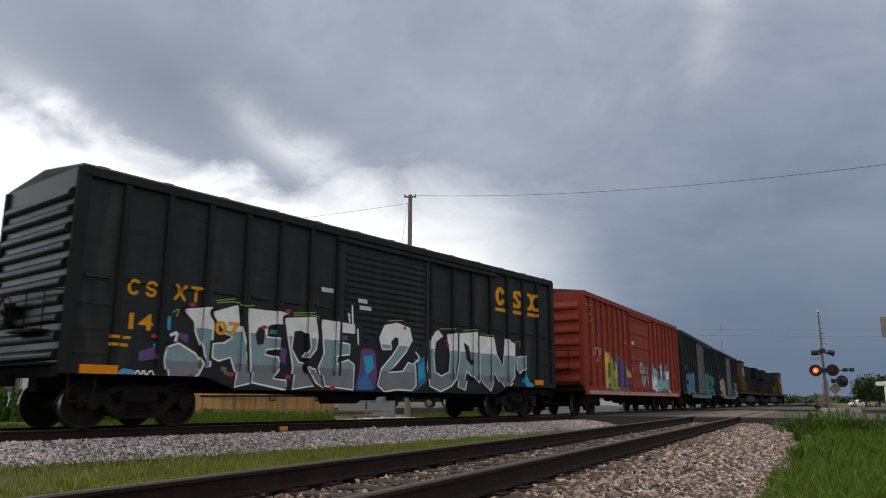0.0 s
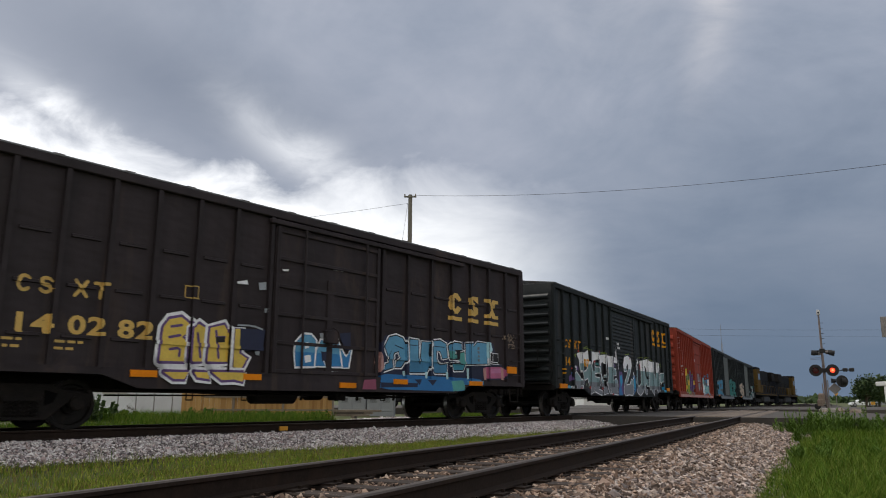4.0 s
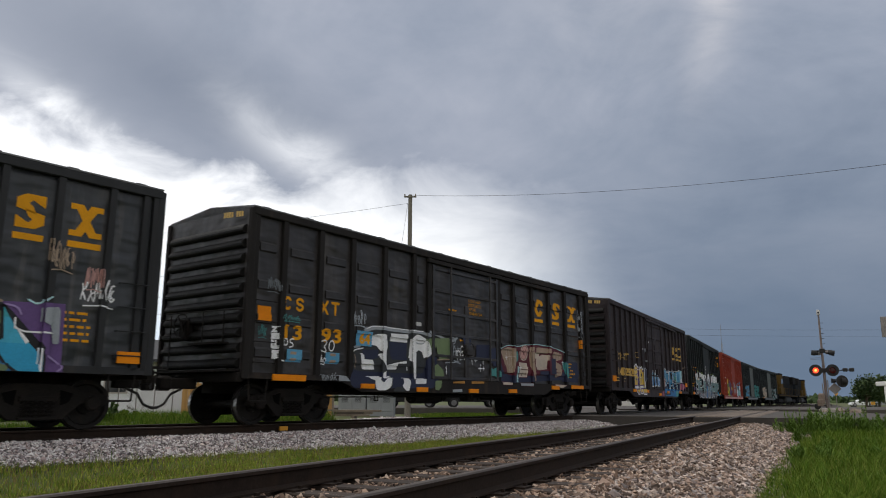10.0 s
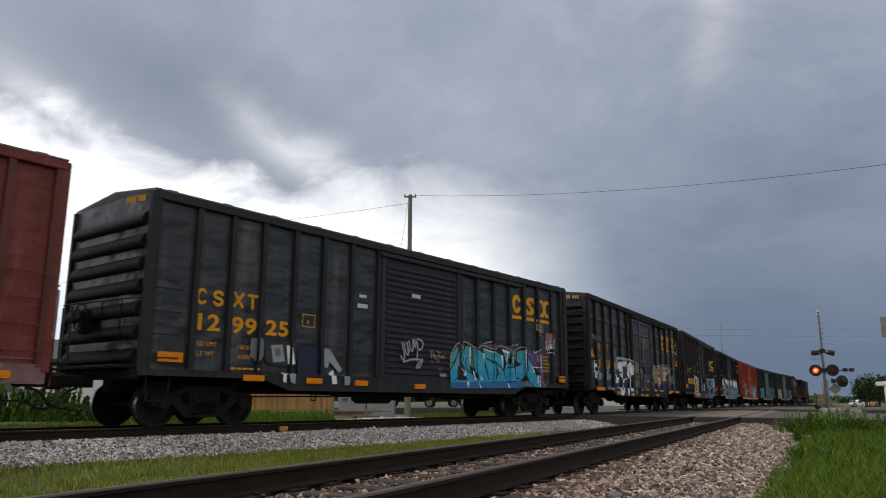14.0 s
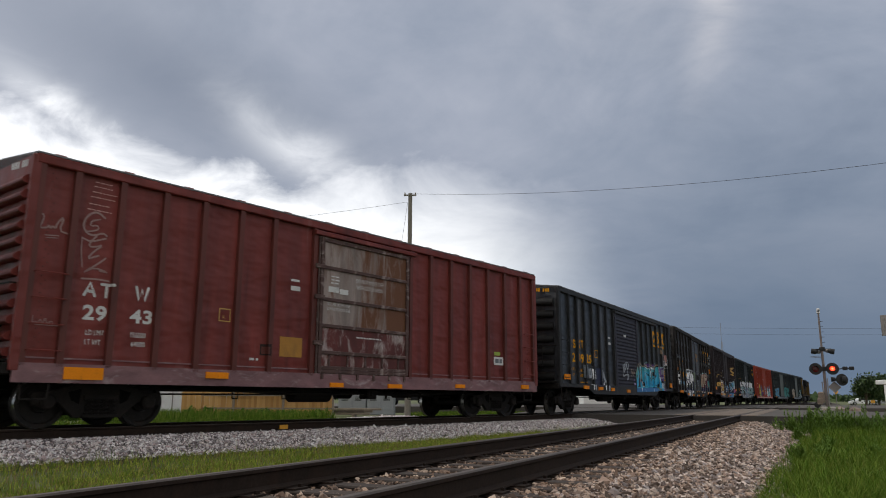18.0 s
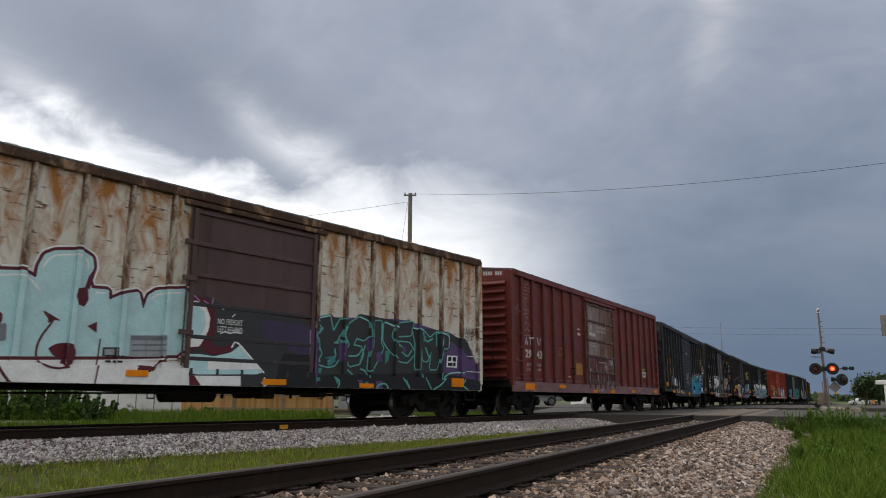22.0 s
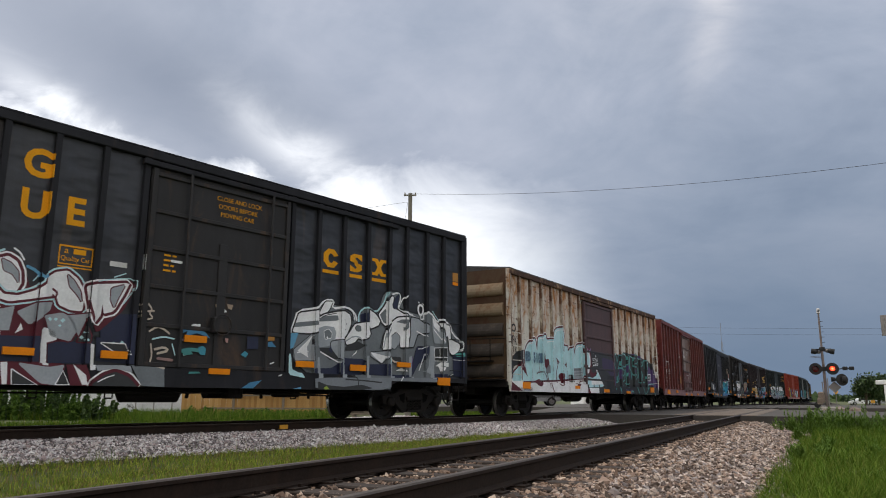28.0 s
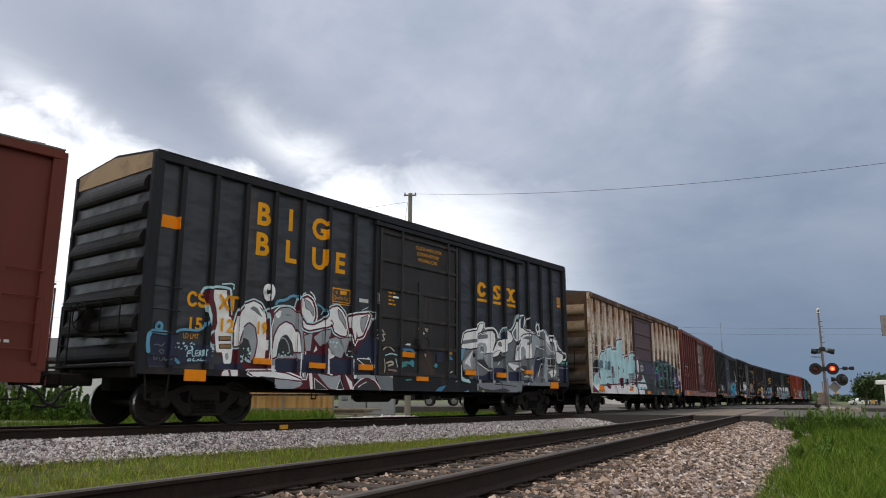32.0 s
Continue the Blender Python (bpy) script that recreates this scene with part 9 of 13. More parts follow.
    g += line([(7.19, 2.48), (7.2, 2.23), (7.3, 2.47), (7.24, 2.34), (7.36, 2.24)], 0.022, "tan", 29.8)
    g += line([(7.08, 2.19), (7.3, 2.17), (7.42, 2.31), (7.39, 2.48)], 0.022, "tan", 30.4)
    g += line([(7.25, 2.06), (7.35, 2.18), (7.45, 2.15), (7.4, 2.07), (7.29, 2.08)], 0.022, "tan", 31)
    g += line([(7.04, 2.15), (7.13, 2.14), (7.09, 2.07)], 0.022, "tan", 31.6)
    g += letter([(-1.23, 1.54), (-1.19, 1.74), (-1.02, 1.9), (-0.79, 1.9), (-0.66, 1.79), (-0.69, 1.6), (-0.62, 1.45), (-0.66, 1.25), (-1.2, 1.22)], [1.53], ["azure_mid", "sky_mid"], "azure", 0.01, "snow", 0.06, 32.2)
    g += letter([(-0.61, 1.58), (-0.5, 1.81), (-0.32, 1.81), (-0.27, 1.61), (-0.41, 1.53), (-0.47, 1.41), (-0.36, 1.26), (-0.64, 1.25)], [1.53], ["azure_mid", "sky_mid"], "azure", 0.01, "snow", 0.06, 32.8)
    g += letter([(-0.26, 1.83), (-0.16, 1.94), (-0.01, 1.84), (0.13, 1.49), (0.28, 1.27), (-0.25, 1.25)], [1.53], ["azure_mid", "sky_mid"], "azure", 0.01, "snow", 0.06, 33.4)
    g += letter([(0.11, 1.63), (0.27, 1.46), (0.42, 1.65), (0.34, 1.25), (0.2, 1.24)], [1.53], ["azure_mid", "sky_mid"], "azure", 0.01, "snow", 0.06, 34)
    g += flat([(0.01, 2), (0.39, 2.05), (0.41, 1.65), (0.25, 1.64)], "navy", None, 0, None, 34.6)
    g += flat([(-0.98, 1.73), (-0.87, 1.76), (-0.85, 1.63), (-0.96, 1.6)], "snow", None, 0, None, 35.2)
    g += flat([(-0.98, 1.45), (-0.8, 1.48), (-0.77, 1.33), (-0.94, 1.3)], "snow", None, 0, None, 35.8)
    g += flat([(-0.5, 1.57), (-0.28, 1.56), (-0.27, 1.38), (-0.45, 1.36)], "navy", None, 0, None, 36.4)
    g += flat([(-0.56, 1.97), (-0.39, 1.98), (-0.39, 1.86), (-0.52, 1.85)], "silver", None, 0, None, 37)
    g += line([(-0.97, 1.11), (-0.76, 1.09)], 0.04, "snow", 37.6)
    g += line([(-0.19, 1.12), (0.29, 1.11)], 0.04, "snow", 38.2)
    g += flat([(-3, 1.89), (-2.31, 1.92), (-2.34, 1.47), (-2.97, 1.47)], "navy", None, 0, None, 38.8)
    g += flat([(-2.23, 1.48), (-2.11, 1.49), (-2.12, 1.4), (-2.21, 1.41)], "silver", None, 0, None, 39.4)
    g += flat([(-2.23, 2.9), (-2.04, 2.94), (-2.03, 2.78), (-2.2, 2.75)], "silver", None, 0, None, 40)
    g += flat([(-2.04, 2.38), (-1.99, 2.38), (-1.99, 2.3), (-2.03, 2.29)], "silver", None, 0, None, 40.6)
    g += flat([(-2.8, 2.85), (-2.52, 2.92), (-2.49, 2.83), (-2.74, 2.82)], "snow", None, 0, None, 41.2)
    g += flat([(-1.69, 3.26), (-1.5, 3.28), (-1.53, 3.23), (-1.66, 3.22)], "snow", None, 0, None, 41.8)
    g += letter([(-4.33, 1.2), (-4.3, 1.81), (-4.19, 1.97), (-3.95, 2.03), (-3.76, 1.92), (-3.79, 1.75), (-3.91, 1.66), (-3.74, 1.54), (-3.75, 1.21)], [], ["lemon"], "violet", 0.055, "snow", 0.12, 42.4)
    g += letter([(-3.71, 1.21), (-3.71, 1.84), (-3.56, 1.93), (-3.35, 1.84), (-3.35, 1.23)], [], ["lemon"], "violet", 0.055, "snow", 0.12, 43)
    g += letter([(-3.33, 1.23), (-3.31, 1.88), (-3, 1.96), (-2.87, 1.79), (-2.85, 1.24)], [], ["lemon"], "violet", 0.055, "snow", 0.12, 43.6)
    g += letter([(-2.76, 1.14), (-2.76, 1.9), (-2.61, 1.91), (-2.61, 1.42), (-2.42, 1.33), (-2.53, 1.13)], [], ["lemon"], "violet", 0.055, "snow", 0.12, 44.2)
    g += letter([(-4.28, 1), (-3.77, 1.01), (-3.85, 0.88), (-4.07, 0.88)], [], ["lemon"], "violet", 0.05, "snow", 0.1, 44.8)
    g += letter([(-3.66, 1.02), (-3.35, 1.02), (-3.31, 0.89), (-3.58, 0.92)], [], ["lemon"], "violet", 0.05, "snow", 0.1, 45.4)
    g += letter([(-3.27, 1.03), (-2.48, 1.04), (-2.56, 0.86), (-2.76, 0.9), (-3.04, 0.88)], [], ["lemon"], "violet", 0.05, "snow", 0.1, 46)
    g += line([(-4.14, 1.84), (-3.93, 1.88)], 0.05, "violet", 46.6)
    g += line([(-4.17, 1.64), (-3.95, 1.69)], 0.05, "violet", 47.2)
    g += line([(-4.14, 1.42), (-3.93, 1.46), (-3.94, 1.31)], 0.05, "violet", 47.8)
    g += line([(-3.58, 1.75), (-3.49, 1.3)], 0.05, "violet", 48.4)
    g += line([(-3.18, 1.82), (-3.09, 1.31)], 0.05, "violet", 49)
    g += line([(-3.13, 1.7), (-2.98, 1.72)], 0.05, "violet", 49.6)
    g += flat([(-3.18, 1.71), (-2.97, 1.73), (-2.97, 1.62), (-3.16, 1.6)], "ink", None, 0, None, 50.2)
    g += flat([(-2.62, 1.92), (-2, 1.94), (-2.05, 1.5), (-2.61, 1.49)], "navy", None, 0, None, 50.8)
    g += line([(-2.68, 1.98), (-2.33, 2), (-2.08, 1.94)], 0.035, "silver", 51.4)
    return g


def blocks_on_k():
    g = []
    g += flat([(-4.63, 1.26), (-1.49, 1.74), (-1.37, 0.82), (-4.61, 0.78), (-4.78, 0.9), (-4.75, 1.04)], "navy", None, 0, None, 1.6)
    g += flat([(-4.63, 1.62), (-4.59, 1.66), (-4.28, 1.76), (-4.28, 2.09), (-4.2, 2.17), (-3.94, 2.26), (-2.57, 2.3), (-1.78, 2.23), (-1.66, 1.69), (-1.88, 1.57), (-1.97, 1.18), (-4.56, 1.18), (-4.62, 1.37)], "coal", None, 0, None, 2.2)
    g += flat([(-3.99, 2.04), (-3.74, 2.1), (-3.53, 2.1), (-3.5, 2.01), (-3.39, 1.96), (-3.38, 1.78), (-3.48, 1.62), (-3.47, 1.28), (-3.48, 1.03), (-3.62, 1.03), (-3.62, 1.16), (-3.51, 1.2), (-3.52, 1.35), (-3.7, 1.53), (-3.75, 1.6), (-3.64, 1.63), (-3.64, 1.69), (-3.81, 1.81), (-3.97, 1.81)], "snow", None, 0, None, 2.8)
    g += flat([(-4.38, 1.6), (-4.26, 1.6), (-4.25, 1.46), (-3.95, 1.46), (-3.85, 1.23), (-4.28, 1.22), (-4.34, 1.37)], "snow", None, 0, None, 3.4)
    g += flat([(-4.3, 1.68), (-3.71, 1.72), (-3.76, 1.53), (-3.95, 1.47), (-4.23, 1.47)], "navy", None, 0, None, 4)
    g += flat([(-3.31, 2.14), (-2.64, 2.16), (-2.63, 1.95), (-3.3, 1.95)], "snow", None, 0, None, 4.6)
    g += flat([(-3.35, 1.93), (-2.65, 1.94), (-2.68, 1.51), (-3.27, 1.5)], "navy", None, 0, None, 5.2)
    g += flat([(-3.41, 1.36), (-3.07, 1.43), (-2.69, 1.49), (-2.68, 1.42), (-3.03, 1.41), (-3.04, 1.26), (-3.4, 1.25)], "snow", None, 0, None, 5.8)
    g += flat([(-2.66, 1.33), (-2.62, 1.35), (-2.62, 1.25), (-2.65, 1.25)], "snow", None, 0, None, 6.4)
    g += flat([(-2.5, 2.09), (-2.35, 2.17), (-2.19, 2.19), (-1.88, 2.09), (-1.74, 1.94), (-1.67, 1.73), (-1.94, 1.58), (-2.03, 1.75), (-2.17, 1.79), (-2.27, 1.73), (-2.34, 1.49), (-2.33, 1.04), (-2.44, 1.04), (-2.48, 1.48), (-2.59, 1.51)], "snow", None, 0, None, 7)
    g += line([(-2.29, 2.06), (-2.26, 1.95), (-1.96, 1.96), (-1.91, 2.05)], 0.03, "silver", 7.6)
    g += flat([(-4.17, 1.07), (-3.67, 1.08), (-3.71, 0.99), (-3.59, 0.93), (-3.39, 1.09), (-3.25, 1.09), (-3.28, 0.9), (-3.39, 0.79), (-3.55, 0.74), (-3.78, 0.74), (-3.87, 0.78), (-3.91, 0.98), (-4.07, 1.01)], "snow", None, 0, None, 8.2)
    g += flat([(-2.86, 1.07), (-2.65, 1.05), (-2.55, 0.97), (-2.63, 0.74), (-2.76, 0.75), (-2.89, 0.85), (-2.84, 0.95)], "snow", None, 0, None, 8.8)
    g += flat([(-2.38, 1.02), (-2.29, 1.06), (-1.93, 1.07), (-1.93, 0.93), (-2.37, 0.92)], "snow", None, 0, None, 9.4)
    g += line([(-3.3, 1.17), (-3.27, 0.98), (-3.32, 0.79)], 0.03, "coal", 10)
    g += flat([(-3.24, 1.02), (-2.88, 1.05), (-2.84, 0.91), (-3.23, 0.81)], "navy", None, 0, None, 10.6)
    g += flat([(-3.23, 0.77), (-3.11, 0.83), (-2.91, 0.84), (-2.79, 0.78), (-2.81, 0.72), (-3.22, 0.72)], "coal", None, 0, None, 11.2)
    g += line([(-4.24, 2.15), (-3.94, 2.24), (-3.71, 2.25), (-3.27, 2.24), (-2.58, 2.24)], 0.1, "silver", 11.8)
    g += line([(-2.54, 2.25), (-2.25, 2.26), (-1.97, 2.25), (-1.77, 2.19)], 0.09, "silver", 12.4)
    g += line([(-1.78, 2.29), (-1.4, 2.22), (-1.04, 2.12), (-0.7, 2.12), (-0.55, 2.22)], 0.07, "silver", 13)
    g += line([(-4.2, 2.19), (-3.94, 2.28), (-3.28, 2.28), (-2.59, 2.28)], 0.025, "snow", 13.6)
    g += line([(-2.51, 2.27), (-1.97, 2.29)], 0.025, "snow", 14.2)
    g += line([(-4.61, 1.62), (-4.53, 1.68), (-4.28, 1.72)], 0.03, "snow", 14.8)
    g += line([(-4.59, 1.55), (-4.54, 1.36), (-4.54, 1.23)], 0.02, "tan", 15.4)
    g += line([(-4.62, 1.73), (-4.39, 1.76)], 0.05, "silver", 16)
    g += flat([(-5.13, 1.07), (-4.92, 1.06), (-4.77, 0.94), (-4.76, 0.83), (-5.14, 0.86)], "silver", None, 0, None, 16.6)
    g += flat([(-1.91, 2.1), (-1.4, 2.15), (-1.41, 2.07), (-1.61, 1.79), (-1.68, 1.77), (-1.81, 1.97)], "olive", None, 0, None, 17.2)
    g += flat([(-1.52, 2.13), (-0.88, 2.19), (-0.88, 1.65), (-1.36, 1.57), (-1.47, 1.79)], "olive", None, 0, None, 17.8)
    g += flat([(-1.57, 1.42), (-1.44, 1.46), (-1.18, 1.31), (-1.16, 1.14), (-1.55, 1.11)], "olive", None, 0, None, 18.4)
    g += flat([(-1.56, 1.02), (-1.27, 1.03), (-1.3, 0.86), (-1.4, 0.77), (-1.56, 0.79)], "olive", None, 0, None, 19)
    g += line([(-1.11, 1.51), (-0.63, 1.54), (-0.5, 1.57)], 0.03, "silver", 19.6)
    g += line([(-1.45, 1.57), (-0.91, 1.6)], 0.02, "tan", 20.2)
    g += line([(-0.72, 1.66), (-0.72, 1.99), (-0.66, 1.98), (-0.62, 1.71)], 0.03, "silver", 20.8)
    g += line([(-0.72, 1.83), (-0.62, 1.85)], 0.03, "silver", 21.4)
    g += line([(-0.57, 1.65), (-0.57, 1.91), (-0.51, 1.93), (-0.48, 1.83), (-0.56, 1.78), (-0.44, 1.62)], 0.03, "silver", 22)
    g += line([(-0.4, 1.61), (-0.4, 1.92)], 0.03, "silver", 22.6)
    g += line([(-0.4, 1.9), (-0.32, 1.82), (-0.25, 1.77)], 0.03, "silver", 23.2)
    g += line([(-0.42, 1.61), (-0.18, 1.68)], 0.03, "silver", 23.8)
    g += line([(-0.53, 1.97), (-0.5, 1.92), (-0.4, 1.92), (-0.36, 2)], 0.03, "silver", 24.4)
    g += line([(-0.73, 2.04), (-0.64, 2.07), (-0.65, 2.2), (-0.84, 2.2)], 0.03, "silver", 25)
    g += line([(-0.71, 1.59), (-0.41, 1.51)], 0.03, "silver", 25.6)
    g += line([(0.14, 1.7), (0.18, 1.51)], 0.022, "snow", 26.2)
    g += line([(0.73, 1.65), (0.73, 1.54)], 0.022, "snow", 26.8)
    g += line([(0.59, 1.53), (0.59, 1.48)], 0.022, "snow", 27.4)
    g += line([(0.47, 1.41), (0.7, 1.42)], 0.022, "snow", 28)
    g += line([(0.58, 1.44), (0.6, 1.32)], 0.022, "snow", 28.6)
    g += line([(1.16, 1.87), (1.17, 1.75)], 0.022, "snow", 29.2)
    g += line([(1.12, 1.84), (1.23, 1.85)], 0.022, "snow", 29.8)
    g += line([(1.12, 1.79), (1.23, 1.79)], 0.022, "snow", 30.4)
    g += line([(-1.09, 1.37), (-1.06, 1.44), (-1.05, 1.21)], 0.022, "snow", 31)
    g += flat([(-0.29, 2.25), (0.11, 2.29), (0.15, 1.76), (-0.12, 1.7)], "navy", None, 0, None, 31.6)
    g += flat([(1.08, 1.48), (1.31, 1.41), (1.46, 1.5), (1.62, 1.39), (1.63, 1.19), (1.09, 1.23)], "teal", None, 0, None, 32.2)
    g += flat([(1.05, 2), (1.4, 2), (1.4, 1.6), (1.07, 1.58)], "navy", None, 0, None, 32.8)
    g += flat([(-0.77, 1.01), (-0.22, 1.05), (-0.22, 0.97), (-0.77, 0.97)], "rust_orange", None, 0, None, 33.4)
    g += flat([(0.11, 1.04), (0.74, 1.05), (0.74, 0.99), (0.11, 0.97)], "rust_orange", None, 0, None, 34)
    g += flat([(-0.8, 0.8), (-0.36, 0.82), (-0.35, 0.74), (-0.79, 0.73)], "silver", None, 0, None, 34.6)
    return g


def tan_piece_on_k():
    g = []
    g += flat([(1.69, 1.67), (2.93, 1.7), (5.09, 1.83), (6.17, 1.85), (6.2, 1.23), (1.69, 1.01)], "navy", None, 0, None, 1.6)
    g += flat([(1.71, 2.06), (2.21, 2.18), (2.74, 2.15), (3.24, 2.25), (3.82, 2.29), (5.05, 2.27), (5.81, 2.13), (5.76, 1.4), (2.73, 1.25), (1.96, 1.32), (1.74, 1.64)], "wine", None, 0, None, 2.2)
    g += flat([(1.83, 1.94), (1.88, 2.05), (2.18, 2.13), (2.66, 2.09), (2.58, 1.68), (2.46, 1.35), (2.13, 1.33), (2.02, 1.66)], "tan", "wine", 0.015, None, 2.8)
    g += flat([(2.88, 1.69), (3.36, 1.68), (3.35, 1.24), (2.84, 1.23)], "cream", "wine", 0.015, None, 3.4)
    g += flat([(3.47, 2.19), (3.79, 2.23), (3.85, 1.51), (3.95, 1.14), (3.76, 1.12), (3.56, 1.56)], "tan", "wine", 0.015, None, 4)
    g += flat([(3.92, 2.22), (4.96, 2.22), (4.96, 2.08), (4.17, 2.04), (4.1, 1.87), (3.88, 1.86)], "tan", "wine", 0.015, None, 4.6)
    g += flat([(3.93, 1.84), (4.3, 2), (4.77, 2.01), (4.62, 1.54), (4.13, 1.49), (3.92, 1.51)], "cream", "wine", 0.015, None, 5.2)
    g += flat([(5.05, 2.16), (5.74, 2.06), (5.71, 1.91), (5.25, 1.82), (5.7, 1.7), (5.6, 1.36), (5.21, 1.28), (5.14, 1.49), (5.36, 1.57), (5.11, 1.68)], "tan", "wine", 0.015, None, 5.8)
    g += flat([(1.78, 1.06), (2.34, 1.06), (2.32, 0.98), (1.8, 0.98)], "cream", "wine", 0.015, None, 6.4)
    g += flat([(2.82, 1.04), (3.63, 1.05), (3.61, 0.97), (2.84, 0.97)], "silver", "wine", 0.015, None, 7)
    g += flat([(5.06, 1.05), (5.91, 1.03), (5.58, 0.94), (5.15, 0.96)], "cream", "wine", 0.015, None, 7.6)
    g += flat([(3.36, 2.01), (3.33, 1.91), (3.26, 1.83), (3.15, 1.8), (3.05, 1.82), (2.98, 1.89), (2.96, 1.99), (2.98, 2.09), (3.06, 2.17), (3.16, 2.21), (3.26, 2.19), (3.34, 2.11)], "rose", "wine", 0.02, "cream", 8.2)
    g += flat([(2.66, 1.99), (2.82, 2.04), (2.83, 1.78), (2.73, 1.68), (2.65, 1.8)], "teal", None, 0, None, 8.8)
    g += flat([(5.74, 1.84), (6.07, 1.77), (6.22, 1.23), (5.97, 1.29), (5.77, 1.58)], "teal", None, 0, None, 9.4)
    g += flat([(2.73, 1.58), (2.83, 1.53), (2.8, 1.07), (2.68, 1.08)], "ice", None, 0, None, 10)
    g += flat([(1.33, 1.47), (1.73, 1.35), (1.78, 1.22), (1.42, 1.18)], "teal", None, 0, None, 10.6)
    g += flat([(3.87, 2.02), (4.15, 2.02), (4.1, 1.84), (3.88, 1.85)], "cream", None, 0, None, 11.2)
    g += line([(2.11, 2.03), (2.26, 1.37)], 0.016, "cream", 11.8)
    g += line([(2.27, 2.05), (2.34, 1.37)], 0.016, "cream", 12.4)
    g += line([(2.44, 2.05), (2.4, 1.37)], 0.016, "cream", 13)
    g += line([(2.01, 1.85), (2.54, 1.84)], 0.016, "cream", 13.6)
    g += line([(4.19, 1.96), (4.13, 1.52)], 0.016, "cream", 14.2)
    g += line([(4.36, 1.99), (4.29, 1.53)], 0.016, "cream", 14.8)
    g += line([(4.5, 1.99), (4.46, 1.53)], 0.016, "cream", 15.4)
    g += line([(5.19, 2.13), (5.18, 1.92)], 0.016, "cream", 16)
    g += line([(5.39, 2.12), (5.36, 1.9)], 0.016, "cream", 16.6)
    g += line([(5.57, 2.09), (5.52, 1.91)], 0.016, "cream", 17.2)
    g += line([(3.06, 2.07), (3.24, 1.91)], 0.022, "wine", 17.8)
    g += line([(3.24, 2.11), (3.09, 1.89)], 0.022, "wine", 18.4)
    g += line([(2.93, 1.48), (3.31, 1.47)], 0.022, "wine", 19)
    g += line([(2.97, 1.37), (3, 1.28)], 0.022, "wine", 19.6)
    g += line([(3.17, 1.38), (3.23, 1.3)], 0.022, "wine", 20.2)
    g += line([(3.55, 2.07), (3.74, 2.09)], 0.022, "wine", 20.8)
    g += line([(3.61, 1.73), (3.8, 1.75)], 0.022, "wine", 21.4)
    g += line([(5.21, 1.44), (5.54, 1.44)], 0.022, "wine", 22)
    g += line([(1.72, 2.05), (2.21, 2.2), (2.74, 2.16), (3.16, 2.26), (3.56, 2.27), (3.83, 2.33), (5.01, 2.29), (5.84, 2.15)], 0.025, "ice", 22.6)
    g += line([(2.02, 1.79), (2.19, 1.8)], 0.014, "snow", 23.2)
    g += line([(2.11, 1.85), (2.11, 1.73)], 0.014, "snow", 23.8)
    g += line([(2.79, 1.53), (2.97, 1.53)], 0.014, "snow", 24.4)
    g += line([(2.88, 1.59), (2.88, 1.47)], 0.014, "snow", 25)
    g += line([(5.63, 1.79), (5.85, 1.8)], 0.014, "snow", 25.6)
    g += line([(5.74, 1.86), (5.74, 1.73)], 0.014, "snow", 26.2)
    g += line([(0.67, 1.42), (0.82, 1.42)], 0.014, "snow", 26.8)
    g += line([(0.74, 1.48), (0.74, 1.36)], 0.014, "snow", 27.4)
    g += line([(0.28, 1.63), (0.42, 1.64)], 0.014, "snow", 28)
    g += line([(0.35, 1.69), (0.35, 1.58)], 0.014, "snow", 28.6)
    g += flat([(0.39, 2.09), (1.15, 2.12), (1.14, 1.7), (0.37, 1.71)], "navy", None, 0, None, 29.2)
    g += flat([(1.22, 2.04), (1.42, 2.05), (1.42, 1.5), (1.24, 1.52)], "navy", None, 0, None, 29.8)
    g += line([(1.31, 1.89), (1.32, 1.7)], 0.04, "silver", 30.4)
    g += flat([(4.12, 1.46), (4.75, 1.48), (4.75, 1.35), (4.12, 1.33)], "navy", None, 0, None, 31)
    g += flat([(4.92, 1.91), (5.27, 1.91), (5.21, 1.38), (4.9, 1.38)], "navy", None, 0, None, 31.6)
    g += line([(-0.6, 1.86), (-0.55, 1.61)], 0.03, "snow", 32.2)
    g += line([(-0.58, 1.83), (-0.45, 1.89), (-0.39, 1.62)], 0.03, "snow", 32.8)
    g += line([(-0.37, 1.82), (-0.26, 1.88), (-0.25, 1.75), (-0.35, 1.74), (-0.21, 1.63)], 0.03, "snow", 33.4)
    g += line([(-0.18, 1.86), (-0.19, 1.63), (-0.06, 1.69)], 0.03, "snow", 34)
    g += line([(-0.37, 1.97), (-0.32, 2.01), (-0.26, 1.96)], 0.03, "snow", 34.6)
    return g


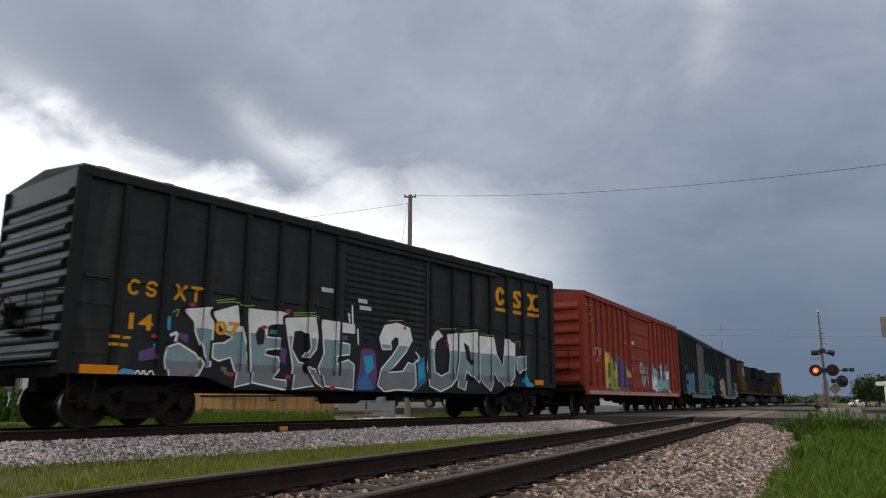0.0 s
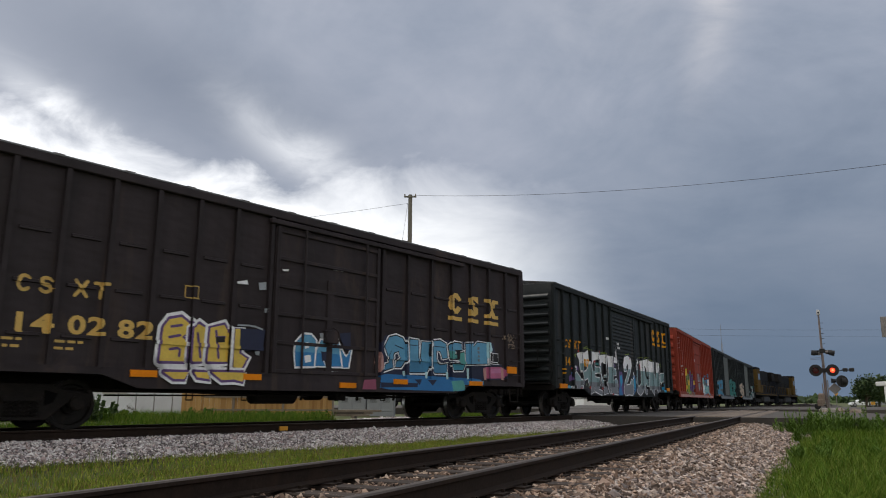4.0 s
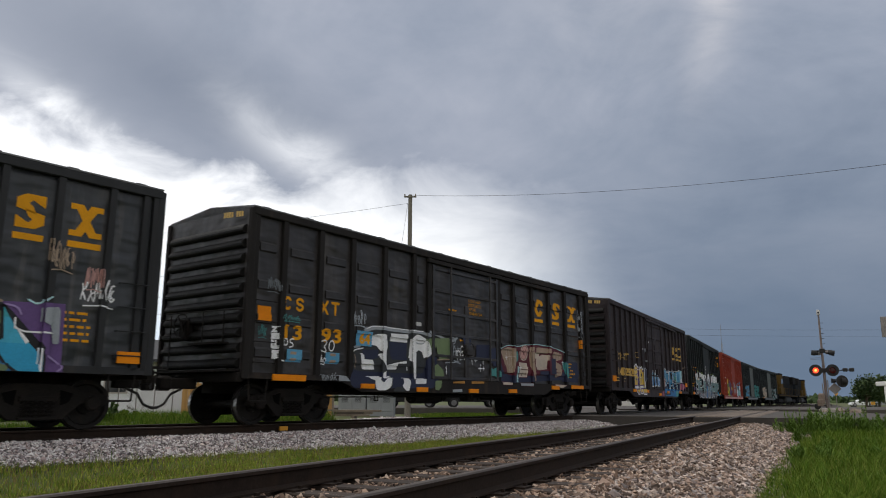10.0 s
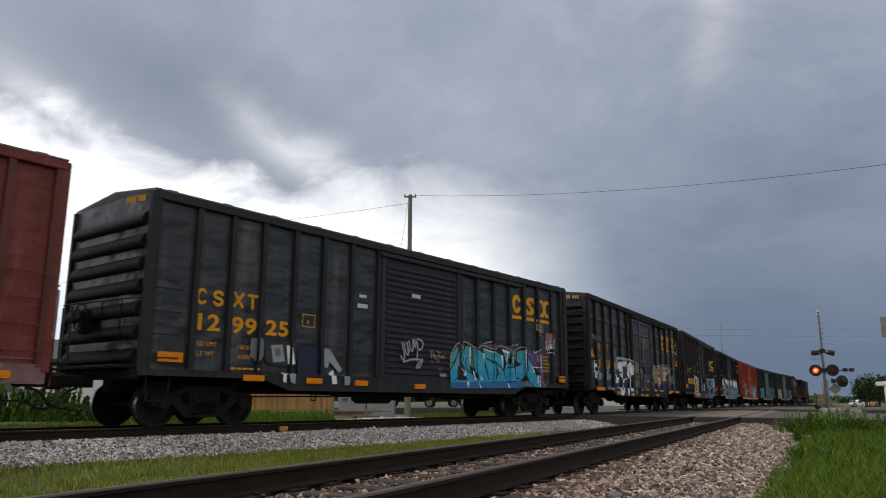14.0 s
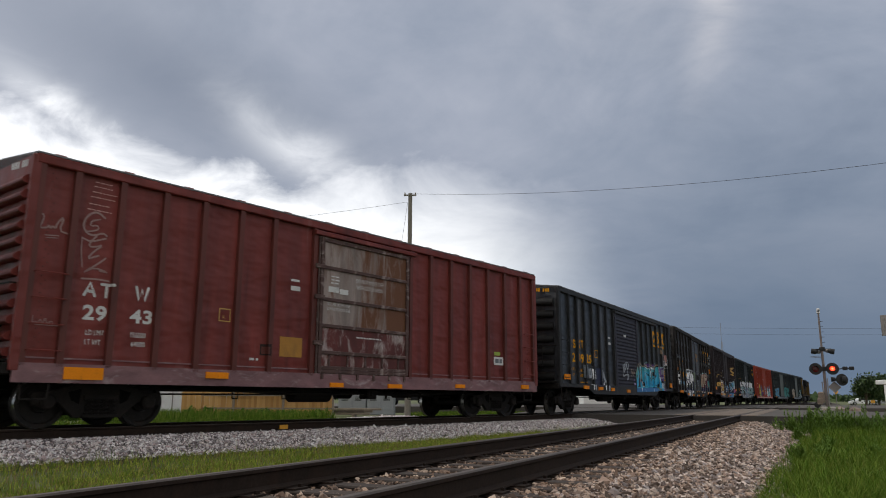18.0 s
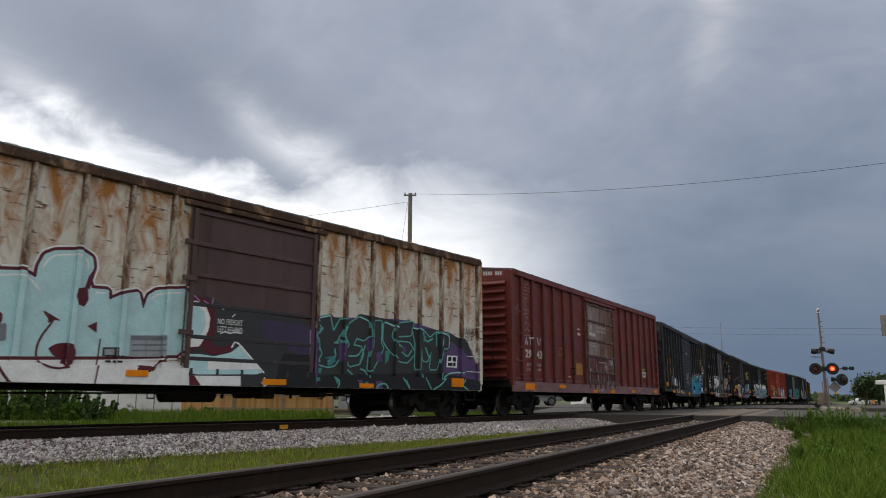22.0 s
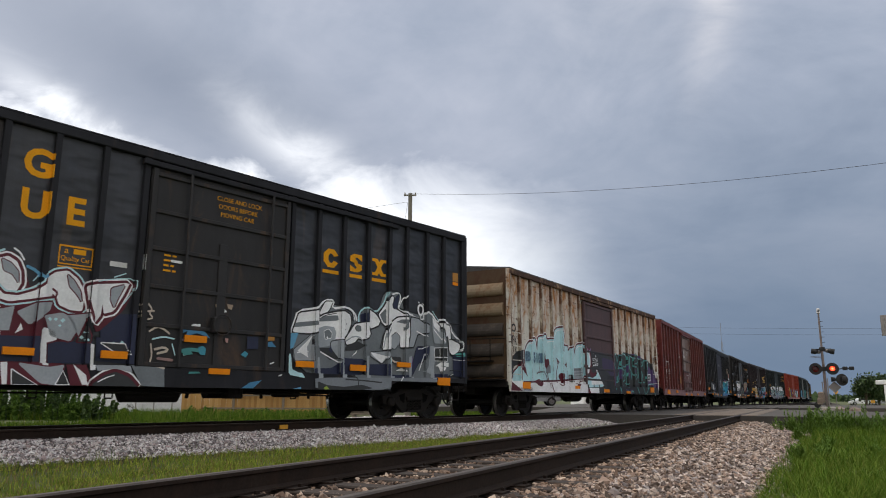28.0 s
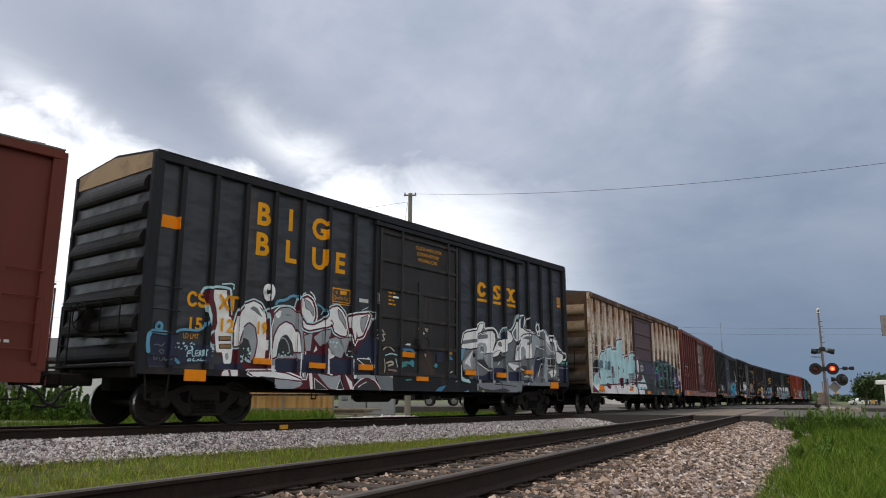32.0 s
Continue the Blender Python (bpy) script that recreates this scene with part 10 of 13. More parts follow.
def chrome_on_h():
    g = []
    g += flat([(-6.12, 1.86), (-5.76, 2.2), (-4.6, 2.39), (-4.31, 2.35), (-3.51, 2.34), (-2.48, 2.35), (-1.27, 2.29), (-1.06, 2.21), (-1.07, 0.78), (-3.41, 0.68), (-4.14, 0.81), (-4.82, 0.8), (-6.1, 0.88)], "ink", None, 0, None, 1.6)
    g += flat([(-2, 2.3), (-1.38, 2.26), (-1.11, 1.78), (-0.55, 2.08), (-0.26, 2.4), (0.65, 2.41), (0.95, 1.67), (1.4, 2.2), (1.91, 2.41), (3.73, 2.5), (5.84, 2.28), (6.65, 0.97), (6.56, 0.87), (-1.98, 0.74)], "ink", None, 0, None, 2.2)
    g += flat([(-1.11, 1.71), (-0.65, 1.7), (-0.54, 1.07), (-0.6, 0.75), (-1.29, 0.74), (-1.16, 1.16)], "violet", None, 0, None, 2.8)
    g += flat([(-1.02, 1.53), (-0.74, 1.57), (-0.65, 1.28), (-0.93, 1.06)], "cyan", None, 0, None, 3.4)
    g += flat([(-1.2, 0.95), (-0.93, 1.17), (-0.65, 0.76), (-1.16, 0.74)], "azure", None, 0, None, 4)
    g += flat([(0.84, 1.55), (1.22, 1.62), (1.32, 1), (0.85, 0.72)], "azure", None, 0, None, 4.6)
    g += flat([(0.97, 1.39), (1.22, 1.51), (1.24, 1.11), (0.99, 1)], "cyan", None, 0, None, 5.2)
    g += flat([(6.23, 1.43), (6.68, 0.96), (6.26, 0.89), (6.08, 1.1)], "cyan", None, 0, None, 5.8)
    g += flat([(2.27, 1.14), (2.57, 1.12), (2.37, 0.78)], "azure", None, 0, None, 6.4)
    g += flat([(5.88, 1.68), (6.18, 1.73), (6.2, 1.43), (5.87, 1.39)], "violet", None, 0, None, 7)
    g += flat([(-4.51, 1.97), (-4.38, 1.84), (-4.33, 1.44), (-4.48, 1.61)], "azure", None, 0, None, 7.6)
    g += flat([(-3.85, 1.97), (-3.63, 1.95), (-3.64, 1.65), (-3.82, 1.64)], "teal", None, 0, None, 8.2)
    g += flat([(-3.54, 1.61), (-3.28, 1.58), (-3.31, 1.24), (-3.5, 1.33)], "violet", None, 0, None, 8.8)
    g += flat([(-1.82, 2.05), (-1.56, 2.02), (-1.6, 1.76), (-1.78, 1.78)], "violet", None, 0, None, 9.4)
    g += flat([(-3.83, 1.23), (-3.72, 1.14), (-3.75, 0.95), (-3.86, 0.97)], "olive", None, 0, None, 10)
    g += flat([(-4.9, 1.15), (-4.77, 1.13), (-4.79, 0.97), (-4.89, 1.01)], "olive", None, 0, None, 10.6)
    g += flat([(-5.87, 1.75), (-5.66, 1.7), (-5.68, 1.55), (-5.84, 1.58)], "violet", None, 0, None, 11.2)
    g += flat([(-6.64, 1.34), (-6.33, 1.45), (-6.29, 1.23), (-6.63, 1.17)], "violet", None, 0, None, 11.8)
    g += flat([(-6.39, 1.49), (-6.31, 1.52), (-6.33, 1.39)], "azure", None, 0, None, 12.4)
    g += flat([(-6.13, 2.01), (-6.06, 2.03), (-6.05, 1.76), (-6.12, 1.78)], "cyan", None, 0, None, 13)
    g += letter([(-5.74, 2.16), (-5.19, 2.25), (-5.15, 1.93), (-5.17, 1.14), (-5.27, 1.12), (-5.35, 1.48), (-5.5, 1.77), (-5.54, 1.99)], [1.21, 1.85], ["smoke_blue", "ice_dull", "snow"], "snow", 0.04, "ink", 0.11, 13.6)
    g += letter([(-6.07, 1.44), (-5.86, 1.52), (-5.49, 1.34), (-5.36, 1.17), (-5.47, 0.98), (-5.59, 0.91), (-6.04, 0.9), (-6.11, 1.23)], [1.21, 1.85], ["smoke_blue", "ice_dull", "snow"], "snow", 0.04, "ink", 0.11, 14.2)
    g += letter([(-5.12, 2.17), (-4.6, 2.35), (-4.55, 1.97), (-4.25, 1.17), (-4.18, 0.87), (-4.62, 0.77), (-4.56, 1.07), (-4.69, 1.35), (-4.97, 1.27), (-5.09, 1.31), (-5.1, 1.56), (-4.85, 1.59), (-4.65, 1.73), (-4.84, 1.81)], [1.21, 1.85], ["smoke_blue", "ice_dull", "snow"], "snow", 0.04, "ink", 0.11, 14.8)
    g += letter([(-4.3, 2.31), (-3.28, 2.31), (-3.31, 2.14), (-3.74, 2.1), (-3.85, 2.02), (-3.84, 1.78), (-3.51, 1.76), (-3.51, 1.59), (-3.84, 1.55), (-3.87, 1.41), (-3.58, 1.37), (-3.5, 1.19), (-3.71, 0.93), (-3.34, 0.89), (-3.34, 0.73), (-4.21, 0.87), (-4.17, 1.17)], [1.21, 1.85], ["smoke_blue", "ice_dull", "snow"], "snow", 0.04, "ink", 0.11, 15.4)
    g += letter([(-3.33, 2.2), (-2.5, 2.3), (-2.43, 1.91), (-2.47, 1.62), (-2.65, 1.44), (-2.84, 1.42), (-2.65, 1.61), (-2.7, 1.95), (-2.91, 2.04), (-3.13, 1.98), (-3.17, 1.58), (-2.96, 1.3), (-2.73, 1.26), (-2.54, 0.83), (-3.15, 0.75), (-3.08, 1.2), (-3.24, 1.82)], [1.21, 1.85], ["smoke_blue", "ice_dull", "snow"], "snow", 0.04, "ink", 0.11, 16)
    g += letter([(-2.73, 1.2), (-2.47, 1.16), (-2.18, 0.73), (-2.48, 0.89)], [1.21, 1.85], ["smoke_blue", "ice_dull", "snow"], "snow", 0.04, "ink", 0.11, 16.6)
    g += letter([(-2.29, 2.26), (-1.36, 2.21), (-1.36, 2.07), (-1.8, 2.07), (-1.85, 1.8), (-1.51, 1.76), (-1.51, 1.56), (-1.89, 1.51), (-1.89, 1.29), (-1.54, 1.4), (-1.36, 1.31), (-1.36, 0.76), (-2.22, 0.83), (-2.35, 1.22), (-2.19, 1.53)], [1.21, 1.85], ["smoke_blue", "ice_dull", "snow"], "snow", 0.04, "ink", 0.11, 17.2)
    g += letter([(-0.48, 1.98), (-0.31, 2.29), (0.14, 2.38), (0.6, 2.29), (0.7, 2.02), (0.45, 1.7), (0.07, 1.38), (-0.17, 1.16), (0.37, 1.2), (0.58, 1.43), (0.84, 1.38), (0.88, 0.88), (0.72, 0.77), (0.17, 0.79), (-0.28, 0.73), (-0.51, 0.86), (-0.41, 1.23), (-0.02, 1.57), (0.21, 1.83), (0.23, 2.05), (0.05, 2.09), (-0.12, 1.94), (-0.07, 1.76), (-0.38, 1.74)], [1.21, 1.85], ["smoke_blue", "ice_dull", "snow"], "snow", 0.04, "ink", 0.11, 17.8)
    g += letter([(1.44, 1.8), (1.56, 2.15), (1.9, 2.34), (2.07, 2.24), (1.78, 2.08), (1.69, 1.7), (1.76, 1.24), (2.04, 1.13), (2.39, 1.26), (2.46, 1.73), (2.31, 2.26), (2.81, 2.35), (2.88, 1.75), (2.8, 1.27), (2.37, 0.91), (1.91, 0.76), (1.47, 0.89), (1.35, 1.34)], [1.21, 1.85], ["smoke_blue", "ice_dull", "snow"], "snow", 0.04, "ink", 0.11, 18.4)
    g += letter([(2.88, 2.32), (3.72, 2.42), (3.76, 1.91), (3.89, 1.42), (3.69, 1.02), (3.17, 1.34), (2.99, 0.8), (2.68, 0.88), (2.88, 1.63)], [1.21, 1.85], ["smoke_blue", "ice_dull", "snow"], "snow", 0.04, "ink", 0.11, 19)
    g += letter([(3.85, 2.32), (4.55, 2.3), (4.68, 1.83), (5.05, 1.52), (5.16, 2.34), (5.69, 2.22), (5.65, 1.22), (5.1, 0.81), (4.55, 1.32), (4.25, 0.8), (3.85, 1.02)], [1.21, 1.85], ["smoke_blue", "ice_dull", "snow"], "snow", 0.04, "ink", 0.11, 19.6)
    g += letter([(5.81, 1.81), (6.26, 1.86), (6.31, 1.57), (5.96, 1.36), (5.82, 1.48)], [1.21, 1.85], ["smoke_blue", "ice_dull", "snow"], "snow", 0.04, "ink", 0.11, 20.2)
    g += flat([(-5.05, 2.02), (-4.87, 1.81), (-4.9, 1.62), (-5.02, 1.62)], "ink", None, 0, None, 20.8)
    g += flat([(-4.13, 1.84), (-4.03, 2), (-3.88, 1.92), (-3.91, 1.64), (-4.06, 1.61)], "ink", None, 0, None, 21.4)
    g += flat([(3.04, 2.12), (3.29, 2.01), (3.44, 1.47), (3.18, 1.64)], "ink", None, 0, None, 22)
    g += flat([(1.84, 2.05), (1.97, 1.83), (1.91, 1.42), (1.78, 1.47)], "ink", None, 0, None, 22.6)
    g += line([(-6.04, 2.1), (-5.89, 2.19), (-5.95, 2.04)], 0.022, "lime", 23.2)
    g += line([(-5.11, 2.42), (-4.68, 2.5)], 0.022, "lime", 23.8)
    g += line([(-5.08, 2.38), (-4.61, 2.46), (-4.48, 2.36), (-4.19, 2.42)], 0.022, "lime", 24.4)
    g += line([(-3.14, 2.36), (-2.5, 2.43)], 0.022, "lime", 25)
    g += line([(-3.14, 2.31), (-2.46, 2.38), (-2.4, 2.28)], 0.022, "lime", 25.6)
    g += line([(-0.21, 2.43), (0.34, 2.5)], 0.022, "lime", 26.2)
    g += line([(1.96, 2.41), (2.67, 2.46)], 0.022, "lime", 26.8)
    g += line([(3.03, 2.44), (3.73, 2.53), (3.72, 2.44)], 0.022, "lime", 27.4)
    g += line([(3.92, 2.42), (4.58, 2.37)], 0.022, "lime", 28)
    g += line([(5.7, 2.27), (6.03, 2.35), (5.91, 2.11)], 0.022, "lime", 28.6)
    g += flat([(-5.71, 2.27), (-5.67, 2.32), (-5.59, 2.32), (-5.56, 2.27), (-5.62, 2.24), (-5.69, 2.24)], "red", None, 0, None, 29.2)
    g += flat([(-3.4, 2.37), (-3.35, 2.42), (-3.25, 2.43), (-3.22, 2.38), (-3.29, 2.33), (-3.38, 2.34)], "red", None, 0, None, 29.8)
    g += flat([(-4.01, 1.98), (-3.96, 2.03), (-3.86, 2.03), (-3.83, 1.98), (-3.91, 1.94), (-3.99, 1.95)], "red", None, 0, None, 30.4)
    g += flat([(-5.7, 0.94), (-5.66, 0.98), (-5.58, 0.98), (-5.55, 0.93), (-5.61, 0.9), (-5.68, 0.91)], "red", None, 0, None, 31)
    g += flat([(-3.39, 0.98), (-3.34, 1.03), (-3.24, 1.02), (-3.21, 0.97), (-3.29, 0.94), (-3.37, 0.95)], "red", None, 0, None, 31.6)
    g += flat([(-4.81, 0.99), (-4.76, 1.04), (-4.68, 1.03), (-4.65, 0.99), (-4.71, 0.95), (-4.79, 0.96)], "red", None, 0, None, 32.2)
    g += flat([(-2.13, 0.78), (-2.07, 0.82), (-1.96, 0.82), (-1.93, 0.77), (-2.01, 0.73), (-2.1, 0.74)], "red", None, 0, None, 32.8)
    g += flat([(-6.44, 1.63), (-6.4, 1.67), (-6.33, 1.67), (-6.3, 1.63), (-6.36, 1.6), (-6.42, 1.6)], "red", None, 0, None, 33.4)
    g += flat([(0.35, 2.3), (0.42, 2.35), (0.49, 2.31), (0.42, 2.26)], "red", None, 0, None, 34)
    g += flat([(2.16, 2.1), (2.24, 2.15), (2.32, 2.11), (2.24, 2.06)], "red", None, 0, None, 34.6)
    g += flat([(2.21, 1.99), (2.3, 2.04), (2.38, 1.99), (2.29, 1.94)], "red", None, 0, None, 35.2)
    g += flat([(-7.08, 0.94), (-6.96, 1.04), (-6.73, 1.01), (-6.76, 0.91), (-7.05, 0.89)], "sky", None, 0, None, 35.8)
    g += line([(-6.73, 0.93), (-6.68, 1.03), (-6.62, 0.91), (-6.57, 1.04), (-6.52, 0.91), (-6.43, 1.04), (-6.36, 0.92)], 0.03, "snow", 36.4)
    g += line([(-1.47, 2.67), (-1.43, 2.18)], 0.05, "snow", 37)
    g += line([(-1.27, 2.14), (-1.24, 1.8)], 0.05, "snow", 37.6)
    g += line([(-6.04, 1.68), (-5.9, 1.75), (-5.94, 1.58)], 0.06, "snow", 38.2)
    g += line([(-1.58, 2.48), (-1.54, 2.3)], 0.05, "snow", 38.8)
    g += line([(0.85, 1.72), (1.03, 1.56), (0.79, 1.44)], 0.05, "snow", 39.4)
    return g


def shards_on_g():
    g = []
    g += flat([(2.16, 2.04), (3.08, 2.19), (3.22, 2.06), (4.01, 2.19), (4.11, 2.02), (3.53, 1.84), (2.49, 1.93)], "violet", None, 0, None, 1.6)
    g += flat([(4.88, 2.01), (5.84, 2.06), (5.87, 0.92), (5.32, 0.88)], "violet", None, 0, None, 2.2)
    g += flat([(0.71, 1.65), (1.04, 2), (1.27, 2.04), (1.6, 2.11), (1.84, 2.01), (2.15, 1.96), (2.43, 2.04), (3.1, 1.93), (3.19, 2.08), (3.82, 2), (4.08, 1.98), (4.66, 2.15), (4.76, 2), (4.98, 1.93), (5.57, 1.34), (5.56, 1.16), (0.76, 1.01)], "ink", None, 0, None, 2.8)
    g += flat([(0.76, 1), (5.51, 1.15), (5.42, 0.92), (0.78, 0.83)], "azure", None, 0, None, 3.4)
    g += flat([(0.73, 1.65), (1.04, 1.96), (1.23, 1.96), (1.12, 1.73), (0.97, 1.58), (0.74, 1.51)], "jade", None, 0, None, 4)
    g += flat([(1.33, 1.95), (1.53, 1.99), (1.42, 1.74), (1.23, 1.54), (1.26, 1.72)], "jade", None, 0, None, 4.6)
    g += flat([(0.72, 1.49), (0.93, 1.54), (0.92, 1.37), (0.73, 1.35)], "jade", None, 0, None, 5.2)
    g += flat([(1.8, 1.91), (1.89, 1.92), (1.94, 1.73), (1.82, 1.72)], "olive", None, 0, None, 5.8)
    g += flat([(1.83, 1.69), (1.94, 1.69), (1.97, 1.43), (1.84, 1.44)], "olive", None, 0, None, 6.4)
    g += flat([(4.09, 1.97), (4.25, 2), (4.24, 1.89), (4.1, 1.86)], "olive", None, 0, None, 7)
    g += flat([(4.11, 1.84), (4.25, 1.87), (4.24, 1.75), (4.11, 1.75)], "olive", None, 0, None, 7.6)
    g += flat([(4.77, 1.87), (4.89, 1.86), (4.89, 1.66), (4.78, 1.66)], "olive", None, 0, None, 8.2)
    g += flat([(4.78, 1.61), (4.89, 1.61), (4.9, 1.4), (4.79, 1.41)], "olive", None, 0, None, 8.8)
    g += flat([(2.59, 1.54), (2.75, 1.59), (2.74, 1.31), (2.63, 1.33)], "olive", None, 0, None, 9.4)
    g += flat([(3.08, 1.43), (3.22, 1.37), (3.14, 1.21), (3.02, 1.23)], "olive", None, 0, None, 10)
    g += flat([(3.72, 1.29), (3.91, 1.25), (3.89, 1.15), (3.75, 1.14)], "olive", None, 0, None, 10.6)
    g += flat([(4.55, 1.13), (5.07, 1.01), (5.01, 0.92), (4.53, 1)], "olive", None, 0, None, 11.2)
    g += letter([(1.26, 1.95), (1.25, 1.72), (1.14, 1.57), (1.05, 1.25), (1.09, 1.05), (0.76, 1.04), (0.74, 1.31), (0.97, 1.54), (1.1, 1.8)], [1.37, 1.77], ["cyan", "cyan_light", "turquoise"], "ink", 0.045, None, 0, 11.8)
    g += letter([(1.56, 2.02), (1.81, 2.02), (1.77, 1.76), (1.74, 1.45), (1.89, 1.23), (2.02, 1.08), (1.66, 1.07), (1.53, 1.26), (1.38, 1.09), (1.54, 1.42), (1.28, 1.52), (1.43, 1.74)], [1.37, 1.77], ["cyan", "cyan_light", "turquoise"], "ink", 0.045, None, 0, 12.4)
    g += letter([(1.91, 1.99), (2.17, 1.92), (2.25, 1.09), (2.12, 1.08), (2, 1.43)], [1.37, 1.77], ["cyan", "cyan_light", "turquoise"], "ink", 0.045, None, 0, 13)
    g += letter([(2.23, 1.91), (2.47, 1.86), (2.51, 1.49), (2.71, 1.11), (2.29, 1.1)], [1.37, 1.77], ["cyan", "cyan_light", "turquoise"], "ink", 0.045, None, 0, 13.6)
    g += letter([(2.43, 2.02), (3.15, 1.91), (3.47, 1.85), (3.5, 1.44), (3.01, 1.62), (2.94, 1.08), (2.74, 1.13), (2.5, 1.72)], [1.37, 1.77], ["cyan", "cyan_light", "turquoise"], "ink", 0.045, None, 0, 14.2)
    g += letter([(3.11, 1.6), (3.47, 1.41), (3.65, 1.12), (3.04, 1.1), (3.26, 1.29)], [1.37, 1.77], ["cyan", "cyan_light", "turquoise"], "ink", 0.045, None, 0, 14.8)
    g += letter([(3.44, 2.04), (3.8, 2), (3.76, 1.6), (4.1, 1.58), (4.2, 1.12), (3.68, 1.1), (3.55, 1.37), (3.67, 1.64)], [1.37, 1.77], ["cyan", "cyan_light", "turquoise"], "ink", 0.045, None, 0, 15.4)
    g += letter([(3.87, 1.85), (4.06, 1.86), (4.04, 1.6), (3.85, 1.59)], [1.37, 1.77], ["cyan", "cyan_light", "turquoise"], "ink", 0.045, None, 0, 16)
    g += letter([(4.29, 2.01), (4.69, 2.08), (4.69, 1.39), (4.59, 1.16), (4.17, 1.23), (4.19, 1.53), (4.47, 1.59), (4.26, 1.7)], [1.37, 1.77], ["cyan", "cyan_light", "turquoise"], "ink", 0.045, None, 0, 16.6)
    g += letter([(4.91, 1.93), (5.08, 1.67), (5.31, 1.41), (5.54, 1.19), (5.55, 0.83), (5.36, 0.82), (5.07, 1.01), (4.83, 1.34), (4.96, 1.44)], [1.37, 1.77], ["cyan", "cyan_light", "turquoise"], "ink", 0.045, None, 0, 17.2)
    g += flat([(0.76, 1.04), (4.46, 1.16), (4.46, 1.11), (0.76, 1)], "cyan_light", None, 0, None, 17.8)
    g += flat([(1.75, 1.98), (1.82, 2.01), (1.79, 1.54), (1.75, 1.45)], "snow", None, 0, None, 18.4)
    g += flat([(2.14, 1.9), (2.19, 1.9), (2.22, 1.42)], "snow", None, 0, None, 19)
    g += flat([(2.41, 1.86), (2.48, 1.86), (2.49, 1.49)], "snow", None, 0, None, 19.6)
    g += flat([(3.35, 1.86), (3.48, 1.84), (3.5, 1.45)], "snow", None, 0, None, 20.2)
    g += flat([(3.44, 2.04), (3.78, 1.99), (3.74, 1.92), (3.47, 1.96)], "snow", None, 0, None, 20.8)
    g += flat([(3.74, 1.97), (3.8, 1.98), (3.69, 1.66), (3.64, 1.65)], "snow", None, 0, None, 21.4)
    g += flat([(4.02, 1.84), (4.07, 1.85), (4.07, 1.36), (4.21, 1.12), (4.12, 1.24)], "snow", None, 0, None, 22)
    g += flat([(4.63, 2.06), (4.69, 2.07), (4.7, 1.39)], "snow", None, 0, None, 22.6)
    g += flat([(5.06, 1.7), (5.34, 1.41), (5.29, 1.36)], "snow", None, 0, None, 23.2)
    g += flat([(1.89, 1.37), (2.01, 1.27), (2.06, 1.08), (2, 1.09)], "snow", None, 0, None, 23.8)
    g += flat([(2.29, 1.23), (2.41, 1.09), (2.3, 1.09)], "snow", None, 0, None, 24.4)
    g += flat([(1.53, 1.35), (1.6, 1.22), (1.48, 1.17)], "snow", None, 0, None, 25)
    g += flat([(2.48, 2), (2.99, 1.92), (2.97, 1.89), (2.5, 1.97)], "snow", None, 0, None, 25.6)
    g += flat([(5.47, 1.32), (5.53, 1.3), (5.54, 0.84), (5.49, 0.98)], "snow", None, 0, None, 26.2)
    g += flat([(2.07, 1.03), (2.22, 0.86), (2.16, 0.86)], "snow", None, 0, None, 26.8)
    g += flat([(3.57, 1.08), (3.71, 0.89), (3.63, 0.89)], "snow", None, 0, None, 27.4)
    g += flat([(1.48, 1.01), (1.63, 1.04), (1.56, 0.85)], "snow", None, 0, None, 28)
    g += line([(1.59, 1.69), (1.53, 1.55), (1.63, 1.37), (1.82, 1.27)], 0.035, "ink", 28.6)
    g += line([(0.92, 1.05), (1.21, 1.21), (1.36, 1.43)], 0.035, "ink", 29.2)
    g += line([(2.55, 1.73), (3.01, 1.62)], 0.035, "ink", 29.8)
    g += line([(3.26, 1.29), (3.02, 1.48), (2.91, 1.63)], 0.035, "ink", 30.4)
    g += line([(4.16, 1.53), (3.76, 1.52), (3.61, 1.42)], 0.035, "ink", 31)
    g += line([(4.5, 1.77), (4.47, 1.59), (4.32, 1.69)], 0.035, "ink", 31.6)
    g += line([(0.71, 1.69), (1.02, 2.07), (1.22, 2.06), (1.33, 1.91), (1.36, 2.1), (1.59, 2.14), (1.81, 2.05), (2.14, 1.98), (2.24, 2.08), (2.49, 2.08), (3.1, 1.98), (3.2, 2.13), (3.52, 2.12), (3.82, 2.04), (3.86, 1.88), (4.03, 1.91), (4.09, 2.04), (4.65, 2.2), (4.71, 2.03), (4.86, 2.01)], 0.045, "tan", 32.2)
    g += line([(1.05, 1.56), (1.19, 1.42), (1.36, 1.3)], 0.05, "rose", 32.8)
    g += flat([(5.45, 1.95), (5.76, 2), (5.79, 1.39), (5.69, 1.39), (5.65, 1.66), (5.49, 1.73)], "silver", None, 0, None, 33.4)
    g += line([(5.09, 1.76), (5.1, 1.56), (5.66, 1.56)], 0.03, "snow", 34)
    g += line([(4.92, 1.97), (5.11, 1.94), (5.17, 1.83)], 0.03, "lilac", 34.6)
    g += line([(5.25, 2.07), (5.4, 2), (5.58, 2.14)], 0.03, "mint", 35.2)
    g += line([(2.8, 1.97), (2.86, 2.05), (2.94, 1.99)], 0.025, "lilac", 35.8)
    g += line([(2.45, 2.15), (2.51, 2.15)], 0.035, "mint", 36.4)
    g += line([(2.57, 2.18), (2.63, 2.18)], 0.035, "mint", 37)
    g += line([(2.7, 2.21), (2.76, 2.2)], 0.035, "mint", 37.6)
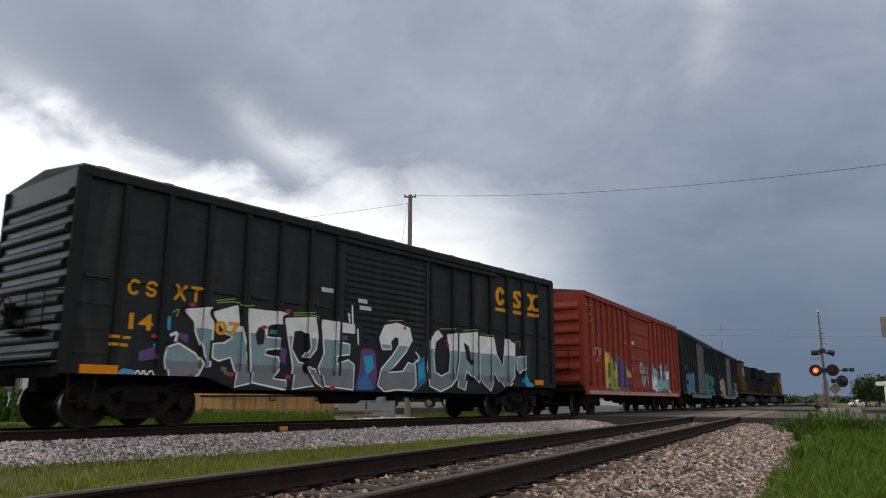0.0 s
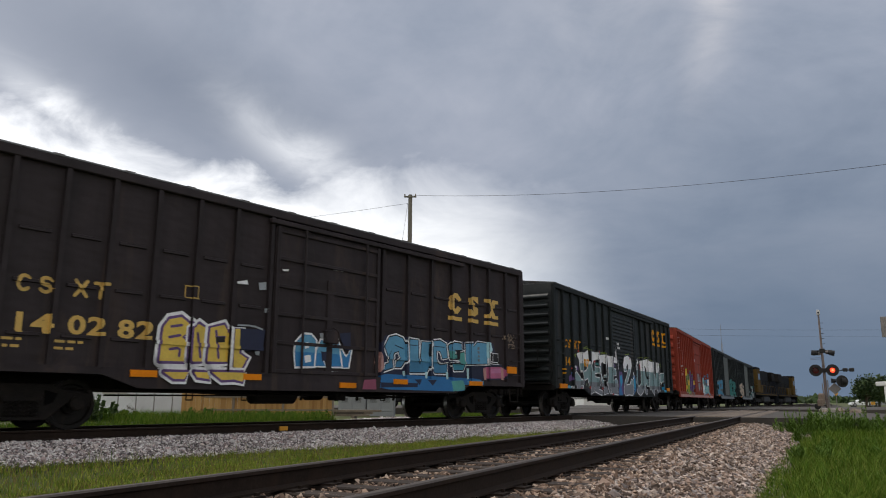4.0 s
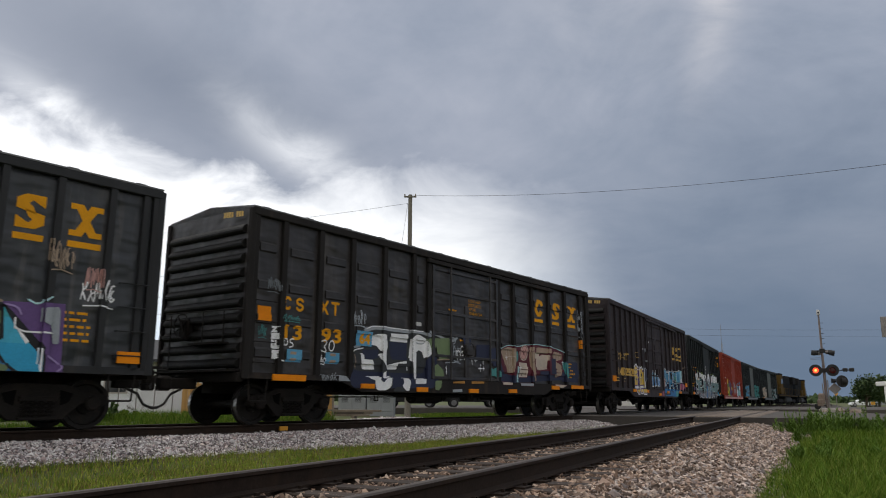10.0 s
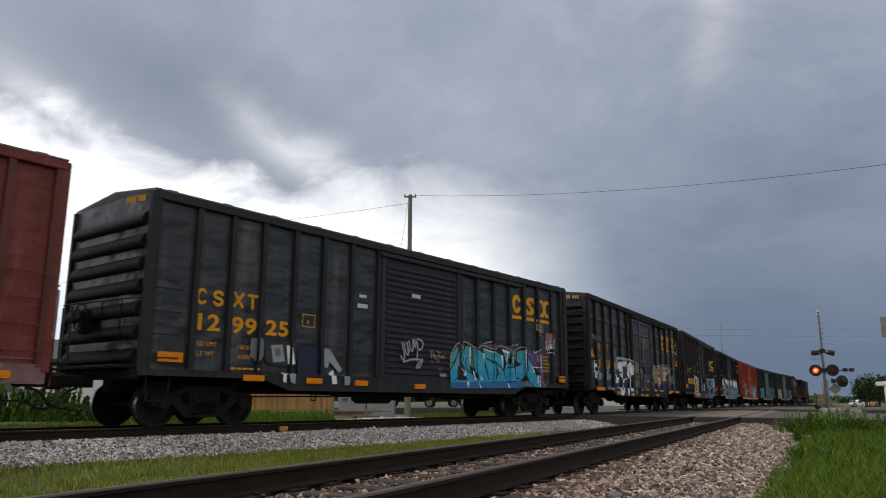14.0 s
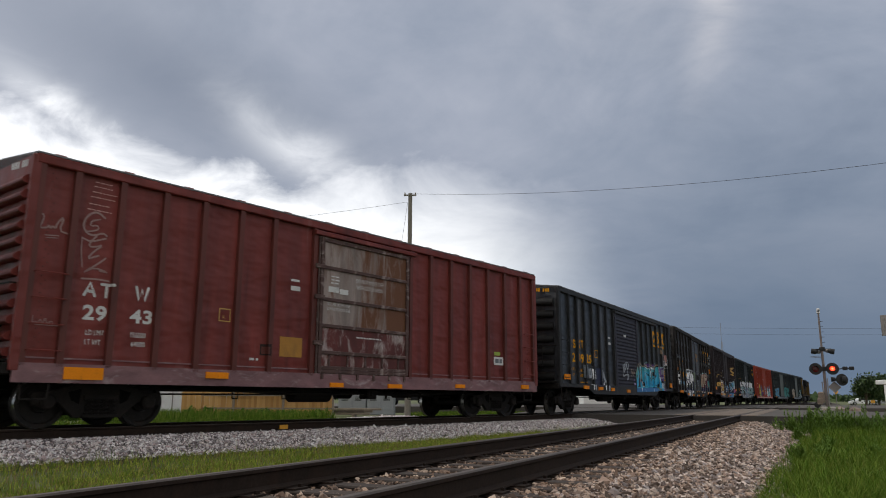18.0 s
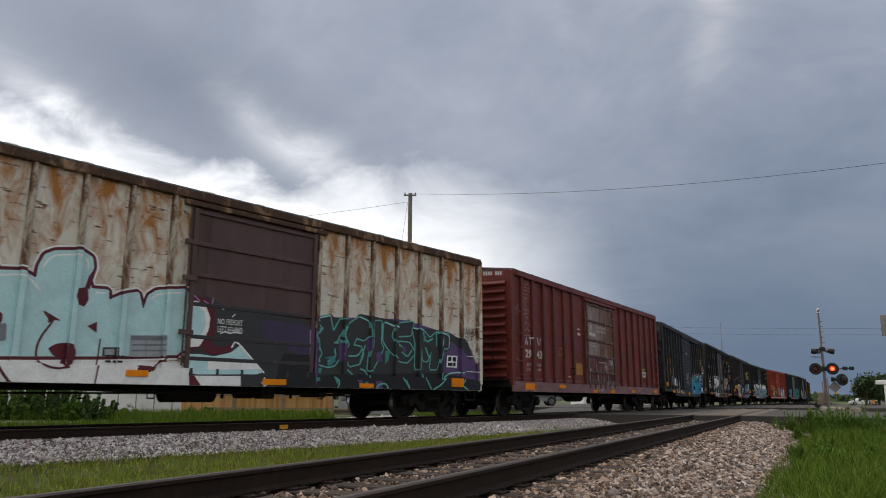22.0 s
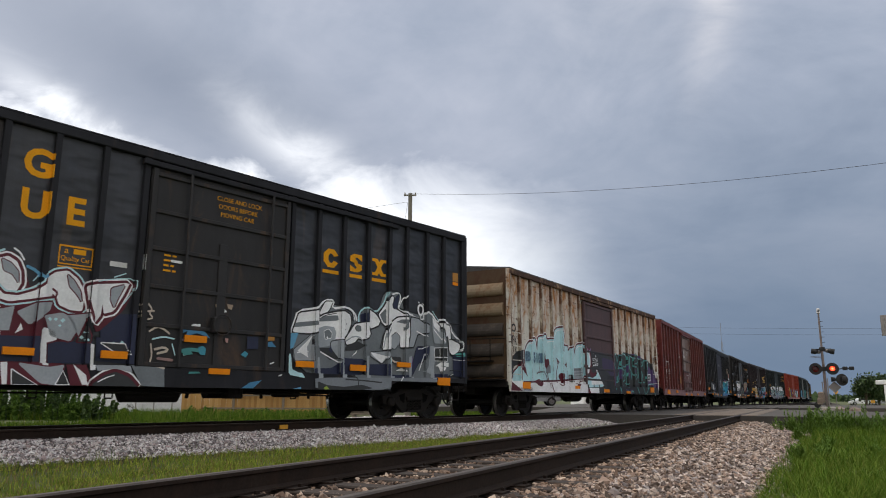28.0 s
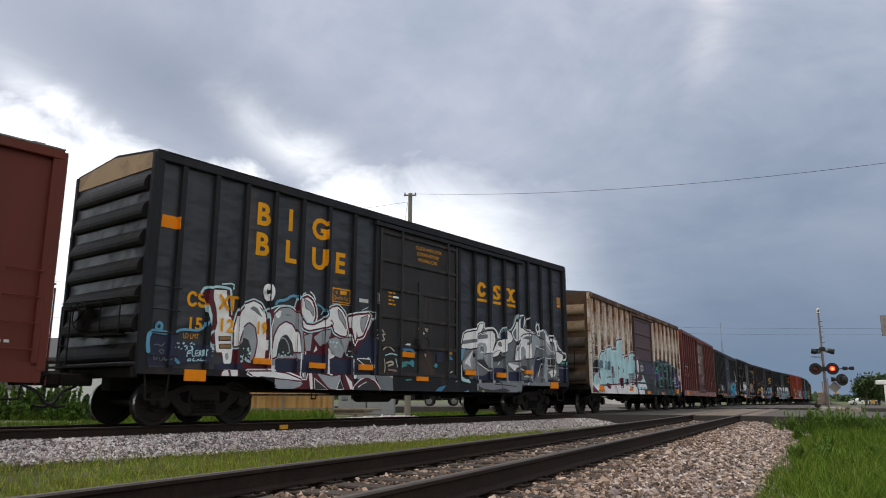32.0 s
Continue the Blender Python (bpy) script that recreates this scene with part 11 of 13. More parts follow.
    g += line([(2.81, 2.22), (2.87, 2.22)], 0.035, "mint", 38.2)
    g += line([(4.01, 2.19), (4.08, 2.19)], 0.035, "mint", 38.8)
    g += line([(4.21, 2.22), (4.28, 2.21)], 0.035, "mint", 39.4)
    g += line([(5.63, 1.2), (5.87, 1.03), (5.77, 0.94)], 0.03, "lilac", 40)
    g += line([(-1.3, 1.93), (-1.18, 1.61), (-1.22, 1.46)], 0.05, "silver", 40.6)
    g += line([(-1.22, 1.94), (-1.14, 1.67), (-1.03, 1.61), (-1.1, 1.94)], 0.05, "silver", 41.2)
    g += line([(-1.03, 1.99), (-0.96, 1.75), (-0.86, 1.74), (-0.88, 2.02)], 0.05, "silver", 41.8)
    g += line([(-0.84, 2.04), (-0.77, 1.77), (-0.75, 2.04)], 0.05, "silver", 42.4)
    g += line([(-0.71, 1.98), (-0.66, 1.77), (-0.51, 1.82), (-0.45, 1.94), (-0.51, 2.03), (-0.69, 2.06)], 0.05, "silver", 43)
    g += line([(-0.69, 1.74), (-0.7, 1.5)], 0.05, "silver", 43.6)
    g += line([(-0.48, 1.5), (-0.61, 1.33), (-0.78, 1.33), (-0.48, 1.55)], 0.05, "silver", 44.2)
    g += line([(-1.21, 1.45), (-0.92, 1.54), (-0.48, 1.54)], 0.05, "silver", 44.8)
    g += line([(-1.34, 1.6), (-1.22, 1.47)], 0.05, "silver", 45.4)
    g += line([(-1.13, 1.95), (-1.01, 1.72)], 0.05, "silver", 46)
    g += line([(-0.14, 1.82), (-0.11, 1.6)], 0.022, "tan", 46.6)
    g += line([(-0.14, 1.75), (-0.03, 1.81), (-0.03, 1.6), (0.09, 1.58)], 0.022, "tan", 47.2)
    g += line([(-0, 1.73), (0.03, 1.59), (0.09, 1.71), (0.12, 1.58)], 0.022, "tan", 47.8)
    g += line([(0.11, 1.79), (0.3, 1.75)], 0.022, "tan", 48.4)
    g += line([(0.18, 1.77), (0.21, 1.58)], 0.022, "tan", 49)
    g += line([(0.23, 1.71), (0.26, 1.59), (0.33, 1.71), (0.35, 1.59)], 0.022, "tan", 49.6)
    g += line([(0.36, 1.72), (0.43, 1.6), (0.48, 1.78)], 0.022, "tan", 50.2)
    g += line([(-0.16, 1.69), (0.47, 1.62)], 0.022, "tan", 50.8)
    g += line([(-0.12, 1.53), (-0.04, 1.48)], 0.022, "tan", 51.4)
    g += line([(0.11, 1.52), (0.21, 1.51), (0.16, 1.55)], 0.022, "tan", 52)
    g += flat([(0.16, 1.32), (0.33, 1.4), (0.36, 1.33), (0.26, 1.27)], "violet", None, 0, None, 52.6)
    g += flat([(0.24, 1.21), (0.5, 1.21), (0.54, 1.14), (0.25, 1.13)], "lilac", None, 0, None, 53.2)
    g += flat([(-5.88, 1.75), (-5.63, 1.74), (-5.56, 1.45), (-5.7, 1.27), (-5.88, 1.38)], "smoke", None, 0, None, 53.8)
    g += flat([(-5.51, 1.68), (-4.73, 1.75), (-4.68, 1.25), (-5.03, 1.19), (-5.49, 1.28)], "coal", None, 0, None, 54.4)
    g += flat([(-5.36, 1.62), (-5.06, 1.66), (-4.97, 1.31), (-5.28, 1.27)], "silver", None, 0, None, 55)
    g += flat([(-4.94, 1.64), (-4.85, 1.67), (-4.76, 1.26), (-4.88, 1.24)], "snow", None, 0, None, 55.6)
    g += flat([(-5.27, 1.55), (-5.12, 1.58), (-5.08, 1.42), (-5.23, 1.39)], "smoke", None, 0, None, 56.2)
    g += flat([(-4.64, 1.66), (-3.94, 1.7), (-3.9, 1), (-4.61, 1.01)], "navy", None, 0, None, 56.8)
    g += flat([(-3.86, 1.65), (-3.69, 1.64), (-3.28, 1.19), (-3.39, 1.12), (-3.68, 1.36), (-3.74, 1.21), (-3.84, 1.23)], "silver", None, 0, None, 57.4)
    g += flat([(-3.7, 1.11), (-3.56, 1.18), (-3.51, 0.86), (-3.65, 0.86)], "snow", None, 0, None, 58)
    g += flat([(-3.28, 1.07), (-3.09, 1.03), (-3.12, 0.85), (-3.27, 0.84)], "silver", None, 0, None, 58.6)
    g += flat([(-5.07, 1.07), (-4.97, 1.07), (-4.98, 0.86), (-5.06, 0.88)], "snow", None, 0, None, 59.2)
    g += flat([(-4.91, 1.07), (-4.72, 1.05), (-4.74, 0.84), (-4.86, 0.88)], "silver", None, 0, None, 59.8)
    return g


# ---- the train, from the engines back: rear and front of every body along the track at the start ----
TRAIN = {}
Y_, C_, W_ = "yellow", "gold", "white"


def add(key, rear, front, made):
    TRAIN[key] = (made[0], made[1], rear, front)


def slid(dx, faces):
    """The same flat shapes dx metres further along the car."""
    return [([(x + dx, z) for x, z in f[0]], *f[1:]) for f in faces]


def slid_x(dx, rows):
    """Plates (x0, x1, z0, z1) dx metres further along the car."""
    return [(x0 + dx, x1 + dx, z0, z1) for x0, x1, z0, z1 in rows]


def car_h():
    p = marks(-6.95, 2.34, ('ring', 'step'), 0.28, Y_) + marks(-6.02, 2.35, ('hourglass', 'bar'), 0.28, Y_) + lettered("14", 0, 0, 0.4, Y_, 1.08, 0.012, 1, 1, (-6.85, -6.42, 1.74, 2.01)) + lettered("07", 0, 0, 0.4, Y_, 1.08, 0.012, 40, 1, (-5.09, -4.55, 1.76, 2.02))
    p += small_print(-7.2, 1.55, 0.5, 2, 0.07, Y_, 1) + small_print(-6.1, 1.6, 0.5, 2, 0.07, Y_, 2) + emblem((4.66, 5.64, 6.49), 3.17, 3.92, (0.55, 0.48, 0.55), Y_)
    p += plate(-2.35, -1.98, 2.93, 3.03, W_) + plate(-1.25, -0.95, 2.78, 2.88, W_) + plate(-1.2, -0.8, 2.62, 2.72, W_)
    g = []
    g += chrome_on_h()
    add("h", -8.9, 7.05, boxcar("h", 15.95, 4.46, "green", trim="trim_green", post_xs=[-7.12, -6.25, -5.36, -4.45, -3.58, -2.72, -1.88, 1.55, 2.53, 3.45, 4.36, 5.28, 6.18, 7.05], door=(-1.75, 1.35), door_kind="corrugated", end_ribs=10, end_skin="rib_gloss", rib_skin="rib_gloss", refl=[(-7.7, -7.05, 0.93, 1.08), (6.7, 7.2, 1.0, 1.16)], paint_faces=p + G(g), beads=((2.55, 0.09),), label="dark green boxcar with white and blue graffiti letters"))


def car_b():
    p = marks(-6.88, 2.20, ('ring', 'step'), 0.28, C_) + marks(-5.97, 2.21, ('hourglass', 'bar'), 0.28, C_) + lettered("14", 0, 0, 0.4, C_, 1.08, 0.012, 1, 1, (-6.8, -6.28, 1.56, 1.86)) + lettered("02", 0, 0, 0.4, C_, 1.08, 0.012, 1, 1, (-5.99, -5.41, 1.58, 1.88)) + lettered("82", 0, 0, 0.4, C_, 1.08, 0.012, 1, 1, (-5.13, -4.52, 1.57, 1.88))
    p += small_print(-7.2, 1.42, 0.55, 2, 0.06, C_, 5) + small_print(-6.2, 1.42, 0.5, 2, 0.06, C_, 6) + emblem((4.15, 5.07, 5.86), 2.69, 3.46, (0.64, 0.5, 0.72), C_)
    p += plate(-3.9, -3.88, 2.4, 2.65, C_) + plate(-3.62, -3.6, 2.4, 2.65, C_) + plate(-3.88, -3.62, 2.4, 2.42, C_) + plate(-3.88, -3.62, 2.63, 2.65, C_) + small_print(-0.2, 3.45, 0.5, 4, 0.06, W_, 8)[:2]
    g = bubbles_on_b()
    add("b", -26.83, -10.83, boxcar("b", 15.90, 4.52, "black", post_xs=[-6.96, -6.12, -5.28, -4.43, -3.56, -2.69, -1.8, 1.65, 2.6, 3.55, 4.45, 5.32, 6.2, 7.08], door=(-1.7, 1.5), door_kind="plug", rib_skin="rib_dull", end_marks="gold", end_ribs=10, refl=slid_x(0.15, [(6.88, 7.38, 1.31, 1.51), (-8.0, -7.55, 1.28, 1.5), (-4.9, -4.4, 0.9, 1.02), (-2.55, -2.1, 0.9, 1.02), (0.1, 0.6, 0.78, 0.9), (1.9, 2.4, 0.9, 1.02), (5.0, 5.6, 0.92, 1.04)]), paint_faces=slid(0.15, p + G(g)), beads=((1.5, 0.07), (2.35, 0.07), (3.2, 0.07)), post_w=0.07, label="brown-black boxcar with yellow and blue graffiti"))


def car_k():
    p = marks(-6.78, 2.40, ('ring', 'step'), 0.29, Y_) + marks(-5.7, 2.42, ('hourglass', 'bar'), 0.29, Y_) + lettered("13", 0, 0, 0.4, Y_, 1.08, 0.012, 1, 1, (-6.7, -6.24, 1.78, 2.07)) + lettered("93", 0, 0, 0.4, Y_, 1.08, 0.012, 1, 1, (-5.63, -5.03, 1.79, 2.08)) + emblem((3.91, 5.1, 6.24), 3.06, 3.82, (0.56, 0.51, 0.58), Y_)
    p += plate(-7.45, -7.1, 2.10, 2.42, "reflector") + plate(7.05, 7.35, 2.35, 2.65, "reflector") + plate(-6.65, -6.22, 1.3, 1.57, "sky", 2) + plate(-6.55, -6.38, 1.33, 1.38, "tan", 3) + plate(-6.55, -6.38, 1.46, 1.52, "tan", 3) + plate(-5.52, -5.09, 1.31, 1.56, "sky", 2) + plate(-5.38, -5.2, 1.33, 1.39, "tan", 3) + plate(-5.38, -5.2, 1.48, 1.54, "tan", 3) + lettered("64", 0, 0, 0.34, Y_, 1.08, 0.02, 50, 1, (-4.42, -4.08, 1.83, 2.05))
    p += plate(-4.55, -4.0, 1.77, 2.12, "sky", 48) + plate(-2.35, -2.05, 2.42, 2.52, W_) + small_print(-0.95, 2.95, 0.5, 2, 0.06, Y_, 4) + lettered("CLOSE AND", 0.0, 3.28, 0.115, Y_) + lettered("LOCK DOOR", 0.0, 3.16, 0.115, Y_) + lettered("BEFORE", 0.0, 3.04, 0.115, Y_) + lettered("MOVING CAR", 0.0, 2.92, 0.115, Y_) + small_print(-0.4, 2.25, 0.6, 2, 0.06, Y_, 7) + small_print(5.7, 1.75, 0.9, 5, 0.06, Y_, 11)
    g = blocks_on_k() + scrawl(-7.25, 2.75, 0.35, 0.3, 46, "smoke", 0.02) + scrawl(-4.7, 2.25, 0.5, 0.35, 47, "silver", 0.03)
    g += line([(-5.62, 1.8), (-5.5, 1.83), (-5.46, 1.76), (-5.56, 1.68), (-5.48, 1.62), (-5.52, 1.55), (-5.64, 1.6)], 0.03, "snow", 14) + line([(-5.4, 1.66), (-5.38, 1.8), (-5.28, 1.84), (-5.22, 1.72), (-5.28, 1.6), (-5.36, 1.6), (-5.4, 1.66)], 0.028, "snow", 14) + scrawl(-5.72, 1.3, 0.2, 0.18, 49, "snow", 0.022, 2) + scrawl(-5.69, 0.9, 0.5, 0.18, 50, "silver", 0.022, 4) + scrawl(6.95, 2.8, 0.25, 0.9, 51, "silver", 0.02, 4) + [f for i, c in enumerate("ZEN=8") for f in lettered(c, 0, 0, 0.1, "snow", 1.0, 0.01, 6, 1, (-7.04, -6.93, 1.91 - 0.14 * i, 2.01 - 0.14 * i))] + line([(-6.72, 1.7), (-6.7, 1.79), (-6.62, 1.78), (-6.61, 1.68), (-6.68, 1.63), (-6.72, 1.7)], 0.025, "snow", 14) + line([(-6.45, 1.79), (-6.55, 1.78), (-6.55, 1.71), (-6.47, 1.7), (-6.46, 1.63), (-6.56, 1.61)], 0.025, "snow", 14) + scrawl(-6.85, 2.16, 0.55, 0.16, 53, "teal", 0.018, 6) + scrawl(-7.42, 1.78, 0.22, 0.26, 54, "teal", 0.016, 4) + plate(-6.83, -6.68, 1.3, 1.33, "snow", 3)
    g += tan_piece_on_k() + plate(5.7, 6.9, 1.15, 1.85, "navy", 0.1)
    add("k", -44.50, -28.90, boxcar("k", 15.47, 4.45, "slate", trim="trim_brown", post_xs=[-6.84, -5.77, -4.73, -3.58, -2.43, -1.8, 1.65, 2.52, 3.66, 4.78, 5.96, 7.13], door=(-1.7, 1.55), door_kind="plug", rib_skin="rib_dull", end_marks="gold", end_ribs=10, refl=[(-7.05, -6.15, 0.9, 1.03), (-4.41, -3.95, 0.78, 0.89), (-2.33, -1.89, 0.725, 0.84), (0.0, 0.45, 0.72, 0.83), (2.1, 2.55, 0.74, 0.85), (4.8, 5.3, 0.88, 1.0), (6.2, 7.1, 0.92, 1.04)], paint_faces=p + G(g), beads=((1.35, 0.22), (2.05, 0.2), (2.75, 0.22), (3.55, 0.22)), post_w=0.11, label="faded black boxcar with white block graffiti and a plug door"))


def car_g():
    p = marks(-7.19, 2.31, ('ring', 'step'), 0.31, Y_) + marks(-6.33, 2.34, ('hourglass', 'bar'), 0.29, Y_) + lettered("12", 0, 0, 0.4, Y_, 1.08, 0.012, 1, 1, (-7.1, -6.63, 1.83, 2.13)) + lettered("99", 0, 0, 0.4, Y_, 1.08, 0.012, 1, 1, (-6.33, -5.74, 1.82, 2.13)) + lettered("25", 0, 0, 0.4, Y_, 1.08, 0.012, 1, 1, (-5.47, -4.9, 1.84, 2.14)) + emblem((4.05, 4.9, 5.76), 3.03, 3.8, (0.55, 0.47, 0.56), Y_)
    p += lettered("LD LMT", -7.1, 1.52, 0.13, Y_) + lettered("LT WT", -7.1, 1.33, 0.13, Y_) + lettered("158100", -6.2, 1.50, 0.13, Y_) + lettered("61900", -6.15, 1.31, 0.13, Y_) + small_print(-6.3, 1.1, 0.8, 1, 0.05, Y_, 3)
    p += plate(-2.75, -2.5, 2.93, 3.0, W_) + plate(-2.8, -2.45, 2.68, 2.78, W_) + plate(-0.9, -0.55, 3.12, 3.22, W_) + small_print(5.75, 1.9, 0.6, 5, 0.06, Y_, 9) + plate(-4.5, -4.48, 2.1, 2.35, Y_) + plate(-4.15, -4.13, 2.1, 2.35, Y_) + plate(-4.5, -4.13, 2.35, 2.37, Y_) + plate(-4.5, -4.13, 2.08, 2.1, Y_) + lettered("8", -4.37, 2.15, 0.14, Y_)
    g = shards_on_g() + scrawl(5.48, 2.63, 0.43, 0.50, 64, "tan", 0.025, 6) + scrawl(6.06, 2.09, 0.60, 0.39, 65, "snow", 0.028, 5) + scrawl(6.12, 2.36, 0.28, 0.36, 66, "rose", 0.022, 4)
    add("g", -61.92, -46.37, boxcar("g", 15.60, 4.33, "dusk", trim="trim_slate", post_xs=[-6.81, -6, -5.22, -4.35, -3.51, -2.61, -1.69, 1.73, 2.54, 3.4, 4.27, 5.12, 5.99, 6.88, 7.5], door=(-1.51, 1.59), door_kind="corrugated", door_skin="door_navy", rib_skin="rib_dull", end_marks="yellow", end_ribs=7, refl=slid_x(0.435, [(-7.95, -7.45, 1.18, 1.36), (-6.05, -5.55, 0.88, 1.0), (-4.4, -3.95, 0.86, 0.98), (-2.9, -2.5, 0.84, 0.96), (-0.75, -0.35, 0.8, 0.92), (6.75, 7.15, 1.12, 1.32)]), paint_faces=slid(0.435, p + G(g)), label="faded blue-grey boxcar with bright turquoise graffiti"))


def car_a():
    p = marks(-6.82, 2.21, ('wedge', 'bar'), 0.24, W_) + marks(-5.89, 2.22, ('zigzag',), 0.25, W_) + lettered("29", 0, 0, 0.4, W_, 1.08, 0.012, 1, 1, (-6.79, -6.4, 1.81, 2.05)) + lettered("43", 0, 0, 0.4, W_, 1.08, 0.012, 1, 1, (-5.95, -5.55, 1.82, 2.05)) + lettered("LD LMT", 0, 0, 0.1, W_, 1.0, 0.0, 1, 1, (-6.72, -6.4, 1.55, 1.64)) + lettered("LT WT", 0, 0, 0.1, W_, 1.0, 0.0, 1, 1, (-6.72, -6.45, 1.39, 1.48)) + lettered("156000", 0, 0, 0.1, W_, 1.0, 0.0, 1, 1, (-5.92, -5.64, 1.56, 1.65)) + lettered("64000", 0, 0, 0.1, W_, 1.0, 0.0, 1, 1, (-5.9, -5.64, 1.4, 1.49))
    p += plate(-2.36, -2.12, 3.02, 3.07, W_) + plate(-2.36, -2.1, 2.82, 2.92, W_) + plate(-2.59, -1.98, 1.38, 1.8, "gold_plate") + plate(5.37, 5.86, 1.5, 1.74, W_) + plate(5.44, 5.62, 1.56, 1.68, "smoke", 3) + plate(5.66, 5.8, 1.56, 1.68, "smoke", 3) + plate(5.4, 5.7, 1.78, 1.88, "lime")
    p += lettered("DO NOT MOVE CAR", 0, 0, 0.12, W_, 1.0, 0.0, 1, 1, (-0.44, 0.5, 3.21, 3.31)) + lettered("WITH DOOR OPEN", 0, 0, 0.12, W_, 1.0, 0.0, 1, 1, (-0.44, 0.46, 3.06, 3.16)) + lettered("SECURE BOTH HASP", 0, 0, 0.1, W_, 1.0, 0.0, 1, 1, (-1.34, -0.62, 2.59, 2.66)) + lettered("BEFORE MOVING CAR", 0, 0, 0.1, W_, 1.0, 0.0, 1, 1, (-1.34, -0.62, 2.48, 2.55)) + small_print(-1.25, 3.25, 0.3, 3, 0.04, W_, 5) + plate(-1.32, -1.0, 2.9, 3.03, W_) + plate(-0.97, -0.7, 2.88, 3.0, W_) + small_print(-0.4, 1.9, 0.9, 1, 0.04, W_, 6) + small_print(0.1, 1.08, 0.25, 1, 0.04, W_, 8)
    for x, z, w, h in ((-4.13, 2.0, 0.26, 0.015), (-4.13, 2.24, 0.26, 0.015), (-4.13, 2.0, 0.015, 0.25), (-3.88, 2.0, 0.015, 0.25)):
        p += plate(x, x + w, z, z + h, C_)
    p += lettered("L", -4.04, 2.06, 0.1, C_) + plate(-3.1, -2.87, 1.38, 1.61, "trim_brown", 1.0) + plate(-3.07, -2.9, 1.41, 1.56, "maroon_post", 2.0) + small_print(-3.35, 1.27, 0.25, 1, 0.06, W_, 9)
    for k, z in enumerate((3.70, 3.80, 3.93, 4.02, 4.12, 4.2)):
        p += small_print(-6.9 + 0.02 * k, z, 0.45 if k < 4 else 0.36, 1, 0.025, "rose", 20 + k)
    g = []
    g += line([(-6.58, 3.6), (-6.7, 3.68), (-6.82, 3.65), (-6.92, 3.53), (-6.94, 3.38), (-6.86, 3.27), (-6.73, 3.26), (-6.59, 3.33), (-6.52, 3.29)], 0.035, "scuff", 8)
    g += line([(-6.66, 3.56), (-6.81, 3.51), (-6.82, 3.41), (-6.7, 3.45), (-6.66, 3.39), (-6.77, 3.33), (-6.87, 3.31)], 0.025, "scuff", 8)
    g += line([(-6.94, 3.19), (-6.79, 3.14), (-6.53, 3.24)], 0.03, "scuff", 8)
    g += line([(-6.7, 3.25), (-6.79, 3.14), (-6.81, 3.05), (-6.68, 3.07), (-6.56, 3.12), (-6.71, 2.99), (-6.83, 2.83), (-6.7, 2.89), (-6.63, 2.92)], 0.03, "scuff", 8)
    g += line([(-6.5, 2.89), (-6.66, 2.75), (-6.84, 2.61)], 0.03, "scuff", 8)
    g += line([(-6.84, 2.61), (-6.68, 2.71), (-6.4, 2.64), (-6.59, 2.66)], 0.025, "scuff", 8)
    g += line([(-6.88, 2.49), (-6.63, 2.51), (-6.41, 2.5)], 0.03, "scuff", 8)
    g += line([(-6.94, 3.17), (-6.93, 2.9), (-6.89, 2.69)], 0.02, "scuff", 8)
    g += line([(-7.65, 3.46), (-7.59, 3.47), (-7.6, 3.35), (-7.65, 3.23), (-7.5, 3.26), (-7.51, 3.32), (-7.47, 3.24), (-7.44, 3.31), (-7.39, 3.25), (-7.37, 3.37), (-7.26, 3.5), (-7.33, 3.24), (-7.19, 3.21)], 0.03, "scuff", 8)
    g += line([(-7.54, 3.13), (-7.33, 3.15)], 0.018, "scuff", 8)
    g += line([(-7.52, 3.09), (-7.34, 3.11)], 0.014, "scuff", 8)
    g += line([(-7.59, 1.8), (-7.59, 1.68), (-7.53, 1.72), (-7.51, 1.65), (-7.47, 1.77), (-7.43, 1.66), (-7.39, 1.8), (-7.36, 1.67), (-7.29, 1.75), (-7.26, 1.66), (-7.19, 1.67)], 0.016, "scuff", 8)
    g += line([(-7.54, 1.66), (-7.19, 1.66)], 0.012, "scuff", 8)
    add("a", -79.00, -63.40, boxcar("a", 15.45, 4.46, "maroon", post_xs=[-7.02, -6.21, -5.36, -4.52, -3.65, -2.79, -1.65, 1.65, 2.48, 3.36, 4.25, 5.13, 6.02, 6.88], door=(-1.5, 1.55), door_kind="slide", door_skin="door_faded", door_bars=(1.10, 1.18, 1.52, 2.12, 2.72, 3.45, 4.08), bar_skin="bar_scuffed", low_panels="door_scuffed", sill_skin="maroon_sill", post_skin="maroon_post", rivets=True, end_marks="white", end_ribs=12, sill="straight", refl=slid_x(0.1, [(-7.05, -6.4, 0.80, 1.0), (-4.4, -3.9, 0.88, 1.0), (-1.2, -0.8, 0.76, 0.86), (0.7, 1.2, 0.76, 0.86), (3.4, 3.8, 0.8, 0.9), (6.7, 7.1, 0.82, 0.94)]), paint_faces=slid(0.1, p + G(g)), label="dull maroon boxcar with a rust-streaked faded sliding door"))


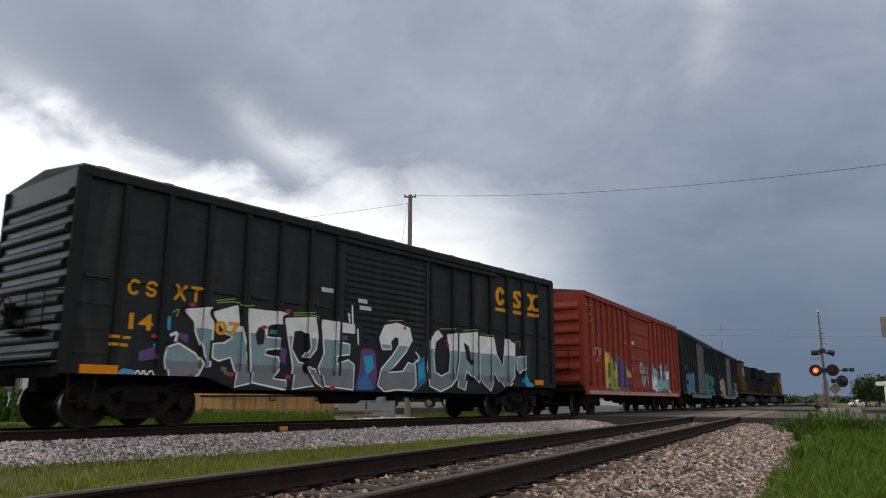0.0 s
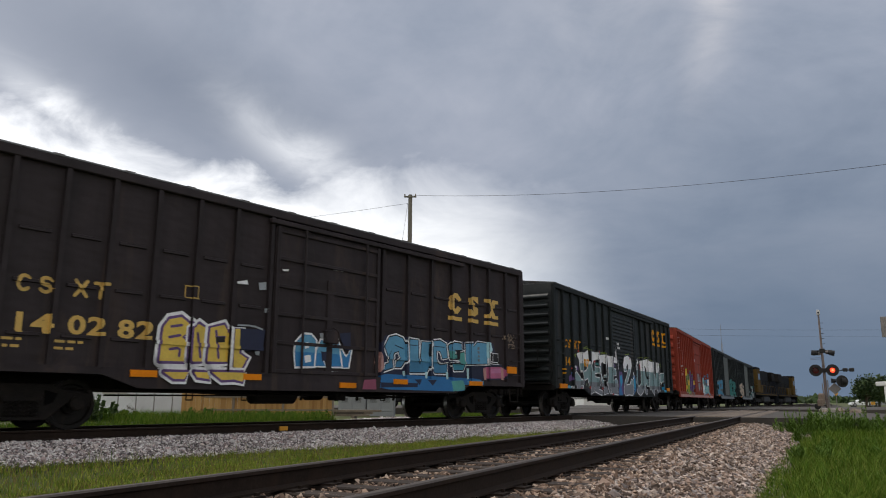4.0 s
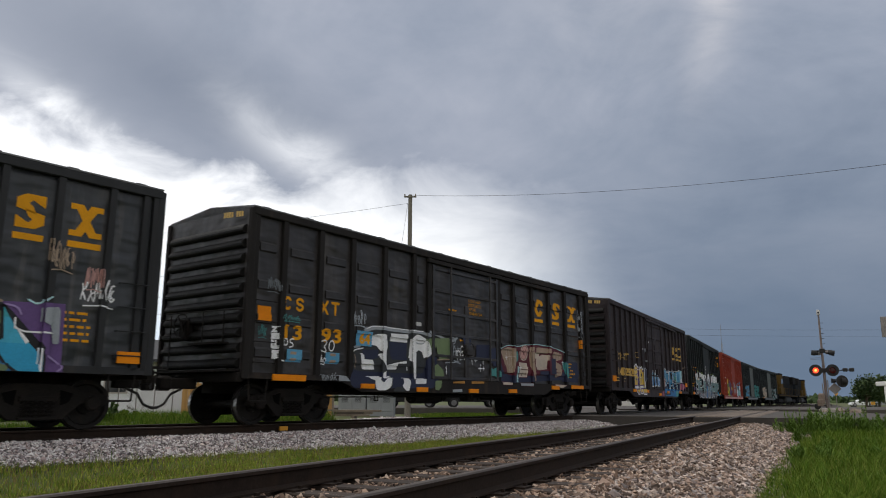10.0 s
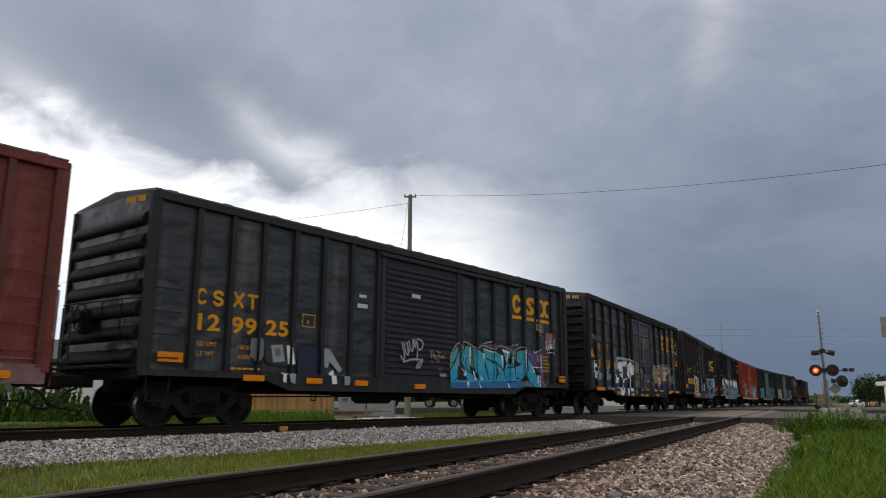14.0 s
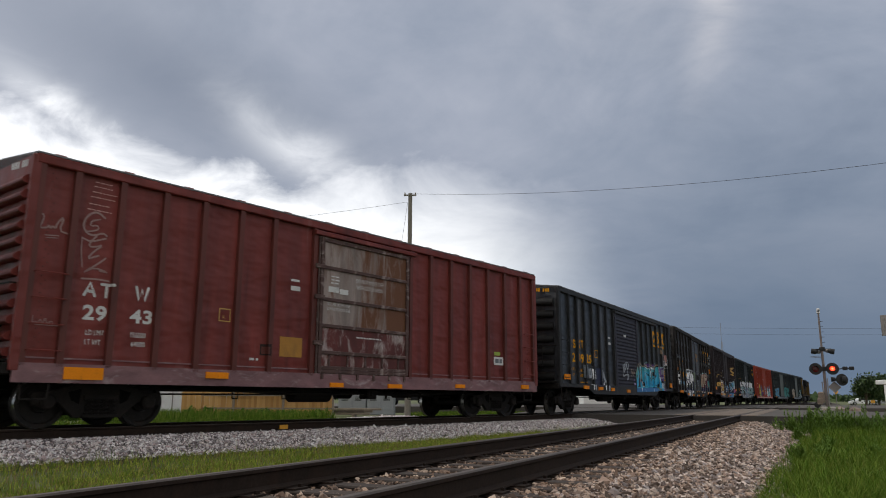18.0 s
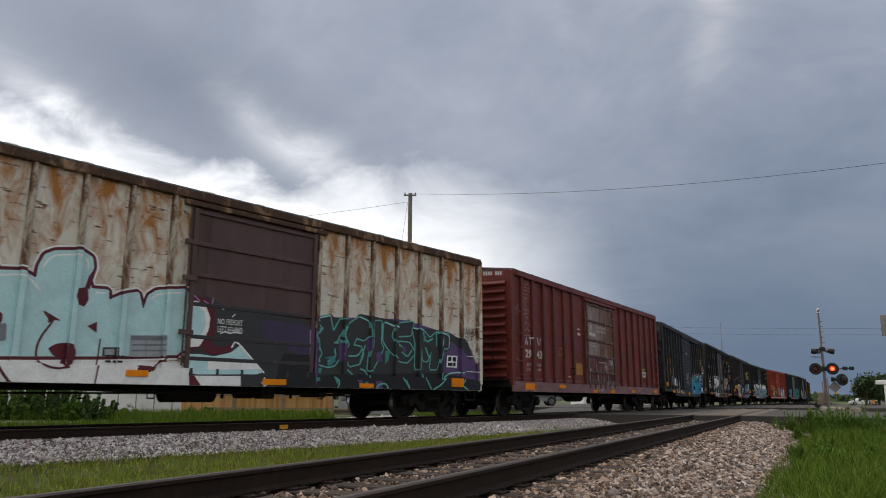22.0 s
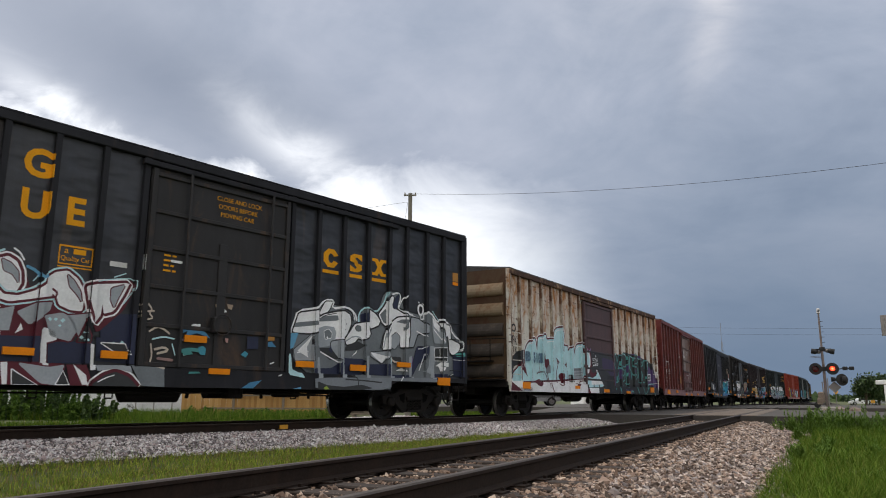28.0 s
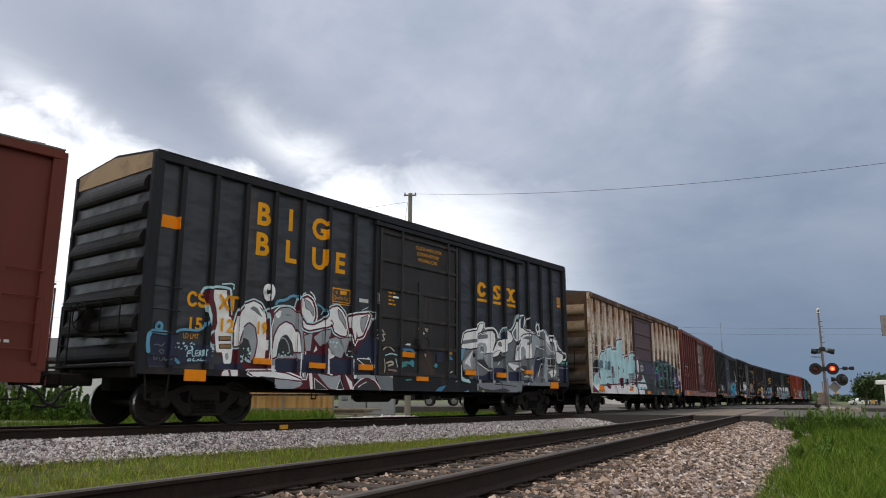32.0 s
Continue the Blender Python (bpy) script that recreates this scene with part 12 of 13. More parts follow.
def car_w():
    p = lettered("IB", 0, 0, 0.32, "marker_blue", 1.0, 0.02, 60, 1, (-6.59, -6.28, 1.71, 1.97)) + lettered("5101", 0, 0, 0.36, "marker_blue", 1.3, 0.02, 60, 1, (-6.03, -5.39, 1.68, 1.97)) + plate(7.6, 7.62, 1.5, 1.8, W_) + small_print(-3.05, 1.5, 0.4, 3, 0.05, "ink", 3)
    p += small_print(-3.05, 1.2, 0.4, 2, 0.05, "ink", 4, 20)
    g = plate(-7.75, 0.3, 0.745, 1.15, "snow", 0.2) + plate(0.3, 1.6, 0.745, 1.03, "coal", 0.2) + pale_piece_on_w() + dark_piece_on_w()
    g += [([(-7.75, 0.76), (-6.95, 0.76), (-7.7, 1.03)], 0.6, "wine")] + lettered("MFK", 0, 0, 0.3, "ink", 1.1, 0.0, 6, 1, (-7.68, -7.14, 2.14, 2.43)) + lettered("TTK", 0, 0, 0.3, "ink", 1.1, 0.0, 6, 1, (-7.66, -7.12, 1.87, 2.12)) + [(q, 6, "ink") for q in stroke(arc(-7.36, 2.66, 0.12, 0.11, 0, 350), 0.06)]
    g += lettered("ITS RAINING", 0, 0, 0.15, "ink", 1.0, 0.0, 40, 1, (-7.12, -6.45, 0.765, 0.86)) + plate(1.6, 7.72, 0.745, 0.96, "ink", 0.2) + lettered("NO FREIGHT", 0, 0, 0.16, "snow", 1.0, 0.0, 60, 1, (-0.94, -0.36, 1.93, 2.04)) + lettered("LEFT BEHIND", 0, 0, 0.16, "snow", 1.0, 0.0, 60, 1, (-0.93, -0.36, 1.77, 1.89)) + lettered("RAINED", 0, 0, 0.16, "ink", 1.0, 0.0, 6, 1, (7.03, 7.62, 2.28, 2.46)) + lettered("OUT", 0, 0, 0.16, "ink", 1.0, 0.0, 6, 1, (7.12, 7.46, 2.1, 2.25))
    add("w", -96.00, -80.30, boxcar("w", 15.55, 4.47, "rusty_white", post_xs=[-7.01, -6.2, -5.35, -4.53, -3.68, -2.83, -1.99, 1.65, 2.52, 3.38, 4.25, 5.14, 6.03, 6.92], door=(-1.6, 1.55), door_kind="slide", door_skin="plum", door_bars=(1.24, 1.65, 2.27, 2.84, 3.45, 4.08), low_bar="bar_coal", sheets="rusty_sheet", rib_low="end_grime", end_skin="rusty_end_shaded", rib_skin="end_rib_tan", chord="chord_rust", post_skin="rust_brown", rivets=True, end_ribs=5, sill="straight", refl=[(-6.95, -6.45, 0.83, 1.03), (-2.7, -2.3, 0.88, 0.99), (0.2, 0.8, 0.78, 0.9), (2.96, 3.41, 0.76, 0.86), (6.4, 6.91, 0.83, 1.06)], paint_faces=p + G(g), post_w=0.08, label="rust-eaten white boxcar with pale blue and black graffiti"))


def car_u():
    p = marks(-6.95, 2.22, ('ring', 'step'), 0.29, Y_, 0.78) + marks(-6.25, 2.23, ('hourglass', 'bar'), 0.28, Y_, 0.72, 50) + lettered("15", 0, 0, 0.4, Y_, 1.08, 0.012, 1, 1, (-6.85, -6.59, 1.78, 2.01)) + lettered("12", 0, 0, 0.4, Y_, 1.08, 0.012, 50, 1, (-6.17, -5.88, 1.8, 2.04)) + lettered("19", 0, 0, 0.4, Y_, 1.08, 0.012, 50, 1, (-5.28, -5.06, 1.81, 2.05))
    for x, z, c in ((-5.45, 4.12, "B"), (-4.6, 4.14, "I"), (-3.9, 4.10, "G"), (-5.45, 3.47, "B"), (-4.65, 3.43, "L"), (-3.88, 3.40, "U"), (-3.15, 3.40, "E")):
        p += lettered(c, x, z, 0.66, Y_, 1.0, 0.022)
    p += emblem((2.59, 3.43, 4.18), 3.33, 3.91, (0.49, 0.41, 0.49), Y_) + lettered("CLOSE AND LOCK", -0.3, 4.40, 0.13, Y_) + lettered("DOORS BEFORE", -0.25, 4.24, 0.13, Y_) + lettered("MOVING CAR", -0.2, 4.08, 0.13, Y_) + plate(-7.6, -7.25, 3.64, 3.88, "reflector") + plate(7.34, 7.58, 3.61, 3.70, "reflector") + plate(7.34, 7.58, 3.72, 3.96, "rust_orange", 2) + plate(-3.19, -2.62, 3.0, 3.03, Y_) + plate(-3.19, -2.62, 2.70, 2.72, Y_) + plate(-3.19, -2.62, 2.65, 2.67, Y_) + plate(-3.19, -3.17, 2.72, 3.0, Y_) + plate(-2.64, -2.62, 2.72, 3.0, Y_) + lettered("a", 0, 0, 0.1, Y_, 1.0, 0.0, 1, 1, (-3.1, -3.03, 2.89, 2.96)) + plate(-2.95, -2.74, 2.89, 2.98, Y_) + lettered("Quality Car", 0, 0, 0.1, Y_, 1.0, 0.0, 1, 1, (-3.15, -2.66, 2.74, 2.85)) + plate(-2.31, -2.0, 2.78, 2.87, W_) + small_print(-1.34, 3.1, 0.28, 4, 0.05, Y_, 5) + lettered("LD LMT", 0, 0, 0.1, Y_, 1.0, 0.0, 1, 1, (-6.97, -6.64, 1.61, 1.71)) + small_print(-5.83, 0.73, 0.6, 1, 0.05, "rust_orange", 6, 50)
    g = bubbles_on_u() + shards_on_u()
    add("u", -113.63, -97.93, boxcar("u", 15.65, 5.05, "navy", trim="trim_navy", post_xs=[-7.22, -6.47, -5.73, -4.98, -4.2, -3.4, -2.57, -1.8, 1.65, 2.42, 3.2, 4.0, 4.76, 5.4, 6.2, 6.89], door=(-1.7, 1.55), door_kind="plug", door_skin="door_rusty_navy", rib_skin="rib_dull", end_ribs=7, sill="fish", refl=[(-6.95, -6.5, 0.82, 1.03), (-5.4, -4.96, 1.19, 1.31), (-3.9, -3.44, 1.16, 1.28), (-2.36, -1.9, 1.17, 1.3), (-0.82, -0.35, 1.54, 1.67), (-0.25, 0.21, 0.96, 1.07), (1.86, 2.35, 1.17, 1.3), (3.45, 3.94, 1.14, 1.28), (5.03, 5.51, 1.28, 1.4), (6.6, 7.1, 0.86, 1.06)], paint_faces=p + G(g), post_w=0.08, roof_bumps=False, gable_patch="tan_patch", label="tall dark navy boxcar with yellow lettering and white graffiti"))


def car_r():
    p = marks(-6.9, 2.2, ('wedge', 'bar'), 0.3, W_) + marks(-6.0, 2.2, ('zigzag',), 0.3, W_) + plate(-2.5, -2.2, 2.9, 3.05, W_) + plate(-1.5, -1.1, 2.95, 3.1, W_)
    g = [(q, 5 + i * 0.02, "rose") for i, q in enumerate(stroke([(-7.4, 4.1), (-6.9, 4.0), (-7.3, 3.4), (-6.6, 3.6), (-6.7, 3.0), (-6.3, 3.4), (-6.2, 2.4), (-6.4, 1.9)], 0.05))]
    g += wild(-5.4, 0.95, 3.6, 1.4, 6, 101, ("lemon", "lime", "violet"), "olive", None, None) + wild(1.7, 1.0, 3.8, 1.35, 6, 102, ("snow", "ice", "smoke"), "sky", None, None) + plate(-7.5, 7.3, 0.76, 0.9, "rose", 0.2) + piece(-0.3, 1.2, 1.3, 1.0, 2, 103, "silver", "smoke")
    add("r", 9.5, 25.2, boxcar("r", 15.65, 4.5, "orange_red", (8, 7), (-1.75, 1.7), "slide", end_ribs=7, sill="straight", refl=[(5.0, 5.4, 0.8, 0.9)], paint_faces=p + G(g), label="orange-red boxcar with yellow and white graffiti"))


def car_c(key, rear, front, seed, cols, door, label):
    g = piece(-6.8, 1.0, 3.6, 1.2, 5, seed, cols[0], "smoke", None, None, None, 0.14) + piece(2.2, 1.0, 4.6, 1.3, 5, seed + 1, cols[1], "teal", None, None, None, 0.18) + plate(-7.6, 7.6, 0.75, 0.92, "smoke", 0.2)
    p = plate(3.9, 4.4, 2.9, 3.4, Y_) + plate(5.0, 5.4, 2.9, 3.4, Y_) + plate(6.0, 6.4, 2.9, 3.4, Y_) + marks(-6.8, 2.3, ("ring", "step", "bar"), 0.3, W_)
    add(key, rear, front, boxcar(key, front - rear - 0.1, 4.5, "green", (7, 6), (-1.6, 1.5), door, end_ribs=7, door_skin="door_pale", refl=[(-6.5, -6.0, 0.9, 1.02)], paint_faces=p + G(g), label=label))


def car_x():
    p = small_print(7.1, 1.35, 0.35, 1, 0.06, W_, 2)
    add("x", -131.03, -115.13, boxcar("x", 15.8, 4.6, "brown", (7, 6), (-1.6, 1.5), "plug", end_ribs=8, sill="straight", refl=[(5.2, 5.7, 0.8, 0.92)], paint_faces=p, post_w=0.1, label="oxide-brown boxcar at the tail of the view"))


M["door_faded"] = paint("grey_tan_and_rust_streaked_door", (0.27, 0.22, 0.205), 0.65, stain=((0.135, 0.055, 0.026), 0.42, 0.58, 2.2), streak=0.22, blotch=(2.4, 0.5), rise=(0.10, -0.1, 0))
M["door_pale"] = paint("pale_grey_green_door", (0.12, 0.135, 0.13), 0.6, stain=((0.05, 0.045, 0.04), 0.5, 0.75, 1.4), streak=0.25)
M["door_navy"] = paint("dark_violet_navy_door", (0.022, 0.0205, 0.034), 0.6, stain=((0.05, 0.046, 0.055), 0.55, 0.8, 1.4), streak=0.3)
M["door_rusty_navy"] = paint("rust_streaked_navy_door", (0.022, 0.021, 0.023), 0.65, stain=((0.085, 0.048, 0.030), 0.52, 0.76, 1.8), streak=0.35, blotch=(2.2, 0.4))
M["marker_blue"] = paint("dark_blue_marker", (0.11, 0.19, 0.27), 0.6)


def engine(rear, front, facing, key):
    """A six-axle diesel engine: frame, long hood, cab, short nose, fuel tank, two three-axle trucks."""
    car = thing("diesel_engine", label="grimy dark blue diesel freight engine with dull yellow cab", category="locomotive", group="freight train engines")
    wheels = []
    L = front - rear
    h2 = L / 2
    f = 1 if facing > 0 else -1

    def bx(name, mat, x0, x1, y0, y1, z0, z1, bev=0.03, parent=None, label=""):
        a, b = sorted((x0 * f, x1 * f))
        return part(name, boxes((a, b, y0, y1, z0, z1), bev=bev), mat, parent or car, label)

    bx("frame", M["loco_blue"], -h2 + 0.3, h2 - 0.3, -1.5, 1.5, 1.25, 1.55)
    bx("frame_stripe", M["loco_yellow"], -h2 + 0.3, h2 - 0.3, -1.512, -1.502, 1.33, 1.45, 0)
    hood = bx("long_hood", M["loco_blue"], -h2 + 1.2, h2 - 5.2, -0.95, 0.95, 1.55, 4.35, 0.06)
    for k in range(9):
        x = -h2 + 1.8 + k * 1.5
        bx("hood_door", M["loco_grey"] if k % 3 else M["loco_blue"], x, x + 1.3, -0.975, -0.952, 1.75, 3.3, 0.01, hood)
    bx("radiator", M["loco_grey"], -h2 + 1.3, -h2 + 4.6, -1.45, 1.45, 3.3, 4.45, 0.05, None, "flared radiator housing")
    for k in range(3):
        part("roof_fan", lathe([(0.6, 0), (0.6, 0.16), (0.1, 0.2)], 18, "z"), M["loco_grey"], car, at=((-h2 + 2.2 + k * 1.5) * f, 0, 4.44))
    bx("exhaust", M["dark"], -0.6, 0.4, -0.4, 0.4, 4.35, 4.6)
    bx("blower_duct", M["loco_yellow"], 1.5, h2 - 5.4, -1.2, -0.95, 1.55, 2.6, 0.05)
    cab = bx("cab", M["loco_yellow"], h2 - 5.2, h2 - 2.6, -1.5, 1.5, 1.55, 4.55, 0.12, None, "yellow cab")
    bx("cab_roof", M["loco_blue"], h2 - 5.25, h2 - 2.55, -1.52, 1.52, 4.30, 4.62, 0.1)
    for x in (h2 - 4.9, h2 - 3.9):
        bx("cab_window", M["glass"], x, x + 0.75, -1.515, -1.503, 3.1, 3.85, 0.004, cab)
    bx("nose", M["loco_yellow"], h2 - 2.6, h2 - 1.0, -1.1, 1.1, 1.55, 3.3, 0.15)
    bx("fuel_tank", M["dark"], -3.4, 3.0, -1.4, 1.4, 0.35, 1.2, 0.18)
    bx("pilot", M["loco_blue"], h2 - 0.35, h2 - 0.25, -1.4, 1.4, 0.25, 1.3)
    bx("pilot", M["loco_blue"], -h2 + 0.25, -h2 + 0.35, -1.4, 1.4, 0.25, 1.3)
    part("hand_rail", rods([[(-h2 + 0.6, -1.45, 2.5), (h2 - 0.6, -1.45, 2.5)]] + [[(x, -1.45, 1.5), (x, -1.45, 2.5)] for x in np.linspace(-h2 + 0.6, h2 - 0.6, 12)], 0.02, 5), M["loco_yellow"], car)
    for xc in (-h2 + 3.8, h2 - 3.8):
        for sy in (-1, 1):
            part("truck_frame", boxes((xc - 2.3, xc + 2.3, sy * 1.12 - 0.1, sy * 1.12 + 0.1, 0.45, 0.85), (xc - 0.5, xc + 0.5, sy * 1.12 - 0.14, sy * 1.12 + 0.14, 0.3, 0.6), bev=0.04), M["steel"], car)
        for dx in (-1.75, 0, 1.75):
            ws = part("wheelset", shared("axle", lambda: None), None, car, "steel axle with two wheels", at=(xc + dx, 0, WHEEL_R))
            for sy in (-1, 1):
                part("wheel", shared("wheel", wheel_mesh), None, ws, at=pose(0, sy * 0.78, 0, 0, 0, 0 if sy < 0 else 180))
    for sx in (-1, 1):
        coupler(car, sx * (h2 + 0.0), sx)
    TRAIN[key] = (car, wheels, rear, front)


car_h(), car_b(), car_k(), car_g(), car_a(), car_w(), car_u(), car_r(), car_x()
car_c("c2", 26.9, 42.8, 110, ("sky", "teal"), "corrugated", "dark green boxcar with blue drips of graffiti")
car_c("c3", 44.5, 60.4, 120, ("cream", "silver"), "corrugated", "dark green boxcar with a pale ribbed door")
engine(61.6, 83.4, -1, "e2")
engine(84.6, 106.4, 1, "e1")

# ---- beyond the train ----


def utility_pole(x, y, top, name="utility_pole"):
    p = thing(name, pose(x, y, GROUND), label="weathered wooden utility pole with a small crossarm", category="utility pole")
    h = top - GROUND
    part("pole_shaft", lathe([(0.17, 0), (0.13, h * 0.6), (0.11, h)], 12, "z"), M["pole"], p)
    part("crossarm", boxes((-0.35, 0.35, -0.14, -0.06, h - 0.18, h - 0.10), bev=0.01), M["pole"], p)
    for s in (-0.3, 0.3):
        part("insulator", lathe([(0.03, 0), (0.05, 0.03), (0.03, 0.06), (0.045, 0.09), (0.02, 0.13)], 10, "z"), M["concrete"], p, at=(s, -0.1, h - 0.1))
    return p


def wire(a, b, sag, r=0.008, label="thin black overhead cable"):
    a, b = Vector(a), Vector(b)
    pts = []
    for i in range(25):
        t = i / 24
        q = a.lerp(b, t)
        q.z -= sag * 4 * t * (1 - t)
        pts.append(q)
    return solid("overhead_cable", rods([pts], r, 5), M["wire"], None, label=label, category="cable")


def poles():
    utility_pole(-1.86, 40.0, 11.9)
    utility_pole(34.0, 13.0, 10.0)
    utility_pole(-42.0, 46.0, 10.5)
    wire((-1.75, 39.9, 11.85), (34.0, 13.0, 9.8), 1.6, 0.009)
    wire((-2.0, 40.0, 11.4), (-42.0, 46.0, 10.2), 0.9)
    wire((-2.0, 40.0, 8.6), (-42.0, 46.0, 7.4), 0.7)
    wire((-2.0, 40.1, 6.2), (-42.0, 46.0, 5.3), 0.6)
    wire((-2.0, 40.0, 11.4), (-2.6, 38.2, 6.0), 0.15, 0.008, "slack guy wire on the pole")
    utility_pole(60, 192, 19.5)
    utility_pole(190, 180, 20.5)
    for dz in (0, 1.6):
        wire((60, 192, 17.5 + dz), (190, 180, 18.5 + dz), 1.0, 0.02, "thin distant power line between poles")


def fence():
    f = thing("privacy_fence", pose(0, 0, 0), label="tan cedar board privacy fence in long grass", category="fence")
    rnd = random.Random(1)
    bd = [to_mesh("fence_board", prism([(-0.068, -0.3), (0.068, -0.3), (0.068, h - 0.05), (0.04, h), (-0.04, h), (-0.068, h - 0.05)], "y", -0.01, 0.01), M["plank"]) for h in (1.32, 1.35, 1.38)]
    for i in range(55):
        part("fence_board", bd[i % 3], None, f, at=pose(-13.25 + i * 0.14, 38.2 + i * 0.01, rnd.uniform(-0.02, 0.02), 0, rnd.uniform(-0.6, 0.6), 0))
    for z in (0.0, 0.65, 1.15):
        part("fence_rail", boxes((-13.3, -5.6, 38.24, 38.28, z - 0.04, z + 0.04)), M["wood_grey"], f, at=(0, 0.02, 0))
    for i in range(4):
        part("fence_post", boxes((-13.3 + i * 2.55, -13.2 + i * 2.55, 38.3, 38.4, GROUND, 1.36)), M["wood_grey"], f)


def shed():
    s = thing("outbuilding", pose(0, 0, 0), label="low white outbuilding with peeling paint and a dark roof", category="building")
    part("wall", boxes((-34, -13.6, 42, 50, GROUND, 2.6), bev=0.02), M["white_wall"], s)
    part("roof", prism([(41.3, 2.55), (46, 4.0), (50.7, 2.55), (50.7, 2.7), (46, 4.15), (41.3, 2.7)], "x", -34.6, -13.0), M["shingle"], s)
    for x in (-31, -25, -19):
        w = part("window", boxes((x, x + 1.2, 41.95, 42.0, 0.9, 2.0)), M["glass"], s)
        part("window_frame", boxes((x - 0.08, x, 41.93, 42.0, 0.82, 2.08), (x + 1.2, x + 1.28, 41.93, 42.0, 0.82, 2.08), (x, x + 1.2, 41.93, 42.0, 2.0, 2.08), (x, x + 1.2, 41.93, 42.0, 0.82, 0.9)), M["concrete"], w)
    bm = bmesh.new()
    fnc = thing("wire_fence", pose(0, 0, 0), label="chain-link fence before the white wall", category="fence")
    for i in range(5):
        part("fence_post", rods([[(-17 + i * 0.95, 39.2, GROUND), (-17 + i * 0.95, 39.2, 1.2)]], 0.03, 6), M["galv"], fnc)
    paths = []
    for i in range(60):
        x = -17 + i * 0.13
        paths += [[(x, 39.2, GROUND + 0.1), (min(x + 1.6, -13.2), 39.2, GROUND + 0.1 + min(1.6, -13.2 - x))], [(x, 39.21, 1.2), (min(x + 1.6, -13.2), 39.21, 1.2 - min(1.6, -13.2 - x))]] if x < -13.3 else []
    part("wire_mesh", rods(paths, 0.006, 3), M["galv"], fnc)
    bm.free()


def yard():
    # grey cabinets with louvres on a timber base
    for i in range(2):
        c = thing("utility_cabinet", pose(-6.4 + i * 1.75, 46.0, GROUND), label="grey metal utility cabinet with louvred doors", category="cabinet", group="grey cabinets")
        part("body", boxes((0, 1.7, 0, 1.0, 0, 1.95), bev=0.03), M["grey_metal"], c)
        for k in range(2):
            d = part("door", boxes((0.06 + k * 0.82, 0.80 + k * 0.82, -0.025, 0, 0.3, 1.85), bev=0.008), M["grey_metal"], c)
            for j in range(4):
                part("louvre", boxes((0.2 + k * 0.82, 0.6 + k * 0.82, -0.045, -0.02, 0.85 + j * 0.07, 0.88 + j * 0.07)), M["dark"], d)
    t = thing("timber_stack", pose(-4.9, 42.0, GROUND), label="weathered timbers and pallets stacked on the ground", category="lumber")
    rnd = random.Random(9)
    for k in range(9):
        z = 0.1 + 0.12 * (k // 3)
        part("timber", boxes((-1.2 + rnd.uniform(-0.5, 0.4), 1.0 + rnd.uniform(-0.5, 0.6), -0.5 + 0.4 * (k % 3), -0.3 + 0.4 * (k % 3), z, z + 0.11), bev=0.01), M["wood_dark"] if k % 2 else M["wood_grey"], t, at=pose(0, 0, 0, 0, 0, rnd.uniform(-4, 4)))
    for k in range(3):
        part("bearer", boxes((-1.6 + k * 1.5, -1.45 + k * 1.5, -0.7, 0.7, 0.0, 0.1)), M["wood_grey"], t)
    bm = bmesh.new()
    n = 28
    c = bm.verts.new((-2.0, 32.0, GROUND + 0.26))
    ring = [bm.verts.new((-2.0 + (3.2 + 0.3 * math.sin(3 * a)) * math.cos(a), 34.0 + (7.2 + 0.5 * math.cos(2 * a)) * math.sin(a), GROUND - 0.01)) for a in [2 * math.pi * i / n for i in range(n)]]
    for i in range(n):
        bm.faces.new((c, ring[i], ring[(i + 1) % n]))
    solid("gravel_patch", bm, M["stone_patch"], None, label="pale spread gravel patch in the grass", category="gravel", kind="structure")
    rng = np.random.default_rng(4)
    a, q = rng.uniform(0, 2 * math.pi, 9000), np.sqrt(rng.random(9000)) * 0.97
    scatter("gravel", np.c_[-2.0 + 3.2 * q * np.cos(a), 34.0 - 2.0 * (1 - q) + 7.2 * q * np.sin(a), GROUND + 0.26 * (1 - q) + 0.01], 0.05, M["stone_grey"], 19, "coarse pale gravel spread in the grass", "gravel")
    bm = bmesh.new()
    box(bm, -16, 60, 53, 84, GROUND - 0.1, -0.03)
    solid("parking_lot", bm, M["asphalt"], None, label="grey asphalt parking lot beyond the grass", category="pavement", kind="structure")


M["wood_dark"] = material("dark_wet_timber", (0.09, 0.075, 0.065), 0.85, 0, (30, 0.25), (3, 0.25), bump=0.3)
M["stone_patch"] = material("pale_spread_gravel", (0.29, 0.28, 0.27), 0.95, 0, (26, 0.4), (2, 0.15), bump=0.9)


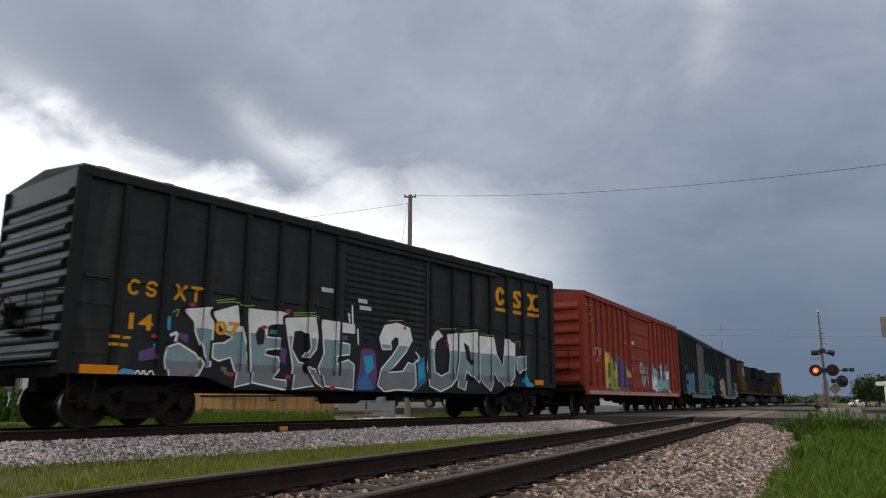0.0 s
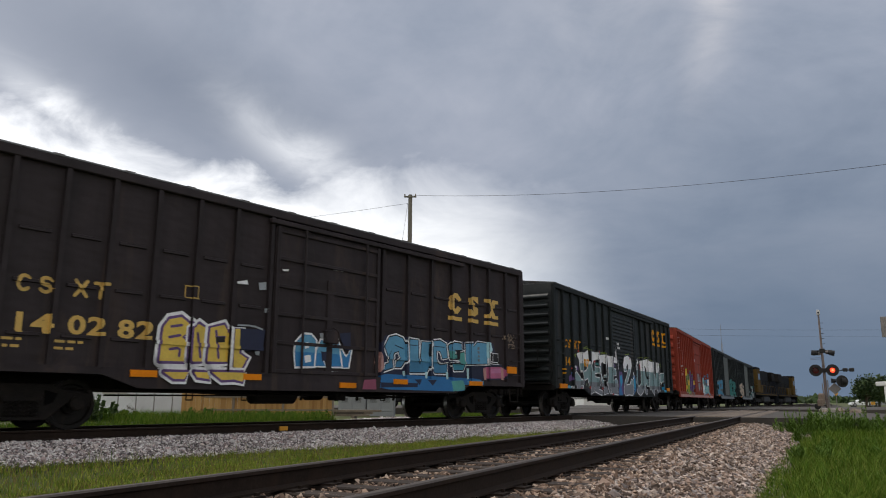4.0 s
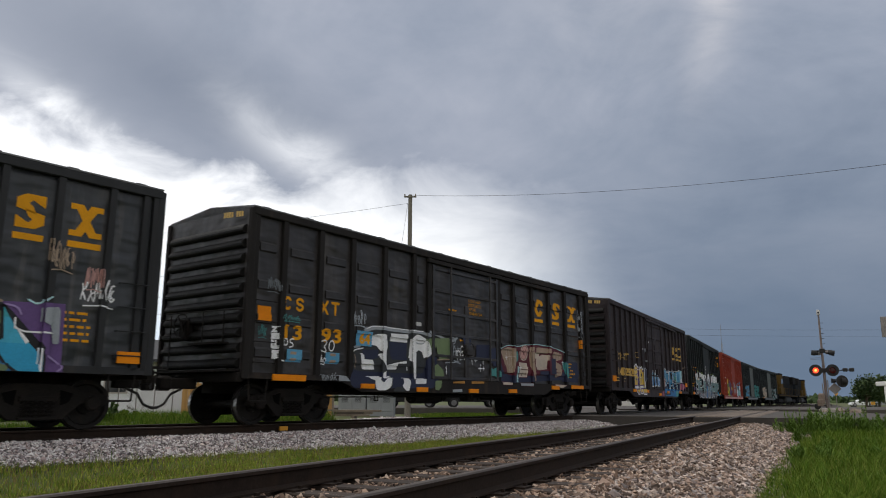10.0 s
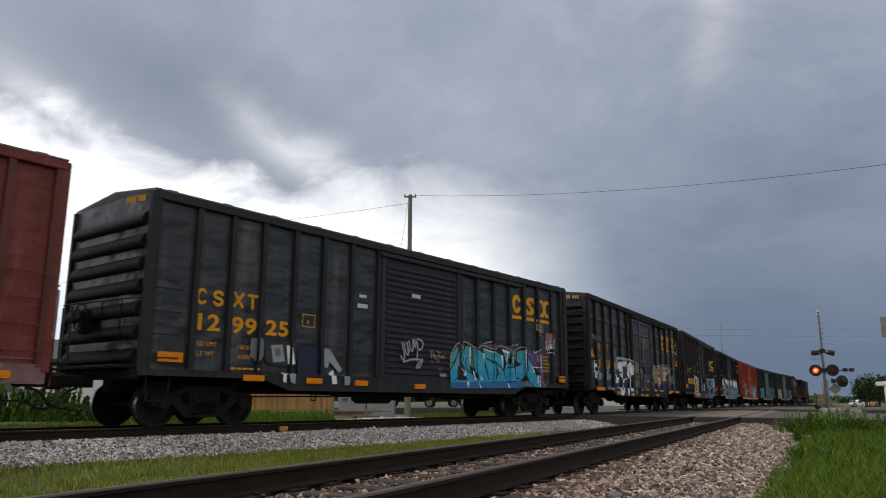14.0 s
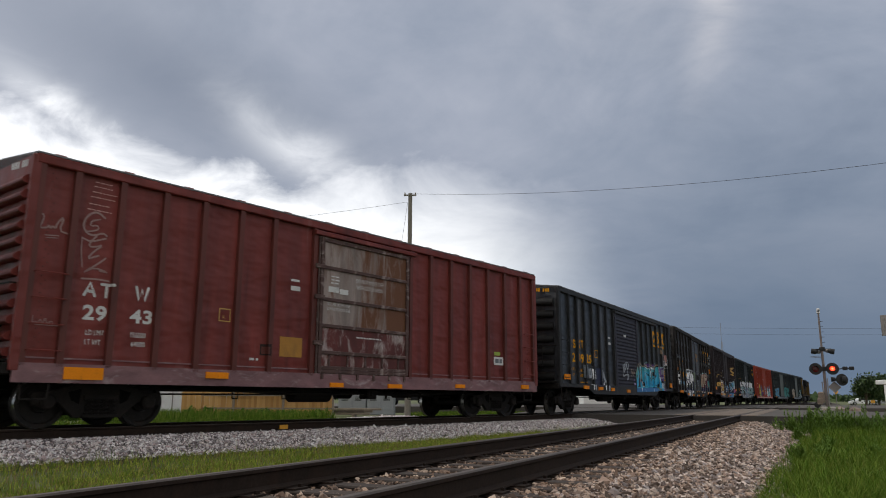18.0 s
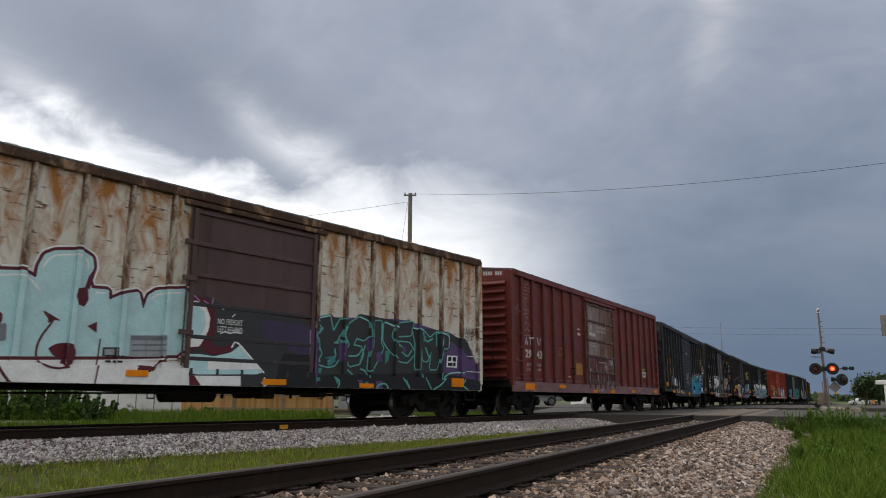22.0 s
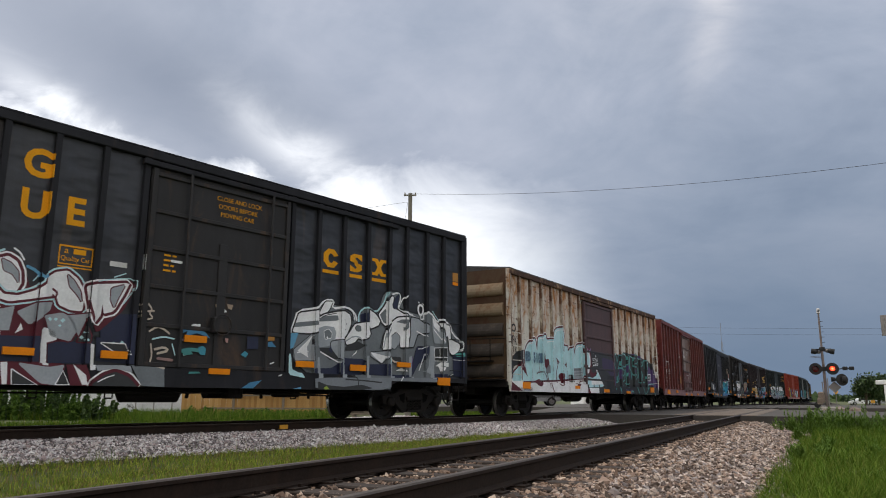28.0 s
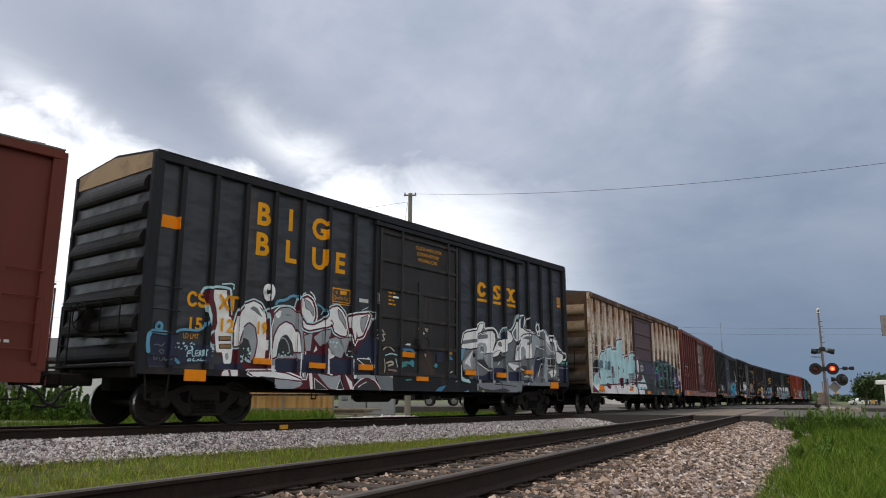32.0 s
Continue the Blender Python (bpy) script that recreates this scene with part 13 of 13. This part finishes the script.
def vehicle(m, skin, label, kind="suv", group="parked vehicles"):
    """A parked vehicle, nose along +x; the body is one swept outline with wheel arches, then glass, wheels and lights."""
    v = thing("parked_car", m, label=label, category="car", group=group)
    if kind == "pickup":
        out = [(-2.7, 0.45), (-2.7, 1.05), (-0.75, 1.08), (-0.6, 1.75), (0.75, 1.78), (1.25, 1.12), (2.55, 1.02), (2.7, 0.75), (2.65, 0.4)]
        win = [(-0.52, 1.15), (-0.45, 1.66), (0.68, 1.68), (1.08, 1.15)]
    elif kind == "suv":
        out = [(-2.35, 0.42), (-2.4, 1.1), (-2.2, 1.72), (0.6, 1.78), (1.2, 1.15), (2.3, 1.02), (2.4, 0.7), (2.35, 0.4)]
        win = [(-2.05, 1.15), (-1.95, 1.62), (0.52, 1.66), (0.98, 1.15)]
    else:
        out = [(-2.2, 0.38), (-2.25, 0.9), (-1.5, 1.0), (-0.9, 1.42), (0.5, 1.44), (1.15, 0.98), (2.1, 0.85), (2.2, 0.6), (2.15, 0.34)]
        win = [(-1.25, 1.0), (-0.82, 1.34), (0.45, 1.36), (0.95, 1.0)]
    bm = prism(out, "y", -0.9, 0.9)
    bmesh.ops.bevel(bm, geom=bm.edges[:], offset=0.05, segments=2, affect="EDGES")
    part("body", bm, skin, v)
    for sy in (-1, 1):
        part("side_window", prism(win, "y", sy * 0.905 - 0.006, sy * 0.905 + 0.006), M["glass"], v)
    for x in (-1.45, 1.5):
        for sy in (-1, 1):
            w = part("wheel", lathe([(0.2, -0.11), (0.34, -0.11), (0.36, -0.08), (0.36, 0.08), (0.34, 0.11), (0.2, 0.11)], 20, "y"), M["rubber"], v, at=(x, sy * 0.82, 0.36))
            part("rim", lathe([(0.05, -0.125), (0.22, -0.118), (0.23, 0.118), (0.05, 0.125)], 14, "y"), M["chrome"], w)
    part("headlight", boxes((out[-3][0] - 0.25, out[-3][0] + 0.01, -0.85, -0.5, 0.72, 0.88), bev=0.02), M["glass"], v)
    part("bumper", boxes((out[0][0] - 0.06, out[0][0] + 0.1, -0.85, 0.85, 0.42, 0.62), bev=0.03), M["dark"], v)
    return v


def vehicles():
    vehicle(pose(-2.4, 58, -0.03, 0, 0, 176), M["car_black"], "black sport utility vehicle parked beyond the tracks", "suv")
    vehicle(pose(2.3, 60, -0.03, 0, 0, 4), M["car_black"], "black pickup truck parked beyond the tracks", "pickup")
    vehicle(pose(7.6, 63, -0.03, 0, 0, 182), M["car_grey"], "grey car parked beyond the tracks", "sedan")
    for x, sk, lb in ((84, "car_white", "white car parked by the canopy building"), (88.5, "car_grey", "silver car parked by the canopy building"), (93, "car_white", "white car parked by the canopy building")):
        vehicle(pose(x, 150, GROUND, 0, 0, 170), M[sk], lb, "sedan")


def tree(x, y, z, h, wide, seed, leaf="leaf", label="leafy green tree with a rounded uneven crown", n=1500, size=0.35):
    """Tapered trunk, limbs and a crown of leaf clumps round the limb ends."""
    rnd = random.Random(seed)
    t = thing("tree", pose(x, y, z), label=label, category="tree")
    bm = bmesh.new()
    rod(bm, (0, 0, 0), (0.05 * h, 0, h * 0.45), 0.035 * h, 8, 0.022 * h)
    tips = []
    for i in range(9):
        a, e = rnd.uniform(0, 6.28), rnd.uniform(0.15, 1.1)
        st = Vector((0.05 * h * 0.8, 0, h * rnd.uniform(0.25, 0.45)))
        ln = rnd.uniform(0.25, 0.5)
        en = st + Vector((math.cos(a) * wide * ln * math.cos(e) * 1.6, math.sin(a) * wide * ln * math.cos(e) * 1.6, h * ln * math.sin(e)))
        rod(bm, st, en, 0.014 * h, 6, 0.005 * h)
        tips.append(en)
    part("trunk", bm, M["bark"], t)
    rng = np.random.default_rng(seed)
    T = np.array([p[:] for p in tips])
    c = T[rng.integers(0, len(T), n)]
    P = c + rng.normal(0, 1, (n, 3)) * np.array([wide * 0.17, wide * 0.17, h * 0.11])
    P[:, 2] = np.clip(P[:, 2], h * 0.14, h * 1.02)
    d = rng.normal(0, 1, (n, 2, 3)) * size * 0.6
    V = np.stack([P + d[:, 0], P + d[:, 1], P - d[:, 0], P - d[:, 1]], 1)
    F = np.arange(n * 4).reshape(n, 4)
    part("crown", raw("crown", V.reshape(-1, 3), F, M[leaf]), None, t)
    return t


def shrub(x, y, z, h, wide, seed, leaf="leaf_dark", label="dark leafy weeds in the long grass", n=500, size=0.07, name="weed_clump"):
    """Upright weeds: thin stems with small leaves all the way up."""
    rng = np.random.default_rng(seed)
    t = thing(name, pose(x, y, z), label=label, category="weeds")
    k = 14
    base = rng.normal(0, wide * 0.35, (k, 2))
    hh = h * rng.uniform(0.55, 1.1, k)
    bm = bmesh.new()
    for (bx, by), q in zip(base, hh):
        rod(bm, (bx, by, 0), (bx * 1.15, by * 1.15, float(q)), 0.008, 4, 0.003)
    part("stems", bm, M[leaf][0], t)
    i = rng.integers(0, k, n)
    f = rng.random(n) ** 0.8
    P = np.c_[base[i] * (1 + 0.15 * f[:, None]), f * hh[i]] + rng.normal(0, size * 0.45, (n, 3)) * np.array([1, 1, 0.4])
    d = rng.normal(0, 1, (n, 2, 3)) * size * 0.5
    V = np.stack([P + d[:, 0], P + d[:, 1], P - d[:, 0], P - d[:, 1]], 1)
    part("leaves", raw("leaves", V.reshape(-1, 3), np.arange(n * 4).reshape(n, 4), M[leaf]), None, t)


def spire(x, y, h, seed):
    """A tall weed: upright stems set with narrow leaves that shorten to a pointed tip."""
    rng = np.random.default_rng(seed)
    t = thing("weed_clump", pose(x, y, GROUND), label="upright spiky green weeds in the long grass", category="weeds", group="tall weeds by the road")
    k = int(rng.integers(3, 7))
    base = rng.normal(0, 0.10, (k, 2))
    hh = h * rng.uniform(0.6, 1.12, k)
    tip = base + rng.normal(0, 0.05, (k, 2))
    bm = bmesh.new()
    for b, e, q in zip(base, tip, hh):
        rod(bm, (*b, 0), (*e, float(q)), 0.006, 4, 0.002)
    part("stems", bm, M["spire_leaf"][0], t)
    n = 70 * k
    i = np.arange(n) % k
    f = 0.12 + 0.88 * rng.random(n)
    a = rng.uniform(0, 2 * math.pi, n)
    ln = (0.12 * (1.12 - f) + 0.03) * rng.uniform(0.6, 1.2, n)
    up = rng.uniform(0.4, 1.5, n)
    P = np.c_[base[i] + (tip - base)[i] * f[:, None], f * hh[i]]
    d = np.c_[np.cos(a) * ln, np.sin(a) * ln, up * ln]
    sd = np.c_[-np.sin(a), np.cos(a), np.zeros(n)] * (0.006 + 0.005 * rng.random(n))[:, None]
    V = np.stack([P, P + d * 0.5 + sd, P + d, P + d * 0.5 - sd], 1)
    part("leaves", raw("leaves", V.reshape(-1, 3), np.arange(n * 4).reshape(n, 4), M["spire_leaf"]), None, t)


def greenery():
    rnd = random.Random(12)
    for i, (x, y, h, w) in enumerate(((60.0, 106, 5.3, 2.5), (63.6, 109, 5.0, 2.4))):
        tree(x, y, GROUND, h, w, 40 + i, "leaf_dark", n=8000, size=0.17)
    for i, (x, y, h) in enumerate(((122, 270, 3.6), (128.5, 285, 3.0), (119, 262, 2.4))):
        tree(x, y, GROUND, h, 5, 60 + i, "leaf_dark", "distant dark green tree by the line", 700, 0.6)
    for i, (v, o) in enumerate(((13.5, 3.2), (14.5, 3.9), (16.2, 3.3), (16.5, 4.6), (18, 4.0), (17.4, 5.6), (19, 6.4), (21, 4.9), (20, 7.6), (22.5, 6.2), (12.6, 2.75), (19.5, 2.7))):
        x, y, _ = near_track(v, o)
        spire(x, y, rnd.uniform(0.22, 0.38), 80 + i)
    # three stands of tall weeds at the road's edge, a lone one before them
    k = 0
    for x0, x1, many, lo, hi in ((10.25, 10.55, 6, 0.45, 0.66), (10.65, 10.95, 12, 0.62, 0.86), (11.5, 12.1, 13, 0.5, 0.80), (12.6, 13.4, 10, 0.4, 0.66), (9.75, 9.8, 1, 0.5, 0.6), (11.0, 11.4, 3, 0.25, 0.35)):
        for _ in range(many):
            spire(rnd.uniform(x0, x1), rnd.uniform(20.6, 22.4), rnd.uniform(lo, hi), 200 + k)
            k += 1
    for i in range(25):
        shrub(-30 + i * 0.63 + rnd.uniform(-0.4, 0.4), 34 + rnd.uniform(-2, 2.5), GROUND, rnd.uniform(0.35, 0.85), rnd.uniform(0.7, 1.5), 100 + i, "weed" if i % 4 else "grass", "bushy green weeds along the fence", 1500, 0.06, "bush")
    for i in range(16):
        x = -24.5 + i * 0.62 + rnd.uniform(-0.25, 0.25)
        shrub(x, 33.2 + rnd.uniform(-0.8, 0.8), GROUND, rnd.uniform(1.2, 1.75) * (1 if x < -16.4 else 0.7), rnd.uniform(1.0, 1.6), 150 + i, "weed" if i % 3 else "leaf", "tall green bush before the fence", 2600, 0.075, "bush")
    for i in range(8):
        shrub(-12.6 + i * 0.95, 37.4 + rnd.uniform(-0.3, 0.2), GROUND, rnd.uniform(0.3, 0.55), 0.4, 130 + i, "weed", "weeds at the foot of the fence", 320, 0.07, "bush")


def signal():
    """Grade-crossing signal: mast, crossarms with lamp pairs, gate gear and base."""
    s = thing("crossing_signal", pose(21.85, 42.5, GROUND, 0, 0, -24), label="grade-crossing signal mast with flashing red lamps", category="crossing signal")
    part("base", boxes((-0.42, 0.42, -0.42, 0.42, 0, 0.62), bev=0.06), M["concrete"], s)
    part("mast", lathe([(0.085, 0.62), (0.08, 2.4), (0.06, 4.0), (0.045, 6.0)], 12, "z"), M["mast"], s, "reddish-grey weathered mast")
    part("mast_head", boxes((-0.09, 0.09, -0.09, 0.09, 5.92, 6.22), bev=0.03), M["white"], s)
    part("head_lens", lathe([(0.05, -0.1), (0.04, -0.12)], 10, "y"), M["dark"], s, at=(0, 0, 6.06))
    for k in range(5):
        part("step_iron", rods([[(-0.03, 0, 4.25 + 0.3 * k), (0.19, -0.05, 4.25 + 0.3 * k)]], 0.014, 5), M["dark"], s)
    part("crossarm", rods([[(-0.5, -0.12, 2.74), (0.5, -0.12, 2.74)]], 0.04, 8), M["dark"], s)
    part("crossarm", rods([[(-0.42, 0.1, 3.86), (0.5, 0.1, 3.86)]], 0.04, 8), M["dark"], s)
    part("arm_bracket", boxes((-0.13, 0.13, -0.16, 0.12, 2.62, 2.86), (-0.13, 0.16, -0.1, 0.16, 3.74, 3.98), bev=0.02), M["dark"], s)
    part("mast_stub", rods([[(-0.62, 0.0, 3.45), (-0.05, 0.0, 3.47)], [(-0.62, 0.0, 3.38), (-0.05, 0.0, 3.40)]], 0.012, 5), M["galv"], s)
    disc = to_mesh("background", lathe([(0.325, 0.0), (0.335, -0.015), (0.12, -0.02)], 28, "y"), M["dark"])
    hood = bmesh.new()
    for k in range(12):
        a0, a1 = radians(-10 + k * 200 / 12), radians(-10 + (k + 1) * 200 / 12)
        q = [(0.165 * math.cos(a), yy, 0.165 * math.sin(a)) for a, yy in ((a0, -0.02), (a1, -0.02), (a1, -0.30), (a0, -0.30))]
        hood.faces.new([hood.verts.new(p) for p in q])
    hood = to_mesh("hood", hood, M["dark"])
    shutters = []
    for i, lx in enumerate((-0.43, 0.43)):
        h = part("lamp_head", lathe([(0.19, 0.22), (0.2, 0.0)], 20, "y"), M["dark"], s, "black round lamp housing", at=(lx, -0.2, LAMP_Z))
        part("background", disc, None, h)
        part("hood", hood, None, h)
        part("lit_lens", lathe([(0.15 if i == 0 else 0.13, -0.025), (0.12, -0.05), (0.05, -0.062)], 24, "y"), M["red_glow"], h, "glowing red lamp lens")
        part("lamp_core", lathe([(0.07 if i == 0 else 0.06, -0.060), (0.05, -0.068)], 16, "y"), M["amber_core" if i == 0 else "red_core"], h, "hot bright centre of the lamp")
        # added disc, not part of such a lamp: coloured like the lens when off
        sh = part("lamp_shutter", lathe([(0.178, 0.0), (0.15, -0.02), (0.05, -0.03)], 20, "y"), M["red_lens"], s, "added dark red disc that covers the glowing lens while the lamp is off")
        shutters.append((sh, lx))
    for i, lx in enumerate((-0.36, 0.44)):
        h = part("lamp_head", lathe([(0.09, -0.16), (0.15, 0.02), (0.15, 0.2)], 16, "x"), M["dark"], s, "small dark lamp head seen from the side", at=pose(lx, 0.1, 3.74, 0, 10 if i else -10, 0 if i else 180))
        part("lamp_back", lathe([(0.06, -0.30), (0.12, -0.16)], 12, "x"), M["galv"], h)
    side = part("lamp_head", lathe([(0.19, 0.2), (0.2, 0.0)], 20, "x"), M["dark"], s, at=(0.86, -0.1, 2.12))
    part("background", disc, None, side, at=pose(0, 0, 0, 0, 0, 20))
    part("lamp_head", lathe([(0.10, 0.14), (0.14, -0.1)], 16, "x"), M["dark"], s, at=(0.42, 0.0, 2.15))
    part("side_arm", rods([[(0.3, 0, 2.72), (1.5, 0.1, 2.76)]], 0.03, 6), M["dark"], s)
    for x in (0.95, 1.28):
        part("side_lamp", boxes((x, x + 0.26, -0.05, 0.1, 2.66, 2.86), bev=0.03), M["dark"], s)
    gear = part("gate_gear", boxes((-0.42, -0.1, -0.22, 0.22, 0.85, 1.45), bev=0.06), M["tan_box"], s, "small weathered gate motor case")
    part("gear_cover", boxes((-0.5, -0.2, -0.27, -0.21, 0.75, 1.1), bev=0.02), M["tan_box"], gear)
    part("counterweight", lathe([(0.04, -0.12), (0.17, -0.1), (0.17, 0.1), (0.04, 0.12)], 14, "y"), M["dark"], s, at=(-0.5, -0.05, 0.72))
    part("conduit", rods([[(0.12, -0.1, 0.5), (0.13, -0.1, 2.2)], [(-0.1, -0.12, 0.9), (-0.16, -0.12, 2.0)]], 0.03, 6), M["galv"], s)
    part("back_plate", boxes((-0.24, 0.24, 0.18, 0.2, -0.24, 0.24), bev=0.01), M["galv"], s, "bare metal back of a small diamond sign", at=pose(0.48, 0, 1.72, 0, 45, 0))
    rnd = random.Random(33)
    for k, (x, y, r) in enumerate(((20.9, 41.0, 0.34), (21.6, 40.6, 0.42), (22.5, 40.9, 0.45), (23.1, 41.4, 0.36), (20.4, 41.6, 0.28))):
        bm = bmesh.new()
        bmesh.ops.create_icosphere(bm, subdivisions=2, radius=r)
        for v in bm.verts:
            v.co *= 0.85 + 0.35 * noise.noise(v.co * 3 + Vector((k, 0, 0)))
            v.co.z *= 0.8
        solid("boulder", bm, M["tan_box"], pose(x, y, -0.30 + r * 0.45, 0, 0, rnd.uniform(0, 360)), label="pale rough boulder at the foot of the signal", category="rock", group="boulders at the signal")
    return shutters


LAMP_Z = 2.74
M["mast"] = material("weathered_signal_mast", (0.22, 0.185, 0.175), 0.65, 0.2, (30, 0.15), (2, 0.3), stain=((0.16, 0.09, 0.07), 0.5, 0.7, 2.0))
M["tan_box"] = material("weathered_tan_case", (0.24, 0.19, 0.155), 0.7, 0.1, (30, 0.15), (3, 0.35), stain=((0.12, 0.08, 0.06), 0.5, 0.7, 3.0))
SHUTTERS = []


def flash():
    """The two lamps take turns; each lens always glows, and an added shutter slides before it for off or back behind it
    for on.
    """
    beat = 1.411
    to_second, to_first = 0.495, 1.27
    for i, (sh, lx) in enumerate(SHUTTERS):
        shut = pose(lx, -0.27, LAMP_Z)
        clear = pose(lx, -0.08, LAMP_Z)
        on = i == 0
        turns = sorted([to_second + beat * k for k in range(23)] + [to_first + beat * k for k in range(23)])
        rows = [(0.0, clear if on else shut)]
        for t in turns:
            if t < 31.9:
                rows.append((t - 0.034, clear if on else shut))
                on = not on
                rows.append((t + 0.034, clear if on else shut))
        rows.append((32.0, clear if on else shut))
        walk(sh, rows)


def signs():
    s = thing("warning_sign", pose(36.9, 70, GROUND), label="yellow diamond warning sign on a steel post", category="road sign")
    part("post", rods([[(0, 0, 0), (0, 0, 1.9)]], 0.03, 6), M["galv"], s)
    part("panel", boxes((-0.16, 0.16, -0.03, -0.025, -0.16, 0.16)), M["sign_yellow"], s, at=pose(0, 0, 1.75, 0, 45, 0))
    s = thing("small_sign", pose(58.7, 102, GROUND), label="orange-yellow sign on a low post", category="road sign")
    part("post", rods([[(0, 0, 0), (0, 0, 1.0)]], 0.04, 6), M["galv"], s)
    part("panel", boxes((-0.28, 0.28, -0.03, 0.0, 0.6, 1.0), bev=0.01), M["sign_yellow"], s)
    s = thing("road_sign", pose(7.36, 12.0, GROUND, 0, 0, -20), label="bare grey metal back of a road sign on a post", category="road sign")
    part("post", rods([[(0.12, 0.03, 0), (0.12, 0.03, 2.5)]], 0.03, 6), M["galv"], s)
    part("panel", boxes((-0.16, 0.4, -0.004, 0.004, 2.02, 2.36), bev=0.002), M["galv"], s)


def buildings():
    b = thing("canopy_building", pose(0, 0, 0), label="white roadside building with a flat canopy", category="building")
    part("wall", boxes((54.5, 76, 88, 92, GROUND, 2.4), bev=0.03), M["white_wall_clean"], b)
    part("canopy", boxes((51.3, 77, 84, 88.2, 2.35, 2.85), bev=0.05), M["white_wall_clean"], b, "flat white canopy roof")
    for x in (51.8, 58, 65):
        part("canopy_post", boxes((x, x + 0.3, 84.5, 84.8, GROUND, 2.4), bev=0.02), M["white_wall_clean"], b)
    for x in (55.5, 59.5, 63.5, 67.5):
        w = part("window", boxes((x, x + 2.4, 87.94, 88.0, 0.4, 1.9)), M["glass"], b)
        part("window_frame", boxes((x - 0.1, x, 87.92, 88.0, 0.3, 2.0), (x + 2.4, x + 2.5, 87.92, 88.0, 0.3, 2.0)), M["galv"], w)
    b = thing("house", pose(0, 0, 0), label="white house across the road", category="house")
    part("wall", boxes((18.5, 27, 98, 108, GROUND, 2.7), bev=0.02), M["white_wall_clean"], b)
    part("roof", prism([(97.4, 2.65), (103, 4.6), (108.6, 2.65), (108.6, 2.8), (103, 4.75), (97.4, 2.8)], "x", 18, 27.5), M["shingle"], b)
    for x in (19.6, 22.2, 24.8):
        part("window", boxes((x, x + 1.1, 97.95, 98.0, 0.7, 1.9)), M["glass"], b)
    b = thing("antenna_mast", pose(66.3, 175, GROUND), label="thin lattice radio mast far away", category="mast")
    paths = [[(sx * 0.4, sy * 0.4, 0), (sx * 0.12, sy * 0.12, 14.5)] for sx, sy in ((-1, -1), (1, -1), (0, 1))]
    paths += [[(0.4 - 0.019 * z, -0.4 + 0.019 * z, z), (-0.4 + 0.019 * z, -0.4 + 0.019 * z, z + 1.2)] for z in range(0, 13)] + [[(0, 0, 14), (0, 0, 19)]]
    part("lattice", rods(paths, 0.045, 4), M["galv"], b)
    # far woods on the horizon
    rng = np.random.default_rng(77)
    n = 9000
    a = rng.uniform(-1.1, 1.1, n)
    r = rng.uniform(560, 700, n)
    hgt = np.array([4.0 + 2.5 * noise.noise(Vector((q * 9, 0, 0))) for q in a])
    P = np.c_[r * np.sin(a), r * np.cos(a), GROUND + rng.random(n) * hgt]
    d = rng.normal(0, 1, (n, 2, 3)) * 1.6
    V = np.stack([P + d[:, 0], P + d[:, 1], P - d[:, 0], P - d[:, 1]], 1)
    solid("distant_woods", raw("distant_woods", V.reshape(-1, 3), np.arange(n * 4).reshape(n, 4), M["leaf_dark"]), None, label="dark line of distant woods on the horizon", category="woods", kind="stuff")


M["white_wall_clean"] = material("clean_white_wall", (0.74, 0.73, 0.71), 0.8, 0, (20, 0.06), (0.6, 0.08), stain=((0.5, 0.47, 0.43), 0.58, 0.8, 0.6))
poles(), fence(), shed(), yard(), vehicles(), greenery(), signs(), buildings()
SHUTTERS += signal()


def marker():
    x, y, h = far_track(-3.75, 0.83)
    solid("rail_marker", boxes((-0.11, 0.11, -0.02, 0.02, 0, 0.09), bev=0.006), M["sign_yellow"], pose(x, y, -0.145, 0, 0, 90 - math.degrees(h)), label="small yellow painted block against the rail", category="marker")


marker()


# ---- what moves ----
RUN = [0.0, 3.96, 8.0, 12.0, 15.88, 19.68, 23.51, 27.42, 31.32, 35.18, 39.01, 42.87, 46.74, 50.58, 54.38, 58.13, 61.87, 65.62, 69.3, 72.85, 76.35, 79.79, 83.09, 86.27, 89.4, 92.48, 95.36, 97.86, 99.91, 101.59, 103.07, 104.53, 106.02]


def run(t):
    """How far the train has gone after t seconds."""
    return float(np.interp(t, range(33), RUN))


def when(d):
    return float(np.interp(d, RUN, range(33)))


def car_pose(rear, front, t):
    m, half = (rear + front) / 2 + run(t), (front - rear) / 2 - 1.65
    ax, ay, _ = far_track(m - half)
    bx, by, _ = far_track(m + half)
    return pose((ax + bx) / 2, (ay + by) / 2, 0, 0, 0, math.degrees(math.atan2(by - ay, bx - ax)))


def motions():
    for key, (car, wheels, rear, front) in TRAIN.items():
        walk(car, [(t, car_pose(rear, front, t)) for t in range(33)])
        step = 84.0
        for ws, x in wheels:
            rows, k = [], 0
            while True:
                d = radians(step * k) * WHEEL_R
                if d >= RUN[-1]:
                    break
                t = when(d)
                if not rows or frame(t) > frame(rows[-1][0]):
                    rows.append((t, pose(x, 0, WHEEL_R, 0, math.degrees(d / WHEEL_R), 0)))
                k += 1
            if frame(32.0) > frame(rows[-1][0]):
                rows.append((32.0, pose(x, 0, WHEEL_R, 0, math.degrees(RUN[-1] / WHEEL_R), 0)))
            walk(ws, rows)
    flash()


motions()
